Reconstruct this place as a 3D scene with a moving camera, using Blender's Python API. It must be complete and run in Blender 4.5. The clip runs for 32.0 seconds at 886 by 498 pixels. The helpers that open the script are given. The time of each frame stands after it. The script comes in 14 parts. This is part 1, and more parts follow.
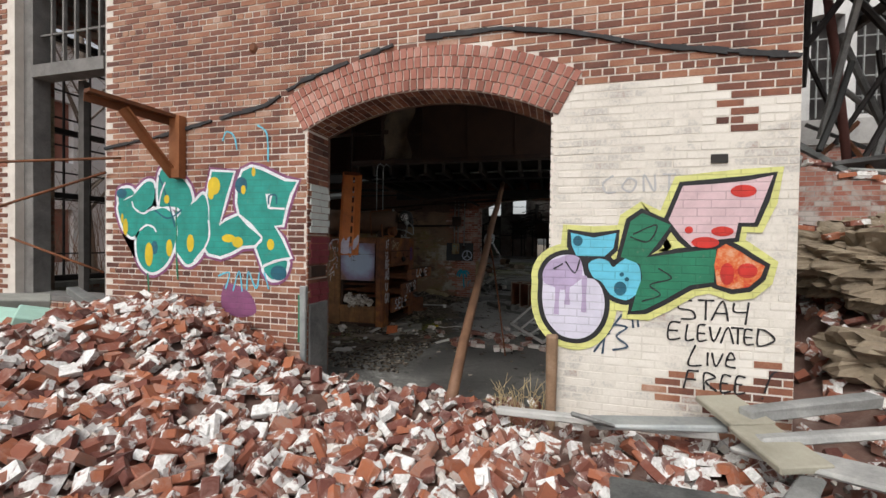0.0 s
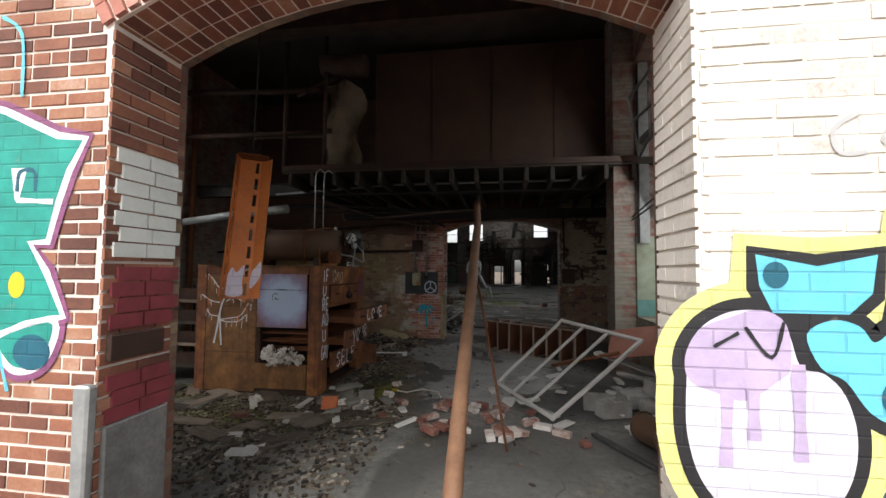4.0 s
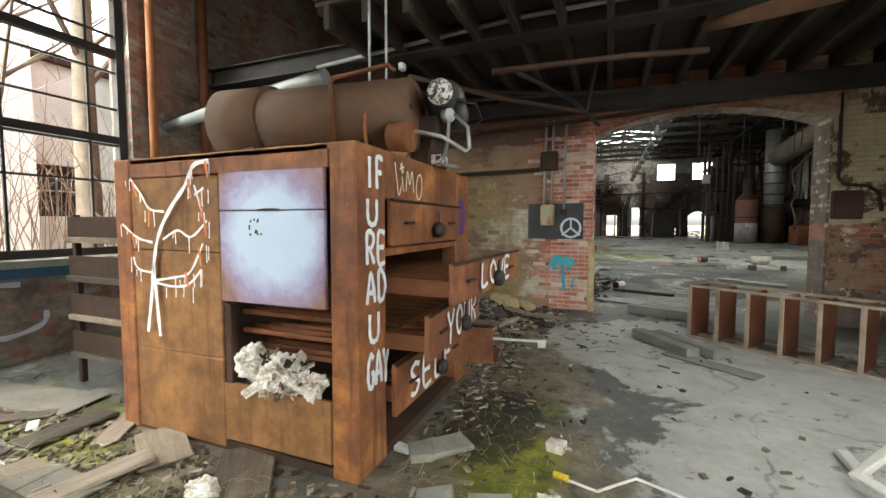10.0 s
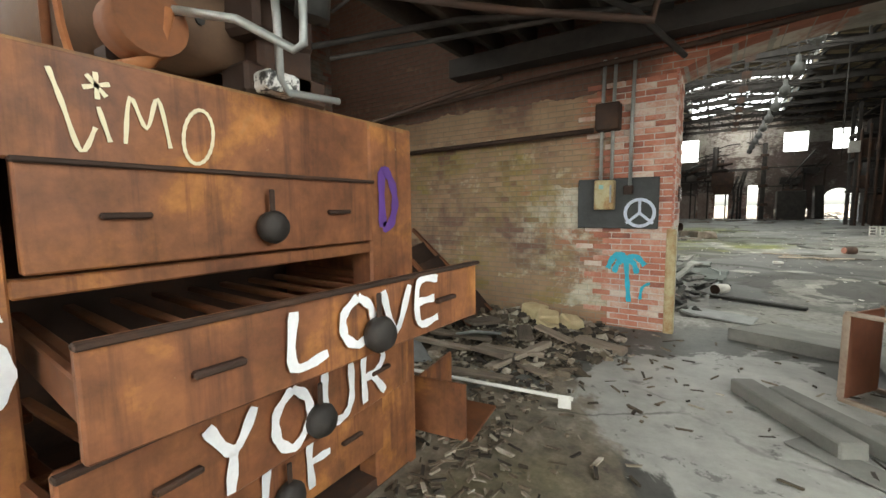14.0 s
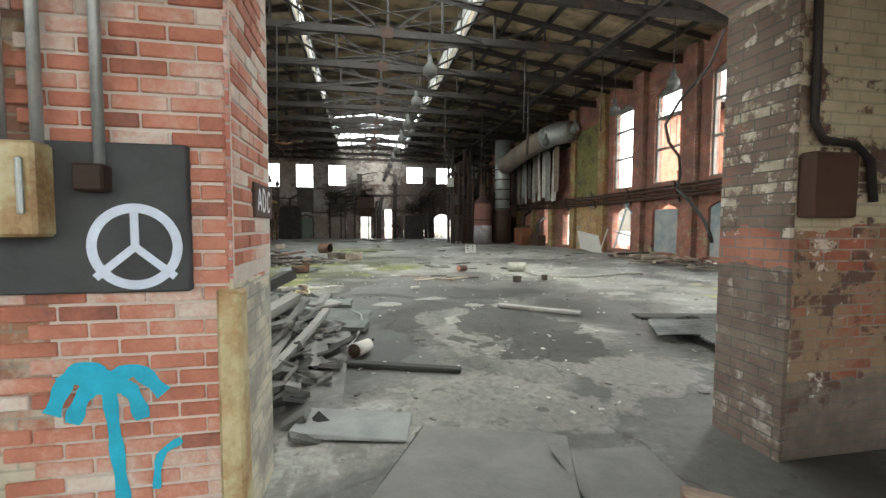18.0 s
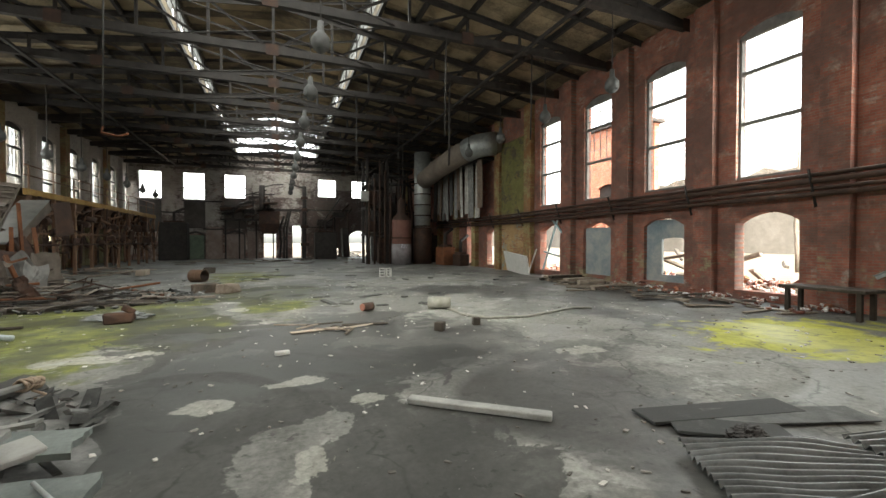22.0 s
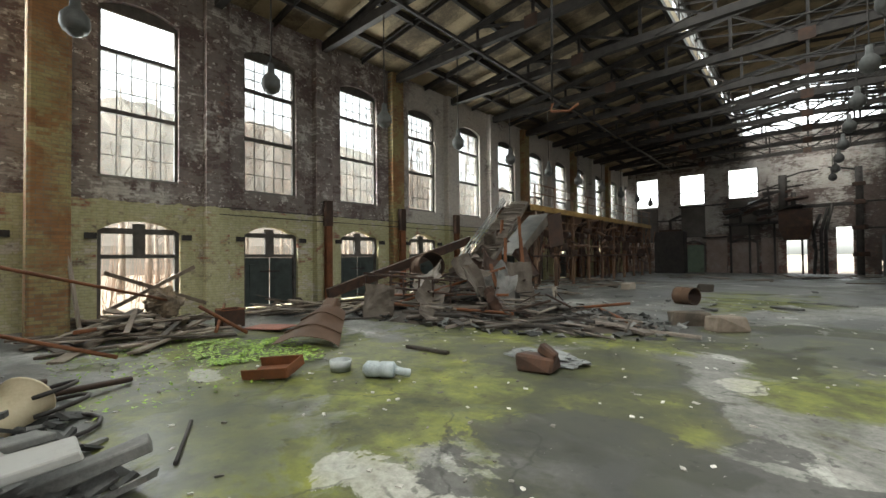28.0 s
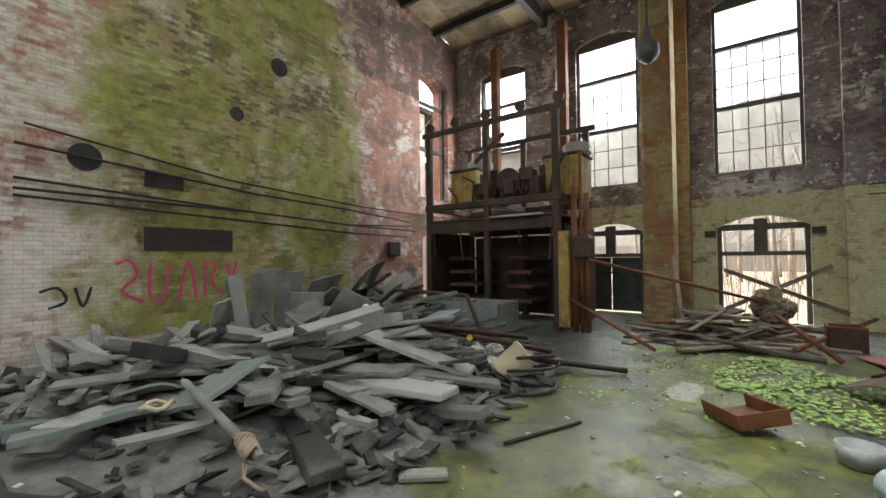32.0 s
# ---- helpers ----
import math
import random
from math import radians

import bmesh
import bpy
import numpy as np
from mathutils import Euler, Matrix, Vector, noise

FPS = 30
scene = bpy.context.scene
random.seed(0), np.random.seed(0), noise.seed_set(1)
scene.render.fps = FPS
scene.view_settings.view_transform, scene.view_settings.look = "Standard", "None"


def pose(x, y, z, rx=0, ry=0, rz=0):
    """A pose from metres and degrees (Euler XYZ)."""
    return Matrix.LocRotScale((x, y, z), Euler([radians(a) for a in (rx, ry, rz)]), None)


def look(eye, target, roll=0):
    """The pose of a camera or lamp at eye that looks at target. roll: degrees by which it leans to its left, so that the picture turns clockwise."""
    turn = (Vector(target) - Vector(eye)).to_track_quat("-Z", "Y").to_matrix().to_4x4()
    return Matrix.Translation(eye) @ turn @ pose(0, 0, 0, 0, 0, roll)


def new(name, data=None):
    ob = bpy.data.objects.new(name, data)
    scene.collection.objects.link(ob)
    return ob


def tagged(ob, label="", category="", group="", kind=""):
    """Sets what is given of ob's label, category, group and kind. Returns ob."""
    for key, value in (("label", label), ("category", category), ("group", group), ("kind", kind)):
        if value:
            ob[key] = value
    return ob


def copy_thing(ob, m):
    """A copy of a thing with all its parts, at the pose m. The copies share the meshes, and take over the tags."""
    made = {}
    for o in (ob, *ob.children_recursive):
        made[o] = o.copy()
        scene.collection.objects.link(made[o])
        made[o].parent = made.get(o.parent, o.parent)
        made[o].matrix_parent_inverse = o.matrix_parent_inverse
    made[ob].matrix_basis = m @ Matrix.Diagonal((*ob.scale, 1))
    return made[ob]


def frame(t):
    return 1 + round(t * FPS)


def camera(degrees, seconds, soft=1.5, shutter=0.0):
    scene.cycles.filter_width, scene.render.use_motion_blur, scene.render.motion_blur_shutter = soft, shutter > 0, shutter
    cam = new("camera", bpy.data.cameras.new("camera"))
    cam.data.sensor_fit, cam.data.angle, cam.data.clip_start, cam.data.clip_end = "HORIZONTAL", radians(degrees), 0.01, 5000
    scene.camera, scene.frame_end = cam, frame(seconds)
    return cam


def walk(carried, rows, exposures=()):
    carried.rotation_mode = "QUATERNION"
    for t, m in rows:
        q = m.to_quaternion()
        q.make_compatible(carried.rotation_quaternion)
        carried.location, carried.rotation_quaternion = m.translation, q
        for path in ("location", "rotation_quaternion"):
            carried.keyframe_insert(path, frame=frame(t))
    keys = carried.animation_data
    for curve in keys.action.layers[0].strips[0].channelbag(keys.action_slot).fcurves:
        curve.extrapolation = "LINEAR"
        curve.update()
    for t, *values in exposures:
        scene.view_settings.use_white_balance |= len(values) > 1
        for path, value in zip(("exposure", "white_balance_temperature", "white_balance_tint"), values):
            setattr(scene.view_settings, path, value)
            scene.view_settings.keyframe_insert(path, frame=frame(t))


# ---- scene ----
cam = camera(93.9, 32.0)
METRES, EYE, TILT, LEAN, TURN = 23.4, 1.77, 0.0, 0.0, 15.0
ROWS = [
    (0.0, 0.0, 0.0, 0.0, 0.01, -0.92, -0.83),
    (0.5, 0.0036, 0.0082, -0.0014, -1.18, -0.14, -0.79),
    (1.0, 0.0074, 0.0219, -0.0008, -2.07, 0.58, -0.75),
    (1.5, 0.0083, 0.0365, -0.0005, -2.52, 1.29, -0.73),
    (2.0, 0.0107, 0.0508, 0.0008, -2.75, 1.95, -0.73),
    (2.5, 0.0072, 0.0622, 0.0019, -3.01, 2.49, -0.7),
    (3.0, -0.0004, 0.0737, 0.0026, -3.56, 2.83, -0.68),
    (3.5, -0.0039, 0.0867, 0.0013, -4.63, 3.05, -0.62),
    (5.5, -0.0082, 0.1352, 0.0023, -13.08, 2.2, -0.34),
    (6.0, -0.0108, 0.1497, 0.0001, -15.18, 1.88, -0.32),
    (6.5, -0.0108, 0.1669, -0.0044, -17.17, 1.26, -0.4),
    (7.0, -0.0162, 0.1881, -0.0084, -16.86, 0.97, -0.41),
    (7.5, -0.0148, 0.21, -0.0105, -15.13, 0.64, -0.27),
    (8.0, -0.0162, 0.227, -0.0129, -12.68, 0.31, -0.22),
    (8.5, -0.0181, 0.241, -0.0138, -8.89, -0.29, -0.27),
    (9.0, -0.0181, 0.2535, -0.0143, -4.1, -1.05, -0.2),
    (9.5, -0.0202, 0.2621, -0.0146, 1.24, -2.23, -0.12),
    (10.0, -0.0217, 0.2709, -0.0148, 6.66, -3.48, -0.07),
    (10.5, -0.0201, 0.2807, -0.0152, 11.64, -4.62, 0.04),
    (11.0, -0.0198, 0.2877, -0.0145, 16.1, -5.45, 0.16),
    (11.5, -0.0182, 0.2942, -0.0132, 20.16, -5.84, 0.24),
    (12.0, -0.0135, 0.3032, -0.0113, 23.57, -5.88, 0.31),
    (12.5, -0.0132, 0.3133, -0.0118, 25.84, -5.75, 0.4),
    (13.0, -0.0119, 0.3246, -0.0123, 26.27, -5.64, 0.46),
    (13.5, -0.0042, 0.336, -0.0133, 23.94, -5.51, 0.58),
    (14.0, 0.0068, 0.3478, -0.0141, 18.46, -5.64, 0.69),
    (14.5, 0.0165, 0.3599, -0.0141, 10.63, -5.99, 0.59),
    (15.0, 0.0243, 0.3738, -0.0144, 1.99, -6.32, 0.37),
    (15.5, 0.0288, 0.3896, -0.0145, -5.68, -6.42, 0.17),
    (17.5, 0.0463, 0.4637, -0.0138, -22.39, -3.9, -0.2),
    (18.0, 0.0496, 0.4842, -0.0139, -25.7, -3.19, -0.19),
    (18.5, 0.0545, 0.5023, -0.0141, -29.27, -2.76, -0.16),
    (19.0, 0.0636, 0.5174, -0.0145, -32.79, -2.45, -0.15),
    (19.5, 0.0742, 0.5329, -0.0137, -35.65, -2.25, -0.09),
    (20.0, 0.0869, 0.5477, -0.0128, -37.55, -2.03, -0.07),
    (20.5, 0.0985, 0.564, -0.0117, -38.36, -1.8, -0.04),
    (21.0, 0.1085, 0.5748, -0.005, -38.36, -1.58, -0.02),
    (21.5, 0.1206, 0.5836, -0.003, -37.73, -1.33, -0.03),
    (22.0, 0.1283, 0.5939, -0.0053, -36.45, -0.97, -0.01),
    (22.5, 0.1364, 0.613, -0.0093, -34.48, -0.47, -0.02),
    (23.0, 0.1455, 0.6316, -0.0082, -31.86, 0.07, -0.02),
    (23.5, 0.151, 0.6509, -0.0084, -28.8, 0.47, -0.02),
    (24.0, 0.1579, 0.67, -0.0092, -25.47, 0.69, 0.0),
    (24.5, 0.1625, 0.6893, -0.0102, -21.72, 0.79, 0.0),
    (26.5, 0.1668, 0.7656, -0.0118, 1.49, 1.03, 0.45),
    (27.0, 0.1702, 0.7834, -0.013, 8.93, 1.12, 0.55),
    (27.5, 0.1703, 0.8008, -0.0124, 17.07, 1.11, 0.57),
    (28.0, 0.1719, 0.8174, -0.0119, 26.41, 1.16, 0.64),
    (28.5, 0.1715, 0.8354, -0.0125, 36.95, 1.25, 0.71),
    (29.0, 0.1709, 0.8526, -0.0125, 48.22, 1.32, 0.76),
    (29.5, 0.1695, 0.8704, -0.0127, 59.55, 1.36, 0.78),
    (30.0, 0.1658, 0.8872, -0.012, 70.39, 1.36, 0.76),
    (30.5, 0.1653, 0.9014, -0.0116, 80.73, 1.35, 0.74),
    (31.0, 0.1698, 0.9108, -0.0113, 90.79, 1.37, 0.71),
    (31.5, 0.1751, 0.9216, -0.0111, 101.09, 1.42, 0.65),
    (32.0, 0.1826, 0.9323, -0.0106, 112.09, 1.5, 0.57),
]
EXPOSURES = [(0.0, 0.66, 6500, 10), (2.5, 0.72, 6500, 10), (3.5, 1.1, 6500, 10), (5.5, 3.1, 6800, 8), (7.0, 3.45, 6850, 4), (8.0, 3.5, 6850, 2), (9.0, 3.8, 6850, 1), (11.0, 3.82, 6750, 0), (13.0, 3.95, 6750, 0),
             (15.0, 4.5, 7100, 3), (17.5, 4.5, 6650, 2), (18.2, 4.4, 6600, 2), (19.0, 4.2, 6700, 3), (21.0, 4.0, 6850, 3), (23.0, 3.88, 6800, 3), (28.0, 3.84, 6650, 2), (30.0, 3.8, 6600, 2), (32.0, 3.75, 6600, 2)]
walk(cam, [(t, pose(0, 0, EYE, TILT, LEAN, TURN) @ pose(METRES * x, METRES * y, METRES * z, 90 + pitch, roll, yaw)) for t, x, y, z, yaw, pitch, roll in ROWS],
     EXPOSURES)

# ---- daylight: a bright overcast sky, a wide weak sun ----
world = bpy.data.worlds.new("overcast_sky")
scene.world = world
world.use_nodes = True
wn, wl = world.node_tree.nodes, world.node_tree.links
sky = wn.new("ShaderNodeTexSky")
sky.sky_type, sky.sun_disc = "NISHITA", False
sky.sun_elevation, sky.sun_rotation = radians(48), radians(200)
sky.air_density, sky.dust_density = 1.0, 4.0
grey = wn.new("ShaderNodeHueSaturation")
grey.inputs["Saturation"].default_value = 0.25
wl.new(sky.outputs["Color"], grey.inputs["Color"])
wl.new(grey.outputs["Color"], wn["Background"].inputs["Color"])
wn["Background"].inputs["Strength"].default_value = 0.11
sun_data = bpy.data.lights.new("sun", "SUN")
sun_data.energy, sun_data.angle, sun_data.color = 0.75, radians(25), (1.0, 0.97, 0.93)
sun = new("sun", sun_data)
sun.matrix_world = look((0, -20, 40), (0, -2, 20))


def sky_lamp(name, at, toward, wide, tall, watts):
    """Daylight entering by an opening."""
    d = bpy.data.lights.new(name, "AREA")
    d.shape, d.size, d.size_y, d.energy, d.color = "RECTANGLE", wide, tall, watts, (0.97, 0.99, 1.0)
    ob = new(name, d)
    ob.matrix_world = look(at, toward)
    return ob


sky_lamp("skylight_daylight", (-0.93, 30.0, 11.6), (-0.93, 30.001, 0), 6.8, 31.0, 165)
for y in (15.6, 18.94, 22.27, 28.93, 35.59):
    sky_lamp("west_window_daylight", (-13.8, y, 5.4), (0, y, 4.6), 1.6, 3.7, 26)
for y in (18.1, 21.37):
    sky_lamp("east_window_daylight", (11.95, y, 5.3), (0, y, 4.5), 1.6, 3.7, 22)
sky_lamp("room_window_daylight", (1.47, 8.78, 3.3), (-2, 8.78, 1.5), 1.6, 3.6, 11)
sky_lamp("room_window_daylight", (-7.9, 8.7, 3.1), (-2, 8.7, 1.5), 1.5, 3.5, 7)

# ---- mesh tools ----
class G:
    """A growing list of corners and faces."""

    def __init__(self):
        self.v, self.f = [], []

    def add(self, vs, fs):
        n = len(self.v)
        self.v += [tuple(p) for p in vs]
        self.f += [tuple(n + i for i in q) for q in fs]
        return self

    def box(self, m, sx, sy, sz, jit=0.0):
        vs = []
        for x in (-1, 1):
            for y in (-1, 1):
                for z in (-1, 1):
                    j = [1 + random.uniform(-jit, jit) for _ in range(3)] if jit else (1, 1, 1)
                    vs.append(m @ Vector((x * sx / 2 * j[0], y * sy / 2 * j[1], z * sz / 2 * j[2])))
        return self.add(vs, [(0, 1, 3, 2), (4, 6, 7, 5), (0, 4, 5, 1), (2, 3, 7, 6), (0, 2, 6, 4), (1, 5, 7, 3)])

    def block(self, x0, y0, z0, x1, y1, z1):
        return self.box(Matrix.Translation(((x0 + x1) / 2, (y0 + y1) / 2, (z0 + z1) / 2)), abs(x1 - x0), abs(y1 - y0), abs(z1 - z0))

    def cbox(self, m, sx, sy, sz, c=0.01, jit=0.0):
        """A box with chamfered edges."""
        c = min(c, sx * 0.4, sy * 0.4, sz * 0.4)
        h = (sx / 2, sy / 2, sz / 2)
        vs, key = [], {}
        for sgn in [(a, b, d) for a in (-1, 1) for b in (-1, 1) for d in (-1, 1)]:
            off = Vector([random.uniform(-jit, jit) for _ in range(3)]) if jit else Vector((0, 0, 0))
            for ax in range(3):
                p = [sgn[k] * (h[k] if k == ax else h[k] - c) for k in range(3)]
                key[sgn, ax] = len(vs)
                vs.append(m @ (Vector(p) + off))
        fs = []
        for ax in range(3):
            b, d = (ax + 1) % 3, (ax + 2) % 3
            for s in (-1, 1):
                quad = []
                for sb, sd in ((-1, -1), (1, -1), (1, 1), (-1, 1)):
                    t = [0, 0, 0]
                    t[ax], t[b], t[d] = s, sb, sd
                    quad.append(key[tuple(t), ax])
                fs.append(quad if s > 0 else quad[::-1])
            for sb in (-1, 1):
                for sd in (-1, 1):
                    t0, t1 = [0, 0, 0], [0, 0, 0]
                    t0[ax], t1[ax] = -1, 1
                    t0[b] = t1[b] = sb
                    t0[d] = t1[d] = sd
                    q = [key[tuple(t0), b], key[tuple(t1), b], key[tuple(t1), d], key[tuple(t0), d]]
                    fs.append(q if sb * sd < 0 else q[::-1])
        for sgn in [(a, b, d) for a in (-1, 1) for b in (-1, 1) for d in (-1, 1)]:
            t = [key[sgn, 0], key[sgn, 1], key[sgn, 2]]
            fs.append(t if sgn[0] * sgn[1] * sgn[2] > 0 else t[::-1])
        return self.add(vs, fs)

    def cyl(self, p0, p1, r0, r1=None, n=12, caps=True):
        return self.tube([p0, p1], r0, n, caps, r1)

    def tube(self, pts, r, n=8, caps=True, r1=None):
        pts = [Vector(p) for p in pts]
        r1 = r if r1 is None else r1
        k0, up = len(self.v), None
        for i, p in enumerate(pts):
            d = (pts[min(i + 1, len(pts) - 1)] - pts[max(i - 1, 0)]).normalized()
            if up is None:
                up = d.orthogonal().normalized()
            up = (up - d * up.dot(d)).normalized()
            side = d.cross(up)
            rr = r + (r1 - r) * i / (len(pts) - 1)
            for k in range(n):
                a = 2 * math.pi * k / n
                self.v.append(tuple(p + up * (math.cos(a) * rr) + side * (math.sin(a) * rr)))
        for i in range(len(pts) - 1):
            for k in range(n):
                a, b = k0 + i * n + k, k0 + i * n + (k + 1) % n
                self.f.append((a, b, b + n, a + n))
        if caps:
            self.f.append(tuple(k0 + k for k in range(n))[::-1])
            self.f.append(tuple(k0 + (len(pts) - 1) * n + k for k in range(n)))
        return self

    def prism(self, poly, m, depth):
        """An outline in the xy plane of m, pushed up along its z."""
        n = len(poly)
        vs = [m @ Vector((x, y, 0)) for x, y in poly] + [m @ Vector((x, y, depth)) for x, y in poly]
        fs = [tuple(range(n))[::-1], tuple(range(n, 2 * n))] + [(i, (i + 1) % n, n + (i + 1) % n, n + i) for i in range(n)]
        return self.add(vs, fs)

    def lathe(self, m, profile, n=16):
        """(radius, height) pairs turned round m's z."""
        k0 = len(self.v)
        for r, z in profile:
            for k in range(n):
                a = 2 * math.pi * k / n
                self.v.append(tuple(m @ Vector((r * math.cos(a), r * math.sin(a), z))))
        for i in range(len(profile) - 1):
            for k in range(n):
                a, b = k0 + i * n + k, k0 + i * n + (k + 1) % n
                self.f.append((a, b, b + n, a + n))
        return self

    def sheet(self, fn, nu, nv):
        """A grid of points fn(u, v), u and v from 0 to 1."""
        k0 = len(self.v)
        for i in range(nu + 1):
            for j in range(nv + 1):
                self.v.append(tuple(fn(i / nu, j / nv)))
        for i in range(nu):
            for j in range(nv):
                a = k0 + i * (nv + 1) + j
                self.f.append((a, a + nv + 1, a + nv + 2, a + 1))
        return self

    def shell(self, fn, nu, nv, thick, axis=(0, 0, 1)):
        """A sheet with thickness."""
        d = Vector(axis) * thick
        self.sheet(fn, nu, nv)
        self.sheet(lambda u, v: Vector(fn(1 - u, v)) - d, nu, nv)
        w = nu + nv
        ring = [(i / nu, 0) for i in range(nu)] + [(1, j / nv) for j in range(nv)] + [(1 - i / nu, 1) for i in range(nu)] + [(0, 1 - j / nv) for j in range(nv + 1)]
        k0 = len(self.v)
        for u, v in ring:
            p = Vector(fn(u, v))
            self.v += [tuple(p), tuple(p - d)]
        for i in range(2 * w):
            a = k0 + 2 * i
            self.f.append((a, a + 1, a + 3, a + 2))
        return self

    def mesh(self, name, mat, smooth=False):
        me = bpy.data.meshes.new(name)
        me.from_pydata(self.v, [], self.f)
        me.materials.append(mat)
        if smooth:
            me.polygons.foreach_set("use_smooth", [len(p) < 5 for p in self.f])
        me.update()
        return me


def place(ob, parent):
    ob.parent = parent
    if parent is not None and parent.type == "EMPTY":
        ob.matrix_parent_inverse = parent.matrix_basis.inverted()


def part(name, g, mat, parent, label="", smooth=False):
    """ONE mesh under a thing or under a part; corners are world places."""
    ob = new(name, g.mesh(name, mat, smooth))
    place(ob, parent)
    return tagged(ob, label)


def thing(name, label, category, at=(0, 0, 0), group="", kind=""):
    ob = new(name)
    ob.empty_display_size = 0.1
    ob.matrix_basis = Matrix.Translation(at)
    return tagged(ob, label, category, group, kind)


def solo(name, g, mat, label, category, group="", kind="", smooth=False):
    """A thing of one mesh, its origin at its base."""
    lo = Vector([min(c[k] for c in g.v) for k in range(3)])
    hi = Vector([max(c[k] for c in g.v) for k in range(3)])
    o = Vector(((lo.x + hi.x) / 2, (lo.y + hi.y) / 2, lo.z))
    g.v = [(x - o.x, y - o.y, z - o.z) for x, y, z in g.v]
    ob = new(name, g.mesh(name, mat, smooth))
    ob.matrix_basis = Matrix.Translation(o)
    return tagged(ob, label, category, group, kind)


def setting(name, g, mat, label, category, smooth=False):
    ob = new(name, g.mesh(name, mat, smooth))
    return tagged(ob, label, category, "", "structure")


def arch_z(u, ua, ub, zs, rise):
    if rise <= 0:
        return zs
    w, uc = (ub - ua) / 2, (ua + ub) / 2
    r = (w * w + rise * rise) / (2 * rise)
    return zs + math.sqrt(max(r * r - (u - uc) ** 2, 0)) - (r - rise)


def wall_mesh(axis, c0, c1, u0, u1, z0, z1, openings, top=None):
    """A wall along x or y from c0 to c1 thick, with (ua, ub, za, zs, rise) openings. top(u): an uneven top."""
    g = G()
    cuts = {u0, u1}
    for ua, ub, za, zs, rise in openings:
        n = 10 if rise > 0 else 1
        cuts |= {round(ua + (ub - ua) * i / n, 4) for i in range(n + 1)}
    if top:
        cuts |= {round(u0 + (u1 - u0) * i / 24, 4) for i in range(25)}
    cuts = sorted(c for c in cuts if u0 - 1e-6 <= c <= u1 + 1e-6)

    def at(u, c, z):
        return (u, c, z) if axis == "x" else (c, u, z)

    for a, b in zip(cuts, cuts[1:]):
        if b - a < 1e-5:
            continue
        m = (a + b) / 2
        gaps = sorted((o for o in openings if o[0] < m < o[1]), key=lambda o: o[2])
        low = [(z0, z0)]
        high = []
        for ua, ub, za, zs, rise in gaps:
            high.append((za, za))
            low.append((arch_z(a, ua, ub, zs, rise), arch_z(b, ua, ub, zs, rise)))
        high.append((top(a), top(b)) if top else (z1, z1))
        for (la, lb), (ha, hb) in zip(low, high):
            if ha - la < 1e-4 and hb - lb < 1e-4:
                continue
            vs = [at(a, c0, la), at(b, c0, lb), at(b, c0, hb), at(a, c0, ha), at(a, c1, la), at(b, c1, lb), at(b, c1, hb), at(a, c1, ha)]
            fs = [(0, 1, 2, 3), (5, 4, 7, 6), (4, 0, 3, 7), (1, 5, 6, 2), (3, 2, 6, 7), (4, 5, 1, 0)]
            if axis == "y":
                fs = [q[::-1] for q in fs]
            g.add(vs, fs)
    return g


def ribbon(g, pts, width, at, lift=0.0, taper=False):
    """A painted stroke along 2D points on a surface: at(u, v, lift) gives the place."""
    pts = [Vector(p) for p in pts]
    fine = []
    for i in range(len(pts) - 1):
        p0, p1, p2, p3 = pts[max(i - 1, 0)], pts[i], pts[i + 1], pts[min(i + 2, len(pts) - 1)]
        for k in range(5):
            t = k / 5
            fine.append(0.5 * (2 * p1 + (p2 - p0) * t + (2 * p0 - 5 * p1 + 4 * p2 - p3) * t * t + (3 * p1 - p0 - 3 * p2 + p3) * t ** 3))
    fine.append(pts[-1])
    k0 = len(g.v)
    for i, p in enumerate(fine):
        d = (fine[min(i + 1, len(fine) - 1)] - fine[max(i - 1, 0)])
        d = d.normalized() if d.length > 1e-9 else Vector((1, 0))
        w = width / 2 * (1 + 0.18 * math.sin(i * 1.7 + k0)) * (1 - 0.6 * abs(2 * i / (len(fine) - 1) - 1) if taper else 1)
        nrm = Vector((-d.y, d.x))
        for s in (-1, 1):
            q = p + nrm * w * s
            g.v.append(tuple(at(q.x, q.y, lift)))
    for i in range(len(fine) - 1):
        a = k0 + 2 * i
        g.f.append((a, a + 1, a + 3, a + 2))
    return g


def blob(g, poly, at, lift=0.0):
    """A painted area inside a 2D outline."""
    k0 = len(g.v)
    g.v += [tuple(at(u, v, lift)) for u, v in poly]
    g.f.append(tuple(range(k0, k0 + len(poly))))
    return g

# ---- materials ----
def nodes(name):
    m = bpy.data.materials.new(name)
    m.use_nodes = True
    return m, m.node_tree.nodes, m.node_tree.links, m.node_tree.nodes["Principled BSDF"]


def noise_node(n, l, scale, detail=6.0, rough=0.6, coord=None, warp=0.0):
    t = n.new("ShaderNodeTexNoise")
    t.inputs["Scale"].default_value, t.inputs["Detail"].default_value, t.inputs["Roughness"].default_value = scale, detail, rough
    t.inputs["Distortion"].default_value = warp
    if coord is not None:
        l.new(coord, t.inputs["Vector"])
    return t.outputs["Fac"]


def ramp(n, l, fac, stops):
    r = n.new("ShaderNodeValToRGB")
    while len(r.color_ramp.elements) < len(stops):
        r.color_ramp.elements.new(0.5)
    for e, (p, c) in zip(r.color_ramp.elements, stops):
        e.position, e.color = p, (*c, 1) if isinstance(c, tuple) else (c, c, c, 1)
    l.new(fac, r.inputs["Fac"])
    return r.outputs["Color"]


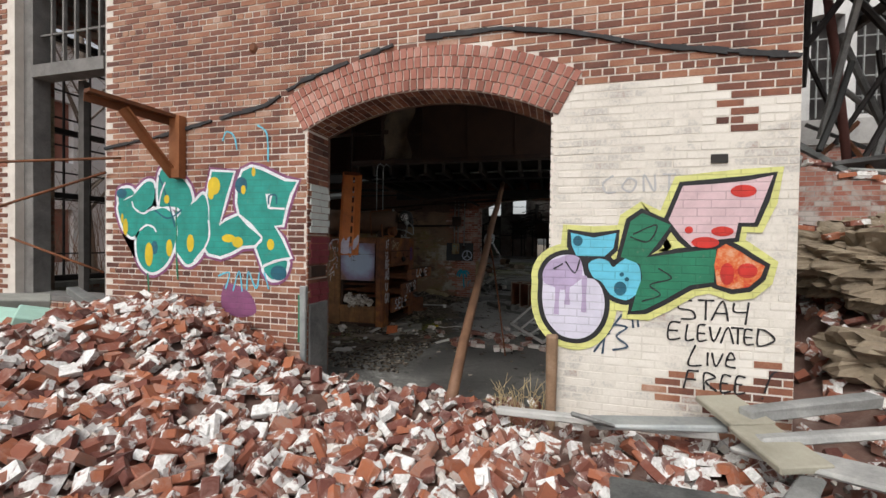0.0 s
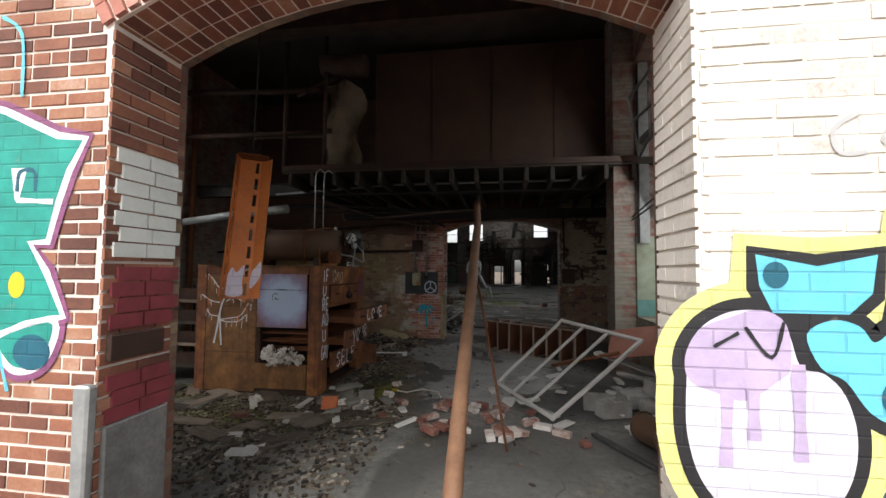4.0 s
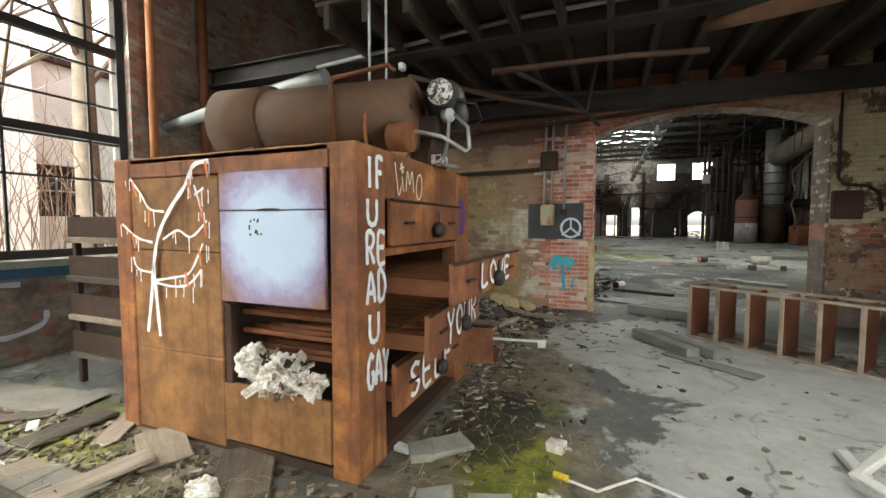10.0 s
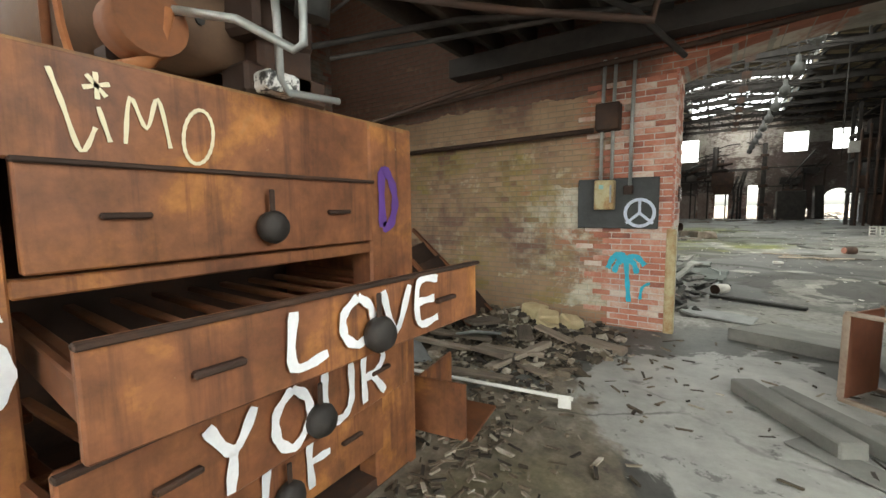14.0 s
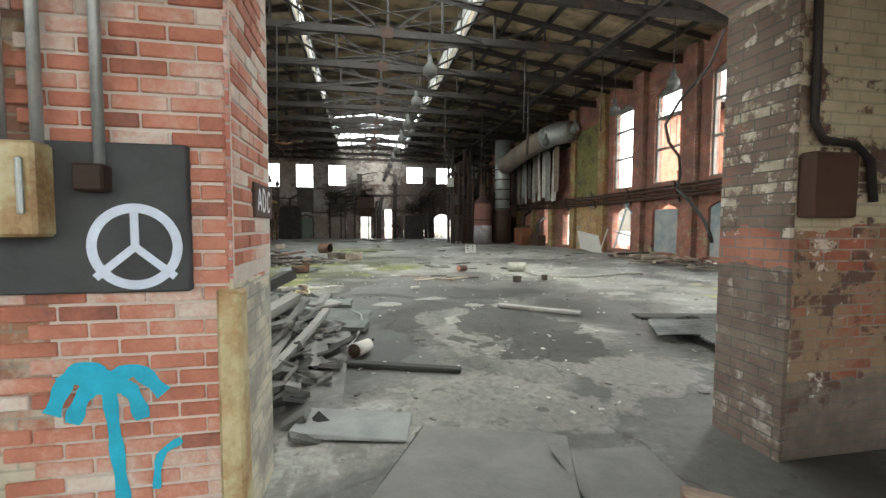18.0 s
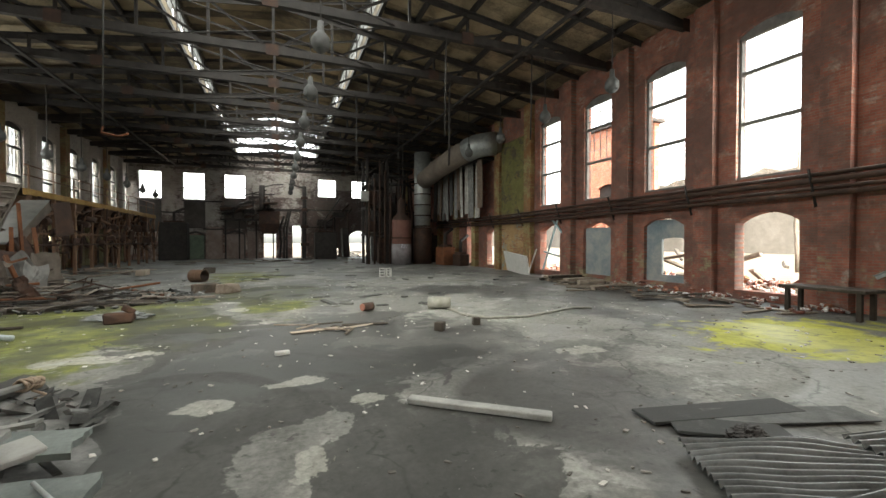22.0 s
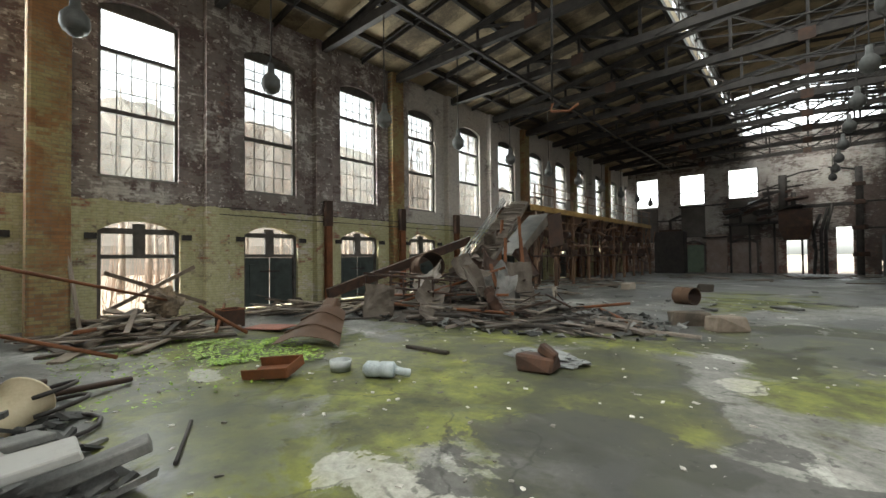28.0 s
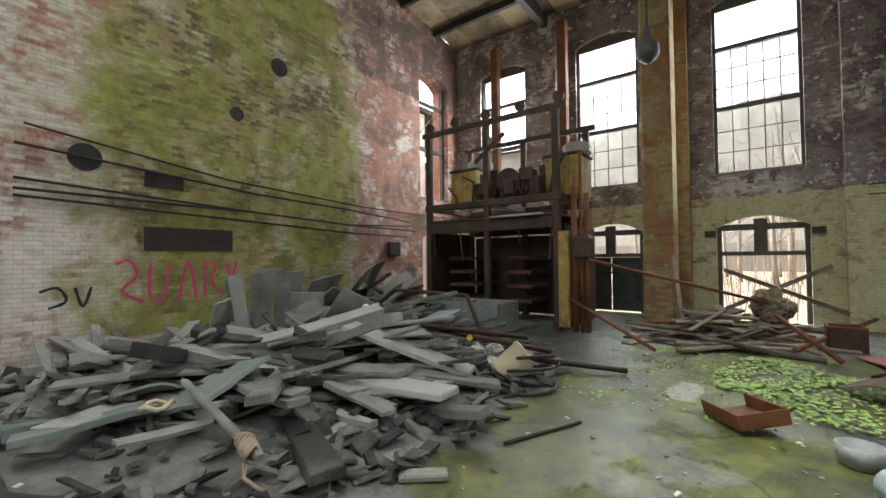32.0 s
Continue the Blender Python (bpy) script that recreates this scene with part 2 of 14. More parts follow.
def mix(n, l, fac, a, b, how="MIX"):
    x = n.new("ShaderNodeMix")
    x.data_type, x.blend_type = "RGBA", how
    for sock, val in ((0, fac), (6, a), (7, b)):
        if isinstance(val, (float, int)):
            x.inputs[sock].default_value = val
        elif isinstance(val, tuple):
            x.inputs[sock].default_value = (*val, 1)
        else:
            l.new(val, x.inputs[sock])
    return x.outputs[2]


def calc(n, l, op, a, b=0.0, clamp=False):
    x = n.new("ShaderNodeMath")
    x.operation, x.use_clamp = op, clamp
    for sock, val in ((0, a), (1, b)):
        if isinstance(val, (float, int)):
            x.inputs[sock].default_value = val
        else:
            l.new(val, x.inputs[sock])
    return x.outputs[0]


def bump(n, l, bsdf, height, strength=0.4, dist=0.01, under=None):
    b = n.new("ShaderNodeBump")
    b.inputs["Strength"].default_value, b.inputs["Distance"].default_value = strength, dist
    l.new(height, b.inputs["Height"])
    if under is not None:
        l.new(under, b.inputs["Normal"])
    l.new(b.outputs["Normal"], bsdf.inputs["Normal"])
    return b.outputs["Normal"]


def where(n, l):
    g = n.new("ShaderNodeNewGeometry")
    s = n.new("ShaderNodeSeparateXYZ")
    l.new(g.outputs["Position"], s.inputs[0])
    return g.outputs["Position"], s.outputs


def spotted(name, stops, scale=3.0, fine=40.0, rough=(0.7, 0.95), metal=0.0, bumpy=0.3, dist=0.006, per="", vary=0.25, detail=8.0):
    """A surface of several tones at two scales; per: 'island' or 'object' varies the tone piece by piece."""
    m, n, l, b = nodes(name)
    pos, _ = where(n, l)
    big = noise_node(n, l, scale, detail, 0.65, pos, 0.3)
    small = noise_node(n, l, fine, 6, 0.7, pos)
    both = calc(n, l, "ADD", calc(n, l, "MULTIPLY", big, 0.72), calc(n, l, "MULTIPLY", small, 0.28))
    if per:
        if per == "object":
            r = n.new("ShaderNodeObjectInfo").outputs["Random"]
        else:
            r = n.new("ShaderNodeNewGeometry").outputs["Random Per Island"]
        both = calc(n, l, "ADD", both, calc(n, l, "MULTIPLY", calc(n, l, "SUBTRACT", r, 0.5), vary))
    l.new(ramp(n, l, both, stops), b.inputs["Base Color"])
    rr = n.new("ShaderNodeMapRange")
    rr.inputs["To Min"].default_value, rr.inputs["To Max"].default_value = rough
    l.new(small, rr.inputs["Value"])
    l.new(rr.outputs[0], b.inputs["Roughness"])
    b.inputs["Metallic"].default_value = metal
    bump(n, l, b, both, bumpy, dist)
    return m


def brick_coords(n, l, axis):
    pos, xyz = where(n, l)
    c = n.new("ShaderNodeCombineXYZ")
    l.new(xyz[0 if axis == "x" else 1], c.inputs[0])
    l.new(xyz[2], c.inputs[1])
    return pos, xyz, c.outputs[0]


def brick_wall_mat(name, axis, a, b_, mortar, layers=(), bumpy=0.7, rough=0.9, row=0.069, length=0.21):
    """Brickwork with coats over it. layers: (colour, colour, noise scale, from, to, z low, z high, share of mortar relief)."""
    m, n, l, b = nodes(name)
    pos, xyz, uv = brick_coords(n, l, axis)
    t = n.new("ShaderNodeTexBrick")
    t.inputs["Color1"].default_value, t.inputs["Color2"].default_value, t.inputs["Mortar"].default_value = (*a, 1), (*b_, 1), (*mortar, 1)
    t.inputs["Scale"].default_value, t.inputs["Mortar Size"].default_value, t.inputs["Mortar Smooth"].default_value = 1.0, 0.006, 0.3
    t.inputs["Brick Width"].default_value, t.inputs["Row Height"].default_value = length, row
    t.inputs["Bias"].default_value = -0.1
    wob = n.new("ShaderNodeVectorMath")
    wob.operation = "ADD"
    nz = n.new("ShaderNodeTexNoise")
    nz.inputs["Scale"].default_value = 9.0
    l.new(pos, nz.inputs["Vector"])
    sc = n.new("ShaderNodeVectorMath")
    sc.operation = "SCALE"
    sc.inputs["Scale"].default_value = 0.008
    l.new(nz.outputs["Color"], sc.inputs[0])
    l.new(uv, wob.inputs[0])
    l.new(sc.outputs[0], wob.inputs[1])
    l.new(wob.outputs[0], t.inputs["Vector"])
    pick = n.new("ShaderNodeTexBrick")
    pick.inputs["Color1"].default_value, pick.inputs["Color2"].default_value, pick.inputs["Mortar"].default_value = (0, 0, 0, 1), (1, 1, 1, 1), (0.35, 0.35, 0.35, 1)
    pick.inputs["Scale"].default_value, pick.inputs["Mortar Size"].default_value, pick.inputs["Mortar Smooth"].default_value = 1.0, 0.006, 0.3
    pick.inputs["Brick Width"].default_value, pick.inputs["Row Height"].default_value = length, row
    l.new(wob.outputs[0], pick.inputs["Vector"])
    each = calc(n, l, "MULTIPLY", calc(n, l, "SUBTRACT", pick.outputs["Color"], 0.5), 0.13)
    dirt = noise_node(n, l, 2.2, 8, 0.7, pos)
    col = mix(n, l, 1.0, t.outputs["Color"], ramp(n, l, dirt, [(0.25, 0.35), (0.75, 1.25)]), "MULTIPLY")
    for k, (c1, c2, scale, lo, hi, zl, zh, *span) in enumerate(layers):
        f = calc(n, l, "ADD", noise_node(n, l, scale, 9, 0.72, pos, 0.4), each)
        f = ramp(n, l, f, [(lo, 0.0), (hi, 1.0)])
        if zl is not None:
            r = n.new("ShaderNodeMapRange")
            edge = noise_node(n, l, 3.0, 5, 0.6, pos)
            zz = calc(n, l, "ADD", xyz[2], calc(n, l, "MULTIPLY", calc(n, l, "SUBTRACT", edge, 0.5), 0.25))
            up = calc(n, l, "GREATER_THAN", zz, zl)
            dn = calc(n, l, "LESS_THAN", zz, zh)
            f = calc(n, l, "MULTIPLY", f, calc(n, l, "MULTIPLY", up, dn))
        if span:
            along = calc(n, l, "ADD", xyz[0 if axis == "x" else 1], calc(n, l, "MULTIPLY", calc(n, l, "SUBTRACT", noise_node(n, l, 1.1, 7, 0.65, pos), 0.5), 3.2))
            for lim, sgn in ((span[0], 1.0), (span[1], -1.0)):
                soft = calc(n, l, "MULTIPLY", calc(n, l, "SUBTRACT", along, lim), sgn * 1.4)
                f = calc(n, l, "MULTIPLY", f, calc(n, l, "ADD", soft, 0.5, True))
        tone = ramp(n, l, noise_node(n, l, scale * 2.3 + k, 6, 0.6, pos), [(0.3, c1), (0.7, c2)])
        col = mix(n, l, f, col, tone)
    col = mix(n, l, 0.20, col, t.outputs["Color"])
    col = mix(n, l, 1.0, col, ramp(n, l, t.outputs["Fac"], [(0.0, 1.07), (1.0, 0.74)]), "MULTIPLY")
    l.new(col, b.inputs["Base Color"])
    b.inputs["Roughness"].default_value = rough
    grain = noise_node(n, l, 60, 5, 0.7, pos)
    hgt = calc(n, l, "ADD", calc(n, l, "MULTIPLY", t.outputs["Fac"], -1.0), calc(n, l, "MULTIPLY", grain, 0.6))
    bump(n, l, b, hgt, bumpy, 0.008)
    return m


RED = [(0.22, (0.075, 0.030, 0.022)), (0.40, (0.165, 0.065, 0.042)), (0.55, (0.262, 0.104, 0.060)), (0.68, (0.345, 0.175, 0.105)), (0.82, (0.47, 0.32, 0.25))]
M_BRICK = spotted("red_brick", RED, 2.0, 60, per="island", vary=0.38, bumpy=0.5, dist=0.004)
M_BRICK_OB = spotted("red_brick_single", RED, 2.0, 60, per="object", vary=0.38, bumpy=0.5, dist=0.004)


def rubble_brick(name, per):
    """Salvaged brick: each piece its own red, with crusts of white lime mortar on parts of its faces."""
    m, n, l, b = nodes(name)
    pos, _ = where(n, l)
    r = n.new("ShaderNodeObjectInfo").outputs["Random"] if per == "object" else n.new("ShaderNodeNewGeometry").outputs["Random Per Island"]
    grain = noise_node(n, l, 34, 6, 0.7, pos)
    tone = calc(n, l, "ADD", calc(n, l, "MULTIPLY", r, 0.8), calc(n, l, "MULTIPLY", grain, 0.25))
    col = ramp(n, l, tone, [(0.1, (0.075, 0.026, 0.022)), (0.35, (0.17, 0.055, 0.038)), (0.6, (0.25, 0.085, 0.05)), (0.8, (0.36, 0.12, 0.055)), (0.95, (0.30, 0.17, 0.13))])
    shift = calc(n, l, "MULTIPLY", calc(n, l, "FRACT", calc(n, l, "MULTIPLY", r, 7.31)), 0.22)
    crust = calc(n, l, "ADD", noise_node(n, l, 6.5, 7, 0.62, pos, 0.5), shift)
    lime = ramp(n, l, crust, [(0.645, 0.0), (0.67, 1.0)])
    dust = ramp(n, l, crust, [(0.54, 0.0), (0.66, 0.4)])
    col = mix(n, l, dust, col, (0.40, 0.29, 0.25))
    col = mix(n, l, lime, col, ramp(n, l, grain, [(0.3, (0.48, 0.46, 0.43)), (0.6, (0.80, 0.79, 0.77))]))
    l.new(col, b.inputs["Base Color"])
    b.inputs["Roughness"].default_value = 0.9
    bump(n, l, b, calc(n, l, "ADD", calc(n, l, "MULTIPLY", lime, 0.6), grain), 0.6, 0.008)
    return m


M_RING = spotted("rose_red_arch_brick", [(0.25, (0.17, 0.06, 0.04)), (0.45, (0.32, 0.12, 0.085)), (0.65, (0.42, 0.185, 0.14)), (0.85, (0.52, 0.36, 0.30))], 2.0, 60, per="island", vary=0.34, bumpy=0.5, dist=0.004)
M_RUBBLE = rubble_brick("rubble_brick", "island")
M_RUBBLE_OB = rubble_brick("rubble_brick_single", "object")
WHT = [(0.27, (0.30, 0.15, 0.11)), (0.345, (0.42, 0.33, 0.28)), (0.40, (0.50, 0.48, 0.44)), (0.46, (0.66, 0.62, 0.55)), (0.56, (0.74, 0.70, 0.63)), (0.8, (0.82, 0.79, 0.73))]
M_WHITEBRICK = spotted("white_painted_brick", WHT, 1.5, 45, per="island", vary=0.08, bumpy=0.5, dist=0.004)
M_WHITEBRICK_OB = spotted("white_painted_brick_single", WHT, 1.5, 45, per="object", vary=0.08, bumpy=0.5, dist=0.004)
M_MORTAR = spotted("lime_mortar", [(0.2, (0.48, 0.42, 0.36)), (0.7, (0.80, 0.75, 0.68))], 4, 80)
M_WHITEJOINT = spotted("whitewashed_mortar", [(0.2, (0.46, 0.42, 0.36)), (0.45, (0.62, 0.58, 0.51)), (0.6, (0.70, 0.66, 0.59))], 3, 60)
M_DUST = spotted("brick_dust_ground", [(0.2, (0.07, 0.05, 0.045)), (0.5, (0.16, 0.09, 0.07)), (0.75, (0.28, 0.22, 0.19))], 3, 40, bumpy=0.8, dist=0.02)
M_RUST = spotted("rusted_steel", [(0.2, (0.035, 0.016, 0.010)), (0.42, (0.12, 0.045, 0.020)), (0.6, (0.21, 0.078, 0.03)), (0.8, (0.30, 0.125, 0.05))], 2.2, 30, (0.6, 0.9), 0.25, 0.35)
M_RUSTDARK = spotted("dark_rusted_steel", [(0.25, (0.018, 0.012, 0.010)), (0.5, (0.05, 0.028, 0.02)), (0.75, (0.12, 0.055, 0.03))], 2.5, 30, (0.6, 0.9), 0.3, 0.35)
M_RUSTBRIGHT = spotted("orange_rusted_steel", [(0.25, (0.14, 0.05, 0.02)), (0.5, (0.30, 0.11, 0.04)), (0.75, (0.42, 0.19, 0.08))], 3, 40, (0.6, 0.9), 0.15, 0.35)
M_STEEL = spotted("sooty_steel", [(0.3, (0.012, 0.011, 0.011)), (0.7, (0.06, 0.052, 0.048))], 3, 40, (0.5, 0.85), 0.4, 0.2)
M_GALV = spotted("weathered_galvanised_steel", [(0.3, (0.22, 0.24, 0.24)), (0.6, (0.42, 0.44, 0.43)), (0.85, (0.30, 0.20, 0.13))], 4, 40, (0.35, 0.6), 0.5, 0.2)
M_WOODGREY_OB = spotted("grey_weathered_board", [(0.22, (0.045, 0.046, 0.044)), (0.42, (0.14, 0.142, 0.135)), (0.6, (0.26, 0.262, 0.25)), (0.85, (0.46, 0.455, 0.43))], 2.5, 50, per="object", vary=0.75, bumpy=0.6)
M_HEAPWOOD = spotted("dark_heap_board", [(0.22, (0.035, 0.034, 0.032)), (0.45, (0.14, 0.138, 0.13)), (0.85, (0.36, 0.355, 0.335))], 2.5, 50, per="object", vary=0.75, bumpy=0.6)
M_WOODBROWN = spotted("brown_debris_timber", [(0.25, (0.05, 0.040, 0.031)), (0.5, (0.16, 0.125, 0.095)), (0.8, (0.34, 0.285, 0.23))], 2.5, 50, per="island", vary=0.5, bumpy=0.6)
M_WOODBROWN_OB = spotted("brown_debris_board", [(0.25, (0.05, 0.040, 0.031)), (0.5, (0.16, 0.125, 0.095)), (0.8, (0.34, 0.285, 0.23))], 2.5, 50, per="object", vary=0.75, bumpy=0.6)
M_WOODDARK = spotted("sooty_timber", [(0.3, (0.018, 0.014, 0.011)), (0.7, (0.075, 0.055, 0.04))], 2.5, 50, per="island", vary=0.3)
M_ROOF = spotted("tan_roof_boards", [(0.3, (0.035, 0.028, 0.020)), (0.44, (0.13, 0.10, 0.065)), (0.56, (0.30, 0.236, 0.148)), (0.8, (0.48, 0.38, 0.24))], 0.8, 14, per="island", vary=0.24)
M_WHITE = spotted("white_spray_paint", [(0.2, (0.55, 0.56, 0.60)), (0.6, (0.80, 0.81, 0.84))], 8, 60, (0.5, 0.7), 0, 0.1)
M_FRAMEWHITE = spotted("worn_white_painted_metal", [(0.25, (0.25, 0.20, 0.16)), (0.4, (0.55, 0.54, 0.51)), (0.8, (0.72, 0.71, 0.68))], 5, 60, (0.5, 0.8))
M_GREYFRAME = spotted("weathered_grey_painted_wood", [(0.25, (0.10, 0.10, 0.095)), (0.6, (0.30, 0.31, 0.30)), (0.85, (0.45, 0.45, 0.43))], 4, 50)


def grained(name, stops, vary):
    """Sawn boards: grain and splits along the piece, tone differing from board to board."""
    m, n, l, b = nodes(name)
    pos, _ = where(n, l)
    info = n.new("ShaderNodeObjectInfo")
    mp = n.new("ShaderNodeMapping")
    mp.inputs["Scale"].default_value = (0.9, 14.0, 14.0)
    l.new(n.new("ShaderNodeTexCoord").outputs["Object"], mp.inputs["Vector"])
    l.new(calc(n, l, "MULTIPLY", info.outputs["Random"], 40.0), mp.inputs["Location"])
    grain = noise_node(n, l, 3.0, 8, 0.72, mp.outputs[0], 0.6)
    stain = noise_node(n, l, 2.4, 7, 0.65, pos, 0.3)
    both = calc(n, l, "ADD", calc(n, l, "MULTIPLY", grain, 0.5), calc(n, l, "MULTIPLY", stain, 0.5))
    both = calc(n, l, "ADD", both, calc(n, l, "MULTIPLY", calc(n, l, "SUBTRACT", info.outputs["Random"], 0.5), vary))
    l.new(ramp(n, l, both, stops), b.inputs["Base Color"])
    b.inputs["Roughness"].default_value = 0.88
    bump(n, l, b, grain, 0.6, 0.006)
    return m


GRAINED = {"grey_weathered_board": grained("grey_grained_board", [(0.25, (0.035, 0.035, 0.032)), (0.42, (0.10, 0.10, 0.093)), (0.58, (0.20, 0.199, 0.185)), (0.8, (0.37, 0.365, 0.34))], 0.46),
           "dark_heap_board": grained("dark_heap_grained_board", [(0.25, (0.03, 0.030, 0.028)), (0.40, (0.10, 0.10, 0.095)), (0.55, (0.20, 0.20, 0.19)), (0.7, (0.30, 0.298, 0.282)), (0.9, (0.40, 0.396, 0.375))], 0.56),
           "brown_debris_board": grained("brown_grained_board", [(0.25, (0.035, 0.028, 0.022)), (0.45, (0.11, 0.086, 0.066)), (0.62, (0.21, 0.168, 0.13)), (0.82, (0.35, 0.30, 0.245))], 0.45)}


def paint(name, c, var=0.25, rough=(0.45, 0.7)):
    lo = tuple(x * (1 - var) for x in c)
    hi = tuple(min(x * (1 + var), 0.9) for x in c)
    return spotted(name, [(0.3, lo), (0.7, hi)], 6, 70, rough, 0, 0.15, 0.003)


def wall_paint(name, c, var=0.25, worn=0.12):
    """Spray paint on brickwork: the courses show through as relief and thin wear."""
    m, n, l, b = nodes(name)
    pos, xyz, uv = brick_coords(n, l, "x")
    t = n.new("ShaderNodeTexBrick")
    t.inputs["Scale"].default_value, t.inputs["Mortar Size"].default_value, t.inputs["Mortar Smooth"].default_value = 1.0, 0.005, 0.4
    t.inputs["Brick Width"].default_value, t.inputs["Row Height"].default_value = 0.203, 0.067
    l.new(uv, t.inputs["Vector"])
    tone = ramp(n, l, noise_node(n, l, 5.0, 8, 0.65, pos), [(0.3, tuple(x * (1 - var) for x in c)), (0.7, tuple(min(x * (1 + var), 0.9) for x in c))])
    col = mix(n, l, calc(n, l, "MULTIPLY", t.outputs["Fac"], 0.35), tone, tuple(x * 0.45 for x in c))
    rub = ramp(n, l, noise_node(n, l, 9.0, 8, 0.75, pos), [(0.60, 0.0), (0.70, 1.0)])
    col = mix(n, l, calc(n, l, "MULTIPLY", rub, worn * 3), col, (0.34, 0.26, 0.22))
    l.new(col, b.inputs["Base Color"])
    b.inputs["Roughness"].default_value = 0.6
    h = calc(n, l, "ADD", calc(n, l, "MULTIPLY", t.outputs["Fac"], -1.0), calc(n, l, "MULTIPLY", noise_node(n, l, 60, 5, 0.7, pos), 0.5))
    bump(n, l, b, h, 0.6, 0.006)
    return m

# ---- the plan (metres): front wall y 3.8, engine room x -7.7..1.5 y 3.8..13.1, hall x -13.57..11.7 y 13.55..60 ----
HX0, HX1, HY0, HY1 = -13.57, 11.7, 13.76, 60.0
PITCH = 3.38
LEFT_W = [18.05 + PITCH * i for i in range(13)]
RIGHT_W = [17.48 + 3.26 * i for i in range(13)]
ARCH1 = (-2.49, -0.03, -0.3, 2.93, 0.30)
ARCH2 = (-2.36, 0.69, -0.3, 2.87, 0.30)

# layered coats on the brickwork
M_WALLFRONT_IN = brick_wall_mat("sooty_inner_brick_x", "x", (0.16, 0.075, 0.05), (0.24, 0.12, 0.08), (0.22, 0.19, 0.16),
                                [((0.22, 0.20, 0.12), (0.34, 0.30, 0.20), 1.3, 0.47, 0.56, None, None), ((0.05, 0.042, 0.032), (0.11, 0.09, 0.07), 0.8, 0.46, 0.6, None, None)])
M_WALLSIDE_IN = brick_wall_mat("sooty_inner_brick_y", "y", (0.26, 0.115, 0.085), (0.36, 0.18, 0.135), (0.31, 0.275, 0.25),
                               [((0.22, 0.215, 0.185), (0.35, 0.345, 0.30), 1.6, 0.42, 0.54, None, None), ((0.19, 0.235, 0.175), (0.28, 0.315, 0.245), 1.1, 0.47, 0.60, -1.0, 2.2), ((0.05, 0.043, 0.036), (0.11, 0.095, 0.08), 0.8, 0.52, 0.66, None, None)])
# last layer darkens the wall above 2.75 m: painted shade under the mezzanine
M_DOOR2 = brick_wall_mat("partition_brick", "x", (0.34, 0.11, 0.065), (0.42, 0.17, 0.11), (0.50, 0.42, 0.36),
                         [((0.19, 0.145, 0.09), (0.30, 0.235, 0.15), 1.1, 0.24, 0.38, None, None, -20.0, -3.1), ((0.20, 0.155, 0.10), (0.30, 0.24, 0.16), 1.4, 0.40, 0.50, 0.2, 1.45, 0.3, 20.0), ((0.40, 0.38, 0.25), (0.58, 0.55, 0.40), 1.3, 0.26, 0.38, 1.45, 7.0, 0.3, 20.0),
                          ((0.40, 0.38, 0.28), (0.50, 0.47, 0.36), 2.6, 0.56, 0.64, 0.5, 2.4, -20.0, -2.2), ((0.44, 0.46, 0.38), (0.60, 0.61, 0.52), 1.7, 0.42, 0.52, 0.2, 1.7, -4.0, -2.8), ((0.13, 0.13, 0.03), (0.22, 0.21, 0.06), 0.6, 0.46, 0.60, 0.2, 2.3, -20.0, -3.3),
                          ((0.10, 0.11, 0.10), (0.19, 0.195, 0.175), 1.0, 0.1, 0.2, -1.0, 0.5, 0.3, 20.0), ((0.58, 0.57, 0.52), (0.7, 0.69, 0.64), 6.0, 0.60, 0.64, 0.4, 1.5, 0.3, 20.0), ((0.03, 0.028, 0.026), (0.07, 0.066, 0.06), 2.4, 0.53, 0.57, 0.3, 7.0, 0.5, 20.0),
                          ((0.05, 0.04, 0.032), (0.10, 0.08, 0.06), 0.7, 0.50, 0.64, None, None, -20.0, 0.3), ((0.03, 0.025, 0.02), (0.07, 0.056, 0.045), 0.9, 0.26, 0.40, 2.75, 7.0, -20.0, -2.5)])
M_HALL_LEFT = brick_wall_mat("peeling_black_and_green_paint", "y", (0.30, 0.12, 0.085), (0.38, 0.19, 0.14), (0.42, 0.38, 0.35),
                             [((0.11, 0.115, 0.115), (0.22, 0.225, 0.22), 0.6, 0.27, 0.38, 2.95, 12.0), ((0.42, 0.43, 0.41), (0.58, 0.585, 0.56), 0.8, 0.51, 0.60, 2.95, 12.0), ((0.44, 0.44, 0.42), (0.6, 0.6, 0.57), 3.4, 0.60, 0.65, 2.95, 12.0),
                              ((0.035, 0.037, 0.042), (0.08, 0.083, 0.088), 1.1, 0.48, 0.56, 2.95, 12.0), ((0.5, 0.5, 0.49), (0.66, 0.66, 0.63), 5.0, 0.60, 0.64, 2.95, 12.0), ((0.40, 0.40, 0.37), (0.58, 0.58, 0.54), 0.9, 0.30, 0.42, 2.95, 12.0, 31.5, 90.0),
                              ((0.36, 0.38, 0.20), (0.52, 0.53, 0.33), 1.2, 0.34, 0.44, -1.0, 2.95), ((0.48, 0.47, 0.40), (0.60, 0.59, 0.51), 1.5, 0.56, 0.66, -1.0, 2.95), ((0.05, 0.05, 0.042), (0.11, 0.11, 0.09), 1.1, 0.57, 0.68, -1.0, 2.95)])
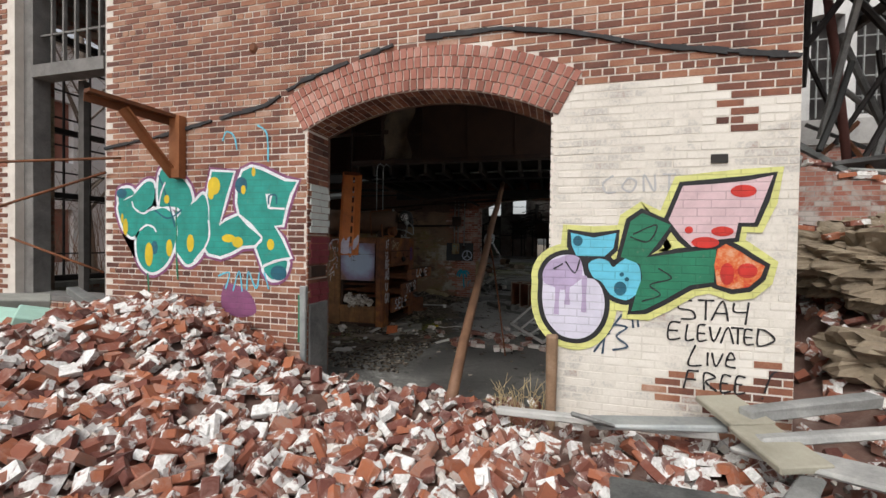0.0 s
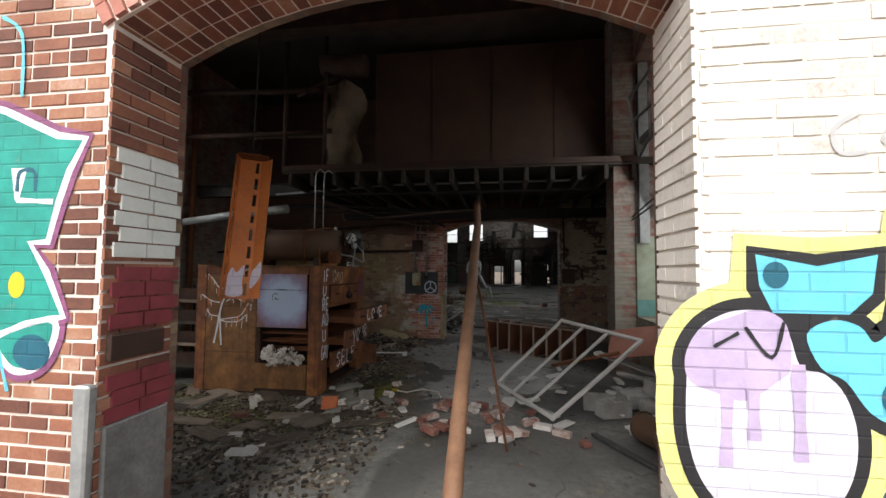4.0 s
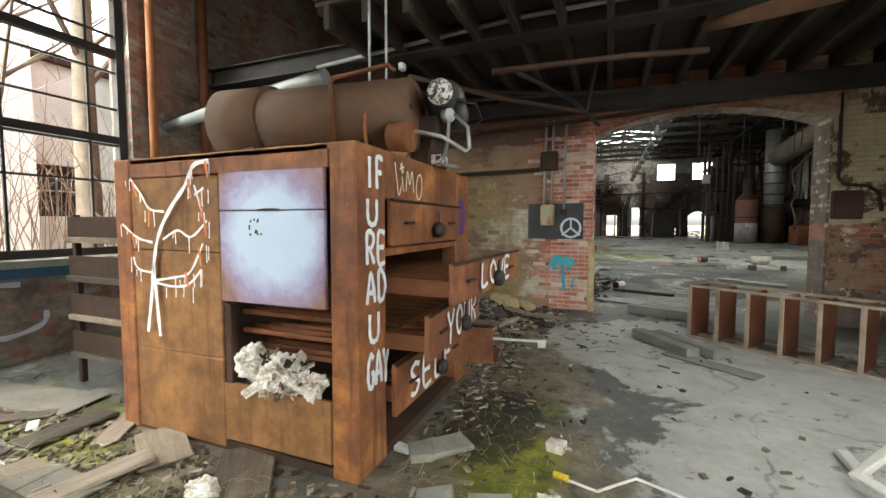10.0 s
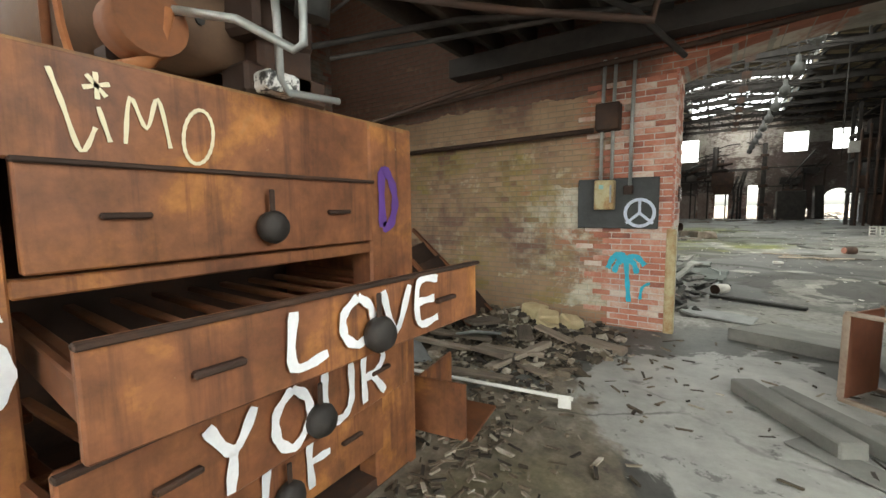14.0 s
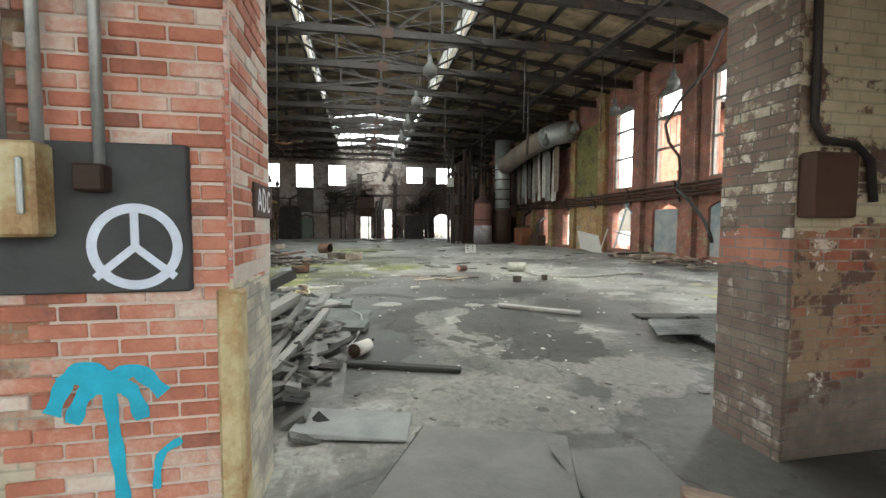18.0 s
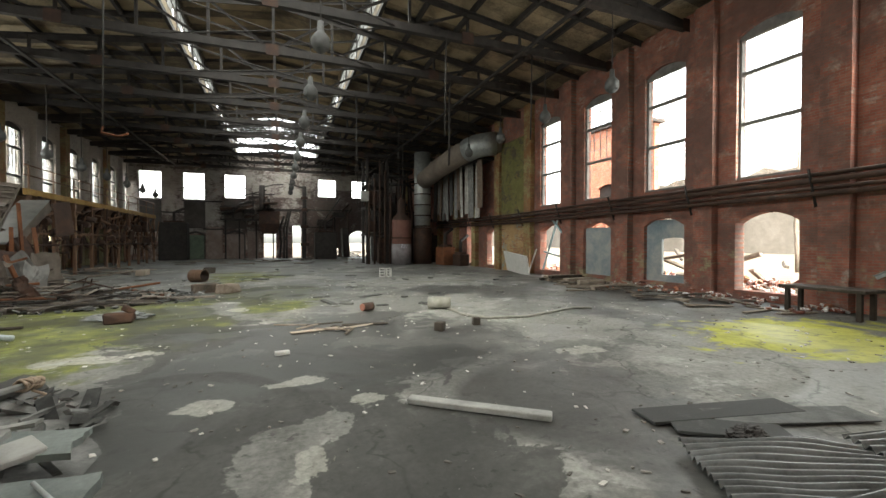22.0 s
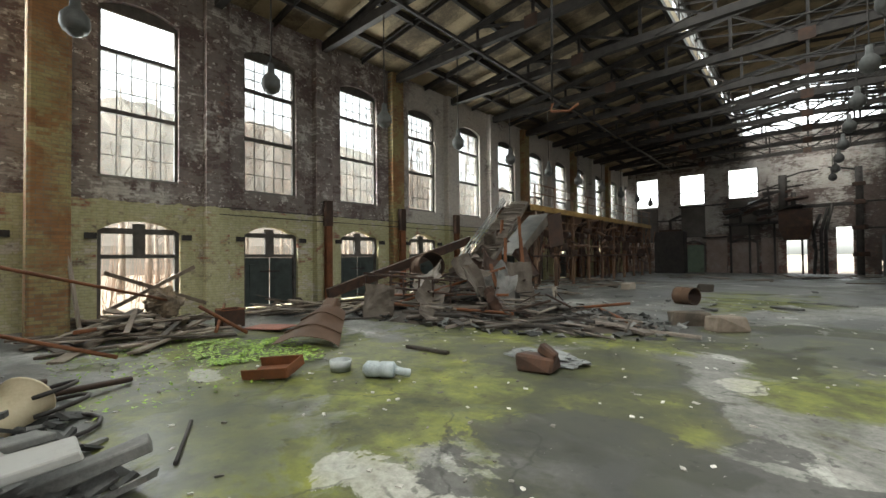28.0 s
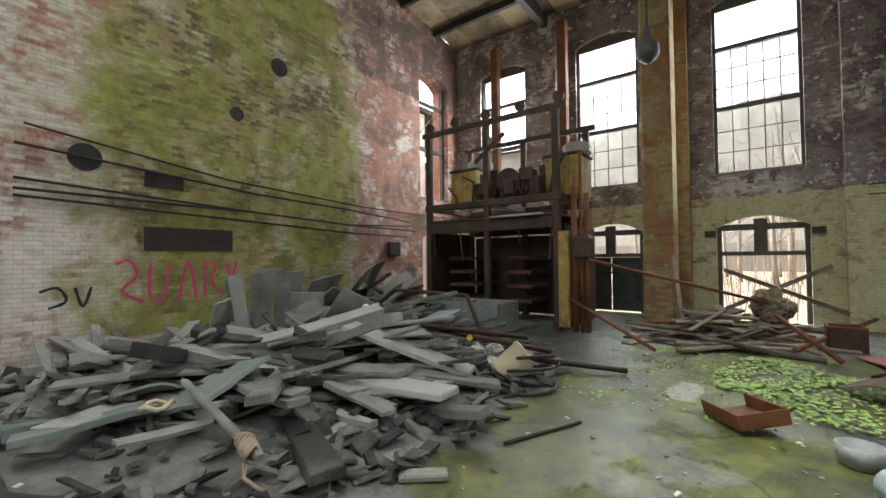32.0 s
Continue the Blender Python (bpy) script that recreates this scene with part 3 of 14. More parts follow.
M_HALL_RIGHT = brick_wall_mat("red_hall_brick", "y", (0.30, 0.105, 0.07), (0.38, 0.16, 0.11), (0.36, 0.27, 0.22),
                              [((0.32, 0.28, 0.25), (0.46, 0.42, 0.38), 1.7, 0.56, 0.68, None, None), ((0.07, 0.045, 0.04), (0.15, 0.09, 0.075), 0.7, 0.42, 0.58, None, None), ((0.20, 0.21, 0.12), (0.30, 0.30, 0.18), 1.3, 0.56, 0.68, -1.0, 1.6)])
M_HALL_SOUTH = brick_wall_mat("mossy_whitewashed_brick", "x", (0.36, 0.15, 0.11), (0.44, 0.22, 0.17), (0.46, 0.42, 0.38),
                              [((0.50, 0.50, 0.42), (0.66, 0.65, 0.58), 1.3, 0.38, 0.56, 0.0, 9.5, -8.9, 14.0), ((0.60, 0.56, 0.52), (0.74, 0.72, 0.68), 2.2, 0.40, 0.56, -1.0, 2.7, -3.6, 3.0),
                               ((0.115, 0.155, 0.02), (0.31, 0.37, 0.07), 0.55, 0.30, 0.52, 0.3, 8.0, -8.8, -3.3), ((0.06, 0.09, 0.01), (0.16, 0.21, 0.03), 0.8, 0.48, 0.60, 0.6, 7.0, -8.8, -4.0),
                               ((0.02, 0.022, 0.014), (0.06, 0.064, 0.035), 0.9, 0.53, 0.64, 1.6, 8.0, -9.0, -3.6), ((0.50, 0.48, 0.45), (0.64, 0.62, 0.59), 1.5, 0.50, 0.60, None, None, -14.0, -8.8), ((0.06, 0.05, 0.045), (0.13, 0.11, 0.10), 1.1, 0.46, 0.60, None, None, -14.0, -9.2), ((0.035, 0.033, 0.03), (0.09, 0.085, 0.08), 1.4, 0.42, 0.52, 6.6, 12.0, -14.0, -8.6)])
M_JAMB = brick_wall_mat("limewashed_jamb_brick", "y", (0.45, 0.16, 0.12), (0.52, 0.24, 0.19), (0.62, 0.58, 0.54),
                        [((0.58, 0.48, 0.44), (0.68, 0.62, 0.58), 2.4, 0.48, 0.60, 1.2, 4.0), ((0.42, 0.44, 0.34), (0.58, 0.59, 0.48), 1.1, 0.1, 0.2, -1.0, 1.2), ((0.16, 0.21, 0.19), (0.26, 0.30, 0.27), 1.6, 0.42, 0.56, -1.0, 1.16)])
M_JAMBDARK = brick_wall_mat("sooted_jamb_brick", "y", (0.34, 0.13, 0.09), (0.42, 0.2, 0.14), (0.30, 0.27, 0.25),
                            [((0.07, 0.07, 0.06), (0.16, 0.155, 0.13), 1.2, 0.26, 0.36, 1.42, 4.0), ((0.32, 0.32, 0.24), (0.46, 0.46, 0.36), 2.6, 0.54, 0.58, 1.42, 4.0), ((0.5, 0.5, 0.45), (0.64, 0.63, 0.57), 6.0, 0.58, 0.62, 1.4, 4.0), ((0.06, 0.064, 0.058), (0.14, 0.145, 0.125), 1.5, 0.2, 0.3, -1.0, 1.2), ((0.3, 0.31, 0.29), (0.4, 0.4, 0.37), 4.0, 0.55, 0.66, -1.0, 1.2)])
# later layers darken blotches, the east side, the middle band and the gable
M_HALL_FAR = brick_wall_mat("grey_plastered_brick", "x", (0.24, 0.12, 0.095), (0.32, 0.18, 0.145), (0.36, 0.33, 0.30),
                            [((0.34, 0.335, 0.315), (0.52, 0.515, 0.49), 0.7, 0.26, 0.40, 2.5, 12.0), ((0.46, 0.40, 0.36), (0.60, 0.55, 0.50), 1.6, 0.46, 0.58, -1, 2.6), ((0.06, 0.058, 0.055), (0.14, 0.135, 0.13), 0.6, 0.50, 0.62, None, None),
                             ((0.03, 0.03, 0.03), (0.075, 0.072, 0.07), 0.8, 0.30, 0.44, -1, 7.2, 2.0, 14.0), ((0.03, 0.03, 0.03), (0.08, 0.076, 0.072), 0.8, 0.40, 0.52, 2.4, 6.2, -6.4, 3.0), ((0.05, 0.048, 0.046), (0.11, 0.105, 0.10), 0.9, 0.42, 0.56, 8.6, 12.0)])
M_PILASTER = brick_wall_mat("rust_stained_pilaster", "y", (0.26, 0.13, 0.06), (0.30, 0.20, 0.10), (0.26, 0.24, 0.18),
                            [((0.24, 0.21, 0.09), (0.34, 0.31, 0.15), 0.8, 0.40, 0.52, None, None), ((0.16, 0.07, 0.025), (0.28, 0.13, 0.05), 1.0, 0.48, 0.58, None, None)])

M_OUTBRICK = brick_wall_mat("outer_red_brick", "x", (0.30, 0.10, 0.065), (0.38, 0.15, 0.10), (0.42, 0.36, 0.32), [((0.12, 0.06, 0.05), (0.2, 0.1, 0.08), 0.9, 0.54, 0.66, None, None)])
M_OUTGREEN = brick_wall_mat("outer_brick_green_dado", "x", (0.36, 0.12, 0.075), (0.44, 0.18, 0.12), (0.46, 0.40, 0.36),
                            [((0.13, 0.17, 0.12), (0.20, 0.24, 0.18), 1.2, 0.2, 0.3, -1.0, 2.3), ((0.045, 0.05, 0.052), (0.08, 0.085, 0.085), 1.0, 0.2, 0.3, -1.0, 1.86)])
# ---- ground and floors ----
def rubble_z(x, y):
    z = 0.22 + 0.30 * math.exp(-((x + 4.1) / 1.5) ** 2 - ((y - 3.7) / 1.5) ** 2) * 2.4
    z += 0.34 * math.exp(-((x + 5.5) / 2.6) ** 2 - ((y - 2.2) / 1.8) ** 2)
    z += 0.16 * math.exp(-((x - 1.6) / 1.0) ** 2 - ((y - 2.0) / 0.9) ** 2)
    z += 0.95 * (1 / (1 + math.exp(-(x - 4.6) * 1.6)))
    fade = min(max((4.9 - y) / 1.3, 0), 1) if -2.6 < x < 0.1 else (1 if y < 3.9 or x > 1.7 or x < -7.6 else 0)
    z = z * fade + 0.05 * noise.noise((x * 1.3, y * 1.3, 0)) * fade
    return max(z, 0.0) if fade > 0 else -0.03


def ground_fn(u, v):
    x, y = -14 + 26 * u, -7 + 15 * v
    z = rubble_z(x, y) - 0.05 + 0.03 * noise.noise((x * 5, y * 5, 3))
    if -7.6 < x < 1.7 and y > 3.95:
        z = -0.06 if not (-2.6 < x < 0.1 and y < 4.9) else z - 0.01
    d = max(abs(x + 1) - 9, abs(y) - 5, 0)
    return (x, y, z - 0.0 * d)


far = G()
far.add([(-700, -700, -0.09), (700, -700, -0.09), (700, 700, -0.09), (-700, 700, -0.09)], [(0, 1, 2, 3)])
M_GROUND = spotted("leaf_littered_ground", [(0.25, (0.05, 0.04, 0.03)), (0.5, (0.13, 0.10, 0.07)), (0.75, (0.22, 0.18, 0.12))], 1.0, 20, bumpy=0.6, dist=0.03)
setting("ground", far, M_GROUND, "brown leaf-littered bare winter ground around the mill", "ground")
setting("ground_rubble", G().sheet(ground_fn, 130, 75), M_DUST, "brick-dust ground under the collapsed masonry", "ground", True)


def floor_material():
    m, n, l, b = nodes("stained_concrete_floor")
    pos, xyz = where(n, l)
    flat = n.new("ShaderNodeCombineXYZ")
    l.new(xyz[0], flat.inputs[0])
    l.new(xyz[1], flat.inputs[1])
    p = flat.outputs[0]
    base = ramp(n, l, noise_node(n, l, 0.7, 10, 0.66, p, 0.5), [(0.28, (0.075, 0.074, 0.068)), (0.42, (0.135, 0.133, 0.122)), (0.53, (0.20, 0.197, 0.182)), (0.60, (0.25, 0.246, 0.228)), (0.62, (0.35, 0.345, 0.32)), (0.78, (0.42, 0.41, 0.385))])
    grit = ramp(n, l, noise_node(n, l, 14, 8, 0.75, p), [(0.3, 0.55), (0.7, 1.25)])
    col = mix(n, l, 1.0, base, grit, "MULTIPLY")
    # wet and oily stains
    wet = ramp(n, l, noise_node(n, l, 0.33, 5, 0.5, p, 0.8), [(0.475, 0.0), (0.52, 1.0)])
    col = mix(n, l, calc(n, l, "MULTIPLY", wet, 0.62), col, (0.05, 0.05, 0.048))

    def island(cx, cy, rx, ry, scale, lo, hi):
        ax = calc(n, l, "DIVIDE", calc(n, l, "SUBTRACT", xyz[0], cx), rx)
        ay = calc(n, l, "DIVIDE", calc(n, l, "SUBTRACT", xyz[1], cy), ry)
        d = calc(n, l, "SQRT", calc(n, l, "ADD", calc(n, l, "MULTIPLY", ax, ax), calc(n, l, "MULTIPLY", ay, ay)))
        k = calc(n, l, "ADD", calc(n, l, "SUBTRACT", 1.0, d), calc(n, l, "MULTIPLY", calc(n, l, "SUBTRACT", noise_node(n, l, scale, 8, 0.65, p, 0.5), 0.5), 2.4))
        return ramp(n, l, k, [(lo, 0.0), (hi, 1.0)])

    def most(rows, scale, lo, hi):
        out = None
        for r in rows:
            k = island(*r, scale, lo, hi)
            out = k if out is None else calc(n, l, "MAXIMUM", out, k)
        return out

    # dry pale concrete
    dry = most(((-1.4, 11.0, 1.8, 2.0), (-0.9, 9.2, 1.2, 1.6)), 0.7, 0.12, 0.18)
    col = mix(n, l, calc(n, l, "MULTIPLY", dry, 0.85), col, mix(n, l, 1.0, (0.42, 0.417, 0.397), ramp(n, l, noise_node(n, l, 3.5, 9, 0.7, p), [(0.3, 0.72), (0.7, 1.12)]), "MULTIPLY"))
    light = most(((-0.8, 14.5, 1.3, 1.1), (-0.6, 16.2, 0.45, 1.3), (0.9, 14.9, 1.2, 0.8), (6.0, 17.6, 3.6, 3.6), (4.6, 21.0, 2.2, 2.0), (2.5, 24.5, 3.4, 3.0), (4.5, 31.0, 5.0, 3.5), (-0.4, 34.0, 3.0, 2.0)), 1.1, 0.30, 0.42)
    col = mix(n, l, calc(n, l, "MULTIPLY", light, 0.42), col, mix(n, l, 1.0, (0.36, 0.352, 0.32), grit, "MULTIPLY"))
    # moss
    moss = most(((-7.4, 22.6, 4.4, 2.8), (-4.2, 23.6, 3.2, 3.0), (-5.4, 26.8, 3.6, 2.6), (-5.7, 7.4, 1.6, 1.0), (-4.2, 6.9, 1.6, 0.5), (-2.7, 8.2, 0.5, 0.9), (-2.3, 36.0, 2.0, 4.0), (-5.4, 20.9, 2.6, 1.3), (-4.0, 20.9, 1.6, 1.0), (-2.7, 9.5, 0.5, 0.8), (-0.9, 26.0, 1.4, 1.6)), 0.9, 0.12, 0.38)
    dank = most(((-1.3, 28.6, 1.5, 2.6), (-0.2, 29.6, 1.2, 1.6), (-2.4, 23.6, 1.2, 1.6), (-3.4, 25.0, 1.6, 1.4)), 0.9, 0.06, 0.18)
    bright = island(7.9, 18.7, 2.6, 1.7, 0.9, 0.12, 0.30)
    mosstone = ramp(n, l, noise_node(n, l, 1.6, 9, 0.7, p), [(0.32, (0.035, 0.038, 0.018)), (0.46, (0.075, 0.082, 0.024)), (0.60, (0.155, 0.168, 0.030)), (0.76, (0.30, 0.31, 0.04))])
    col = mix(n, l, calc(n, l, "MULTIPLY", moss, 0.9), col, mosstone)
    dankmoss = ramp(n, l, noise_node(n, l, 1.3, 9, 0.7, p), [(0.40, (0.038, 0.039, 0.032)), (0.56, (0.065, 0.068, 0.034)), (0.70, (0.15, 0.155, 0.04))])
    col = mix(n, l, calc(n, l, "MULTIPLY", dank, 0.85), col, dankmoss)
    col = mix(n, l, calc(n, l, "MULTIPLY", bright, 0.9), col, ramp(n, l, noise_node(n, l, 3.0, 8, 0.7, p), [(0.3, (0.24, 0.24, 0.03)), (0.6, (0.48, 0.47, 0.05))]))
    # trodden dirt and leaf mould
    dirt = most(((-5.0, 6.7, 2.6, 1.2), (-2.7, 8.0, 0.9, 1.2), (-2.9, 10.0, 0.8, 1.0), (-4.3, 11.9, 1.5, 1.3), (-3.2, 10.2, 0.7, 0.9)), 1.2, 0.02, 0.2)
    col = mix(n, l, calc(n, l, "MULTIPLY", dirt, 0.85), col, ramp(n, l, noise_node(n, l, 7.0, 9, 0.75, p), [(0.3, (0.06, 0.05, 0.037)), (0.5, (0.16, 0.135, 0.10)), (0.7, (0.30, 0.258, 0.195))]))
    col = mix(n, l, calc(n, l, "MULTIPLY", most(((-5.6, 7.25, 1.1, 0.5), (-4.3, 6.9, 1.4, 0.35), (-2.65, 8.3, 0.4, 0.7)), 1.2, 0.2, 0.4), 0.9), col, ramp(n, l, noise_node(n, l, 5.0, 8, 0.7, p), [(0.35, (0.06, 0.07, 0.012)), (0.5, (0.15, 0.17, 0.02)), (0.7, (0.32, 0.33, 0.04))]))
    # oil
    oil = most(((-2.85, 8.9, 0.4, 0.7), (-1.7, 16.0, 0.7, 0.5)), 0.8, 0.18, 0.26)
    col = mix(n, l, calc(n, l, "MULTIPLY", oil, 0.8), col, (0.022, 0.021, 0.02))
    pool = most(((-1.8, 17.4, 0.9, 1.9), (0.35, 17.0, 1.0, 1.3), (-0.6, 19.6, 2.0, 1.4), (-1.6, 22.2, 1.6, 1.4), (0.9, 22.6, 1.5, 1.2), (0.45, 16.0, 0.6, 0.7), (-1.5, 20.1, 1.2, 0.9), (1.4, 20.0, 0.8, 0.5), (-0.6, 21.6, 1.2, 0.7)), 1.0, -0.06, 0.06)
    col = mix(n, l, calc(n, l, "MULTIPLY", pool, 0.78), col, (0.045, 0.045, 0.042))
    damp = most(((-7.6, 20.1, 3.8, 1.9), (-5.0, 21.0, 2.4, 1.3), (-9.0, 23.2, 2.0, 0.9), (-6.6, 22.6, 1.4, 0.5)), 1.2, 0.34, 0.50)
    col = mix(n, l, calc(n, l, "MULTIPLY", damp, 0.34), col, (0.032, 0.036, 0.037))
    # bare pale patches in the stain
    pale = most(((-3.2, 21.35, 1.0, 0.42), (-0.6, 19.3, 0.6, 0.24), (-1.4, 18.85, 0.4, 0.24), (0.15, 18.5, 0.32, 0.24), (-0.5, 17.4, 0.2, 0.34), (-1.7, 25.3, 0.4, 0.5), (3.6, 19.2, 0.9, 0.4), (-7.0, 21.5, 0.5, 0.3)), 1.6, 0.40, 0.47)
    col = mix(n, l, calc(n, l, "MULTIPLY", pale, 0.72), col, mix(n, l, 1.0, (0.40, 0.39, 0.345), grit, "MULTIPLY"))
    # slab cracks
    vor = n.new("ShaderNodeTexVoronoi")
    vor.feature = "DISTANCE_TO_EDGE"
    vor.inputs["Scale"].default_value = 0.42
    bent = n.new("ShaderNodeVectorMath")
    bent.operation = "ADD"
    jog = n.new("ShaderNodeTexNoise")
    jog.inputs["Scale"].default_value, jog.inputs["Detail"].default_value = 1.3, 8.0
    l.new(p, jog.inputs["Vector"])
    l.new(p, bent.inputs[0])
    l.new(jog.outputs["Color"], bent.inputs[1])
    l.new(bent.outputs[0], vor.inputs["Vector"])
    crack = calc(n, l, "MULTIPLY", ramp(n, l, vor.outputs["Distance"], [(0.003, 1.0), (0.009, 0.0)]), ramp(n, l, noise_node(n, l, 0.8, 5, 0.6, p), [(0.42, 0.0), (0.52, 1.0)]))
    col = mix(n, l, calc(n, l, "MULTIPLY", crack, 0.55), col, (0.025, 0.024, 0.022))
    # soot and grime specks, chips of whitewash
    specks = ramp(n, l, noise_node(n, l, 5.5, 6, 0.7, p, 0.3), [(0.60, 0.0), (0.64, 1.0)])
    col = mix(n, l, calc(n, l, "MULTIPLY", specks, 0.55), col, (0.03, 0.029, 0.027))
    flecks = ramp(n, l, noise_node(n, l, 26, 3, 0.6, p), [(0.72, 0.0), (0.74, 1.0)])
    col = mix(n, l, calc(n, l, "MULTIPLY", flecks, 0.6), col, (0.55, 0.54, 0.51))
    l.new(col, b.inputs["Base Color"])
    shine = calc(n, l, "MAXIMUM", calc(n, l, "MULTIPLY", wet, 0.5), damp)
    gloss = ramp(n, l, shine, [(0.0, 0.82), (0.5, 0.5), (1.0, 0.36)])
    l.new(gloss, b.inputs["Roughness"])
    b.inputs["Specular IOR Level"].default_value = 0.35
    h = calc(n, l, "ADD", noise_node(n, l, 3, 8, 0.6, p), calc(n, l, "MULTIPLY", noise_node(n, l, 40, 6, 0.7, p), 0.35))
    bump(n, l, b, h, 0.35, 0.012)
    return m


M_FLOOR = floor_material()
fl = G()
fl.block(-7.7, 4.25, -0.25, 3.9, 13.1, 0.0)
fl.block(-2.36, 13.1, -0.25, 3.9, HY0, 0.0)
fl.block(HX0, HY0, -0.25, HX1, HY1, 0.0)
fl.block(-2.49, 3.95, -0.25, -0.03, 4.25, -0.005)
setting("floor", fl, M_FLOOR, "grey concrete mill floor stained with oil, water and moss", "floor")

# ---- engine room shell ----
front_openings = [ARCH1, (-6.85, -5.27, 1.0, 5.6, 0.25)]
wall_front = setting("wall_front", wall_mesh("x", 3.8035, 4.2, -8.1, 1.82, -0.2, 6.8, front_openings), M_MORTAR, "red brick mill front with an arched doorway and graffiti", "wall")
setting("wall_front_lining", wall_mesh("x", 4.2, 4.25, -7.7, 1.5, -0.05, 6.5, front_openings), M_WALLFRONT_IN, "sooty inner brick face of the mill front", "wall")
room_left_open = [(7.9, 9.45, 1.05, 5.0, 0.3), (4.6, 6.2, 1.05, 5.0, 0.3)]
setting("wall_room_west", wall_mesh("y", -8.1, -7.7, 4.25, 13.55, -0.2, 6.8, room_left_open), M_WALLSIDE_IN, "old brick side wall with tall steel windows", "wall")
room_right_open = [(4.75, 6.68, 2.45, 5.4, 0.2), (7.85, 9.72, 1.05, 5.4, 0.2)]
setting("wall_room_east", wall_mesh("y", 1.5, 1.815, 4.25, 10.45, -0.2, 6.8, room_right_open), M_WALLSIDE_IN, "grimy brick side wall with empty window openings", "wall")
setting("wall_pilaster_east", wall_mesh("y", 1.15, 1.497, 9.745, 10.3, -0.1, 6.5, []), M_WALLSIDE_IN, "brick pilaster beside the mezzanine", "wall")
setting("wall_room_east_return", wall_mesh("x", 9.95, 10.25, 1.815, 4.3, -0.2, 5.2, []), M_OUTGREEN, "red brick return wall with a green and grey dado", "wall")
setting("wall_bay_east", wall_mesh("y", 3.9, 4.3, 10.25, 13.1, -0.2, 6.8, []), M_WALLSIDE_IN, "dark brick end wall of the mezzanine bay", "wall")
rc = G()
rc.block(-8.1, 3.85, 6.55, 1.9, 9.95, 6.8)
rc.block(-8.1, 9.95, 6.55, 4.3, 13.1, 6.8)
M_CEIL = spotted("dark_ceiling_boards", [(0.3, (0.02, 0.016, 0.013)), (0.7, (0.07, 0.055, 0.042))], 1.5, 20)
setting("ceiling_room", rc, M_CEIL, "dark board ceiling of the engine room", "ceiling")

# ---- hall shell ----
sopen = [ARCH2, (-13.0, -11.5, 3.5, 7.4, 0.3), (-13.0, -11.6, 0.05, 2.2, 0.25), (6.4, 8.2, 3.5, 7.4, 0.3)]
gable = lambda u: 9.0 + max(0.0, 1.9 * (1 - abs(u + 0.93) / 12.6))
setting("wall_hall_south", wall_mesh("x", 13.36, 13.76, -13.97, 12.1, -0.2, 11, sopen, gable), M_HALL_SOUTH, "whitewashed brick end wall of the hall, green with moss", "wall")
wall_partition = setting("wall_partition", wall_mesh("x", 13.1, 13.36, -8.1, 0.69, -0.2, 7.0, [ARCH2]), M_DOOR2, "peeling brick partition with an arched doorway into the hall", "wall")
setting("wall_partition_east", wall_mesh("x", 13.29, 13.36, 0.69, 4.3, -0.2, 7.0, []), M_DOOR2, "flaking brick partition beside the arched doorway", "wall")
setting("wall_jamb_east", wall_mesh("y", 0.672, 0.705, 13.282, 13.775, -0.02, 2.9, []), M_JAMBDARK, "sooted brick jamb of the inner arch with flaking paint", "wall")
wall_jamb_west = setting("wall_jamb_west", wall_mesh("y", -2.38, -2.352, 13.092, 13.775, -0.02, 2.9, []), M_JAMB, "limewashed brick jamb of the inner arch over a green dado", "wall")
for nm, x0, x1 in (("west", -13.97, -8.1), ("east", 4.3, 12.1)):
    setting("wall_hall_south_outer_" + nm, wall_mesh("x", 13.1, 13.36, x0, x1, -0.2, 9.0, [o for o in sopen if x0 < o[0] < x1]), M_OUTBRICK, "plain red brick outer face of the hall end wall", "wall")
left_open = [(a, a + 1.68, 3.5, 7.68, 0.22) for a in [14.75] + LEFT_W] + [(a, a + 1.72, 0.02, 2.22, 0.28) for a in LEFT_W]
setting("wall_hall_west", wall_mesh("y", -13.97, HX0, 13.36, 60.4, -0.2, 9.0, left_open), M_HALL_LEFT, "long brick wall with peeling black paint over a green dado and tall windows", "wall")
right_open = [(a, a + 1.62, 3.45, 7.54, 0.24) for a in RIGHT_W[:5]] + [(a, a + 1.62, 0.25, 2.2, 0.28) for a in RIGHT_W[:5]] + [(36.7, 38.0, 0.2, 2.2, 0.3), (39.9, 41.1, 0.2, 3.3, 0.1)]
setting("wall_hall_east", wall_mesh("y", HX1, 12.1, 13.36, 60.4, -0.2, 9.0, right_open), M_HALL_RIGHT, "long red brick wall with tall empty windows and arched openings", "wall")
fopen = [(-12.9, -11.0, 5.77, 8.28, 0), (-9.35, -7.44, 5.77, 8.28, 0), (-5.85, -3.85, 6.0, 8.28, 0), (3.0, 4.97, 6.45, 8.28, 0), (6.55, 8.58, 6.45, 8.28, 0),
         (-2.26, -1.1, 0.02, 2.55, 0), (0.48, 1.34, 0.02, 3.34, 0), (2.67, 5.17, 0.25, 0.95, 0.1), (4.26, 5.0, 1.95, 2.7, 0), (6.2, 8.38, 0.05, 2.1, 0.75)]
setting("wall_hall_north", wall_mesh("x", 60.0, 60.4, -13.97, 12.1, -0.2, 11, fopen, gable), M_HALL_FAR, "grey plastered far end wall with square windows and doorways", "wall")

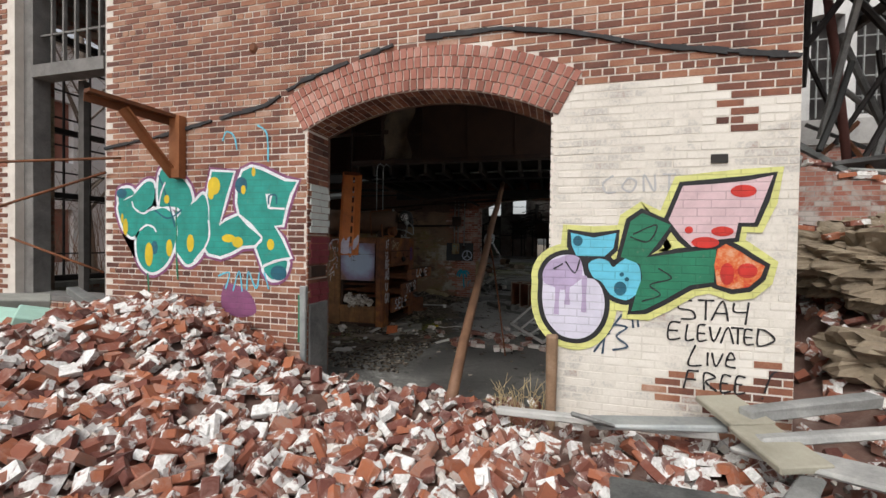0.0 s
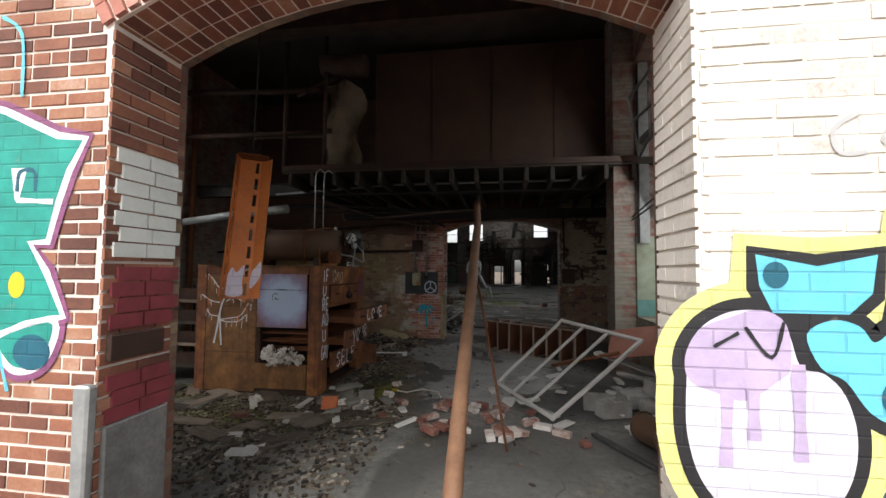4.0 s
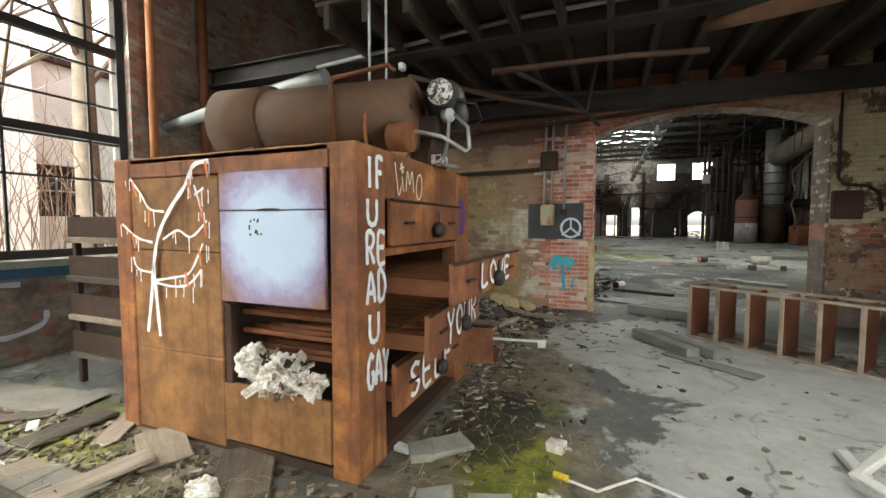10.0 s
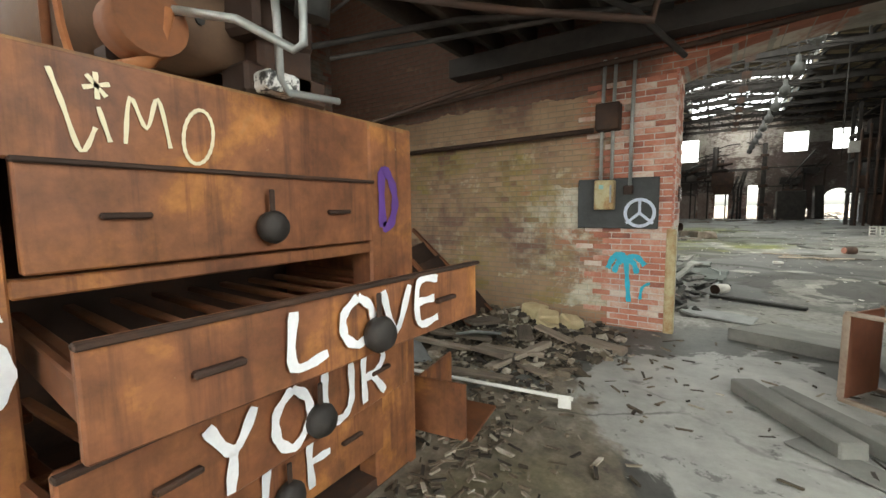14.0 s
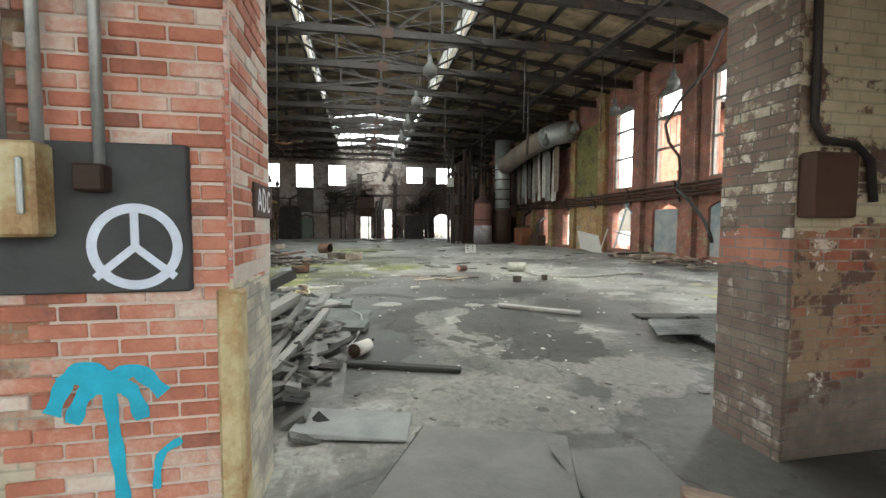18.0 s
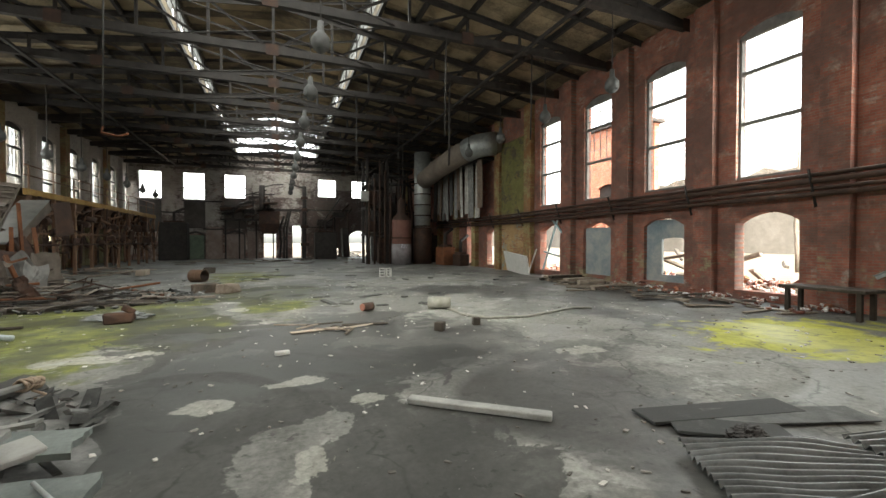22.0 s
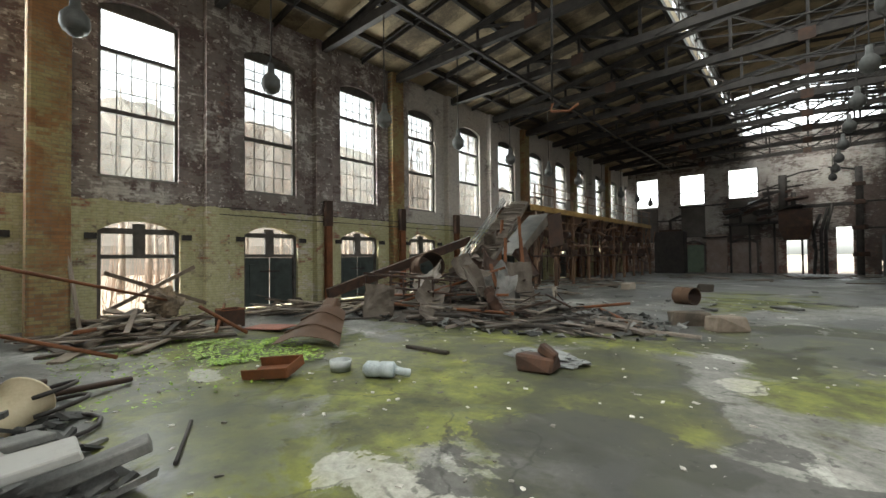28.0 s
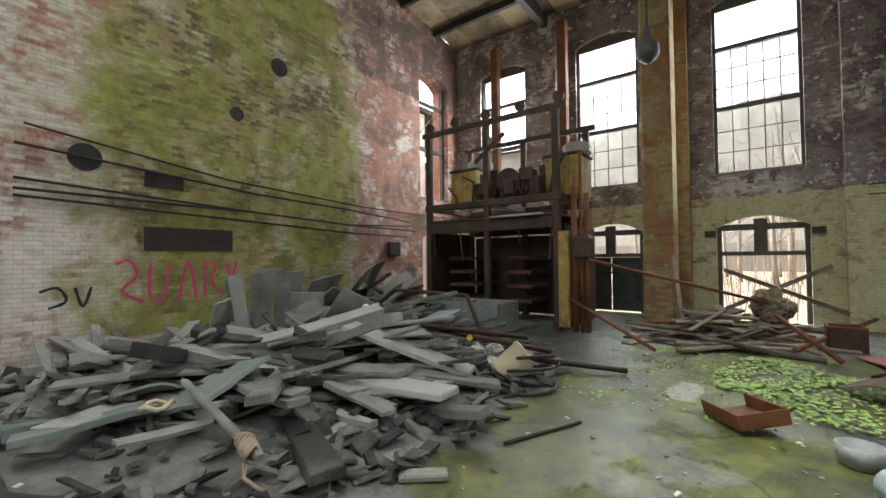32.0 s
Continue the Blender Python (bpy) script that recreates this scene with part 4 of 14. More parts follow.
# pilasters between the windows
for side, xs, starts, mt in (("west", (HX0, HX0 + 0.28), LEFT_W, None), ("east", (HX1 - 0.28, HX1), RIGHT_W, None)):
    for i, a in enumerate(starts):
        c = a - 0.82
        gp = G().block(xs[0] + (0.0 if side == "west" else 0), c - 0.3, -0.1, xs[1], c + 0.3, 8.9)
        mat = (M_PILASTER if i in (1, 4, 7, 9, 11) else M_HALL_LEFT) if side == "west" else (M_HALL_RIGHT if i < 5 else M_PILASTER)
        setting("wall_pilaster_" + side, gp, mat, "brick pilaster carrying a roof truss", "wall")

# ---- hall roof: boards, rafters, monitor ----
CX = (HX0 + HX1) / 2


def roof_z(x):
    return 8.95 + 1.75 * max(0.0, 1 - abs(x - CX) / 12.8)


MON = 3.7
rf = G()
for i in range(62):
    y0 = HY0 + i * 0.75
    for s in (-1, 1):
        x0, x1 = CX + s * 13.1, CX + s * MON
        rf.add([(x0, y0, roof_z(x0)), (x1, y0, roof_z(x1)), (x1, y0 + 0.74, roof_z(x1)), (x0, y0 + 0.74, roof_z(x0)),
                (x0, y0, roof_z(x0) + 0.06), (x1, y0, roof_z(x1) + 0.06), (x1, y0 + 0.74, roof_z(x1) + 0.06), (x0, y0 + 0.74, roof_z(x0) + 0.06)],
               [(0, 1, 2, 3), (4, 7, 6, 5), (0, 4, 5, 1), (2, 6, 7, 3), (0, 3, 7, 4), (1, 5, 6, 2)])
    if y0 < 53.5:
        for x0, x1, z0, z1 in ((CX - MON, CX, 12.0, 12.5), (CX, CX + MON, 12.5, 12.0)):
            rf.add([(x0, y0, z0), (x1, y0, z1), (x1, y0 + 0.74, z1), (x0, y0 + 0.74, z0), (x0, y0, z0 + 0.05), (x1, y0, z1 + 0.05), (x1, y0 + 0.74, z1 + 0.05), (x0, y0 + 0.74, z0 + 0.05)],
                   [(0, 1, 2, 3), (4, 7, 6, 5), (0, 4, 5, 1), (2, 6, 7, 3), (0, 3, 7, 4), (1, 5, 6, 2)])
# solid strip under the monitor's glazing
for s in (-1, 1):
    x = CX + s * MON
    rf.block(x - 0.04, HY0, roof_z(x) - 0.1, x + 0.04, HY1, roof_z(x) + 0.35)
    rf.block(x - 0.04, HY0, 11.75, x + 0.04, HY1, 12.03)
setting("ceiling_hall", rf, M_ROOF, "tan roof boarding over the hall with a raised skylight along the ridge", "ceiling")

# ---- roof trusses ----
def angle_bar(g, p0, p1, w):
    """A rolled angle from p0 to p1."""
    p0, p1 = Vector(p0), Vector(p1)
    d = p1 - p0
    m = Matrix.Translation((p0 + p1) / 2) @ d.to_track_quat("X", "Z").to_matrix().to_4x4()
    g.box(m @ Matrix.Translation((0, 0, w * 0.0)), d.length, w, w * 0.16)
    g.box(m @ Matrix.Translation((0, 0, -w / 2)), d.length, w * 0.16, w)
    return g


def build_truss():
    t = thing("roof_truss", "sooty riveted steel roof truss spanning the hall", "roof truss", (0, 0, 0), "roof trusses of the hall")
    zb = 8.66
    n = 12
    xs = [HX0 + 0.05 + (HX1 - HX0 - 0.1) * i / n for i in range(n + 1)]
    part("bottom_chord", G().block(xs[0], -0.10, zb - 0.13, xs[-1], 0.10, zb + 0.13), M_STEEL, t)
    for s, (a, b) in enumerate(((0, n // 2), (n // 2, n))):
        g = G()
        angle_bar(g, (xs[a], 0, roof_z(xs[a]) - 0.22), (xs[b], 0, roof_z(xs[b]) - 0.22), 0.2)
        part("top_chord", g, M_STEEL, t)
    for i in range(1, n):
        g = G()
        angle_bar(g, (xs[i], 0, zb), (xs[i], 0, roof_z(xs[i]) - 0.22), 0.09)
        part("upright", g, M_STEEL, t)
    for i in range(n):
        g = G()
        a, b = (i, i + 1) if i < n // 2 else (i + 1, i)
        angle_bar(g, (xs[a], 0, roof_z(xs[a]) - 0.25), (xs[b], 0, zb + 0.05), 0.08)
        part("diagonal", g, M_STEEL, t)
    for i in (0, 3, 6, 9, 12):
        part("gusset_plate", G().block(xs[i] - 0.22, -0.115, zb - 0.2, xs[i] + 0.22, -0.101, zb + 0.2), M_RUSTDARK, t)
    # legs and rafters of the raised skylight
    for s in (-1, 1):
        part("monitor_post", G().block(CX + s * MON - 0.06, -0.06, roof_z(CX + MON) - 0.2, CX + s * MON + 0.06, 0.06, 12.0), M_STEEL, t)
        g = G()
        angle_bar(g, (CX + s * MON, 0, 11.9), (CX, 0, 12.4), 0.14)
        part("monitor_rafter", g, M_STEEL, t)
        g = G()
        angle_bar(g, (CX + s * MON, 0, 11.2), (CX, 0, 10.4), 0.08)
        part("monitor_brace", g, M_STEEL, t)
    return t


TRUSS_Y = [17.23 + PITCH * i for i in range(13)]
truss = build_truss()
truss.matrix_basis = Matrix.Translation((0, TRUSS_Y[0], 0))
for y in TRUSS_Y[1:]:
    copy_thing(truss, Matrix.Translation((0, y, 0)))

# lighter rafters between the trusses, and crossed wind rods in the plane of the bottom chords
for k in range(12):
    y = TRUSS_Y[k] + PITCH / 2
    for s in (-1, 1):
        g = G()
        angle_bar(g, (CX + s * 12.5, y, roof_z(CX + s * 12.5) - 0.1), (CX + s * (MON + 0.1), y, roof_z(CX + s * MON) - 0.1), 0.16)
        solo("rafter", g, M_STEEL, "sooty steel rafter under the roof boards", "rafter", "rafters of the hall roof")
        solo("wind_rod", G().cyl((CX - s * 3.9, TRUSS_Y[k], 8.6), (CX + s * 3.9, TRUSS_Y[k + 1], 8.6), 0.022, n=6), M_STEEL, "thin crossed wind rod between two trusses", "rod", "wind rods of the hall roof", "", True)
for x in (CX - 8.4, CX + 8.4):
    solo("runner", G().block(x - 0.05, TRUSS_Y[0], 8.44, x + 0.05, TRUSS_Y[-1], 8.53), M_STEEL, "sooty steel runner tying the truss chords together", "runner", "runners of the hall roof")

# purlins running the length of the hall
for i, x in enumerate([HX0 + 1.3, HX0 + 2.9, HX0 + 4.5, HX0 + 6.1, HX0 + 7.6, CX - MON, CX + MON, HX1 - 7.6, HX1 - 6.1, HX1 - 4.5, HX1 - 2.9, HX1 - 1.3]):
    solo("purlin", G().block(x - 0.06, HY0 + 0.02, roof_z(x) - 0.2, x + 0.06, HY1 - 0.02, roof_z(x) - 0.004), M_STEEL, "sooty steel purlin under the roof boards", "purlin", "purlins of the hall roof")
def sooty_pane(name, c, through_):
    """Rough wired glass under soot: it scatters daylight downwards."""
    m, n, l, b = nodes(name)
    pos, _ = where(n, l)
    tr = n.new("ShaderNodeBsdfTranslucent")
    l.new(ramp(n, l, noise_node(n, l, 1.6, 8, 0.7, pos), [(0.35, tuple(0.25 * x for x in c)), (0.65, c)]), tr.inputs["Color"])
    b.inputs["Base Color"].default_value = (0.16, 0.16, 0.155, 1)
    b.inputs["Roughness"].default_value = 0.5
    both = n.new("ShaderNodeMixShader")
    both.inputs[0].default_value = through_
    l.new(b.outputs[0], both.inputs[1])
    l.new(tr.outputs[0], both.inputs[2])
    l.new(both.outputs[0], n["Material Output"].inputs["Surface"])
    return m


M_SKYPANE = sooty_pane("sooted_skylight_pane", (0.085, 0.085, 0.08), 0.75)
M_WIRED = spotted("sooted_wired_glass", [(0.3, (0.10, 0.10, 0.095)), (0.7, (0.26, 0.26, 0.25))], 3, 40, (0.3, 0.6))
# glazing bars of the raised skylight, many panes gone
for s in (-1, 1):
    sk = thing("ridge_skylight", "row of broken glazing along the raised ridge skylight", "skylight", (CX + s * MON, HY0, roof_z(CX + MON) + 0.35), "sides of the ridge skylight")
    for k in range(3):
        z = roof_z(CX + MON) + 0.38 + k * 0.45
        part("rail", G().block(CX + s * MON - 0.03, HY0, z, CX + s * MON + 0.03, HY1, z + 0.05), M_STEEL, sk)
    for k in range(60):
        y = HY0 + 0.4 + k * 0.77
        part("glazing_bar", G().block(CX + s * MON - 0.02, y, roof_z(CX + MON) + 0.352, CX + s * MON + 0.02, y + 0.05, 11.748), M_STEEL, sk)
    random.seed(40 + s)
    for k in range(59):
        if random.random() < (0.66 if k < 9 else 0.9):
            y = HY0 + 0.455 + k * 0.77
            part("pane", G().block(CX + s * MON - 0.012, y, roof_z(CX + MON) + 0.36 + 0.45 * random.choice((0, 0, 1)), CX + s * MON + 0.012, y + 0.71, 11.74), M_WIRED, sk, "sooted wired pane")
# bare rafters where the skylight roof is open
random.seed(43)
rnd_cut = (0.02, 0.1, 0.3)
for k in range(11):
    x = CX - MON + 2 * MON * (k + 0.5) / 11
    z = 12.5 - 0.5 * abs(x - CX) / MON
    solo("glazing_bar", G().block(x - 0.04, 53.6, z - 0.06, x + 0.04, 60.0, z + 0.02), M_STEEL, "rusty glazing bar of the open skylight roof", "glazing bar", "bars of the skylight roof")
for k in range(9):
    y = 54.1 + k * 0.66
    for s in (-1, 1):
        g = G()
        angle_bar(g, (CX + s * MON, y, 12.0), (CX, y, 12.5), 0.1)
        solo("skylight_rafter", g, M_STEEL, "bare steel rafter of the open skylight roof", "rafter", "bare rafters of the skylight")
        if random.random() < 0.92:
            g = G()
            x0, x1 = CX + s * MON * 0.98, CX + s * MON * rnd_cut[k % 3]
            z0, z1 = 12.06 + 0.01, 12.06 + 0.5 * (1 - rnd_cut[k % 3])
            g.add([(x0, y + 0.06, z0), (x1, y + 0.06, z1), (x1, y + 0.62, z1), (x0, y + 0.62, z0), (x0, y + 0.06, z0 + 0.012), (x1, y + 0.06, z1 + 0.012), (x1, y + 0.62, z1 + 0.012), (x0, y + 0.62, z0 + 0.012)],
                  [(0, 1, 2, 3), (4, 7, 6, 5), (0, 4, 5, 1), (2, 6, 7, 3), (0, 3, 7, 4), (1, 5, 6, 2)])
            solo("roof_light", g, M_SKYPANE, "sooted wired-glass sheet surviving on the skylight roof", "glass sheet", "glass sheets of the skylight")

# ================= outside the front =================
def scatter(name, g_list, mat, poses, label, category, group):
    """Loose pieces: objects of their own on a few shared meshes."""
    meshes = [g.mesh(name, GRAINED.get(mat.name, mat)) for g in g_list]
    for i, m in enumerate(poses):
        ob = new(name, meshes[i % len(meshes)])
        ob.matrix_basis = m
        tagged(ob, label, category, group)


def stuff(name, g, mat, label, category):
    return solo(name, g, mat, label, category, "", "stuff")


def rnd(a, b):
    return random.uniform(a, b)


def brick_g(broken=False):
    g = G()
    L = rnd(0.09, 0.15) if broken else 0.2
    g.cbox(Matrix.Identity(4), L, 0.095, 0.057, 0.006, 0.006 if broken else 0.003)
    return g


def lie(x, y, z, tilt=48):
    return pose(x, y, z, rnd(-tilt, tilt), rnd(-tilt, tilt), rnd(0, 360))


random.seed(11)
spots = []
while len(spots) < 5600:
    x, y = rnd(-8.5, 4.2), rnd(-0.4, 4.6)
    if y > 3.72 and not (-2.4 < x < -0.1):
        continue
    if abs(x) < 0.75 and y < 0.5:
        continue
    dens = 0.35 + 0.65 * min(1.0, max(0.0, (rubble_z(x, y) - 0.2) * 3))
    if -2.4 < x < -0.1 and y > 3.0:
        dens = 0.35 * max(0.0, 4.6 - y)
    if rnd(0, 1) > dens + 0.25 * (y < 3):
        continue
    spots.append((x, y, rubble_z(x, y) - 0.03 + rnd(0, 0.085)))
spots.sort(key=lambda s: (s[0] + 1.5) ** 2 + (s[1] - 2.2) ** 2)
near, rest = spots[:300], spots[300:]
scatter("loose_brick", [brick_g(i % 4 == 3) for i in range(8)], M_RUBBLE_OB, [lie(*s) for s in near], "old red brick with mortar crusts lying on the rubble", "brick", "loose bricks of the rubble")
g = G()
for s in rest:
    m = lie(*s)
    g.box(m, rnd(0.1, 0.2), 0.095, 0.057, 0.06)
stuff("brick_rubble", g, M_RUBBLE, "heap of broken red bricks and white mortar", "rubble")
g = G()
for _ in range(4200):
    x, y = rnd(-8, 3.8), rnd(-0.4, 4.4)
    if y > 3.7 and not (-2.4 < x < -0.1):
        continue
    g.box(lie(x, y, rubble_z(x, y) - 0.01 + rnd(0, 0.05), 60), rnd(0.02, 0.08), rnd(0.02, 0.06), rnd(0.015, 0.04), 0.3)
M_CRUMB = spotted("mortar_crumbs", [(0.25, (0.16, 0.06, 0.04)), (0.5, (0.38, 0.32, 0.28)), (0.75, (0.66, 0.63, 0.58))], 6, 40, per="island", vary=0.5)
stuff("mortar_crumbs", g, M_CRUMB, "crumbs of mortar and brick over the rubble", "rubble")

# rusted bracket
br = thing("wall_bracket", "rusted steel bracket bolted to the brick front", "bracket", (-4.12, 3.78, 2.5))
part("post", G().block(-4.19, 3.70, 2.45, -4.05, 3.79, 3.14), M_RUSTBRIGHT, br)
g = G()
g.box(look((-4.13, 3.8, 3.13), (-4.32, 2.95, 3.17)) @ Matrix.Translation((0, 0, -0.43)), 0.11, 0.035, 0.9)
g.box(look((-4.13, 3.8, 3.13), (-4.32, 2.95, 3.17)) @ Matrix.Translation((0.05, -0.05, -0.43)), 0.012, 0.09, 0.9)
part("arm", g, M_RUST, br)
g = G()
angle_bar(g, (-4.16, 3.76, 2.5), (-4.24, 3.25, 3.1), 0.09)
part("strut", g, M_RUSTBRIGHT, br)
solo("wall_rosette", G().lathe(pose(-3.16, 3.803, 3.83, 90), [(0.0, 0.03), (0.03, 0.03), (0.055, 0.012), (0.055, 0)], 14), M_RUST, "round rusted tie plate on the brick front", "tie plate")

# crooked black mortar repair across the brick front, and the socket's dark block
M_TAR = spotted("black_flashing_cement", [(0.3, (0.012, 0.012, 0.013)), (0.7, (0.05, 0.05, 0.052))], 8, 60, (0.7, 0.95))
on_front = lambda u, v, lift=0.0: (u, 3.796 - lift, v)
for k, pts in enumerate(([(-5.25, 2.85), (-4.4, 2.95), (-3.7, 3.08), (-3.0, 3.2), (-2.55, 3.42), (-1.9, 3.6), (-1.55, 3.68)], [(-1.2, 3.72), (-0.5, 3.72), (0.1, 3.62), (0.8, 3.42), (1.3, 3.33), (1.8, 3.24)])):
    g = G()
    for i in range(len(pts) - 1):
        (a, b), (c, d) = pts[i], pts[i + 1]
        n = 5
        for j in range(n):
            if (i * n + j) % 7 == 3 and k == 0:
                continue
            u, v = a + (c - a) * (j + 0.5) / n, b + (d - b) * (j + 0.5) / n
            g.box(pose(u, 3.792, v, 0, -math.degrees(math.atan2(d - b, c - a)) + rnd(-4, 4), 0), (c - a) / n * 1.15, 0.03, rnd(0.02, 0.055), 0.15)
    part("flashing", g, M_TAR, wall_front, "broken black flashing line")
# no opening here: the block's dark colour is the socket's shade
solo("wall_hole", G().block(1.21, 3.785, 2.44, 1.33, 3.80, 2.51), M_STEEL, "dark block painted as the shade in a brick socket", "socket")

# door post and steel jamb plates
M_PIPEPOST = spotted("tan_rusted_guard", [(0.25, (0.10, 0.055, 0.03)), (0.5, (0.24, 0.15, 0.09)), (0.8, (0.38, 0.29, 0.21))], 5, 40)
solo("door_post", G().cbox(pose(0.0, 3.74, 0.52), 0.09, 0.1, 0.9, 0.015, 0.008), M_PIPEPOST, "rusted steel guard at the foot of the door jamb", "jamb guard")
solo("jamb_guard", G().cbox(pose(-2.50, 3.77, 0.75), 0.06, 0.06, 1.1, 0.01, 0.006), M_GALV, "worn steel corner guard on the doorway jamb", "jamb guard")
solo("jamb_board", G().cbox(pose(-2.47, 4.0, 0.55), 0.03, 0.34, 1.1, 0.006, 0.004), M_WOODGREY_OB, "split grey board against the doorway jamb", "board")
M_JWHITE = paint("white_jamb_paint", (0.62, 0.66, 0.62), 0.15)
M_JRED = paint("maroon_jamb_paint", (0.20, 0.035, 0.045), 0.3)
for z0, z1, mt, nm in ((1.85, 2.40, M_JWHITE, "white"), (1.52, 1.85, M_JRED, "maroon"), (1.1, 1.36, M_JRED, "maroon")):
    g = G()
    nrow = int((z1 - z0) / 0.073)
    for r in range(nrow):
        for c in range(2):
            g.box(pose(-2.478, 3.92 + c * 0.18 + (r % 2) * 0.03, z0 + 0.036 + r * 0.073), 0.02, 0.17, 0.066, 0.02)
    part("painted_reveal", g, mt, wall_front, nm + " paint on the doorway reveal bricks")
part("door_latch_plate", G().cbox(pose(-2.47, 3.98, 1.44), 0.03, 0.30, 0.12, 0.006), M_RUSTDARK, wall_front, "rusted latch plate")

# ---- the big mural letters on the front ----
P_TEAL = wall_paint("teal_spray_paint", (0.014, 0.27, 0.22))
P_EDGE = wall_paint("white_outline_paint", (0.75, 0.77, 0.80), 0.1)
P_PURPLE = wall_paint("purple_haze_paint", (0.22, 0.07, 0.16))
P_YEL = paint("yellow_spray_paint", (0.62, 0.45, 0.02))
P_BLUEDK = wall_paint("dark_blue_spray_paint", (0.01, 0.10, 0.15))
P_BLACK = wall_paint("black_spray_paint", (0.012, 0.012, 0.014))
P_LIME = wall_paint("pale_yellow_spray_paint", (0.62, 0.62, 0.22), 0.15)
P_PINK = wall_paint("pale_pink_spray_paint", (0.62, 0.45, 0.47), 0.15)
P_REDP = wall_paint("red_spray_paint", (0.55, 0.03, 0.02))
P_CYAN = wall_paint("light_blue_spray_paint", (0.12, 0.50, 0.66), 0.15)
P_GREEN = wall_paint("green_spray_paint", (0.015, 0.17, 0.09))
P_LILAC = wall_paint("lilac_spray_paint", (0.42, 0.34, 0.50), 0.15)
P_PALE = wall_paint("pale_lavender_paint", (0.62, 0.60, 0.70), 0.1)
P_FLAME = spotted("red_and_orange_spray_paint", [(0.40, (0.55, 0.03, 0.015)), (0.5, (0.62, 0.16, 0.04)), (0.6, (0.66, 0.36, 0.22))], 9, 60, (0.5, 0.7), 0, 0.15, 0.003)
P_ORANGE = paint("orange_spray_paint", (0.60, 0.16, 0.05))


def grow(poly, k):
    """A wider copy of an outline."""
    out, n = [], len(poly)
    area = sum(poly[i][0] * poly[(i + 1) % n][1] - poly[(i + 1) % n][0] * poly[i][1] for i in range(n))
    s = 1 if area > 0 else -1
    for i in range(n):
        a, b, c = Vector(poly[i - 1]), Vector(poly[i]), Vector(poly[(i + 1) % n])
        d0, d1 = (b - a).normalized(), (c - b).normalized()
        nn = Vector((d0.y + d1.y, -d0.x - d1.x)) * s
        nn = nn.normalized() if nn.length > 1e-6 else Vector((0, 0))
        out.append(tuple(b + nn * k * 1.15))
    return out


def smooth_poly(poly):
    n, out = len(poly), []
    for i in range(n):
        p0, p1, p2, p3 = (Vector(poly[(i + k) % n]) for k in (-1, 0, 1, 2))
        for k in range(4):
            t = k / 4
            out.append(tuple(0.5 * (2 * p1 + (p2 - p0) * t + (2 * p0 - 5 * p1 + 4 * p2 - p3) * t * t + (3 * p1 - p0 - 3 * p2 + p3) * t ** 3)))
    return out


def ell(cx, cy, rx, ry, n=18, rot=0.0):
    c, s = math.cos(rot), math.sin(rot)
    return [(cx + c * rx * math.cos(2 * math.pi * k / n) - s * ry * math.sin(2 * math.pi * k / n), cy + s * rx * math.cos(2 * math.pi * k / n) + c * ry * math.sin(2 * math.pi * k / n)) for k in range(n)]


def tint(name, mat, parent, label, polys=(), strokes=(), lift=0.004, at=on_front, w=0.03):
    for i, p in enumerate(polys):
        g = G()
        blob(g, p, at, lift + 0.00018 * i)
        ob = part(name, g, mat, parent, label)
    for i, q in enumerate(strokes):
        g = G()
        ribbon(g, q, w, at, lift + 0.00018 * (i + len(polys)))
        ob = part(name, g, mat, parent, label)
    return ob


# first mural: four bubble letters in teal
letter_s = [(-5.05, 2.17), (-4.84, 2.26), (-4.71, 2.37), (-4.61, 2.43), (-4.52, 2.41), (-4.5, 2.28), (-4.54, 2.16), (-4.64, 2.08), (-4.49, 2.1), (-4.37, 2.12), (-4.25, 2.06), (-4.19, 1.92), (-4.2, 1.72), (-4.27, 1.56), (-4.37, 1.44), (-4.52, 1.37), (-4.65, 1.41), (-4.75, 1.54), (-4.77, 1.75), (-4.71, 1.88), (-4.83, 1.78), (-4.95, 1.86), (-5.02, 1.99)]
letter_cap = [(-5.04, 2.32), (-4.95, 2.36), (-4.86, 2.35), (-4.81, 2.29), (-4.92, 2.25), (-5.04, 2.18)]
letter_o = [(-4.39, 2.57), (-4.25, 2.55), (-4.11, 2.46), (-4.01, 2.36), (-3.96, 2.23), (-3.98, 2.16), (-4.06, 2.06), (-4.11, 2.01), (-4.14, 2.11), (-4.29, 2.14), (-4.42, 2.14), (-4.45, 2.27), (-4.44, 2.45)]
letter_p = [(-4.0, 2.14), (-3.9, 2.2), (-3.81, 2.27), (-3.75, 2.17), (-3.73, 1.98), (-3.74, 1.79), (-3.82, 1.63), (-3.92, 1.52), (-4.03, 1.48), (-4.12, 1.56), (-4.19, 1.66), (-4.16, 1.85), (-4.17, 2.01)]
letter_l = [(-3.69, 2.52), (-3.4, 2.5), (-3.5, 2.23), (-3.59, 1.92), (-3.5, 1.97), (-3.32, 2.04), (-3.22, 1.93), (-3.03, 1.8), (-3.12, 1.71), (-3.28, 1.7), (-3.42, 1.63), (-3.57, 1.58), (-3.73, 1.61), (-3.79, 1.69), (-3.73, 1.82), (-3.72, 2.11), (-3.75, 2.26)]
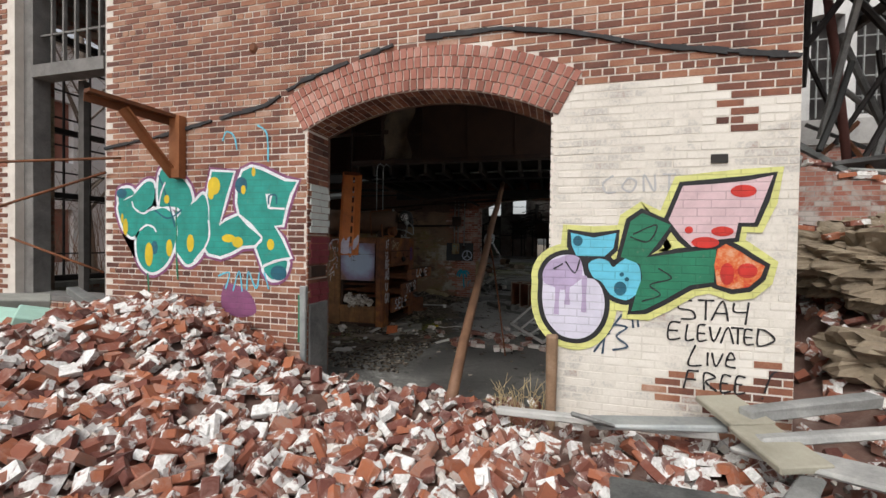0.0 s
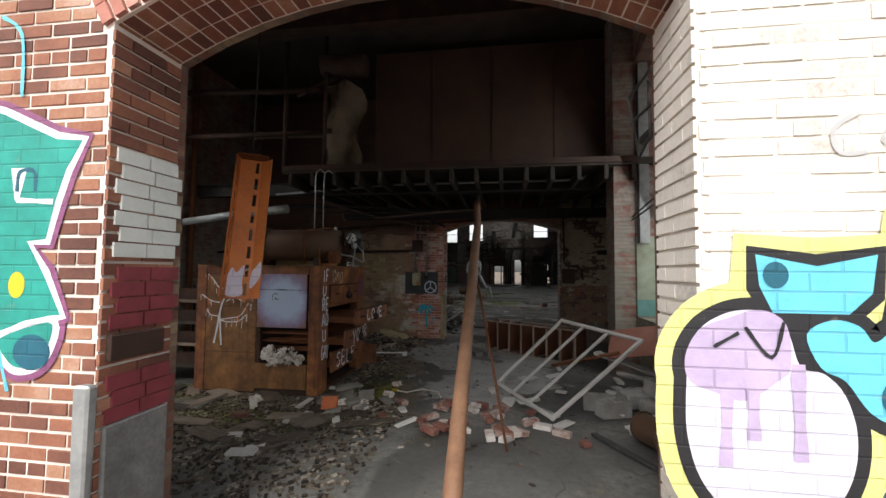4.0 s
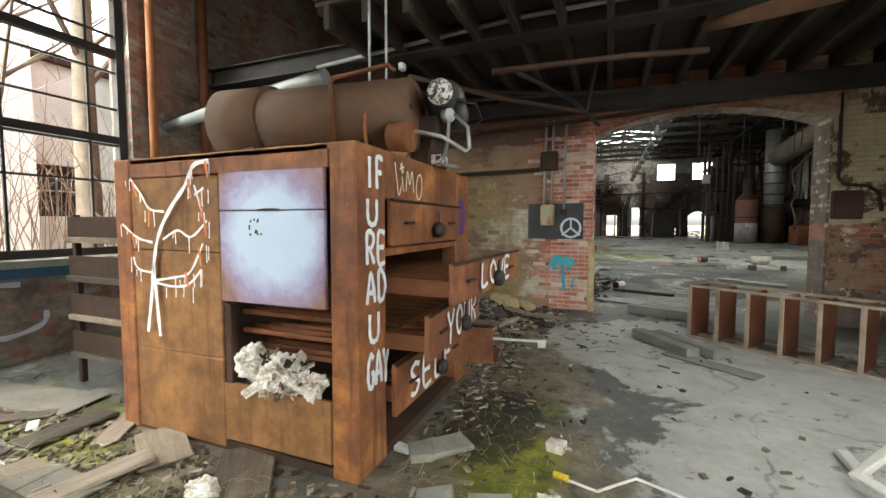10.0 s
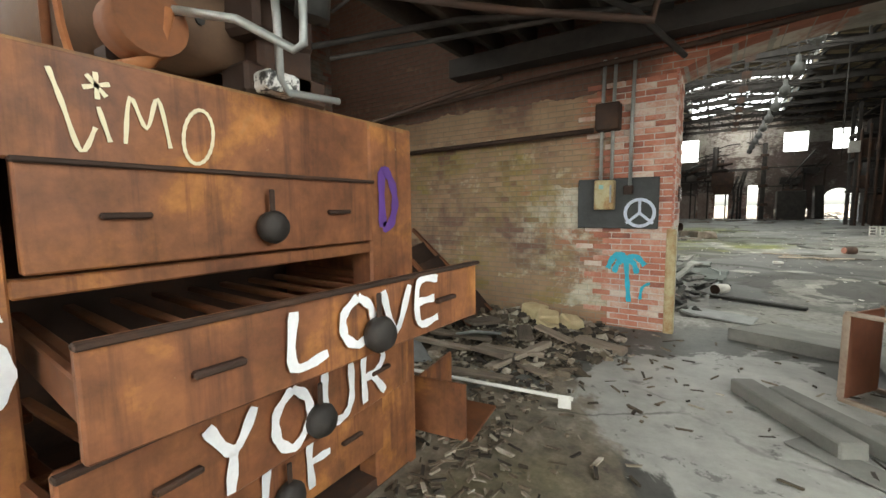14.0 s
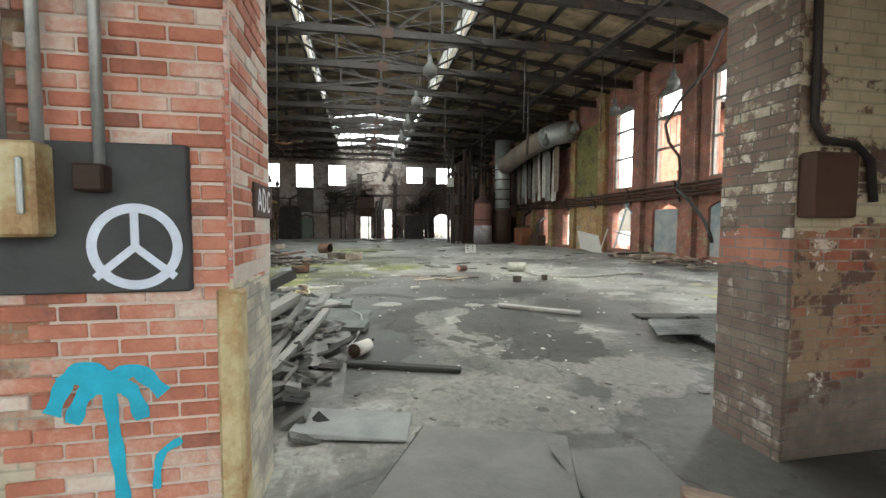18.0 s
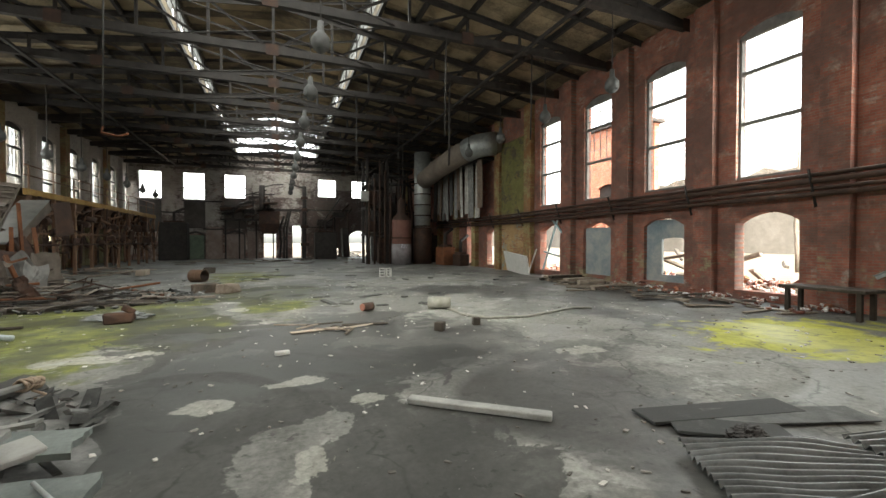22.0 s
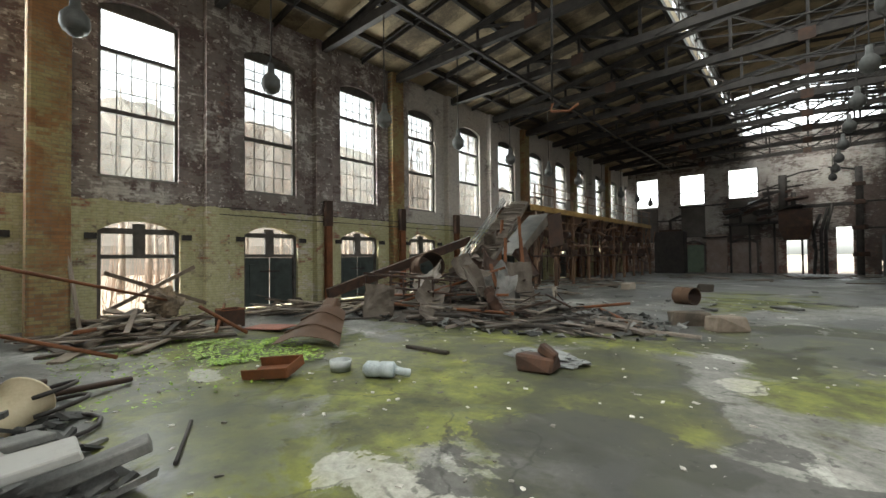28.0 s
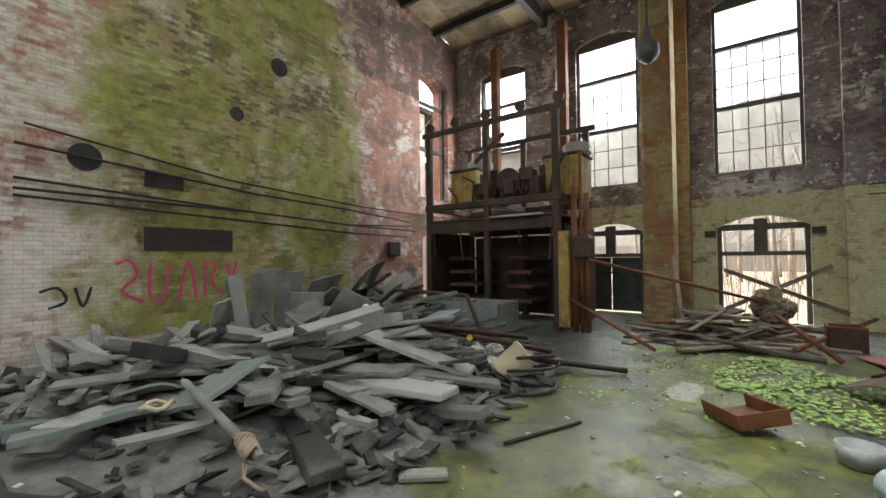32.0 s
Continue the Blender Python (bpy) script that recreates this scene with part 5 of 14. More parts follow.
letter_f = [(-3.35, 2.17), (-3.34, 2.38), (-3.28, 2.51), (-3.17, 2.55), (-3.05, 2.52), (-2.89, 2.45), (-2.75, 2.39), (-2.61, 2.38), (-2.69, 2.25), (-2.74, 2.1), (-2.78, 1.93), (-2.88, 1.92), (-2.78, 1.77), (-2.68, 1.59), (-2.81, 1.56), (-3.02, 1.49), (-3.1, 1.68), (-3.02, 1.8), (-3.17, 1.95), (-3.32, 2.05)]
letter_foot = [(-3.0, 1.47), (-2.85, 1.53), (-2.72, 1.55), (-2.74, 1.44), (-2.8, 1.37), (-2.9, 1.35), (-2.97, 1.4)]
all_l = [letter_s, letter_cap, letter_o, letter_p, letter_l, letter_f, letter_foot]
mural = [smooth_poly(p) if p in (letter_s, letter_cap, letter_o, letter_p, letter_foot) else p for p in all_l]
tint("mural_haze", P_PURPLE, wall_front, "purple spray haze round the mural", [grow(p, 0.055) for p in mural], lift=0.002)
tint("mural_outline", P_EDGE, wall_front, "white mural outline", [grow(p, 0.03) for p in mural], lift=0.0035)
tint("mural_letter", P_TEAL, wall_front, "teal bubble letters", mural, lift=0.005)
tint("mural_outline", P_EDGE, wall_front, "white mural outline", [[(-2.99, 2.26), (-2.9, 2.26), (-2.94, 2.1), (-2.96, 2.11)]], [[(-4.5, 2.14), (-4.66, 2.06), (-4.8, 2.12), (-4.84, 2.2)], [(-4.72, 1.86), (-4.62, 1.92), (-4.52, 1.9), (-4.47, 1.84)], [(-4.44, 2.14), (-4.4, 2.3), (-4.34, 2.42)], [(-3.73, 1.98), (-3.72, 1.8), (-3.79, 1.66), (-3.93, 1.52)], [(-3.01, 1.49), (-2.85, 1.55), (-2.68, 1.58)], [(-2.95, 2.11), (-2.75, 2.1)], [(-3.34, 2.05), (-3.2, 1.92), (-3.03, 1.79), (-3.12, 1.7)]], lift=0.0068, w=0.022)
tint("mural_dot", P_YEL, wall_front, "yellow blots", [ell(*e) for e in ((-3.66, 2.36, 0.085, 0.1), (-3.7, 2.27, 0.04, 0.06), (-4.94, 1.9, 0.04, 0.1), (-4.99, 2.0, 0.02, 0.06), (-4.58, 1.58, 0.06, 0.14), (-4.28, 1.66, 0.045, 0.1), (-3.98, 1.72, 0.05, 0.1), (-3.46, 1.78, 0.09, 0.045), (-3.34, 1.74, 0.07, 0.06), (-2.92, 1.72, 0.045, 0.06), (-3.27, 2.31, 0.03, 0.05), (-4.32, 2.22, 0.04, 0.05), (-3.14, 2.5, 0.025, 0.05))], lift=0.0065)
tint("mural_shade", P_BLUEDK, wall_front, "dark blue blots and lines", [ell(-3.3, 2.36, 0.08, 0.09), ell(-5.0, 2.3, 0.08, 0.06), ell(-4.5, 1.66, 0.05, 0.08), ell(-2.82, 1.42, 0.1, 0.08)], [[(-4.44, 2.5), (-4.3, 2.2), (-4.2, 1.9)], [(-4.5, 2.1), (-4.3, 2.0), (-4.1, 2.1)], [(-2.95, 2.15), (-2.94, 2.24), (-2.86, 2.24), (-2.85, 2.15)]], lift=0.0062, w=0.02)
tint("small_tag", P_CYAN, wall_front, "thin blue scribble", strokes=[[(-3.6, 1.36), (-3.45, 1.4), (-3.5, 1.22)], [(-3.4, 1.2), (-3.32, 1.42), (-3.28, 1.2)], [(-3.22, 1.22), (-3.2, 1.42), (-3.1, 1.24), (-3.06, 1.42)], [(-3.0, 1.42), (-2.94, 1.24)], [(-3.55, 2.85), (-3.5, 2.95), (-3.4, 2.9), (-3.36, 2.75)], [(-3.1, 3.0), (-2.98, 2.9), (-2.96, 2.6)]], lift=0.0045, w=0.018)
tint("paint_runs", P_GREEN, wall_front, "green paint runs", strokes=[[(-4.3, 2.6), (-4.2, 2.4), (-4.18, 1.6), (-4.16, 1.3)], [(-4.6, 1.36), (-4.58, 1.1)], [(-2.57, 1.2), (-2.57, 0.7)]], lift=0.0045, w=0.022)
tint("maroon_patch", P_PURPLE, wall_front, "rubbed maroon patch", [smooth_poly([(-3.5, 1.28), (-3.2, 1.2), (-3.1, 0.98), (-3.35, 0.92), (-3.55, 1.02)])], lift=0.0025)

# second mural: drum, arm, slab and red shapes outlined in black on yellow
fig = [("pale_drum", P_PALE, smooth_poly([(-0.08, 1.5), (-0.05, 1.6), (0.03, 1.66), (0.12, 1.68), (0.2, 1.66), (0.24, 1.59), (0.27, 1.49), (0.34, 1.47), (0.4, 1.4), (0.43, 1.27), (0.41, 1.13), (0.34, 1.01), (0.24, 0.95), (0.13, 0.95), (0.04, 0.99), (-0.05, 1.1), (-0.09, 1.25), (-0.09, 1.4)])),
       ("lilac_top", P_LILAC, smooth_poly([(-0.08, 1.43), (-0.09, 1.52), (-0.04, 1.61), (0.05, 1.65), (0.15, 1.68), (0.23, 1.63), (0.24, 1.49), (0.2, 1.44), (0.1, 1.37), (0.01, 1.39)])),
       ("blue_bar", P_CYAN, [(0.14, 1.87), (0.33, 1.83), (0.51, 1.87), (0.49, 1.74), (0.42, 1.67), (0.19, 1.67), (0.15, 1.76)]),
       ("blue_drop", P_CYAN, smooth_poly([(0.29, 1.6), (0.37, 1.65), (0.45, 1.63), (0.49, 1.58), (0.55, 1.63), (0.61, 1.66), (0.69, 1.6), (0.71, 1.5), (0.7, 1.39), (0.62, 1.31), (0.55, 1.31), (0.47, 1.35), (0.4, 1.45), (0.33, 1.49)])),
       ("green_slab", P_GREEN, [(0.62, 1.97), (0.71, 2.04), (0.93, 1.94), (0.82, 1.77), (0.75, 1.67), (0.99, 1.71), (1.26, 1.75), (1.25, 1.48), (1.08, 1.45), (0.89, 1.32), (0.74, 1.23), (0.64, 1.21), (0.68, 1.38), (0.72, 1.5), (0.7, 1.61), (0.55, 1.67)]),
       ("pink_flag", P_PINK, [(0.91, 1.98), (1.01, 2.26), (1.22, 2.27), (1.46, 2.29), (1.64, 2.33), (1.58, 2.14), (1.52, 1.96), (1.41, 1.96), (1.39, 1.84), (1.24, 1.82), (1.09, 1.76), (1.01, 1.84)]),
       ("red_lobe", P_FLAME, [(1.27, 1.75), (1.33, 1.79), (1.43, 1.73), (1.51, 1.67), (1.6, 1.62), (1.57, 1.53), (1.49, 1.45), (1.38, 1.43), (1.27, 1.46), (1.25, 1.62)])]
tint("mural_halo", P_LIME, wall_front, "pale yellow halo of the mural", [grow(p, 0.085) for _, _, p in fig], lift=0.009)
tint("mural_line", P_BLACK, wall_front, "black mural outline", [grow(p, 0.036) for _, _, p in fig], lift=0.0105)
for i, (nm, mt, p) in enumerate(fig):
    tint(nm, mt, wall_front, "", [p], lift=0.012 + 0.0005 * i)
tint("red_blot", P_REDP, wall_front, "red blots", [ell(1.44, 2.21, 0.09, 0.05), ell(1.06, 1.9, 0.03, 0.03), ell(1.3, 1.89, 0.08, 0.04), ell(1.18, 1.8, 0.1, 0.045), ell(1.48, 1.58, 0.07, 0.06), ell(1.34, 1.55, 0.05, 0.09)], lift=0.0165)
tint("blue_spot", P_BLUEDK, wall_front, "dark blue spots", [ell(0.55, 1.4, 0.05, 0.06), ell(0.2, 1.8, 0.04, 0.045), ell(0.56, 1.52, 0.018, 0.018), ell(0.6, 1.48, 0.018, 0.018)], lift=0.0166)
tint("lilac_drip", P_LILAC, wall_front, "lilac drips", strokes=[[(0.04, 1.45), (0.03, 1.15)], [(0.12, 1.45), (0.12, 1.24)], [(0.26, 1.5), (0.26, 1.18)]], lift=0.0166, w=0.04)
tint("scratch_line", P_BLACK, wall_front, "black scratches", strokes=[[(0.64, 1.86), (0.82, 1.94), (0.76, 1.8), (0.62, 1.84)], [(0.72, 1.3), (0.86, 1.36), (0.78, 1.44), (0.94, 1.5), (0.84, 1.58)], [(0.1, 1.62), (0.18, 1.52), (0.22, 1.64)], [(0.0, 1.55), (0.08, 1.6)]], lift=0.0168, w=0.012)
# marker writing
pen = [[(1.1, 1.32), (1.02, 1.34), (1.0, 1.26), (1.1, 1.24), (1.12, 1.18), (1.02, 1.17)], [(1.14, 1.33), (1.26, 1.33)], [(1.2, 1.33), (1.2, 1.17)], [(1.24, 1.17), (1.32, 1.33), (1.36, 1.17)], [(1.27, 1.23), (1.36, 1.23)], [(1.4, 1.32), (1.4, 1.25), (1.5, 1.25)], [(1.5, 1.33), (1.48, 1.15)],
       [(1.02, 1.14), (0.94, 1.13), (0.93, 1.0), (1.02, 1.01)], [(0.93, 1.07), (1.0, 1.07)], [(1.07, 1.13), (1.06, 1.0), (1.12, 1.01)], [(1.2, 1.13), (1.15, 1.12), (1.15, 1.0), (1.21, 1.01)], [(1.15, 1.06), (1.2, 1.06)], [(1.23, 1.12), (1.26, 1.0), (1.31, 1.12)], [(1.31, 0.99), (1.36, 1.12), (1.4, 0.99)], [(1.38, 1.12), (1.47, 1.12)], [(1.43, 1.12), (1.43, 0.99)], [(1.53, 1.11), (1.48, 1.11), (1.48, 1.0), (1.54, 1.0)], [(1.48, 1.05), (1.53, 1.05)], [(1.57, 1.12), (1.57, 0.99), (1.68, 1.04), (1.62, 1.11), (1.56, 1.12)],
       [(1.13, 0.96), (1.08, 0.8), (1.18, 0.8)], [(1.22, 0.91), (1.22, 0.8)], [(1.25, 0.91), (1.28, 0.8), (1.33, 0.91)], [(1.35, 0.86), (1.41, 0.87), (1.38, 0.92), (1.35, 0.82), (1.42, 0.8)],
       [(1.08, 0.75), (1.05, 0.6)], [(1.08, 0.75), (1.16, 0.75)], [(1.07, 0.68), (1.14, 0.68)], [(1.2, 0.6), (1.2, 0.74), (1.28, 0.71), (1.21, 0.67), (1.29, 0.6)], [(1.39, 0.73), (1.33, 0.73), (1.32, 0.6), (1.39, 0.61)], [(1.32, 0.67), (1.37, 0.67)], [(1.49, 0.73), (1.43, 0.73), (1.42, 0.6), (1.49, 0.61)], [(1.42, 0.67), (1.47, 0.67)], [(1.70, 0.80), (1.66, 0.76), (1.62, 0.62)], [(1.61, 0.585), (1.605, 0.57)]]
tint("marker_writing", P_BLACK, wall_front, "black marker writing", strokes=pen, lift=0.006, w=0.014)
tint("marker_tag", paint("blue_black_marker", (0.03, 0.06, 0.10)), wall_front, "blue-black marker tag", strokes=[[(0.40, 1.15), (0.31, 0.98), (0.48, 1.01)], [(0.45, 1.12), (0.42, 0.83)], [(0.35, 0.84), (0.57, 1.18)], [(0.50, 1.09), (0.61, 1.07), (0.53, 0.99), (0.62, 0.91), (0.50, 0.87)], [(0.22, 0.98), (0.27, 0.90)], [(0.26, 1.0), (0.30, 0.93)], [(0.65, 1.17), (0.66, 1.07)], [(0.69, 1.17), (0.70, 1.08)]], lift=0.006, w=0.016)
tint("faint_tag", paint("faint_grey_tag", (0.42, 0.42, 0.42), 0.1), wall_front, "faint grey lettering", strokes=[[(0.48, 2.36), (0.4, 2.3), (0.42, 2.22), (0.5, 2.22)], [(0.6, 2.34), (0.55, 2.26), (0.62, 2.22), (0.66, 2.3), (0.6, 2.34)], [(0.72, 2.22), (0.72, 2.36), (0.8, 2.22), (0.8, 2.36)], [(0.86, 2.36), (0.96, 2.36)], [(0.91, 2.36), (0.91, 2.22)]], lift=0.004, w=0.016)

# ---- timbers and slabs on the rubble ----
random.seed(5)
P_MINT = paint("mint_green_foam", (0.36, 0.56, 0.47), 0.15, (0.7, 0.9))
P_SLAB = spotted("grey_block_faces", [(0.3, (0.20, 0.20, 0.18)), (0.7, (0.36, 0.36, 0.32))], 5, 60)
for x, y, z, yaw, tl, sx, sy, sz, mt in ((-5.35, 2.9, 0.93, 20, 14, 0.62, 0.32, 0.11, P_MINT), (-4.85, 2.85, 0.98, -35, -16, 0.5, 0.3, 0.11, P_MINT), (-5.75, 3.2, 1.04, 60, 10, 0.55, 0.3, 0.13, P_SLAB), (-5.0, 2.55, 0.72, -10, 8, 0.36, 0.24, 0.2, P_SLAB), (-5.4, 2.5, 0.72, 12, 5, 0.4, 0.24, 0.2, P_MINT), (-5.9, 2.8, 0.86, 80, -8, 0.6, 0.3, 0.12, P_MINT)):
    solo("foam_slab", G().cbox(pose(x, y, z, tl, 6, yaw), sx, sy, sz, 0.012, 0.006), mt, "pale broken insulation slab lying on the bricks", "slab", "pale slabs on the rubble")
solo("fallen_beam", G().cbox(pose(-5.0, 3.45, 1.04, 0, 12, -14), 1.0, 0.12, 0.08, 0.01, 0.01), M_WOODGREY_OB, "splintered grey timber against the brick front", "timber")
M_TANPANEL = spotted("tan_grey_panel", [(0.25, (0.22, 0.20, 0.15)), (0.6, (0.36, 0.34, 0.27)), (0.85, (0.46, 0.44, 0.37))], 3, 50)
for x, y, z, L in ((1.27, 3.42, 0.58, 0.42), (1.36, 3.0, 0.53, 0.46)):
    solo("tan_panel", G().cbox(pose(x, y, z, 4, 5, -77), L, 0.3, 0.05, 0.008, 0.004), M_TANPANEL, "tan rigid panel lying on the bricks", "panel", "tan panels on the rubble")
solo("long_pale_beam", G().cbox(look((1.30, 3.30, 0.60), (2.45, 4.0, 0.58)) @ Matrix.Translation((0, 0, -0.68)), 0.1, 0.09, 1.36, 0.01, 0.008), M_WOODGREY_OB, "long pale timber across the rubble", "timber")
boards = ((0.75, 3.3, 0.47, 8, 3, 0.9, 0.16, 0.05, M_GALV), (0.32, 3.15, 0.5, 62, -22, 0.45, 0.2, 0.03, M_WOODGREY_OB), (0.35, 3.4, 0.40, -6, 3, 1.6, 0.09, 0.06, M_WOODGREY_OB), (1.55, 2.9, 0.5, -48, 10, 0.9, 0.3, 0.04, M_WOODGREY_OB), (2.0, 3.2, 0.62, 12, 6, 1.5, 0.1, 0.05, M_WOODGREY_OB),
          (0.66, 2.2, 0.50, -6, 2, 0.72, 0.26, 0.1, M_WOODGREY_OB), (1.12, 1.95, 0.58, -40, 8, 0.42, 0.26, 0.1, M_WOODGREY_OB), (2.3, 2.6, 0.7, -62, 14, 1.2, 0.24, 0.05, M_WOODGREY_OB), (2.55, 2.5, 0.8, -70, 20, 1.3, 0.2, 0.04, M_WOODGREY_OB), (1.3, 2.6, 0.45, 55, 0, 0.5, 0.12, 0.05, M_WOODGREY_OB), (1.62, 2.3, 0.56, 20, 10, 0.3, 0.2, 0.12, P_SLAB))
for x, y, z, yaw, tl, sx, sy, sz, mt in boards:
    solo("broken_board", G().cbox(pose(x, y, z, 0, -tl, yaw), sx, sy, sz, 0.012, 0.008), mt, "weathered grey board fallen on the brick rubble", "board", "fallen boards by the doorway")
# pipe leaning in the doorway from the sill up under the mezzanine
M_PIPE = spotted("tan_rusted_pipe", [(0.25, (0.10, 0.05, 0.03)), (0.5, (0.20, 0.105, 0.06)), (0.75, (0.30, 0.17, 0.10))], 3, 40, (0.5, 0.8), 0.1, 0.3)
pole = thing("leaning_pipe", "long rusted pipe leaning through the doorway, its top bent over", "pipe", (-0.98, 3.98, 0.1))
pp = [(-0.98, 3.94, 0.06), (-1.02, 4.7, 0.5), (-1.05, 5.4, 0.85), (-1.08, 6.4, 1.36), (-1.09, 7.0, 1.74), (-1.1, 7.4, 2.02), (-1.11, 7.8, 2.25), (-1.13, 8.3, 2.44), (-1.16, 8.8, 2.61), (-1.2, 9.3, 2.79), (-1.24, 9.9, 3.01), (-1.29, 10.7, 3.31)]
part("pipe", G().tube(pp, 0.062, 16, True, 0.05), M_PIPE, pole, "", True)
g = G()
for k in range(5):
    c = Vector((-1.09, 7.1, 1.81)) + Vector((0.0, 0.02, 0.014)) * k
    ring = [c + Vector((math.cos(a) * 0.08, math.sin(a) * 0.05, math.sin(a) * 0.07)) for a in [2 * math.pi * i / 12 for i in range(13)]]
    g.tube(ring, 0.012, 6)
P_RAG = spotted("pale_cord", [(0.3, (0.20, 0.22, 0.23)), (0.7, (0.36, 0.39, 0.41))], 8, 60)
part("cord_tie", g, P_RAG, pole, "pale cord knotted round the pipe", True)
part("tie_rod", G().tube([(-1.08, 7.1, 1.8), (-1.0, 7.0, 1.5), (-0.86, 6.75, 0.85), (-0.7, 6.45, 0.02)], 0.014, 8), M_RUST, pole, "thin rusted rod hanging from the knot", True)
part("cord_tail", G().tube([(-1.06, 7.13, 1.82), (-1.0, 7.2, 1.7), (-0.93, 7.12, 1.6), (-0.9, 7.0, 1.62), (-0.86, 6.92, 1.5)], 0.022, 7, True, 0.006), P_RAG, pole, "", True)
# weeds by the door
g = G()
for _ in range(50):
    x, y = -0.25 + rnd(-0.25, 0.2), 3.75 + rnd(-0.2, 0.25)
    z = rubble_z(x, y)
    g.tube([(x, y, z - 0.02), (x + rnd(-0.05, 0.05), y + rnd(-0.05, 0.05), z + rnd(0.1, 0.25)), (x + rnd(-0.12, 0.12), y + rnd(-0.1, 0.1), z + rnd(0.2, 0.42))], 0.003, 4, False)
P_STRAW = spotted("dry_straw", [(0.3, (0.25, 0.19, 0.10)), (0.7, (0.45, 0.36, 0.20))], 8, 60)
stuff("dry_weeds", g, P_STRAW, "dry weed stalks on the rubble at the door", "weeds")

# ================= engine room =================
random.seed(21)
# ---- steel windows of the west wall ----
def steel_window(name, axis, c, a, b, z0, z1, cols, rows, mat, label, skip=(), bar=0.03, frame_w=0.07, transoms=(), glass=None):
    t = thing(name, label, "window", (c, a, z0) if axis == "y" else (a, c, z0), "", "structure")
    P = (lambda u0, u1, za, zb, d: (c - d, u0, za, c + d, u1, zb)) if axis == "y" else (lambda u0, u1, za, zb, d: (u0, c - d, za, u1, c + d, zb))
    for u0, u1, za, zb in ((a, a + frame_w, z0, z1), (b - frame_w, b, z0, z1), (a + frame_w, b - frame_w, z0, z0 + frame_w), (a + frame_w, b - frame_w, z1 - frame_w, z1)):
        part("window_frame", G().block(*P(u0, u1, za, zb, 0.05)), mat, t)
    for z in transoms:
        part("transom", G().block(*P(a + frame_w, b - frame_w, z - 0.045, z + 0.045, 0.045)), mat, t)
    for i in range(1, cols):
        if ("c", i) in skip:
            continue
        u = a + (b - a) * i / cols
        part("glazing_bar", G().block(*P(u - bar / 2, u + bar / 2, z0 + frame_w, z1 - frame_w, 0.014)), mat, t)
    for j in range(1, rows):
        if ("r", j) in skip:
            continue
        z = z0 + (z1 - z0) * j / rows
        part("glazing_bar", G().block(*P(a + frame_w, b - frame_w, z - bar / 2, z + bar / 2, 0.016)), mat, t)
    if glass:
        for z_0, z_1 in glass:
            ob = part("pane", G().block(*P(a + frame_w, b - frame_w, z_0, z_1, 0.003)), M_GLASS, t)
            ob.visible_shadow = False
    return t


mg, gn, gl_, gb = nodes("dusty_window_glass")
gb.inputs["Base Color"].default_value = (0.85, 0.87, 0.86, 1)
gb.inputs["Roughness"].default_value, gb.inputs["Alpha"].default_value = 0.15, 0.22
gl_.new(ramp(gn, gl_, noise_node(gn, gl_, 5, 6, 0.6), [(0.3, 0.08), (0.7, 0.35)]), gb.inputs["Alpha"])
M_GLASS = mg

for a, b, _, z1, _ in room_left_open:
    w = steel_window("window_room_west", "y", -7.85, a, b, 1.05, z1 + 0.05, 4, 9, M_STEEL, "tall rusted steel window with most panes gone", {("r", 1), ("c", 2)} if a > 7 else {("r", 2)}, 0.025, 0.09, (2.45, 3.5))
    solo("window_sill", G().block(-7.72, a - 0.05, 0.97, -7.58, b + 0.05, 1.045), P_SLAB, "worn stone sill under the steel window", "window sill")
P_BLUE = paint("faded_blue_paint", (0.05, 0.14, 0.24))
solo("paint_strip", G().block(-7.69, 8.05, 0.86, -7.66, 8.7, 0.965), P_BLUE, "faded blue strip of paint below the window sill", "panel")
# vertical pipes at the west wall
for x, y, r, mt in ((-7.55, 9.62, 0.05, M_RUSTBRIGHT), (-7.5, 7.72, 0.02, M_STEEL), (-7.5, 6.6, 0.03, M_RUST), (-7.6, 10.4, 0.06, M_RUST)):
    solo("riser_pipe", G().cyl((x, y, 0.0), (x, y, 6.5), r, n=10), mt, "rusted riser pipe beside the window", "pipe", "riser pipes", "", True)
# switch boxes
sb = thing("switch_box", "rust-spotted grey switch box on the brick pier", "switch box", (-7.68, 7.5, 1.2))
part("case", G().cbox(pose(-7.62, 7.5, 1.42), 0.12, 0.2, 0.3, 0.012), M_GALV, sb)
part("cover", G().cbox(pose(-7.55, 7.5, 1.43), 0.02, 0.14, 0.2, 0.006), M_RUST, sb)
for y in (7.42, 7.62):
    solo("outlet_box", G().cbox(pose(-7.65, y, 1.1), 0.08, 0.1, 0.14, 0.01), M_GALV, "small grey outlet box on the brick pier", "outlet box", "outlet boxes")
solo("sagging_cable", G().tube([(-7.62, 7.5, 1.2), (-7.58, 7.6, 0.9), (-7.56, 7.7, 0.8), (-7.55, 7.2, 0.5), (-7.5, 6.9, 0.45)], 0.008, 6), M_GALV, "thin cable hanging from the switch box", "cable", smooth=True)
on_west = lambda u, v, lift=0.0: (-7.695 + lift, u, v)
g = G()
ribbon(g, [(8.3, 0.8), (8.0, 0.78), (7.9, 0.5), (8.1, 0.28), (8.45, 0.35), (8.5, 0.5)], 0.05, on_west, 0.003)
solo("chalk_scrawl", g, P_PALE, "faint white scrawl sprayed on the low brick wall", "graffiti")
g = G()
blob(g, [(6.7, 1.05), (7.78, 1.05), (7.78, 2.0), (6.7, 2.05)], on_west, 0.002)
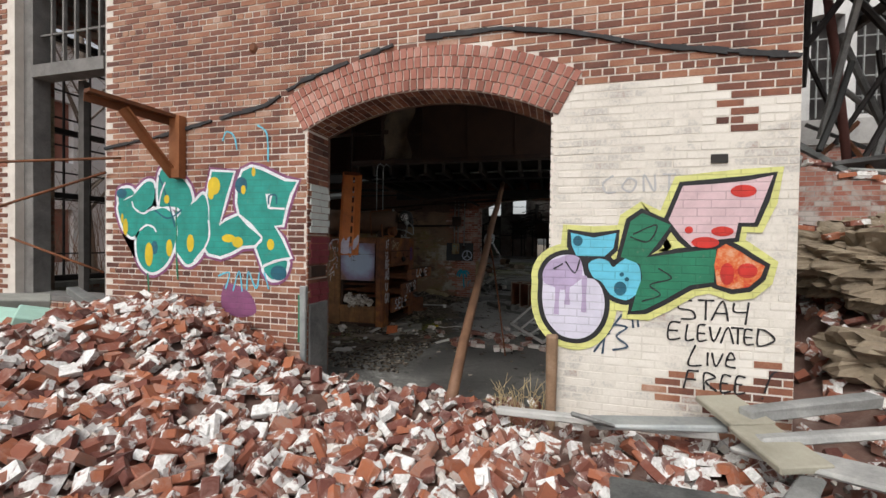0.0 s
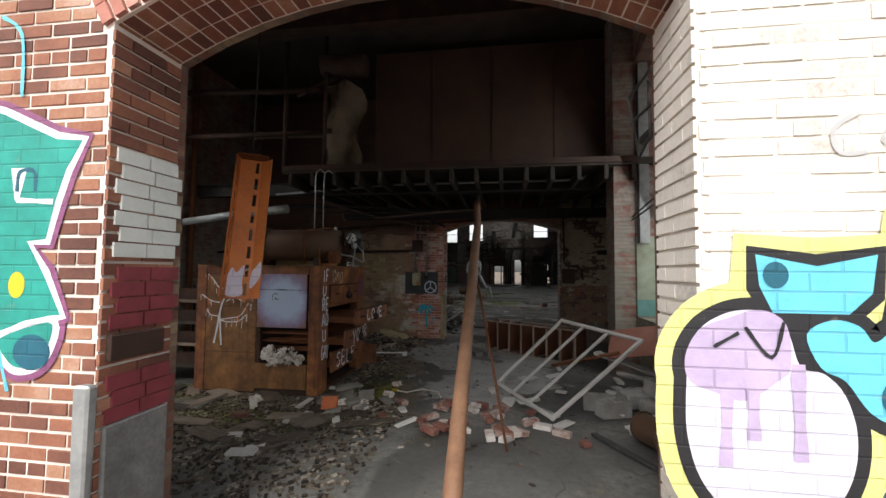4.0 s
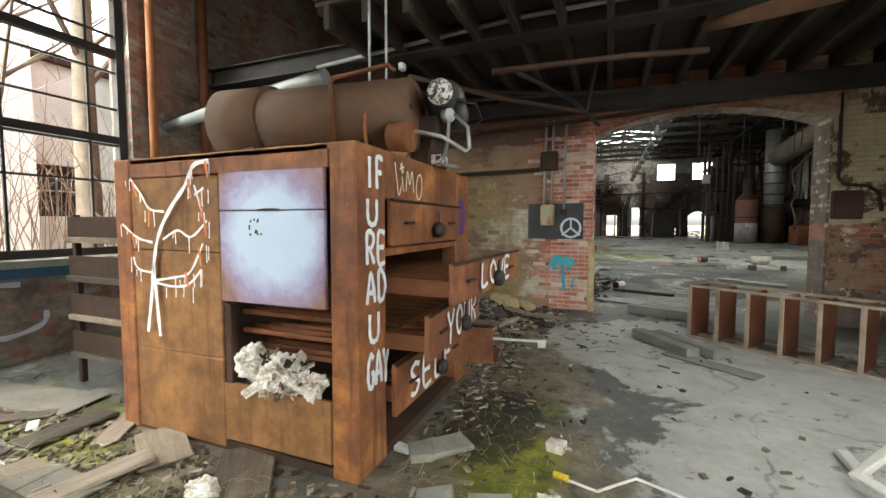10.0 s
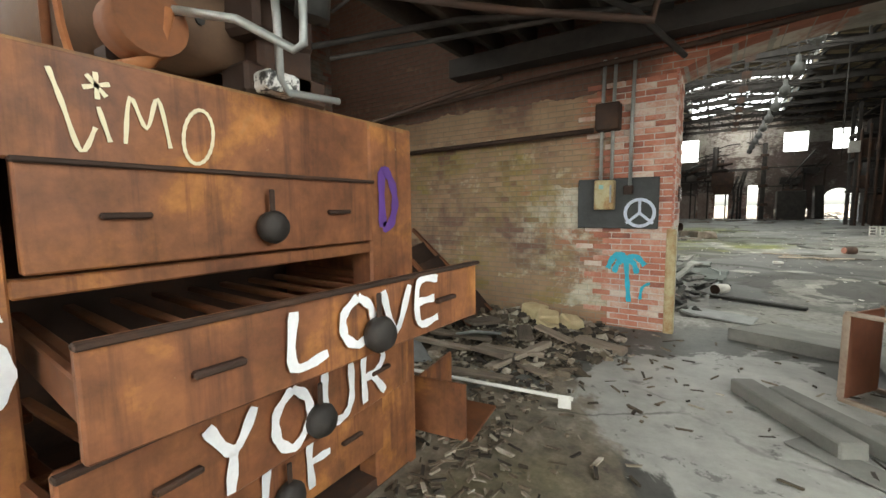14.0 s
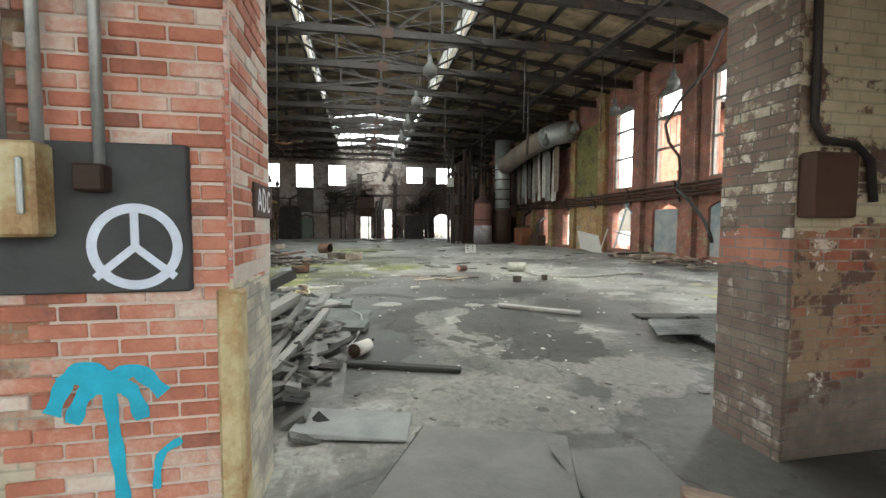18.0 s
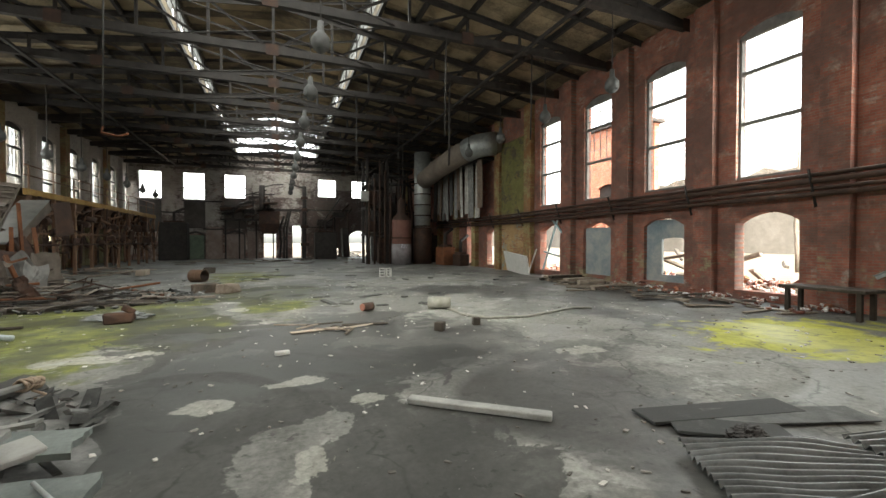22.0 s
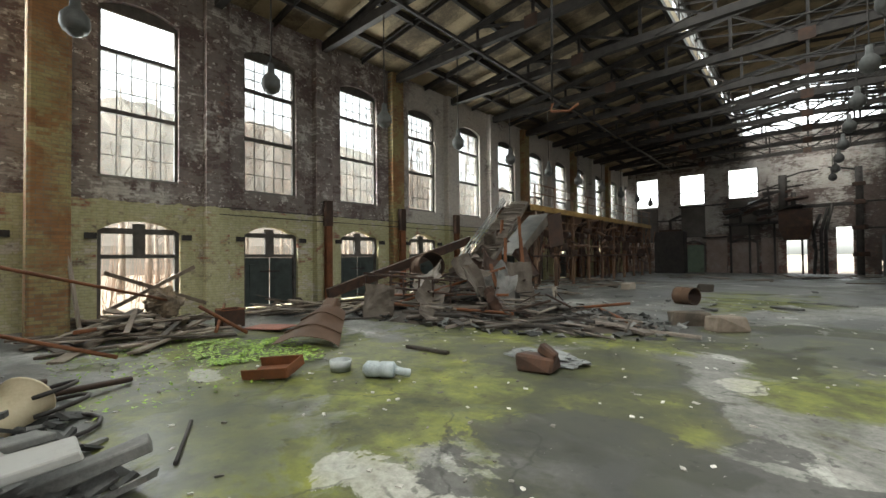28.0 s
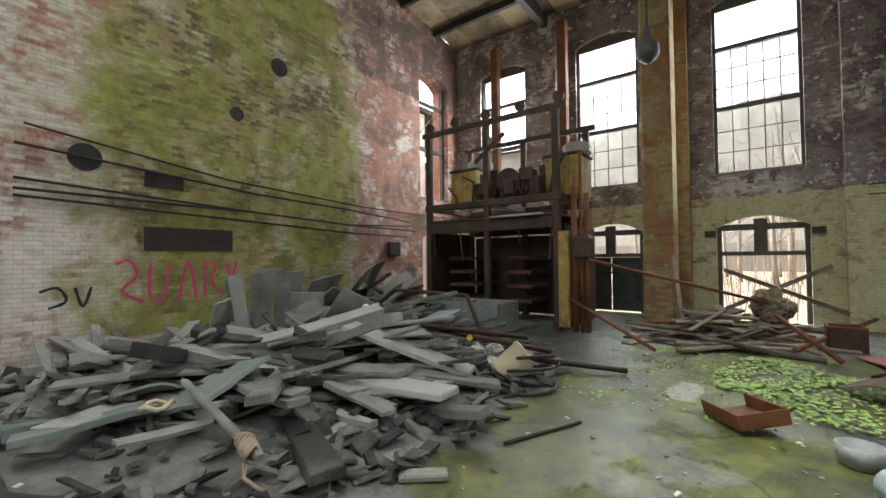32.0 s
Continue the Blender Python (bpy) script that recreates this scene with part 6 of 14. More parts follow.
solo("green_dado", g, spotted("peeling_grey_green_paint", [(0.28, (0.10, 0.07, 0.055)), (0.40, (0.20, 0.205, 0.17)), (0.6, (0.33, 0.34, 0.29)), (0.8, (0.42, 0.43, 0.38))], 3.0, 40), "flaking green paint patch on the brick pier", "paint patch")

# ---- mezzanine ----
mz = thing("mezzanine", "dark timber mezzanine on a steel beam across the room", "mezzanine", (-1, 11, 3.4), "", "structure")
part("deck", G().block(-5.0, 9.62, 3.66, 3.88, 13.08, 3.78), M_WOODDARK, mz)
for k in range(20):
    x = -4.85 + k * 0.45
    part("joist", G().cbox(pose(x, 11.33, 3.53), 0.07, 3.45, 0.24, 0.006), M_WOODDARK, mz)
part("edge_angle", G().block(-5.0, 9.585, 3.70, 1.49, 9.618, 3.80), M_RUSTDARK, mz)
gb2 = G()
gb2.block(-7.6, 10.45, 3.64, 3.85, 10.65, 3.655)
gb2.block(-7.6, 10.43, 3.395, 3.85, 10.67, 3.42)
gb2.block(-7.6, 10.53, 3.42, 3.85, 10.57, 3.64)
part("main_beam", gb2, M_STEEL, mz, "rusted steel I-beam")
gb2 = G()
gb2.block(-5.0, 12.7, 3.15, 3.85, 12.95, 3.38)
part("rear_beam", gb2, M_STEEL, mz)
solo("ceiling_conduit", G().tube([(-5.6, 10.4, 3.40), (-3.0, 10.4, 3.56), (0.45, 10.4, 3.57), (0.75, 10.4, 3.60), (0.86, 10.4, 3.72)], 0.025, 8), M_GALV, "thin pipe strapped to the steel beam", "conduit", smooth=True)
P_PANEL = spotted("rust_brown_sheet_metal", [(0.25, (0.02, 0.012, 0.009)), (0.5, (0.065, 0.032, 0.020)), (0.8, (0.12, 0.06, 0.035))], 0.9, 25, (0.6, 0.9))
for k in range(4):
    x0 = -3.38 + k * 1.2
    g = G()
    g.block(x0 + 0.012, 10.33, 3.79, x0 + 1.188, 10.37, 6.3)
    g.block(x0 - 0.012, 10.305, 3.79, x0 + 0.012, 10.37, 6.3)
    solo("sheet_partition", g, P_PANEL, "dull brown sheet metal partition standing on the mezzanine", "partition panel", "partition panels on the mezzanine")
solo("overhead_beam", G().block(-7.6, 8.9, 6.1, 1.49, 9.15, 6.5), M_RUSTDARK, "dark rusted beam under the roof", "beam")
for p, r in (([(-5.6, 11.2, 3.1), (-3.4, 11.9, 3.2), (-1.6, 12.5, 3.3)], 0.025), ([(-6.8, 10.9, 3.25), (-4.2, 11.6, 3.3), (-2.4, 12.6, 3.34)], 0.035), ([(-3.2, 10.8, 3.2), (-2.6, 11.8, 3.05), (-2.3, 12.9, 2.95)], 0.03)):
    solo("slung_pipe", G().tube(p, r, 8), M_STEEL, "dark pipe slung under the mezzanine joists", "pipe", "pipes under the mezzanine", "", True)
solo("crane_rail", G().block(-7.6, 6.2, 6.05, 1.49, 6.4, 6.5), M_RUSTDARK, "dark rusted beam carrying the old hoist rail", "beam")
# old hoist gear left of the partition
for p0, p1, r in (((-5.2, 10.0, 3.79), (-5.2, 10.0, 6.5), 0.05), ((-4.3, 9.9, 3.79), (-4.3, 9.9, 6.5), 0.04), ((-7.7, 10.0, 4.6), (-4.2, 10.0, 4.6), 0.05), ((-7.7, 10.05, 5.6), (-4.2, 9.95, 5.4), 0.06), ((-4.9, 9.9, 5.3), (-4.0, 10.2, 5.9), 0.04)):
    solo("hoist_pipe", G().cyl(p0, p1, r, n=10), M_RUSTDARK, "dark rusted pipe of the old hoist frame", "pipe", "hoist frame pipes", "", True)
solo("hoist_drum", G().cyl((-4.4, 10.0, 5.95), (-3.5, 10.0, 5.9), 0.22, n=18), M_RUSTDARK, "sooty hoist drum up by the mezzanine", "drum", smooth=True)
P_TARP = spotted("sooty_tan_canvas", [(0.3, (0.06, 0.05, 0.04)), (0.55, (0.20, 0.15, 0.10)), (0.8, (0.34, 0.25, 0.16))], 1.5, 20)
g = G()
g.shell(lambda u, v: (-4.4 + 0.75 * u + 0.1 * math.sin(v * 9), 10.15 + 0.12 * math.sin(u * 7 + v * 4), 5.6 - 1.75 * v + 0.1 * math.sin(u * 4)), 14, 14, 0.012, (0, 1, 0))
solo("hanging_tarp", g, P_TARP, "tan tarpaulin hanging in folds beside the partition", "tarpaulin", smooth=True)
for k in range(4):
    solo("loft_plank", G().cbox(pose(-5.2 + rnd(-0.2, 0.2), 10.2 + k * 0.16, 4.66 + k * 0.03, 0, rnd(-2, 2), rnd(-6, 6)), 2.3, 0.14, 0.04, 0.006, 0.006), M_WOODBROWN_OB, "dusty plank laid across the hoist frame", "plank", "planks on the hoist frame")
# galvanised pipe and twin rods
solo("vent_pipe", G().tube([(-7.7, 9.9, 2.72), (-6.4, 9.8, 2.86), (-5.5, 9.74, 2.94), (-5.3, 9.73, 2.955), (-4.95, 9.71, 2.98)], 0.07, 14, True, 0.085), M_GALV, "grey galvanised pipe running in from the window", "pipe", smooth=True)
for x, y in ((-4.22, 9.4), (-4.1, 9.5)):
    solo("hanger_rod", G().tube([(x, y, 1.9), (x, y, 3.5), (x + 0.01, y + 0.01, 3.62), (x + 0.06, y + 0.05, 3.68), (x + 0.13, y + 0.1, 3.62)], 0.012, 8), M_GALV, "thin steel rod hanging above the oven tank", "rod", "twin rods", "", True)
for p in ([(-3.1, 9.6, 2.75), (-2.0, 10.2, 2.95), (-1.3, 10.6, 3.05)], [(-4.4, 10.58, 3.2), (-3.3, 10.9, 2.9), (-2.4, 11.3, 2.75), (-2.3, 11.6, 3.5)], [(-7.5, 12.9, 2.75), (-4, 12.95, 3.0), (-2.2, 13.0, 3.08), (1.5, 13.0, 3.3)], [(-7.7, 11.4, 2.2), (-6.5, 11.6, 2.3), (-4.2, 12.0, 2.75), (-3.9, 12.0, 2.8)], [(-7.5, 12.99, 2.25), (-3.2, 12.99, 2.32)]):
    solo("ceiling_pipe", G().tube(p, 0.03, 8), M_RUSTDARK, "thin rusted pipe slung under the mezzanine", "pipe", "pipes under the mezzanine", "", True)

# ---- hanging perforated channel ----
ch = thing("hanging_channel", "orange-painted slotted steel channel hanging from a wire", "steel channel", (-3.05, 5.5, 1.5))
top, bot = Vector((-2.78, 5.30, 2.70)), Vector((-2.69, 5.03, 1.58))
d = top - bot
c_up = d.normalized()
c_r = Vector((0.86, 0.51, 0.0))
c_r = (c_r - c_up * c_r.dot(c_up)).normalized()
c_n = c_r.cross(c_up)
cm = Matrix((c_r, -c_n, c_up)).transposed().to_4x4()
cm.translation = (top + bot) / 2
P_CHORANGE = spotted("orange_primer_paint", [(0.25, (0.20, 0.07, 0.03)), (0.5, (0.55, 0.17, 0.04)), (0.8, (0.66, 0.25, 0.06))], 2.5, 40, (0.5, 0.75))
H_ = d.length


def slotted(g, m, w, h, th, n, s0, s1):
    """A plate with a row of slots between s0 and s1 of its width."""
    x0, x1 = -w / 2 + w * s0, -w / 2 + w * s1
    g.box(m @ Matrix.Translation(((-w / 2 + x0) / 2, 0, 0)), x0 + w / 2, th, h)
    g.box(m @ Matrix.Translation(((w / 2 + x1) / 2, 0, 0)), w / 2 - x1, th, h)
    for k in range(n + 1):
        g.box(m @ Matrix.Translation(((x0 + x1) / 2, 0, -h / 2 + h * k / n)), x1 - x0, th, h / n * 0.34)


g = G()
slotted(g, cm, 0.165, H_, 0.008, 8, 0.72, 0.87)
part("web", g, P_CHORANGE, ch)
g = G()
slotted(g, cm @ Matrix.Translation((-0.093, -0.035, 0)) @ pose(0, 0, 0, 0, 0, 70), 0.08, H_, 0.008, 8, 0.32, 0.62)
part("flange", g, P_CHORANGE, ch)
part("flange", G().box(cm @ Matrix.Translation((0.118, -0.025, 0)) @ pose(0, 0, 0, 0, 0, -32), 0.085, 0.008, H_), P_CHORANGE, ch)
part("end_plate", G().box(cm @ Matrix.Translation((0.015, -0.04, H_ / 2)), 0.23, 0.11, 0.012), M_RUST, ch)
on_web = lambda u, v, lift=0.0: cm @ Vector((u, 0.0045 + lift, v))
on_web2 = lambda u, v, lift=0.0: cm @ Vector((u, -0.0045 - lift, v))
for at_ in (on_web, on_web2):
    tint("paint_splash", P_PALE, ch, "pale lilac paint splash", [smooth_poly([(-0.08, -0.55), (0.03, -0.55), (0.025, -0.45), (0.03, -0.32), (-0.02, -0.38), (-0.05, -0.34), (-0.08, -0.42)])], lift=0.001, at=at_)
on_fl = lambda u, v, lift=0.0: cm @ Matrix.Translation((0.118, -0.025, 0)) @ pose(0, 0, 0, 0, 0, -32) @ Vector((u, -0.0045 - lift, v))
tint("paint_splash", P_PALE, ch, "pale lilac paint splash", [smooth_poly([(-0.038, -0.5), (0.035, -0.42), (0.035, -0.3), (0.0, -0.33), (-0.038, -0.38)])], lift=0.001, at=on_fl)
part("wire", G().cyl(top, (-2.8, 5.5, 6.5), 0.008, n=6), M_STEEL, ch)

# ---- the rusted oven ----
ov = thing("industrial_oven", "rusted drawer oven covered in white spray paint", "oven", (-4.3, 8.75, 0.0))
OX0, OX1, OY0, OY1, OZ = -5.30, -3.35, 7.83, 9.70, 1.85


def rust_sheet(name, tones, streak, edge, centre=None):
    """Rusted sheet: cloudy tones, runs down the face, pale chips; centre: a round spray cloud (x, z, inner, outer)."""
    m, n, l, b = nodes(name)
    pos, xyz = where(n, l)
    cloud = noise_node(n, l, 2.6, 9, 0.66, pos, 0.4)
    col = ramp(n, l, cloud, tones)
    tall = n.new("ShaderNodeCombineXYZ")
    l.new(calc(n, l, "MULTIPLY", xyz[0], 16.0), tall.inputs[0])
    l.new(calc(n, l, "MULTIPLY", xyz[1], 16.0), tall.inputs[1])
    l.new(calc(n, l, "MULTIPLY", xyz[2], 1.1), tall.inputs[2])
    run = ramp(n, l, noise_node(n, l, 1.0, 7, 0.65, tall.outputs[0]), [(0.52, 0.0), (0.66, 1.0)])
    col = mix(n, l, calc(n, l, "MULTIPLY", run, 0.75), col, streak)
    dark = ramp(n, l, noise_node(n, l, 7.0, 8, 0.7, pos), [(0.28, 0.5), (0.62, 1.1)])
    col = mix(n, l, 1.0, col, dark, "MULTIPLY")
    if centre:
        cx, cz, r0, r1 = centre
        ax, az = calc(n, l, "SUBTRACT", xyz[0], cx), calc(n, l, "SUBTRACT", xyz[2], cz)
        d = calc(n, l, "SQRT", calc(n, l, "ADD", calc(n, l, "MULTIPLY", ax, ax), calc(n, l, "MULTIPLY", az, az)))
        d = calc(n, l, "ADD", d, calc(n, l, "MULTIPLY", calc(n, l, "SUBTRACT", noise_node(n, l, 4.0, 8, 0.7, pos), 0.5), 0.34))
        col = mix(n, l, ramp(n, l, d, [(r1 - 0.14, 0.92), (r1, 0.0)]), col, (0.34, 0.31, 0.52))
        col = mix(n, l, ramp(n, l, d, [(r0 - 0.05, 0.95), (r0 + 0.08, 0.0)]), col, (0.50, 0.62, 0.78))
    chips = ramp(n, l, noise_node(n, l, 22.0, 5, 0.7, pos), [(0.70, 0.0), (0.73, 1.0)])
    col = mix(n, l, calc(n, l, "MULTIPLY", chips, 0.6), col, edge)
    l.new(col, b.inputs["Base Color"])
    b.inputs["Metallic"].default_value = 0.1
    l.new(ramp(n, l, cloud, [(0.3, 0.45), (0.7, 0.75)]), b.inputs["Roughness"])
    bump(n, l, b, calc(n, l, "ADD", cloud, calc(n, l, "MULTIPLY", noise_node(n, l, 45.0, 5, 0.7, pos), 0.3)), 0.35, 0.006)
    return m


M_OVEN = rust_sheet("streaked_rusted_oven_sheet", [(0.25, (0.10, 0.040, 0.022)), (0.42, (0.20, 0.075, 0.034)), (0.55, (0.27, 0.105, 0.042)), (0.64, (0.42, 0.17, 0.05)), (0.78, (0.40, 0.22, 0.10))], (0.11, 0.04, 0.022), (0.60, 0.48, 0.24))
M_OVEN2 = rust_sheet("browner_oven_sheet", [(0.25, (0.12, 0.060, 0.026)), (0.45, (0.22, 0.105, 0.040)), (0.6, (0.29, 0.145, 0.055)), (0.75, (0.38, 0.17, 0.06))], (0.15, 0.06, 0.026), (0.52, 0.44, 0.26))
part("body_back", G().block(OX0, OY1 - 0.05, 0.0, OX1, OY1, OZ), M_OVEN, ov)
part("body_side", G().block(OX0, OY0 + 0.05, 0.0, OX0 + 0.05, OY1 - 0.05, OZ - 0.03), M_OVEN, ov)
part("body_top", G().block(OX0 + 0.001, OY0 + 0.002, OZ - 0.03, OX1 - 0.002, OY1 - 0.002, OZ + 0.004), M_OVEN2, ov)
part("plinth", G().block(OX0 + 0.01, OY0 + 0.01, 0.0, OX1 - 0.01, OY1 - 0.06, 0.06), M_RUSTDARK, ov)
part("corner_post", G().cbox(pose(-3.435, 7.92, 0.925), 0.17, 0.18, 1.85, 0.012, 0.002), M_OVEN, ov)
part("corner_strip", G().cbox(pose(-3.36, 8.075, 0.925), 0.02, 0.13, 1.84, 0.006), M_OVEN, ov)
part("rear_post", G().cbox(pose(-3.42, 9.53, 0.925), 0.14, 0.30, 1.84, 0.012), M_OVEN, ov)
part("edge_post", G().cbox(pose(-5.22, 7.85, 0.925), 0.16, 0.05, 1.85, 0.008), M_OVEN, ov)
part("front_panel", G().cbox(pose(-4.735, 7.853, 0.30), 0.81, 0.035, 0.56, 0.006), M_OVEN2, ov)
part("front_panel", G().cbox(pose(-4.735, 7.853, 0.915), 0.81, 0.035, 0.66, 0.006), M_OVEN2, ov)
part("front_panel", G().cbox(pose(-4.735, 7.853, 1.485), 0.81, 0.035, 0.47, 0.006), M_OVEN2, ov)
part("top_rail", G().cbox(pose(-4.33, 7.852, 1.786), 1.62, 0.04, 0.125, 0.006), M_OVEN, ov)
part("bottom_rail", G().cbox(pose(-3.93, 7.853, 0.255), 0.80, 0.036, 0.36, 0.006), M_OVEN2, ov)
part("door_jamb", G().cbox(pose(-4.29, 7.87, 0.68), 0.05, 0.06, 0.5, 0.006), M_RUSTDARK, ov)
M_LAV = rust_sheet("lavender_sprayed_steel", [(0.3, (0.20, 0.10, 0.08)), (0.5, (0.30, 0.17, 0.14)), (0.7, (0.40, 0.24, 0.20))], (0.24, 0.13, 0.10), (0.5, 0.45, 0.5), (-3.9, 1.36, 0.30, 0.50))
flap = part("flap_door", G().cbox(pose(-3.93, 7.838, 1.615), 0.77, 0.03, 0.225, 0.006), M_LAV, ov, "flap sprayed lavender")
door = part("lower_door", G().cbox(pose(-3.93, 7.838, 1.225), 0.77, 0.03, 0.545, 0.006), M_LAV, ov, "door sprayed lavender and pale blue")
on_oven = lambda u, v, lift=0.0: (u, 7.822 - lift, v)
tint("bullet_mark", M_STEEL, ov, "dented bullet marks", [ell(-4.02 + rnd(-0.05, 0.05), 1.40 + rnd(-0.05, 0.05), 0.008, 0.008, 8) for _ in range(12)] + [ell(-3.92, 1.503, 0.09, 0.008, 10)], lift=0.0055, at=on_oven)
# sprayed tree
trunk = [[(-4.98, 0.70), (-4.93, 0.95), (-4.9, 1.15), (-4.84, 1.35), (-4.72, 1.52), (-4.58, 1.66), (-4.5, 1.78), (-4.37, 1.8)], [(-4.86, 0.68), (-4.88, 0.9), (-4.9, 1.15)]]
limbs = [[(-4.78, 1.5), (-4.92, 1.52), (-5.0, 1.62), (-5.1, 1.72)], [(-4.9, 1.3), (-5.05, 1.33), (-5.2, 1.42)], [(-4.9, 1.1), (-5.05, 1.12), (-5.1, 1.2)], [(-4.8, 1.32), (-4.66, 1.38), (-4.54, 1.34), (-4.4, 1.44)], [(-4.89, 1.05), (-4.7, 1.08), (-4.56, 1.12), (-4.44, 1.3)], [(-4.89, 1.04), (-4.74, 1.02), (-4.58, 1.04), (-4.46, 1.14)], [(-4.5, 1.6), (-4.42, 1.64)], [(-4.5, 1.66), (-4.44, 1.5)]]
tips = [[(-4.4, 1.8), (-4.38, 1.7)], [(-4.55, 1.7), (-4.53, 1.58)], [(-4.45, 1.58), (-4.44, 1.46)], [(-4.92, 1.52), (-4.93, 1.4)], [(-5.08, 1.7), (-5.04, 1.6)], [(-5.1, 1.36), (-5.08, 1.26)], [(-4.42, 1.44), (-4.41, 1.34)], [(-4.48, 1.28), (-4.46, 1.16)], [(-4.6, 1.12), (-4.58, 1.02)]]
g = G()
for s in trunk:
    ribbon(g, s, 0.028, on_oven, 0.014)
part("sprayed_tree", g, M_WHITE, ov, "white sprayed bare tree")
for s in limbs:
    g = G()
    ribbon(g, s, 0.015, on_oven, 0.0145)
    part("sprayed_branch", g, M_WHITE, ov, "white sprayed branch")
random.seed(23)
for s in limbs + [trunk[0][4:]]:
    for u, v in s[1:]:
        for _ in range(2):
            du, ln = rnd(-0.05, 0.05), rnd(0.04, 0.12)
            tint("paint_drip", M_WHITE, ov, "white drip of paint", strokes=[[(u + du, v - abs(du) * 0.3), (u + du + rnd(-0.006, 0.006), v - ln)]], lift=0.015, at=on_oven, w=0.008)
for tip in tips:
    tint("orange_drip", P_ORANGE, ov, "orange sprayed drip", strokes=[tip], lift=0.0155, at=on_oven, w=0.016)
# the words down the corner and on the drawers: strokes in a unit box
GLYPH = {"I": [[(0.5, 0), (0.5, 1)]], "F": [[(0.1, 0), (0.1, 1), (0.9, 1)], [(0.1, 0.55), (0.75, 0.55)]], "U": [[(0.08, 1), (0.08, 0.3), (0.3, 0.02), (0.7, 0.02), (0.92, 0.3), (0.92, 1)]],
         "R": [[(0.1, 0), (0.1, 1), (0.7, 1), (0.85, 0.78), (0.6, 0.55), (0.1, 0.5)], [(0.4, 0.5), (0.9, 0)]], "E": [[(0.9, 1), (0.1, 1), (0.1, 0), (0.9, 0)], [(0.1, 0.52), (0.75, 0.52)]],
         "A": [[(0.02, 0), (0.5, 1), (0.98, 0)], [(0.2, 0.35), (0.8, 0.35)]], "D": [[(0.1, 0), (0.1, 1), (0.6, 0.95), (0.92, 0.5), (0.6, 0.05), (0.1, 0)]], "G": [[(0.9, 0.85), (0.5, 1), (0.1, 0.6), (0.2, 0.1), (0.7, 0.02), (0.92, 0.4), (0.55, 0.42)]],
         "Y": [[(0.05, 1), (0.5, 0.5), (0.95, 1)], [(0.5, 0.5), (0.4, -0.1)]], "L": [[(0.15, 1), (0.1, 0), (0.9, 0.05)]], "O": [[(0.5, 1), (0.1, 0.7), (0.12, 0.25), (0.5, 0), (0.9, 0.3), (0.88, 0.72), (0.5, 1)]],
         "V": [[(0.02, 1), (0.45, 0), (0.98, 1)]], "S": [[(0.92, 0.9), (0.5, 1), (0.12, 0.8), (0.5, 0.52), (0.88, 0.28), (0.5, 0.0), (0.08, 0.1)]], "M": [[(0.02, 0), (0.15, 1), (0.5, 0.4), (0.85, 1), (0.98, 0)]], "C": [[(0.9, 0.85), (0.5, 1), (0.1, 0.6), (0.2, 0.1), (0.6, 0), (0.92, 0.15)]]}


def spell(g, word, u, v, w, h, gap, width, at, lift, slant=0.0, rise=0.0):
    for ch_ in word:
        if ch_ != " ":
            for s in GLYPH[ch_]:
                ribbon(g, [(u + x * w + y * slant, v + y * h) for x, y in s], width, at, lift)
        u += w + gap
        v += rise


on_strip = lambda u, v, lift=0.0: (-3.348 + lift, u, v)
for word, u_, v_, w_, h_, gp in (("IF", 7.92, 1.62, 0.08, 0.17, 0.03), ("U", 7.93, 1.42, 0.11, 0.14, 0.03), ("RE", 7.92, 1.2, 0.09, 0.17, 0.03), ("AD", 7.92, 0.98, 0.09, 0.17, 0.03), ("U", 7.94, 0.76, 0.11, 0.16, 0.03), ("GAY", 7.92, 0.5, 0.07, 0.19, 0.015)):
    for i_, ch_ in enumerate(word):
        g = G()
        spell(g, ch_, u_ + i_ * (w_ + gp), v_, w_, h_, gp, 0.029, on_strip, 0.004)
        part("sprayed_letter", g, M_WHITE, ov, "white sprayed letter")
P_CREAM = paint("cream_paint_pen", (0.72, 0.64, 0.45), 0.1)
g = G()
for st_ in ([(8.25, 1.80), (8.27, 1.72), (8.30, 1.60), (8.335, 1.665)], [(8.315, 1.765), (8.375, 1.785)], [(8.345, 1.81), (8.345, 1.74)], [(8.325, 1.80), (8.365, 1.75)], [(8.345, 1.72), (8.365, 1.63)], [(8.40, 1.63), (8.42, 1.76), (8.455, 1.68), (8.49, 1.77), (8.515, 1.63)], [(8.60 + 0.045 * math.cos(q) + 0.012 * math.sin(q), 1.675 + 0.085 * math.sin(q)) for q in [2 * math.pi * j / 16 for j in range(17)]]):
    ribbon(g, st_, 0.011, on_strip, 0.004)
part("pen_tag", g, P_CREAM, ov, "cream paint pen tag")
P_VIOLET = paint("violet_spray_paint", (0.10, 0.04, 0.22))
g = G()
spell(g, "D", 9.45, 1.35, 0.12, 0.26, 0, 0.05, on_strip, 0.004)
part("violet_tag", g, P_VIOLET, ov, "violet sprayed tag")
# right face: fixed panel, drawers with trays
part("upper_panel", G().cbox(pose(-3.365, 8.76, 1.71), 0.03, 1.24, 0.28, 0.006), M_OVEN, ov)
part("slot_rail", G().cbox(pose(-3.375, 8.76, 1.255), 0.05, 1.24, 0.05, 0.006), M_OVEN, ov)
part("mid_rail", G().cbox(pose(-3.375, 8.76, 0.73), 0.05, 1.24, 0.06, 0.006), M_OVEN, ov)


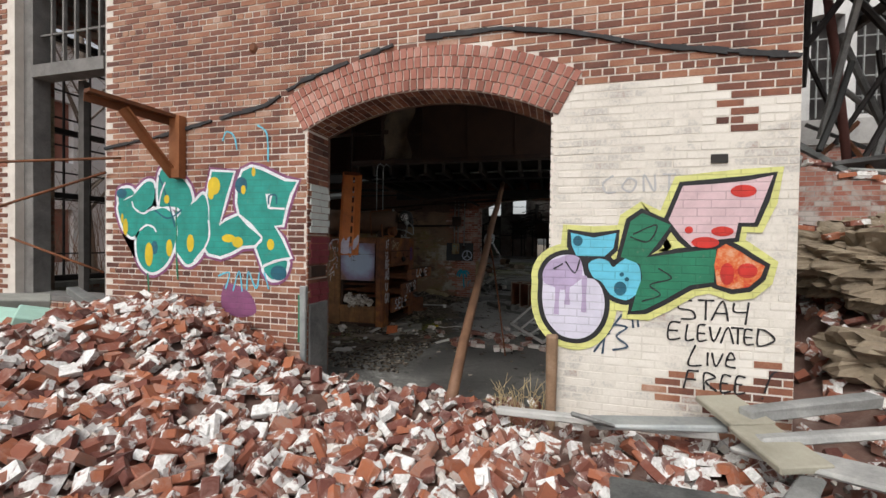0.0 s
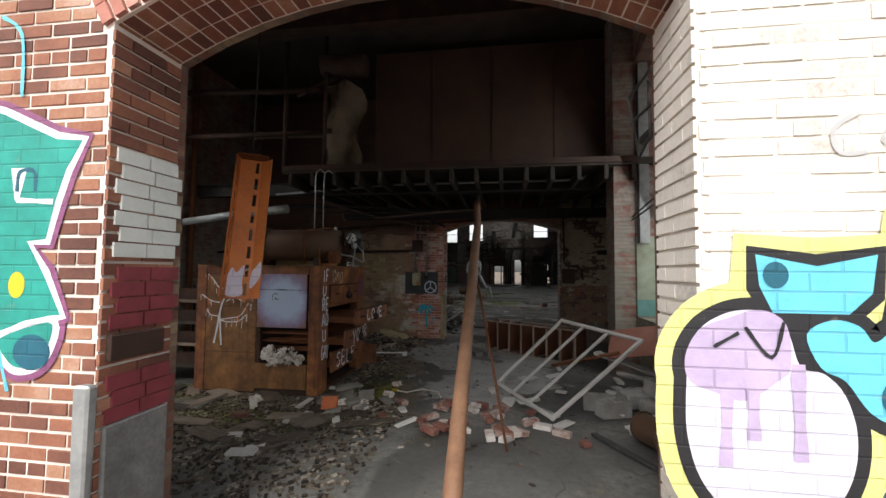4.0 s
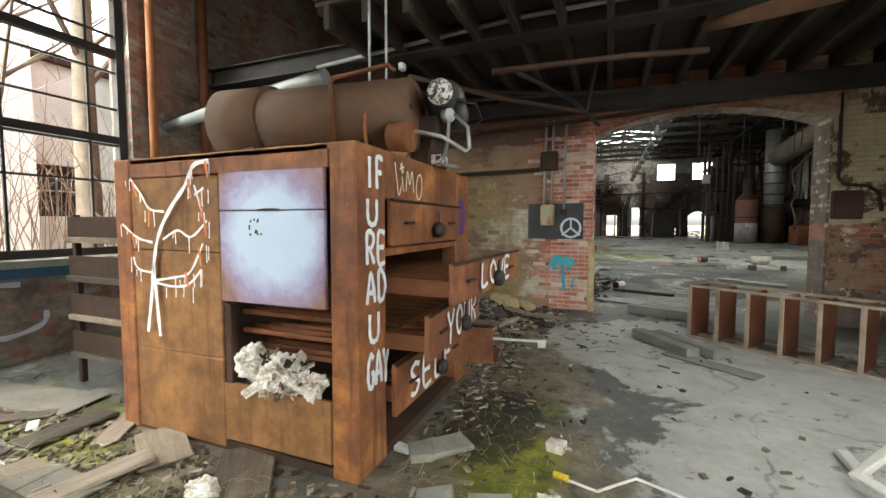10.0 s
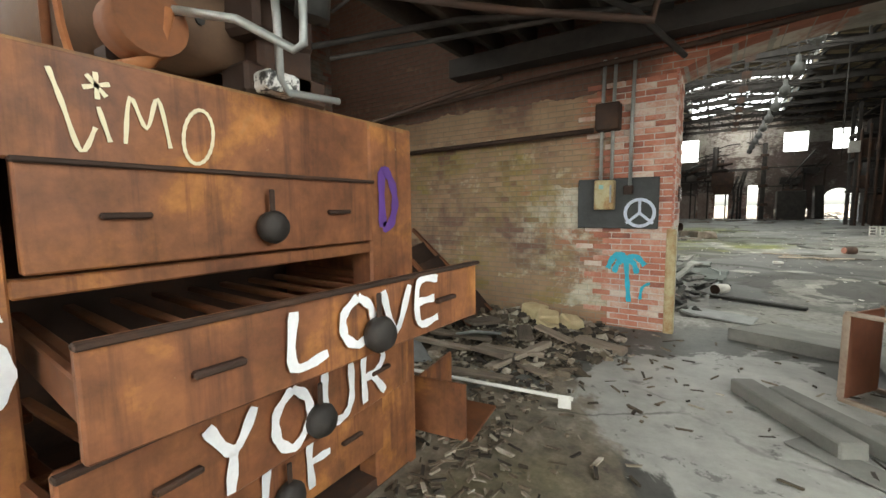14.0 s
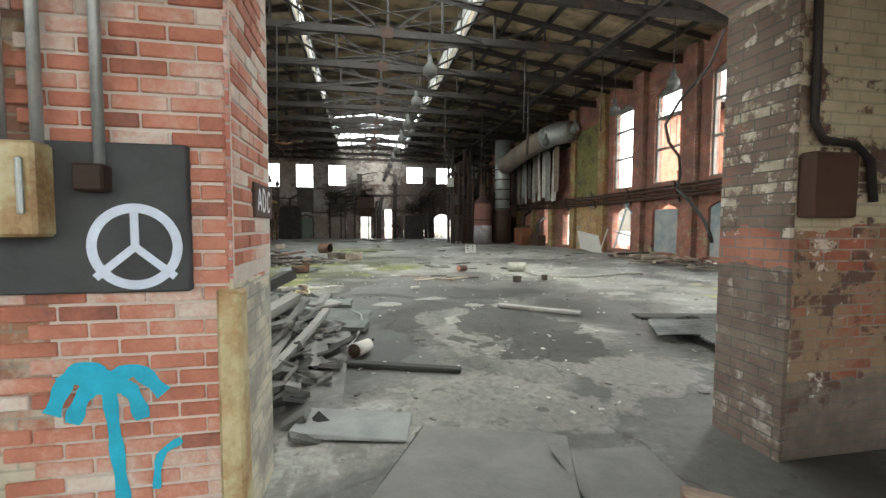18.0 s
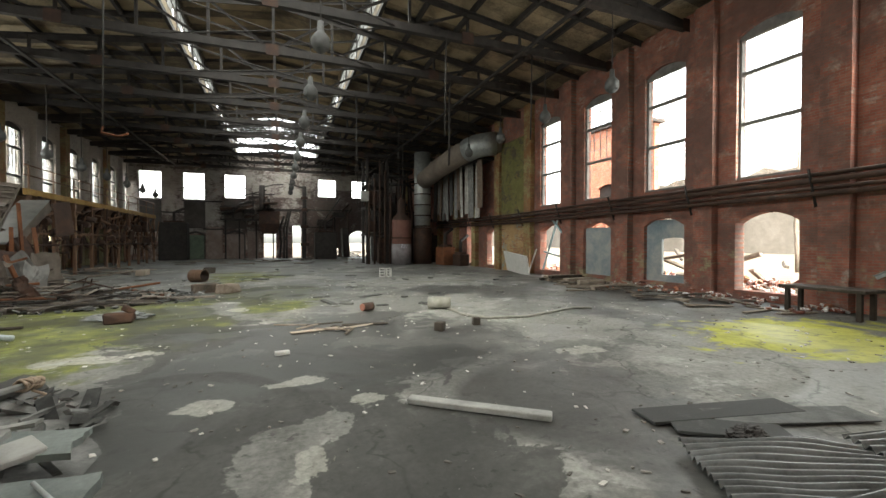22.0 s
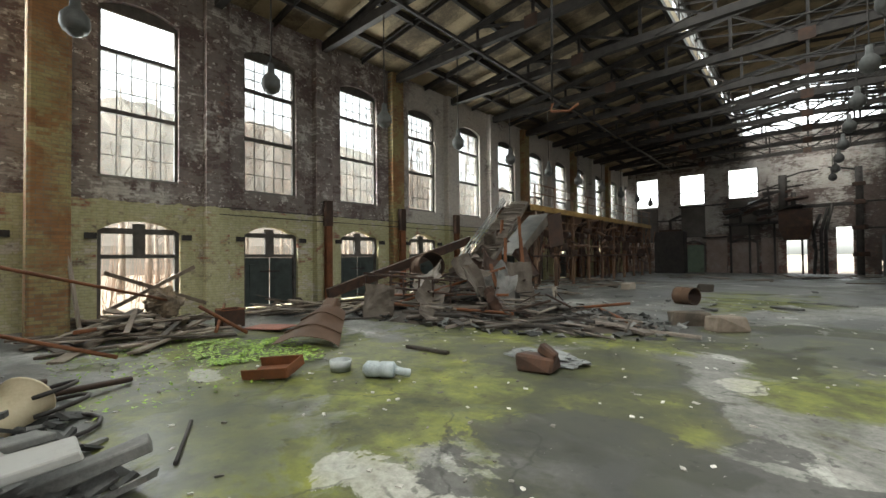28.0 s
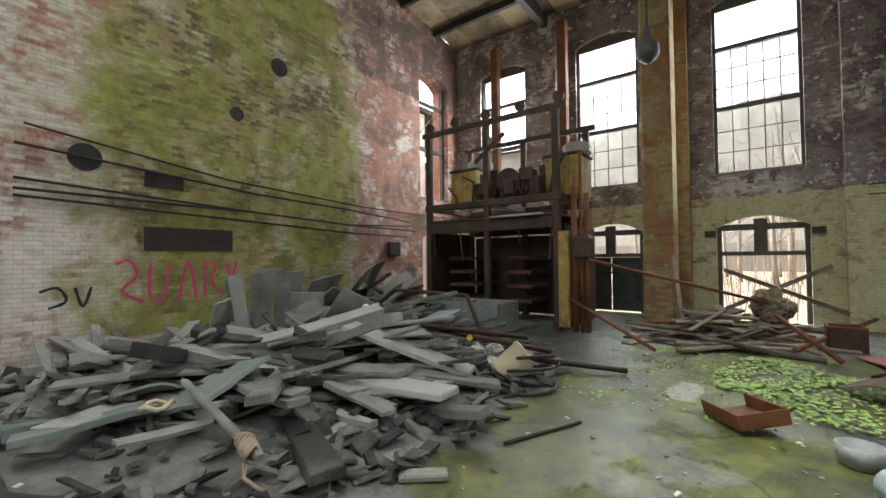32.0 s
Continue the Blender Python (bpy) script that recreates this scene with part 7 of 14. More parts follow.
def drawer(x, y0, y1, z0, z1, tray, yaw=0.0):
    m = pose(x, (y0 + y1) / 2, (z0 + z1) / 2, 0, 0, yaw)
    f = part("drawer_front", G().cbox(m, 0.035, y1 - y0, z1 - z0, 0.006), M_OVEN, ov)
    part("lip", G().cbox(m @ Matrix.Translation((0.02, 0, (z1 - z0) / 2 - 0.004)), 0.03, y1 - y0 + 0.01, 0.015, 0.004), M_RUSTDARK, f)
    for s in (-0.32, 0.32):
        part("pull", G().cbox(m @ Matrix.Translation((0.03, s * (y1 - y0), 0.0)), 0.025, 0.12, 0.018, 0.005), M_RUSTDARK, f, "small rusted pull")
    kb = m @ Matrix.Translation((0.02, 0.05, -(z1 - z0) * 0.18))
    g = G()
    g.lathe(kb @ pose(0, 0, 0, 0, 90, 0), [(0.0, 0.07), (0.045, 0.065), (0.06, 0.04), (0.055, 0.01), (0.02, 0.0)], 16)
    part("knob", g, M_STEEL, f, "black round knob", True)
    part("latch", G().cbox(kb @ Matrix.Translation((0.03, 0.0, 0.09)), 0.012, 0.02, 0.09, 0.004), M_RUSTDARK, f)
    if tray:
        for k in range(9):
            y = y0 + 0.08 + (y1 - y0 - 0.16) * k / 8
            part("tray_bar", G().cbox(m @ Matrix.Translation((-0.5 * tray, y - (y0 + y1) / 2, -0.02)), tray, 0.04, 0.025, 0.006), M_RUST, ov)
        for s in (-1, 1):
            part("tray_side", G().cbox(m @ Matrix.Translation((-0.5 * tray, s * ((y1 - y0) / 2 - 0.03), -0.03)), tray, 0.025, 0.1, 0.005), M_RUST, ov)
    return f


drawer(-3.335, 8.16, 9.36, 1.29, 1.57, 0)
d_love = drawer(-2.9, 8.14, 9.52, 0.96, 1.20, 1.2, -3)
d_your = drawer(-3.12, 8.12, 9.40, 0.62, 0.90, 1.0, 4)
d_self = drawer(-3.30, 8.14, 9.36, 0.26, 0.58, 0.6)
for i_, ch_ in enumerate("LOVE"):
    g = G()
    spell(g, ch_, 8.56 + i_ * (0.14 + 0.035), 1.02, 0.14, 0.15, 0, 0.028, lambda u, v, lift=0.0: (-2.875 - 0.052 * (u - 8.83) * -1 + lift, u, v), 0.008)
    part("sprayed_letter", g, M_WHITE, d_love, "white sprayed letter")
for i_, ch_ in enumerate("YOUR"):
    g = G()
    spell(g, ch_, 8.42 + i_ * (0.16 + 0.05), 0.66, 0.16, 0.20, 0, 0.032, lambda u, v, lift=0.0: (-3.095 - 0.07 * (u - 8.76) + lift, u, v), 0.008)
    part("sprayed_letter", g, M_WHITE, d_your, "white sprayed letter")
for i_, ch_ in enumerate("SELF"):
    g = G()
    spell(g, ch_, 8.3 + i_ * (0.15 + 0.05), 0.32, 0.15, 0.20, 0, 0.032, lambda u, v, lift=0.0: (-3.278 + lift, u, v), 0.008)
    part("sprayed_letter", g, M_WHITE, d_self, "white sprayed letter")
# shelves inside the open door, bundle of insulation
for z in (0.62, 0.74, 0.86):
    for k in range(3):
        part("rack_bar", G().cbox(pose(-3.93, 7.98 + k * 0.1, z), 0.75, 0.03, 0.03, 0.005), M_RUST, ov)
part("inner_floor", G().block(-4.6, 7.9, 0.40, -3.5, 9.6, 0.42), M_RUSTDARK, ov)
part("inner_wall", G().block(-4.36, 7.9, 0.42, -4.33, 9.6, OZ - 0.04), M_RUSTDARK, ov)


def crumple(name, c, r, mat, label, cat, seed, sq=(1, 1, 1)):
    g = G()
    random.seed(seed)
    nu, nv = (96, 64) if r > 0.8 else (36, 26)
    off = Vector((rnd(0, 50), rnd(0, 50), rnd(0, 50)))

    def fn(u, v):
        a, b = 2 * math.pi * u, math.pi * (v - 0.5)
        d = Vector((math.cos(a) * math.cos(b), math.sin(a) * math.cos(b), math.sin(b)))
        k = r * (1 + 0.45 * noise.noise(d * 1.6 + off) + 0.25 * noise.noise(d * 5 + off) + 0.14 * noise.noise(d * 12 + off) + (0.07 * noise.noise(d * 27 + off) if r > 0.8 else 0.0))
        return Vector(c) + Vector((d.x * sq[0], d.y * sq[1], d.z * sq[2])) * k
    g.sheet(fn, nu, nv)
    return solo(name, g, mat, label, cat)


P_FLUFF = spotted("torn_white_insulation", [(0.28, (0.05, 0.038, 0.03)), (0.38, (0.24, 0.17, 0.115)), (0.45, (0.52, 0.46, 0.39)), (0.55, (0.80, 0.78, 0.74))], 9, 60, bumpy=0.8, dist=0.02)
for k, (x, y, z, r) in enumerate(((-4.14, 7.9, 0.57, 0.10), (-3.95, 7.88, 0.53, 0.09), (-3.86, 7.86, 0.5, 0.07), (-3.66, 7.86, 0.5, 0.07), (-4.0, 7.92, 0.48, 0.1))):
    crumple("insulation_wad", (x, y, z), r, P_FLUFF, "torn wad of white insulation stuffed in the oven opening", "insulation", 40 + k)
random.seed(22)
random.seed(47)
for k in range(46):
    c = Vector((rnd(-4.12, -3.66), rnd(7.79, 7.94), rnd(0.44, 0.64)))
    m = pose(*c, rnd(-80, 80), rnd(-80, 80), rnd(0, 360))
    w_, h_, bd = rnd(0.03, 0.08), rnd(0.05, 0.12), rnd(-0.03, 0.03)
    solo("insulation_shred", G().shell(lambda u, v: m @ Vector(((u - 0.5) * w_ * (1 + 0.5 * noise.noise((v * 5, k, 0))), (v - 0.5) * h_ * (1 + 0.5 * noise.noise((u * 5, k, 4))), bd * (2 * v - 1) ** 2 + 0.02 * noise.noise((u * 3, v * 3, k)))), 4, 5, 0.008, m.to_3x3() @ Vector((0, 0, 1))), P_FLUFF if k % 3 else M_WOODBROWN_OB, "ragged shred of insulation hanging from the oven opening", "insulation", "insulation shreds in the oven")
# tank, motor and piping on the oven
tk = thing("oven_tank", "brown rusted cylindrical tank lying on the oven", "tank", (-4.3, 8.5, OZ))
M_TANK = spotted("brown_rusted_tank", [(0.25, (0.045, 0.025, 0.016)), (0.5, (0.10, 0.055, 0.032)), (0.8, (0.17, 0.095, 0.05))], 1.2, 50, (0.6, 0.85), 0.15, 0.2)
TA, TB = Vector((-4.86, 8.55, 2.2)), Vector((-3.45, 8.72, 2.2))
tax = (TB - TA).normalized()
part("shell", G().cyl(TA, TB, 0.255, n=36), M_TANK, tk, "", True)
part("wide_end", G().cyl(TA - tax * 0.12, TA + tax * 0.3, 0.285, n=36), M_TANK, tk, "", True)
tm = Matrix.Translation(TB) @ tax.to_track_quat("Z", "Y").to_matrix().to_4x4()
g = G()
g.lathe(tm, [(0.255, 0.0), (0.235, 0.025), (0.13, 0.04), (0.0, 0.045)], 32)
part("end_cap", g, M_TANK, tk, "", True)
for a in range(5):
    q = tm @ Vector((0.15 * math.cos(a * 1.25 + 0.5), 0.15 * math.sin(a * 1.25 + 0.5), 0.036))
    part("bolt_hole", G().cyl(q, q + tax * 0.008, 0.016, n=10), M_STEEL, tk)
for f in (0.15, 0.8):
    q = TA.lerp(TB, f)
    part("saddle", G().block(q.x - 0.05, q.y - 0.2, OZ + 0.005, q.x + 0.05, q.y + 0.2, 2.0), M_RUSTDARK, tk)
part("burner_can", G().cyl((-3.5, 8.5, 2.0), (-3.36, 8.5, 2.0), 0.1, n=20), M_RUST, tk, "", True)
part("rust_streak", G().tube([(-3.62, 8.35, 2.14), (-3.62, 8.36, 2.0), (-3.61, 8.38, 1.87)], 0.012, 6), M_RUSTBRIGHT, tk)
bp = thing("burner_assembly", "sooty burner motor with bent conduit on the oven", "burner", (-3.4, 9.0, OZ))
M_FLAKED = spotted("white_paint_flaking_off_black_iron", [(0.40, (0.02, 0.02, 0.02)), (0.47, (0.10, 0.10, 0.098)), (0.50, (0.62, 0.62, 0.60)), (0.7, (0.74, 0.74, 0.72))], 26, 60, (0.5, 0.8))
M_IRON = spotted("black_oily_iron", [(0.3, (0.018, 0.018, 0.018)), (0.7, (0.075, 0.074, 0.072))], 6, 50, (0.35, 0.6), 0.3)
mc, md = Vector((-3.2, 8.62, 2.31)), Vector((-0.25, 0.95, 0.06)).normalized()
part("motor", G().cyl(mc, mc + md * 0.24, 0.088, n=24), M_IRON, bp, "", True)
part("motor_face", G().lathe(Matrix.Translation(mc) @ (-md).to_track_quat("Z", "Y").to_matrix().to_4x4(), [(0.088, 0.0), (0.082, 0.014), (0.03, 0.02), (0.0, 0.02)], 24), M_FLAKED, bp, "flaking white motor plate", True)
for k in range(4):
    part("motor_rib", G().cyl(mc + md * (0.06 + 0.05 * k), mc + md * (0.07 + 0.05 * k), 0.093, n=24), M_IRON, bp, "", True)
vm = Matrix.Translation(mc + md * 0.3) @ md.to_track_quat("Z", "Y").to_matrix().to_4x4()
part("blower", G().lathe(vm, [(0.0, -0.07), (0.11, -0.07), (0.15, -0.045), (0.155, 0.045), (0.11, 0.07), (0.0, 0.07)], 28), M_IRON, bp, "black blower housing", True)
part("blower_outlet", G().tube([mc + md * 0.3 + Vector((0.1, 0.0, 0.0)), mc + md * 0.3 + Vector((0.12, 0.02, -0.1)), mc + md * 0.3 + Vector((0.1, 0.02, -0.22))], 0.06, 12), M_IRON, bp, "", True)
part("outlet_ring", G().cyl(mc + md * 0.36 + Vector((0.1, 0.0, -0.17)), mc + md * 0.39 + Vector((0.12, 0.0, -0.17)), 0.055, n=16), M_IRON, bp, "", True)
part("housing", G().cbox(pose(-3.42, 8.9, 2.13, 0, 0, 12), 0.24, 0.3, 0.16, 0.02), M_RUSTDARK, bp)
part("pedestal", G().cbox(pose(-3.42, 8.95, 1.98), 0.16, 0.24, 0.2, 0.02), M_RUSTDARK, bp)
part("top_pipe", G().tube([(-3.46, 8.47, 2.43), (-3.5, 8.46, 2.47), (-3.9, 8.41, 2.42), (-3.92, 8.40, 2.38), (-3.88, 8.39, 1.9)], 0.015, 8), M_RUST, bp, "rusted pipe over the tank", True)
part("top_valve", G().cbox(pose(-3.42, 8.5, 2.46), 0.04, 0.05, 0.05, 0.008), M_GALV, bp)
part("bracket", G().cbox(pose(-3.42, 8.95, 1.91), 0.16, 0.36, 0.11, 0.012), M_RUSTDARK, bp)
part("gauge", G().cyl((-3.24, 8.82, 2.2), (-3.19, 8.80, 2.2), 0.05, n=16), M_GALV, bp, "round grey gauge", True)
part("conduit", G().tube([(-3.2, 8.8, 2.16), (-3.22, 8.82, 2.02), (-3.26, 8.85, 1.9), (-3.26, 8.88, 1.86), (-3.24, 9.1, 1.87)], 0.014, 8), M_GALV, bp, "", True)
part("conduit", G().tube([(-3.36, 8.56, 2.05), (-3.2, 8.66, 2.02), (-3.06, 8.76, 1.93), (-3.04, 8.78, 1.95), (-3.06, 8.8, 2.1), (-3.16, 8.8, 2.2)], 0.014, 8), M_GALV, bp, "", True)
part("gas_pipe", G().tube([(-3.6, 8.42, 1.88), (-3.4, 8.5, 1.89), (-3.38, 8.53, 1.95), (-3.37, 8.55, 2.05)], 0.02, 8), M_RUSTBRIGHT, bp, "", True)
part("junction", G().cbox(pose(-3.31, 8.87, 1.895), 0.1, 0.14, 0.07, 0.012), M_FLAKED, bp, "white flaking junction box")
part("loop_wire", G().tube([(-3.15, 8.85, 2.3), (-3.05, 8.95, 2.3), (-3.02, 9.02, 2.2), (-3.1, 8.95, 2.12)], 0.007, 6), M_STEEL, bp, "", True)
solo("oven_flue_block", G().cbox(pose(-5.1, 8.75, 1.94), 0.3, 0.3, 0.17, 0.012), M_RUST, "rusted box on the oven beside the tank", "box")
# spilled tray beside the oven
tr = thing("metal_crate", "rusted drawer box lying on the floor behind the oven", "drawer", (-3.4, 10.2, 0))
part("drawer_side", G().cbox(pose(-3.53, 10.17, 0.2, 0, 0, 8), 0.02, 0.5, 0.36, 0.004), M_OVEN, tr)
part("drawer_front", G().cbox(pose(-3.35, 9.95, 0.2, 0, 0, 8), 0.36, 0.02, 0.36, 0.004), M_OVEN, tr)
part("drawer_bottom", G().cbox(pose(-3.35, 10.19, 0.03, 0, 0, 8), 0.36, 0.48, 0.02, 0.004), M_RUST, tr)

# ---- rack with trays behind the oven's west side ----
rk = thing("tray_rack", "rusted steel rack with deep trays beside the oven", "rack", (-6.0, 8.7, 0))
for x in (-6.5, -5.45):
    for y in (8.2, 9.2):
        part("upright", G().cbox(pose(x, y, 0.75), 0.05, 0.05, 1.5, 0.006), M_RUSTDARK, rk)
for k, z in enumerate((0.25, 0.58, 0.92, 1.26)):
    g = G()
    g.block(-6.55, 8.18, z, -5.4, 9.22, z + 0.02)
    g.block(-6.55, 8.16, z, -5.4, 8.18, z + 0.22)
    g.block(-6.55, 9.22, z, -5.4, 9.24, z + 0.22)
    g.block(-5.4, 8.18, z, -5.385, 9.22, z + 0.22)
    part("tray", g, M_RUSTDARK, rk)
    part("tray_lip", G().cbox(pose(-5.97, 8.145, z + 0.02), 1.15, 0.03, 0.05, 0.005), M_WOODBROWN_OB, rk)

# ---- electrics and paint on the partition ----
on_part = lambda u, v, lift=0.0: (u, 13.0825 - lift, v)
P_FLAKED = spotted("flaked_cream_enamel", [(0.3, (0.13, 0.055, 0.025)), (0.42, (0.32, 0.2, 0.09)), (0.55, (0.44, 0.38, 0.22)), (0.8, (0.52, 0.50, 0.36))], 5, 40, (0.4, 0.7))
P_TURQBOX = paint("pale_turquoise_label", (0.25, 0.5, 0.5), 0.15)
eb = thing("switch_board", "black switch board with a sprayed white peace sign", "switch board", (-2.95, 13.09, 1.18))
P_BOARD = spotted("sooty_black_board", [(0.3, (0.025, 0.026, 0.028)), (0.7, (0.07, 0.075, 0.078))], 3, 40)
part("board", G().cbox(pose(-2.94, 13.075, 1.47), 0.88, 0.045, 0.58, 0.006), P_BOARD, eb)
part("breaker_box", G().cbox(pose(-3.06, 13.0, 1.57), 0.22, 0.11, 0.34, 0.012), P_FLAKED, eb, "flaking cream and rust breaker box")
part("cover_label", G().cbox(pose(-3.09, 12.942, 1.66), 0.05, 0.006, 0.05, 0.002), P_TURQBOX, eb, "pale turquoise label")
part("lever", G().cbox(pose(-2.985, 12.935, 1.58), 0.02, 0.02, 0.2, 0.006), M_GALV, eb)
part("small_box", G().cbox(pose(-2.81, 13.02, 1.62), 0.1, 0.07, 0.1, 0.008), M_RUSTDARK, eb)
on_board = lambda u, v, lift=0.0: (u, 13.052 - lift, v)
P_PEACE = paint("pale_blue_white_spray", (0.56, 0.62, 0.74), 0.2)
g = G()
ring = [(2 * math.pi * k / 40) for k in range(41)]
for a, b in zip(ring, ring[1:]):
    pts4 = [(-2.69 + rr * math.cos(q), 1.36 + rr * math.sin(q)) for rr, q in ((0.132, a), (0.168, a), (0.168, b), (0.132, b))]
    g.add([on_board(u, v, 0.003) for u, v in pts4], [(0, 1, 2, 3)])
for k, (u, v) in enumerate(((-2.69, 1.5), (-2.83, 1.24), (-2.55, 1.24))):
    du, dv = u + 2.69, v - 1.36
    ln = math.hypot(du, dv)
    nx, nz = -dv / ln * 0.015, du / ln * 0.015
    g.add([on_board(*p, 0.0045 + 0.0006 * k) for p in ((-2.69 + nx, 1.36 + nz), (-2.69 - nx, 1.36 - nz), (u - nx, v - nz), (u + nx, v + nz))], [(0, 1, 2, 3)])
part("peace_sign", g, P_PEACE, eb, "white sprayed peace sign")
for x, z0 in ((-3.12, 1.74), (-3.0, 1.74), (-2.8, 1.67)):
    solo("wall_conduit", G().tube([(x, 13.05, z0), (x, 13.05, 2.4), (x + 0.02, 13.04, 3.1)], 0.02, 8), M_GALV, "grey conduit rising from the switch board", "conduit", "conduits on the partition", "", True)
solo("pull_box", G().cbox(pose(-3.04, 13.0, 2.45), 0.26, 0.16, 0.3, 0.012), M_RUSTDARK, "dark rusted pull box above the switch board", "pull box")
P_TURQ = paint("turquoise_spray_paint", (0.02, 0.36, 0.52), 0.3)
g = G()
ribbon(g, [(-2.78, 0.32), (-2.80, 0.55), (-2.82, 0.80)], 0.05, on_part, 0.002)
for k, s in enumerate(([(-2.82, 0.8), (-2.95, 0.84), (-3.02, 0.7)], [(-2.82, 0.8), (-2.9, 0.78), (-2.95, 0.66)], [(-2.82, 0.82), (-2.72, 0.86), (-2.62, 0.76)], [(-2.82, 0.8), (-2.74, 0.78), (-2.7, 0.66)], [(-2.82, 0.84), (-2.9, 0.88), (-2.98, 0.82)])):
    ribbon(g, s, 0.06, on_part, 0.0026 + 0.0005 * k)
ribbon(g, [(-2.66, 0.36), (-2.64, 0.5), (-2.56, 0.56)], 0.03, on_part, 0.002)
solo("palm_stencil", g, P_TURQ, "turquoise palm tree sprayed on the brick partition", "graffiti")
solo("jamb_guard", G().cbox(pose(-2.365, 13.125, 0.59), 0.10, 0.11, 1.18, 0.014, 0.006), P_FLAKED, "flaking rust-stained guard on the doorway corner", "jamb guard")
adc = thing("name_plate", "brown plate with white letters on the doorway jamb", "sign", (-2.35, 13.56, 1.48))
part("plate", G().cbox(pose(-2.337, 13.56, 1.57), 0.02, 0.36, 0.17, 0.005), P_PANEL, adc)
g = G()
on_jamb = lambda u, v, lift=0.0: (-2.3262 + lift, u, v)
spell(g, "ADC", 13.42, 1.52, 0.07, 0.1, 0.025, 0.018, on_jamb, 0.002)
part("letters", g, M_WHITE, adc, "white letters")
solo("wall_box", G().cbox(pose(0.87, 13.235, 1.69), 0.32, 0.1, 0.38, 0.012), P_PANEL, "dark steel box on the partition", "box")
solo("wall_conduit", G().tube([(0.76, 13.26, 3.2), (0.77, 13.25, 2.3), (0.77, 13.25, 2.06), (0.84, 13.25, 1.96), (1.08, 13.25, 1.94), (1.2, 13.25, 1.85), (1.24, 13.25, 1.6)], 0.022, 8), M_STEEL, "black conduit bent down the partition", "conduit", smooth=True)
solo("wall_slot", G().cbox(pose(2.4, 13.26, 2.3), 1.6, 0.05, 0.12, 0.006), M_STEEL, "dark steel strip across the partition", "strip")

# ---- lying pigeonhole rack, lumber, leaning frame ----
lr = thing("lying_rack", "rusted steel pigeonhole rack lying on its side", "rack", (-0.3, 11.3, 0))
a0, a1 = Vector((-1.14, 11.92, 0)), Vector((0.62, 10.62, 0))
dirv = (a1 - a0).normalized()
nrm = Vector((-dirv.y, dirv.x, 0))
yaw = math.degrees(math.atan2(dirv.y, dirv.x))
Lr = (a1 - a0).length
M_RACKRED = spotted("red_brown_rusted_sheet", [(0.25, (0.07, 0.025, 0.016)), (0.5, (0.18, 0.065, 0.035)), (0.8, (0.28, 0.12, 0.07))], 2, 40, (0.5, 0.8), 0.15)
M_RACKEDGE = spotted("worn_tan_rack_edge", [(0.25, (0.14, 0.085, 0.06)), (0.5, (0.30, 0.23, 0.18)), (0.8, (0.44, 0.37, 0.31))], 4, 40, (0.5, 0.8), 0.1)
for k in range(8):
    c = a0 + dirv * (Lr * k / 7)
    part("edge_strip", G().cbox(pose(c.x - nrm.x * 0.012, c.y - nrm.y * 0.012, 0.335, 0, 0, yaw), 0.045, 0.012, 0.62, 0.004), M_RACKEDGE, lr, "worn tan edge strip")
    c = c + nrm * 0.22
    part("divider", G().cbox(pose(c.x, c.y, 0.335, 0, 0, yaw), 0.025, 0.44, 0.64, 0.005), M_RACKRED, lr)
for off, z in ((0.0, 0.015), (0.0, 0.655), (0.44, 0.015), (0.44, 0.655)):
    c = a0 + dirv * (Lr / 2) + nrm * off
    part("rail", G().cbox(pose(c.x, c.y, z, 0, 0, yaw), Lr + 0.03, 0.04, 0.03, 0.005), M_RACKEDGE, lr)
P_TIMBERDULL = spotted("dull_grey_timber", [(0.25, (0.10, 0.10, 0.092)), (0.5, (0.17, 0.168, 0.155)), (0.8, (0.25, 0.245, 0.225))], 3, 60, bumpy=0.5)
lying = ((-1.5, 11.35, 0.06, -57, 0.9, 0.17, 0.1), (-1.28, 11.35, 0.06, -52, 0.85, 0.13, 0.11), (-1.0, 11.2, 0.06, -60, 0.3, 0.13, 0.1), (-1.15, 10.8, 0.012, -38, 0.9, 0.2, 0.02))
for x, y, z, yw, sx, sy, sz in lying:
    solo("timber_block", G().cbox(pose(x, y, z, 0, 0, yw), sx, sy, sz, 0.01, 0.004), P_TIMBERDULL, "grey squared timber lying on the concrete", "timber", "timbers beside the rack")
fr = thing("welded_grille", "pale painted steel frame propped at a slant", "steel grille", (-0.16, 7.36, 0))
T_, R_, B_, L_ = Vector((0.19, 9.21, 1.01)), Vector((1.02, 7.94, 0.92)), Vector((-0.16, 7.36, 0.06)), Vector((-0.84, 8.84, 0.06))
fn_ = (R_ - B_).cross(L_ - B_).normalized()


def bar_between(p, q, w, t):
    d = q - p
    x = d.normalized()
    y = fn_.cross(x).normalized()
    m = Matrix((x, y, fn_)).transposed().to_4x4()
    m.translation = (p + q) / 2
    return m, d.length


for p, q, w in ((L_, T_, 0.05), (T_, R_, 0.05), (R_, B_, 0.05), (B_, L_, 0.05), (L_.lerp(B_, 0.33), T_.lerp(R_, 0.33), 0.03), (L_.lerp(B_, 0.64), T_.lerp(R_, 0.64), 0.03)):
    m, ln = bar_between(p, q, w, 0.04)
    part("bar", G().cbox(m, ln + w, w, 0.04, 0.006), M_FRAMEWHITE, fr)
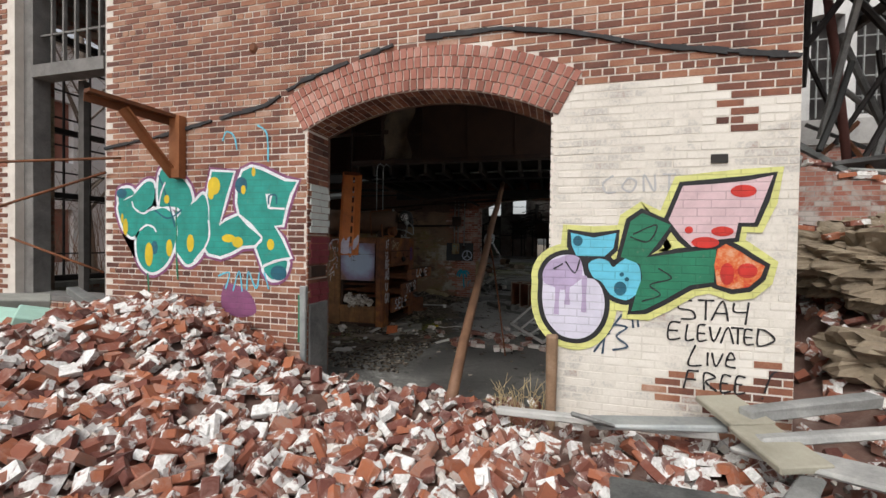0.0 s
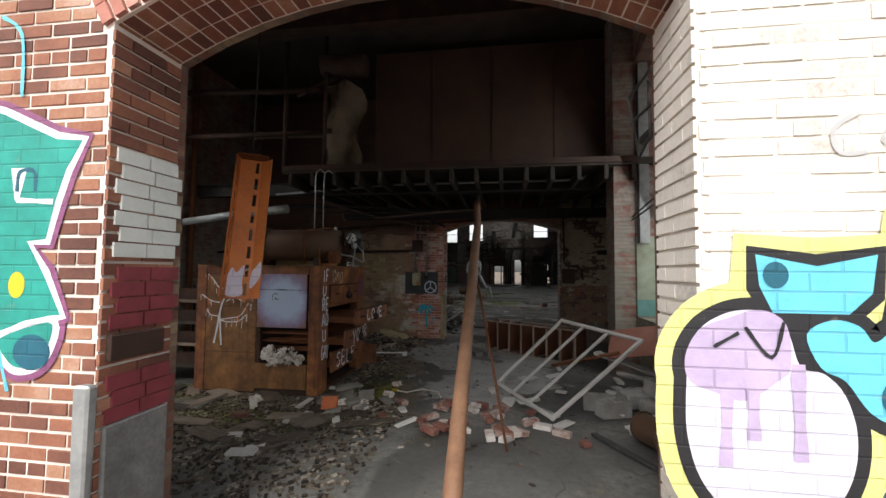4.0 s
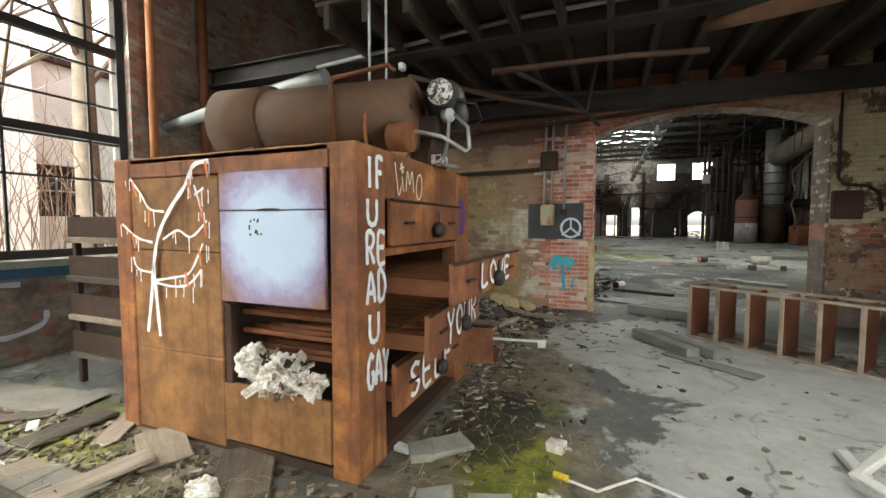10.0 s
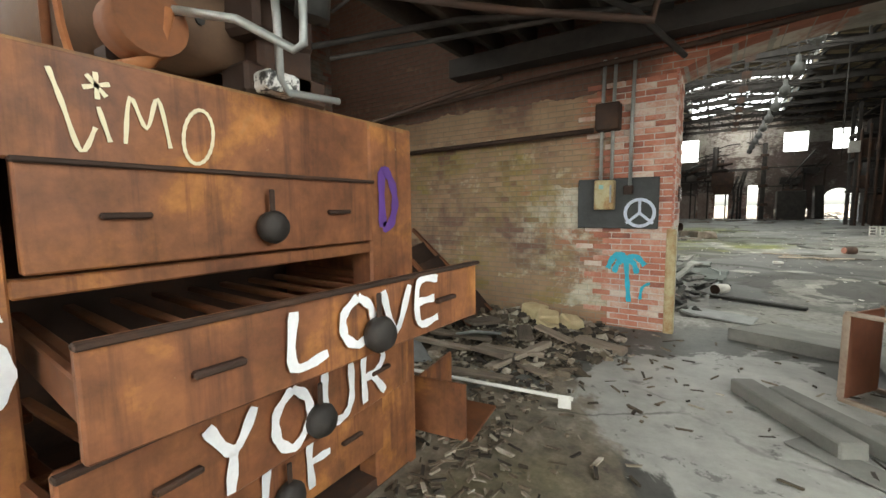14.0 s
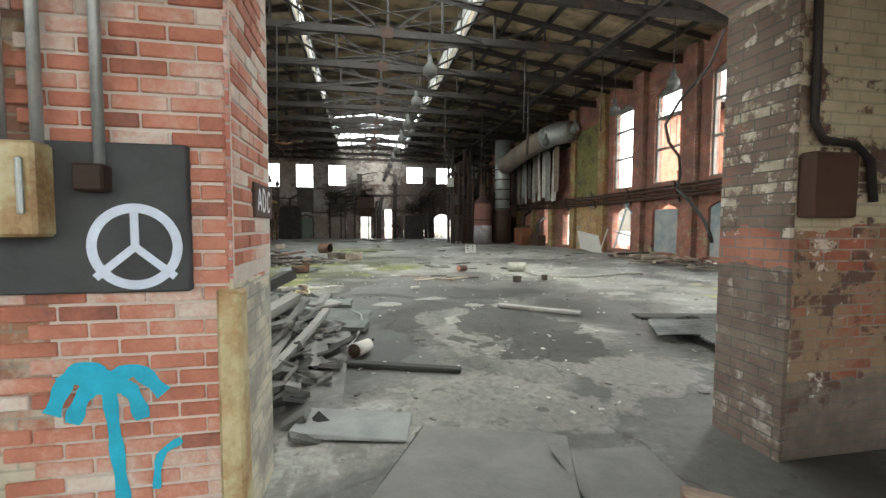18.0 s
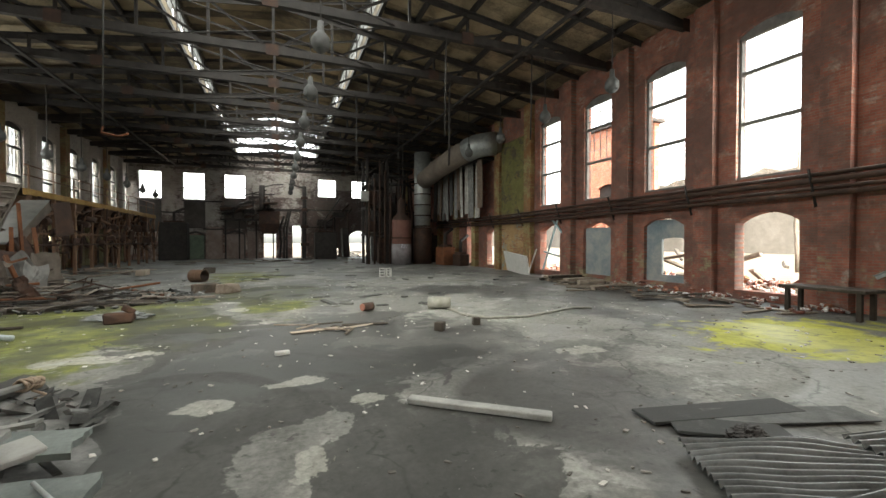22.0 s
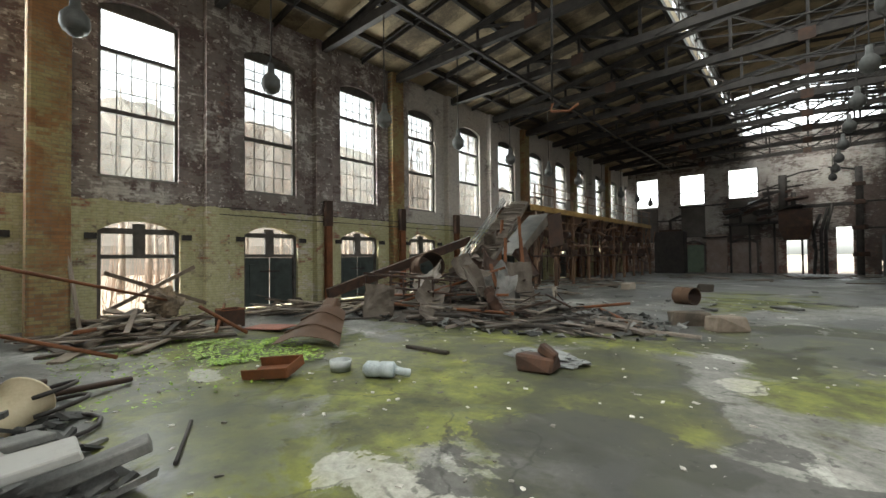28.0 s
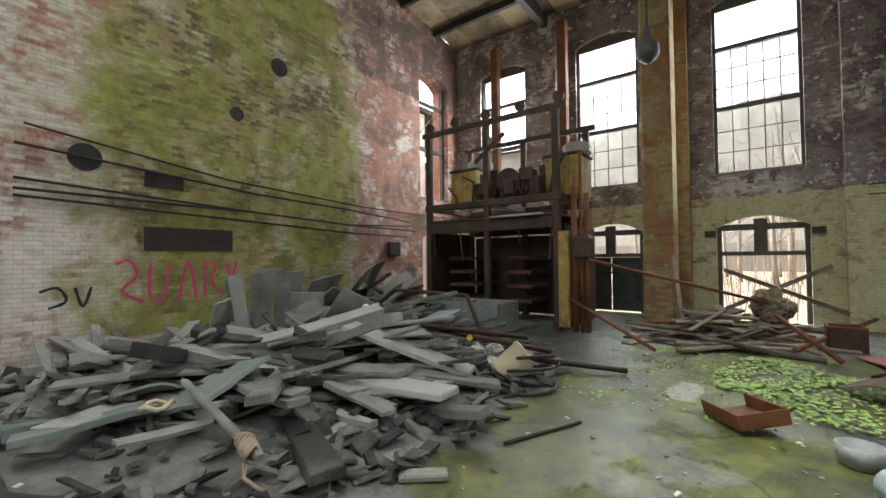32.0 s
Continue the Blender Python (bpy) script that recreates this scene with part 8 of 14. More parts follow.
# bricks on the floor in front of the frame
random.seed(31)
pts = []
while len(pts) < 34:
    x, y = rnd(-1.75, -0.2), rnd(6.6, 8.0)
    if ((x + 1.0) / 0.75) ** 2 + ((y - 7.2) / 0.65) ** 2 < 1:
        pts.append((x, y))
M_BRICKPINK = spotted("dusty_pink_brick", [(0.2, (0.15, 0.06, 0.045)), (0.42, (0.26, 0.115, 0.085)), (0.52, (0.42, 0.32, 0.28)), (0.64, (0.62, 0.58, 0.54)), (0.85, (0.7, 0.67, 0.63))], 7, 40, per="object", vary=0.45)
scatter("floor_brick", [brick_g(i == 3) for i in range(4)], M_BRICKPINK, [pose(x, y, rnd(0.028, 0.075), rnd(-8, 8), rnd(-8, 8), rnd(0, 360)) for x, y in pts], "dusty red brick lying on the concrete floor", "brick", "bricks on the engine room floor")
single = [(-2.55, 7.4), (-2.2, 7.2), (-2.1, 7.75), (-0.1, 7.0), (0.1, 6.75), (-2.75, 7.7), (-3.9, 6.9), (-2.4, 8.6), (-0.55, 8.3), (-0.9, 8.5)]
scatter("floor_brick", [brick_g(i == 1) for i in range(3)], M_BRICKPINK, [pose(x, y, 0.03, 0, 0, rnd(0, 360)) for x, y in single], "single old brick on the concrete floor", "brick", "bricks on the engine room floor")
# concrete blocks, plates, drums by the east opening
P_CINDER = spotted("grey_cinder_block", [(0.3, (0.22, 0.21, 0.20)), (0.7, (0.42, 0.41, 0.39))], 6, 60, bumpy=0.6)


def cinder(m, mat=None):
    g = G()
    for y in (-0.08, 0.08):
        g.box(m @ Matrix.Translation((0, y, 0)), 0.39, 0.035, 0.19)
    for x in (-0.18, 0.0, 0.18):
        g.box(m @ Matrix.Translation((x, 0, 0)), 0.035, 0.125, 0.19)
    return solo("cinder_block", g, mat or P_CINDER, "hollow grey concrete block", "concrete block", "concrete blocks")


for k, (x, y, z, a, b, c) in enumerate(((0.62, 7.75, 0.1, 0, 0, 20), (0.5, 7.98, 0.1, 0, 0, -8), (1.05, 8.35, 0.1, 0, 0, 50), (1.3, 8.1, 0.3, 10, 0, 30), (1.7, 8.6, 0.95, 20, 10, 60), (2.1, 8.9, 0.9, 90, 0, 20), (2.4, 8.6, 0.95, 0, 30, 80), (1.9, 9.1, 1.05, 30, 0, 0), (2.7, 9.2, 0.9, 90, 10, 50), (2.5, 8.2, 0.8, 15, 25, 10), (3.0, 8.8, 0.85, 0, 15, 0), (2.2, 8.3, 0.7, 60, 0, 33))):
    cinder(pose(x, y, z, a, b, c))
for x, y, z, yw, tl, sx, sy, sz in ((1.1, 8.2, 0.12, 15, 0, 0.6, 0.35, 0.18), (1.25, 7.95, 0.09, -10, 4, 0.5, 0.3, 0.16), (1.2, 8.6, 0.3, 40, 12, 0.7, 0.3, 0.05), (1.05, 8.75, 0.46, -25, 14, 0.9, 0.28, 0.04)):
    solo("broken_slab", G().cbox(pose(x, y, z, 0, tl, yw), sx, sy, sz, 0.02, 0.02), P_CINDER, "broken concrete slab by the wall opening", "slab", "broken slabs by the opening")
M_PINKPLATE = spotted("dull_red_painted_plate", [(0.25, (0.16, 0.06, 0.04)), (0.6, (0.33, 0.14, 0.10)), (0.85, (0.42, 0.22, 0.17))], 2, 40, (0.5, 0.8))
solo("red_plate", G().cbox(pose(1.2, 8.75, 0.78, 38, -12, -30), 0.8, 0.6, 0.012, 0.003), M_PINKPLATE, "dull red steel plate tipped on the slabs", "plate")
solo("rust_bar", G().cyl((0.0, 9.0, 0.32), (0.95, 8.7, 0.62), 0.03, n=8), M_RUST, "rusted bar lying against the red plate", "bar", smooth=True)
solo("leaning_stake", G().cbox(look((2.4, 9.1, 1.0), (2.75, 9.35, 1.85)) @ Matrix.Translation((0, 0, -0.45)), 0.09, 0.05, 1.0, 0.006), M_RUST, "rusted angle sticking out of the rubble", "angle iron")


def dented_drum(name, p0, p1, r, mat, label, cat):
    t = thing(name, label, cat, (p0[0], p0[1], 0))
    g = G()
    a, b = Vector(p0), Vector(p1)
    ax = (b - a).normalized()
    up = Vector((0, 0, 1))
    sd = ax.cross(up).normalized()
    up = sd.cross(ax)

    def fn(u, v):
        an = 2 * math.pi * u
        rr = r * (1 + 0.07 * noise.noise((math.cos(an) * 1.5, math.sin(an) * 1.5, v * 3)))
        return a + (b - a) * v + sd * math.cos(an) * rr + up * math.sin(an) * rr
    g.sheet(fn, 28, 8)
    part("shell", g, mat, t, "", True)
    g = G()
    g.sheet(lambda u, v: a + (b - a) * (0.01 + 0.98 * v) + (sd * math.cos(2 * math.pi * u) + up * math.sin(2 * math.pi * u)) * r * 0.95 * (1 + 0.07 * noise.noise((math.cos(2 * math.pi * u) * 1.5, math.sin(2 * math.pi * u) * 1.5, v * 3))), 28, 2)
    part("lining", g, M_RUSTDARK, t, "", True)
    for f in (0.02, 0.5, 0.98):
        c = a + (b - a) * f
        ring = [c + (sd * math.cos(2 * math.pi * k / 20) + up * math.sin(2 * math.pi * k / 20)) * r * 1.02 for k in range(21)]
        part("hoop", G().tube(ring, 0.012, 6, False), mat, t, "", True)
    return t


dented_drum("steel_drum", (1.15, 5.55, 0.17), (1.02, 6.3, 0.17), 0.165, M_TANK, "rusted stovepipe section lying by the wall", "drum")
dented_drum("steel_drum", (1.0, 6.35, 0.15), (0.75, 7.05, 0.15), 0.145, M_TANK, "rusted stovepipe section lying by the wall", "drum")
solo("thin_board", G().cbox(pose(0.55, 6.5, 0.02, 0, 0, 118), 1.3, 0.07, 0.03, 0.005), M_WOODGREY_OB, "thin grey board on the floor", "board")
solo("thin_board", G().cbox(pose(-0.35, 7.9, 0.02, 0, 0, 130), 0.9, 0.06, 0.03, 0.005), M_WOODGREY_OB, "thin grey board on the floor", "board")

# ---- east wall: window frames, stub beam, cables, flower ----
for a, b, z0, z1 in ((4.75, 6.68, 2.45, 5.5), (7.85, 9.72, 2.3, 5.5)):
    w = thing("window_room_east", "grey weathered window frame, its sash gone", "window", (1.55, a, z0), "", "structure")
    for u0, u1, za, zb in ((a, a + 0.09, z0, z1), (b - 0.09, b, z0, z1)):
        part("window_frame", G().block(1.54, u0, za, 1.7, u1, zb), M_GREYFRAME, w)
        part("parting_strip", G().block(1.515, u0 + 0.03, za, 1.538, u1 - 0.03, zb), M_STEEL, w)
    part("transom", G().block(1.56, a + 0.09, 4.0 if a > 7 else 4.6, 1.68, b - 0.09, 4.12 if a > 7 else 4.72), M_GREYFRAME, w)
sash = thing("torn_window", "twisted steel sash hanging out of the window opening", "broken window", (1.45, 9.2, 3.6))
for p0, p1 in (((1.48, 9.42, 3.72), (1.2, 9.0, 4.55)), ((1.2, 9.0, 4.55), (1.45, 8.3, 4.9)), ((1.48, 9.42, 3.72), (1.52, 9.0, 3.95)), ((1.52, 9.0, 3.95), (1.4, 8.7, 4.7)), ((1.4, 8.7, 4.7), (1.5, 8.2, 4.2)), ((1.3, 9.15, 4.25), (1.46, 8.85, 4.35))):
    g = G()
    angle_bar(g, p0, p1, 0.04)
    part("bar", g, M_GALV, sash)
solo("stub_beam", G().cbox(look((1.6, 8.3, 2.52), (1.15, 6.7, 2.62)) @ Matrix.Translation((0, 0, -0.85)), 0.09, 0.12, 1.5, 0.008), M_RUSTDARK, "rusted stub of a beam sticking in through the wall", "beam")
for k, pts in enumerate(([(1.46, 9.9, 2.75), (1.4, 8.0, 2.95), (1.3, 6.4, 3.25), (1.25, 4.3, 3.75)], [(1.46, 9.9, 2.7), (1.42, 8.0, 2.85), (1.35, 6.4, 3.05), (1.3, 4.3, 3.35)], [(1.46, 9.9, 4.4), (1.4, 7.4, 4.2), (1.3, 4.3, 4.3)])):
    solo("slack_cable", G().tube(pts, 0.014 if k < 2 else 0.01, 6), M_STEEL, "black cable strung along the brick wall", "cable", "cables on the east wall", "", True)
solo("cable_knot", G().cbox(pose(1.31, 6.1, 3.15, 0, 20, 80), 0.2, 0.06, 0.06, 0.02), M_STEEL, "black insulator on the cable", "insulator")
solo("wall_conduit", G().tube([(1.47, 6.35, 2.6), (1.47, 6.35, 1.4), (1.46, 6.33, 1.36)], 0.018, 8), M_STEEL, "black conduit down the painted wall", "conduit", smooth=True)
M_DADO = brick_wall_mat("grey_green_painted_wall", "y", (0.22, 0.15, 0.12), (0.26, 0.18, 0.14), (0.2, 0.19, 0.17), [((0.24, 0.25, 0.20), (0.36, 0.37, 0.31), 1.0, 0.22, 0.34, None, None), ((0.08, 0.08, 0.075), (0.14, 0.14, 0.13), 0.9, 0.50, 0.6, -1, 1.0)], 0.25)
solo("painted_dado", G().block(1.484, 4.3, 0.9, 1.497, 6.62, 2.44), M_DADO, "grey-green painted brick below the window", "painted wall")
on_east = lambda u, v, lift=0.0: (1.482 - lift, u, v)
petal = [(6.24, 1.5), (6.2, 1.75), (6.14, 1.98), (6.0, 2.06), (5.86, 2.04), (5.7, 2.1), (5.5, 2.0), (5.4, 1.8), (5.42, 1.5), (5.55, 1.3), (5.75, 1.22), (5.95, 1.26), (6.12, 1.34)]
P_FLOWER = paint("orange_flower_paint", (0.62, 0.17, 0.03), 0.15)
P_FLEDGE = paint("red_flower_edge_paint", (0.45, 0.04, 0.03), 0.2)
P_STEM = paint("green_stem_paint", (0.02, 0.20, 0.09), 0.2)
fl_t = thing("flower_mural", "large orange flower painted on the wall with a green stem", "mural", (1.48, 5.8, 0.5))
tint("flower_edge", P_FLEDGE, fl_t, "", [grow(smooth_poly(petal), 0.05)], lift=0.001, at=on_east)
tint("flower_body", P_FLOWER, fl_t, "", [smooth_poly(petal)], lift=0.003, at=on_east)
tint("petal_lines", P_FLEDGE, fl_t, "", strokes=[[(6.12, 1.6), (6.06, 1.82), (5.9, 1.9), (5.76, 1.86)], [(6.0, 1.45), (5.92, 1.62), (5.98, 1.78)], [(5.84, 1.4), (5.8, 1.55), (5.86, 1.7), (5.76, 1.76)], [(5.6, 1.45), (5.66, 1.62), (5.58, 1.8), (5.66, 1.95)], [(5.75, 1.6), (5.68, 1.7), (5.72, 1.8)]], lift=0.0045, at=on_east, w=0.018)
tint("flower_stem", P_STEM, fl_t, "", [smooth_poly([(6.46, 1.36), (6.4, 1.34), (6.3, 1.16), (6.1, 1.1), (5.9, 1.16), (5.98, 1.22), (6.15, 1.26), (6.3, 1.32)])], [[(5.86, 1.2), (5.8, 1.0), (5.86, 0.82), (5.9, 0.62), (5.98, 0.52)]], lift=0.002, at=on_east, w=0.07)

# ---- debris along the partition and round the oven ----
random.seed(41)
dr = thing("collapsed_rack", "collapsed rusted shelf rack leaning by the partition", "rack", (-4.9, 12.5, 0))
for k in range(4):
    part("shelf", G().cbox(pose(-5.3 + k * 0.28, 12.45 - 0.05 * k, 0.72 - 0.17 * k, 18, 48, 12), 0.5, 0.6, 0.02, 0.004), M_RUSTDARK, dr)
for s in (-0.3, 0.3):
    g = G()
    angle_bar(g, (-5.65, 12.4 + s, 1.15), (-4.25, 12.25 + s, 0.1), 0.05)
    part("upright", g, M_RUST, dr)
P_SAFETY = paint("chipped_yellow_paint", (0.55, 0.30, 0.02), 0.3)
solo("yellow_guard", G().cbox(pose(-6.2, 12.0, 0.42, 8, -10, 16), 1.1, 0.25, 0.22, 0.05, 0.02), P_SAFETY, "chipped yellow machine guard in the debris", "machine guard")
for k in range(3):
    solo("rust_strut", G().cbox(pose(-6.4 + k * 0.35, 12.6, 0.5, rnd(-20, 20), rnd(35, 60), rnd(-20, 20)), 1.1, 0.06, 0.05, 0.008), M_WOODBROWN_OB, "brown strut sticking out of the debris", "strut", "struts in the debris")


def boards_heap(name, n, region, mat, label, cat, group, lrange, wrange, hmax, tilt=12, seed=0, trange=(0.02, 0.05), meshes=8):
    random.seed(seed)
    gs = [G().cbox(Matrix.Identity(4), rnd(*lrange), rnd(*wrange), rnd(*trange), 0.006, 0.006) for _ in range(meshes)]
    ps = []
    for i in range(n):
        x, y, h = region(i / max(n - 1, 1))
        ps.append(pose(x, y, 0.02 + h * rnd(0.15, 1.0) * hmax, rnd(-tilt, tilt) * min(1, h * 2), rnd(-tilt, tilt) * min(1, h * 2), rnd(0, 360)))
    scatter(name, gs, mat, ps, label, cat, group)


def patch(cx, cy, rx, ry):
    def f(k):
        while True:
            x, y = rnd(-1, 1), rnd(-1, 1)
            d = x * x + y * y
            if d < 1:
                return cx + x * rx, cy + y * ry, 1 - d
    return f


boards_heap("debris_board", 46, patch(-4.5, 11.9, 1.9, 1.2), M_WOODBROWN_OB, "broken brown board in the debris by the partition", "board", "boards along the partition", (0.3, 1.0), (0.05, 0.16), 0.22, 12, 51)
P_SHEETGREY = spotted("grey_torn_roofing_felt", [(0.3, (0.12, 0.125, 0.125)), (0.7, (0.30, 0.31, 0.31))], 3, 40, per="object", vary=0.4)
boards_heap("torn_felt", 20, patch(-5.0, 11.7, 1.6, 1.0), P_SHEETGREY, "torn grey sheet in the debris", "sheet", "torn sheets along the partition", (0.3, 0.7), (0.2, 0.45), 0.3, 25, 52, (0.008, 0.02))
P_CARD = spotted("yellowed_cardboard", [(0.3, (0.30, 0.23, 0.12)), (0.7, (0.52, 0.43, 0.27))], 4, 40)
for x, y, z, yw in ((-3.55, 12.5, 0.16, 20), (-3.3, 12.6, 0.12, 60), (-3.75, 12.6, 0.2, -20), (-3.5, 12.35, 0.08, 75)):
    solo("card_scrap", G().cbox(pose(x, y, z, 12, 10, yw), 0.26, 0.2, 0.12, 0.02, 0.02), P_CARD, "crumpled yellowed carton in the debris", "carton", "cartons in the debris")
solo("curtain_rod", G().cyl((-4.6, 10.55, 0.06), (-2.75, 10.75, 0.08), 0.015, n=8), M_FRAMEWHITE, "thin white rod lying on the debris", "rod", smooth=True)
solo("white_tile", G().cbox(pose(-2.8, 10.72, 0.06, 60, 0, 15), 0.09, 0.09, 0.012, 0.003), M_FRAMEWHITE, "small white square plate on the floor", "plate")
boards_heap("floor_scrap", 40, patch(-4.6, 6.9, 2.6, 0.9), M_WOODBROWN_OB, "flat scrap of board in the litter before the oven", "scrap board", "scraps before the oven", (0.2, 0.7), (0.08, 0.3), 0.05, 4, 53, (0.012, 0.03))
boards_heap("pale_scrap", 16, patch(-3.6, 7.1, 2.4, 1.2), M_FRAMEWHITE, "pale broken plaster piece on the floor", "plaster", "plaster pieces before the oven", (0.1, 0.35), (0.05, 0.16), 0.04, 5, 54, (0.015, 0.04))
boards_heap("pale_scrap", 22, patch(0.2, 8.6, 1.2, 1.6), M_FRAMEWHITE, "pale broken plaster piece on the floor", "plaster", "plaster pieces by the frame", (0.1, 0.35), (0.05, 0.16), 0.05, 5, 55, (0.015, 0.04))
P_STONE = spotted("grey_flat_stone", [(0.3, (0.16, 0.155, 0.13)), (0.7, (0.34, 0.33, 0.29))], 5, 50)
boards_heap("broken_stone", 9, patch(-2.9, 7.7, 0.6, 0.7), P_STONE, "flat broken stone beside the oven", "stone", "stones beside the oven", (0.16, 0.3), (0.12, 0.22), 0.12, 12, 56, (0.03, 0.06))
solo("orange_brick", G().cbox(pose(-2.95, 7.35, 0.09, 70, 0, 10), 0.2, 0.16, 0.06, 0.008, 0.004), P_ORANGE, "orange tile standing on edge before the oven", "tile")
solo("extension_cable", G().tube([(-2.35, 8.3, 0.015), (-2.15, 8.25, 0.012), (-1.95, 8.45, 0.012), (-1.7, 8.35, 0.012), (-1.62, 8.1, 0.012)], 0.009, 6), M_FRAMEWHITE, "pale electric cord lying on the floor", "cord", smooth=True)
solo("cord_plug", G().cyl((-2.38, 8.31, 0.02), (-2.3, 8.29, 0.02), 0.02, n=8), P_YEL, "yellow plug on the cord", "plug")
g = G()
random.seed(61)
for k in range(1500):
    cx, cy, sx, sy = ((-4.6, 6.9, 1.3, 0.5), (-3.1, 9.3, 0.3, 0.6), (-4.0, 11.8, 1.3, 0.7), (-3.4, 12.4, 0.3, 0.4))[k % 4]
    x, y = random.gauss(cx, sx), random.gauss(cy, sy)
    if -5.4 < x < -3.3 and 7.75 < y < 9.8 or y > 13.0 or x < -7.5:
        continue
    g.box(pose(x, y, 0.012 + rnd(0, 0.02), rnd(-8, 8), rnd(-8, 8), rnd(0, 360)), rnd(0.03, 0.11), rnd(0.005, 0.022), rnd(0.004, 0.016), 0.2)
for _ in range(8000):
    k = rnd(0, 1)
    x, y = (rnd(-7.4, -2.0), rnd(5.2, 7.8)) if k < 0.6 else ((rnd(-6.8, -3.0), rnd(9.9, 13.0)) if k < 0.985 else (rnd(-3.2, 1.2), rnd(4.4, 10.5)))
    g.box(pose(x, y, 0.008, rnd(-10, 10), rnd(-10, 10), rnd(0, 360)), rnd(0.015, 0.07), rnd(0.008, 0.04), rnd(0.004, 0.022), 0.2)
M_LITTER = spotted("mixed_floor_litter", [(0.25, (0.025, 0.019, 0.014)), (0.45, (0.075, 0.058, 0.04)), (0.68, (0.16, 0.125, 0.088)), (0.86, (0.40, 0.36, 0.30))], 6, 30, per="island", vary=0.7)
M_FLATBOARD = spotted("dirt_stained_board", [(0.25, (0.06, 0.052, 0.042)), (0.5, (0.14, 0.128, 0.108)), (0.8, (0.25, 0.24, 0.215))], 3, 40, per="object", vary=0.5)
g_straw = G()
random.seed(62)
for _ in range(1300):
    x, y = (random.gauss(-4.4, 1.2), random.gauss(7.0, 0.4)) if rnd(0, 1) < 0.75 else (random.gauss(-2.7, 0.35), random.gauss(8.4, 0.6))
    if -5.42 < x < -3.3 and y > 7.68 or x < -7.5 or y > 9.6:
        continue
    a, L = rnd(0, 6.28), rnd(0.06, 0.26)
    d_, w_ = Vector((math.cos(a), math.sin(a), 0)) * L / 2, Vector((-math.sin(a), math.cos(a), 0)) * 0.0022
    c, up_ = Vector((x, y, rnd(0.012, 0.03))), Vector((0, 0, rnd(0.0, 0.05)))
    g_straw.add([c - d_ - w_, c - d_ + w_, c + w_ + up_, c - w_ + up_, c + d_], [(0, 1, 2, 3), (3, 2, 4)])
M_STRAW = spotted("dead_grass_straw", [(0.25, (0.10, 0.085, 0.03)), (0.5, (0.24, 0.20, 0.09)), (0.8, (0.42, 0.36, 0.20))], 6, 30, per="island", vary=0.6)
stuff("dead_straw", g_straw, M_STRAW, "dead straw and grass strewn before the oven", "straw")
for k, (x, y, r) in enumerate(((-2.82, 7.5, 0.07), (-2.6, 7.62, 0.05), (-2.35, 8.0, 0.06), (-4.05, 7.45, 0.07), (-3.1, 7.05, 0.05))):
    crumple("crumpled_paper", (x, y, r * 0.7), r, P_FLUFF, "crumpled white paper on the floor", "paper", 160 + k, (1.3, 1, 0.7))
for x, y, yw, sx, sy in ((-6.5, 7.75, 12, 1.3, 0.34), (-6.1, 7.3, -8, 0.8, 0.22), (-6.6, 6.9, 30, 0.7, 0.2), (-5.2, 7.05, 20, 0.62, 0.4), (-4.75, 7.15, 5, 0.4, 0.34), (-4.95, 6.85, 75, 0.7, 0.08)):
    solo("flat_board", G().cbox(pose(x, y, 0.035, rnd(-2, 2), rnd(-3, 3), yw), sx, sy, 0.025, 0.006, 0.02), M_FLATBOARD, "flat grey board in the dirt before the oven", "board", "boards before the oven")
stuff("floor_litter", g, M_LITTER, "litter of chips, twigs and plaster on the room floor", "litter")

# tilted slab and warped board on the threshold of the inner arch
P_SLABGREY = spotted("broken_concrete_slab", [(0.25, (0.10, 0.099, 0.092)), (0.5, (0.175, 0.172, 0.16)), (0.75, (0.24, 0.236, 0.218))], 3, 40, bumpy=0.5, dist=0.006)
slab = G()
slab.sheet(lambda u, v: (-1.80 + 0.95 * u + 0.40 * v, 13.20 - 0.33 * u + 0.95 * v, 0.002 + 0.125 * (1 - v) ** 1.2 + 0.004 * noise.noise((u * 6, v * 6, 1))), 14, 12)
slab.add([(-1.80, 13.20, -0.01), (-0.85, 12.87, -0.01), (-0.85, 12.872, 0.126), (-1.80, 13.202, 0.126)], [(0, 1, 2, 3)])
for dx, x0, y0 in ((-0.002, -1.80, 13.20), (0.002, -0.85, 12.87)):
    slab.add([(x0 + dx, y0, -0.01), (x0 + dx + 0.40, y0 + 0.95, -0.01), (x0 + dx + 0.40, y0 + 0.95, 0.004), (x0 + dx, y0, 0.126)], [(0, 1, 2, 3)])
solo("concrete_slab", slab, P_SLABGREY, "tilted broken concrete slab on the threshold of the arch", "concrete slab")
board = G()
for lift in (0.0, 0.008):
    board.sheet(lambda u, v: (-0.78 + 0.62 * u + 0.10 * v, 12.35 + 1.28 * v - 0.1 * u, 0.006 + lift + 0.10 * math.exp(-(u / 0.16) ** 2) * 0.5 + 0.03 * v * u), 14, 8)
solo("warped_sheet", board, P_SLABGREY, "warped grey fibre sheet lying by the rack", "sheet", smooth=True)

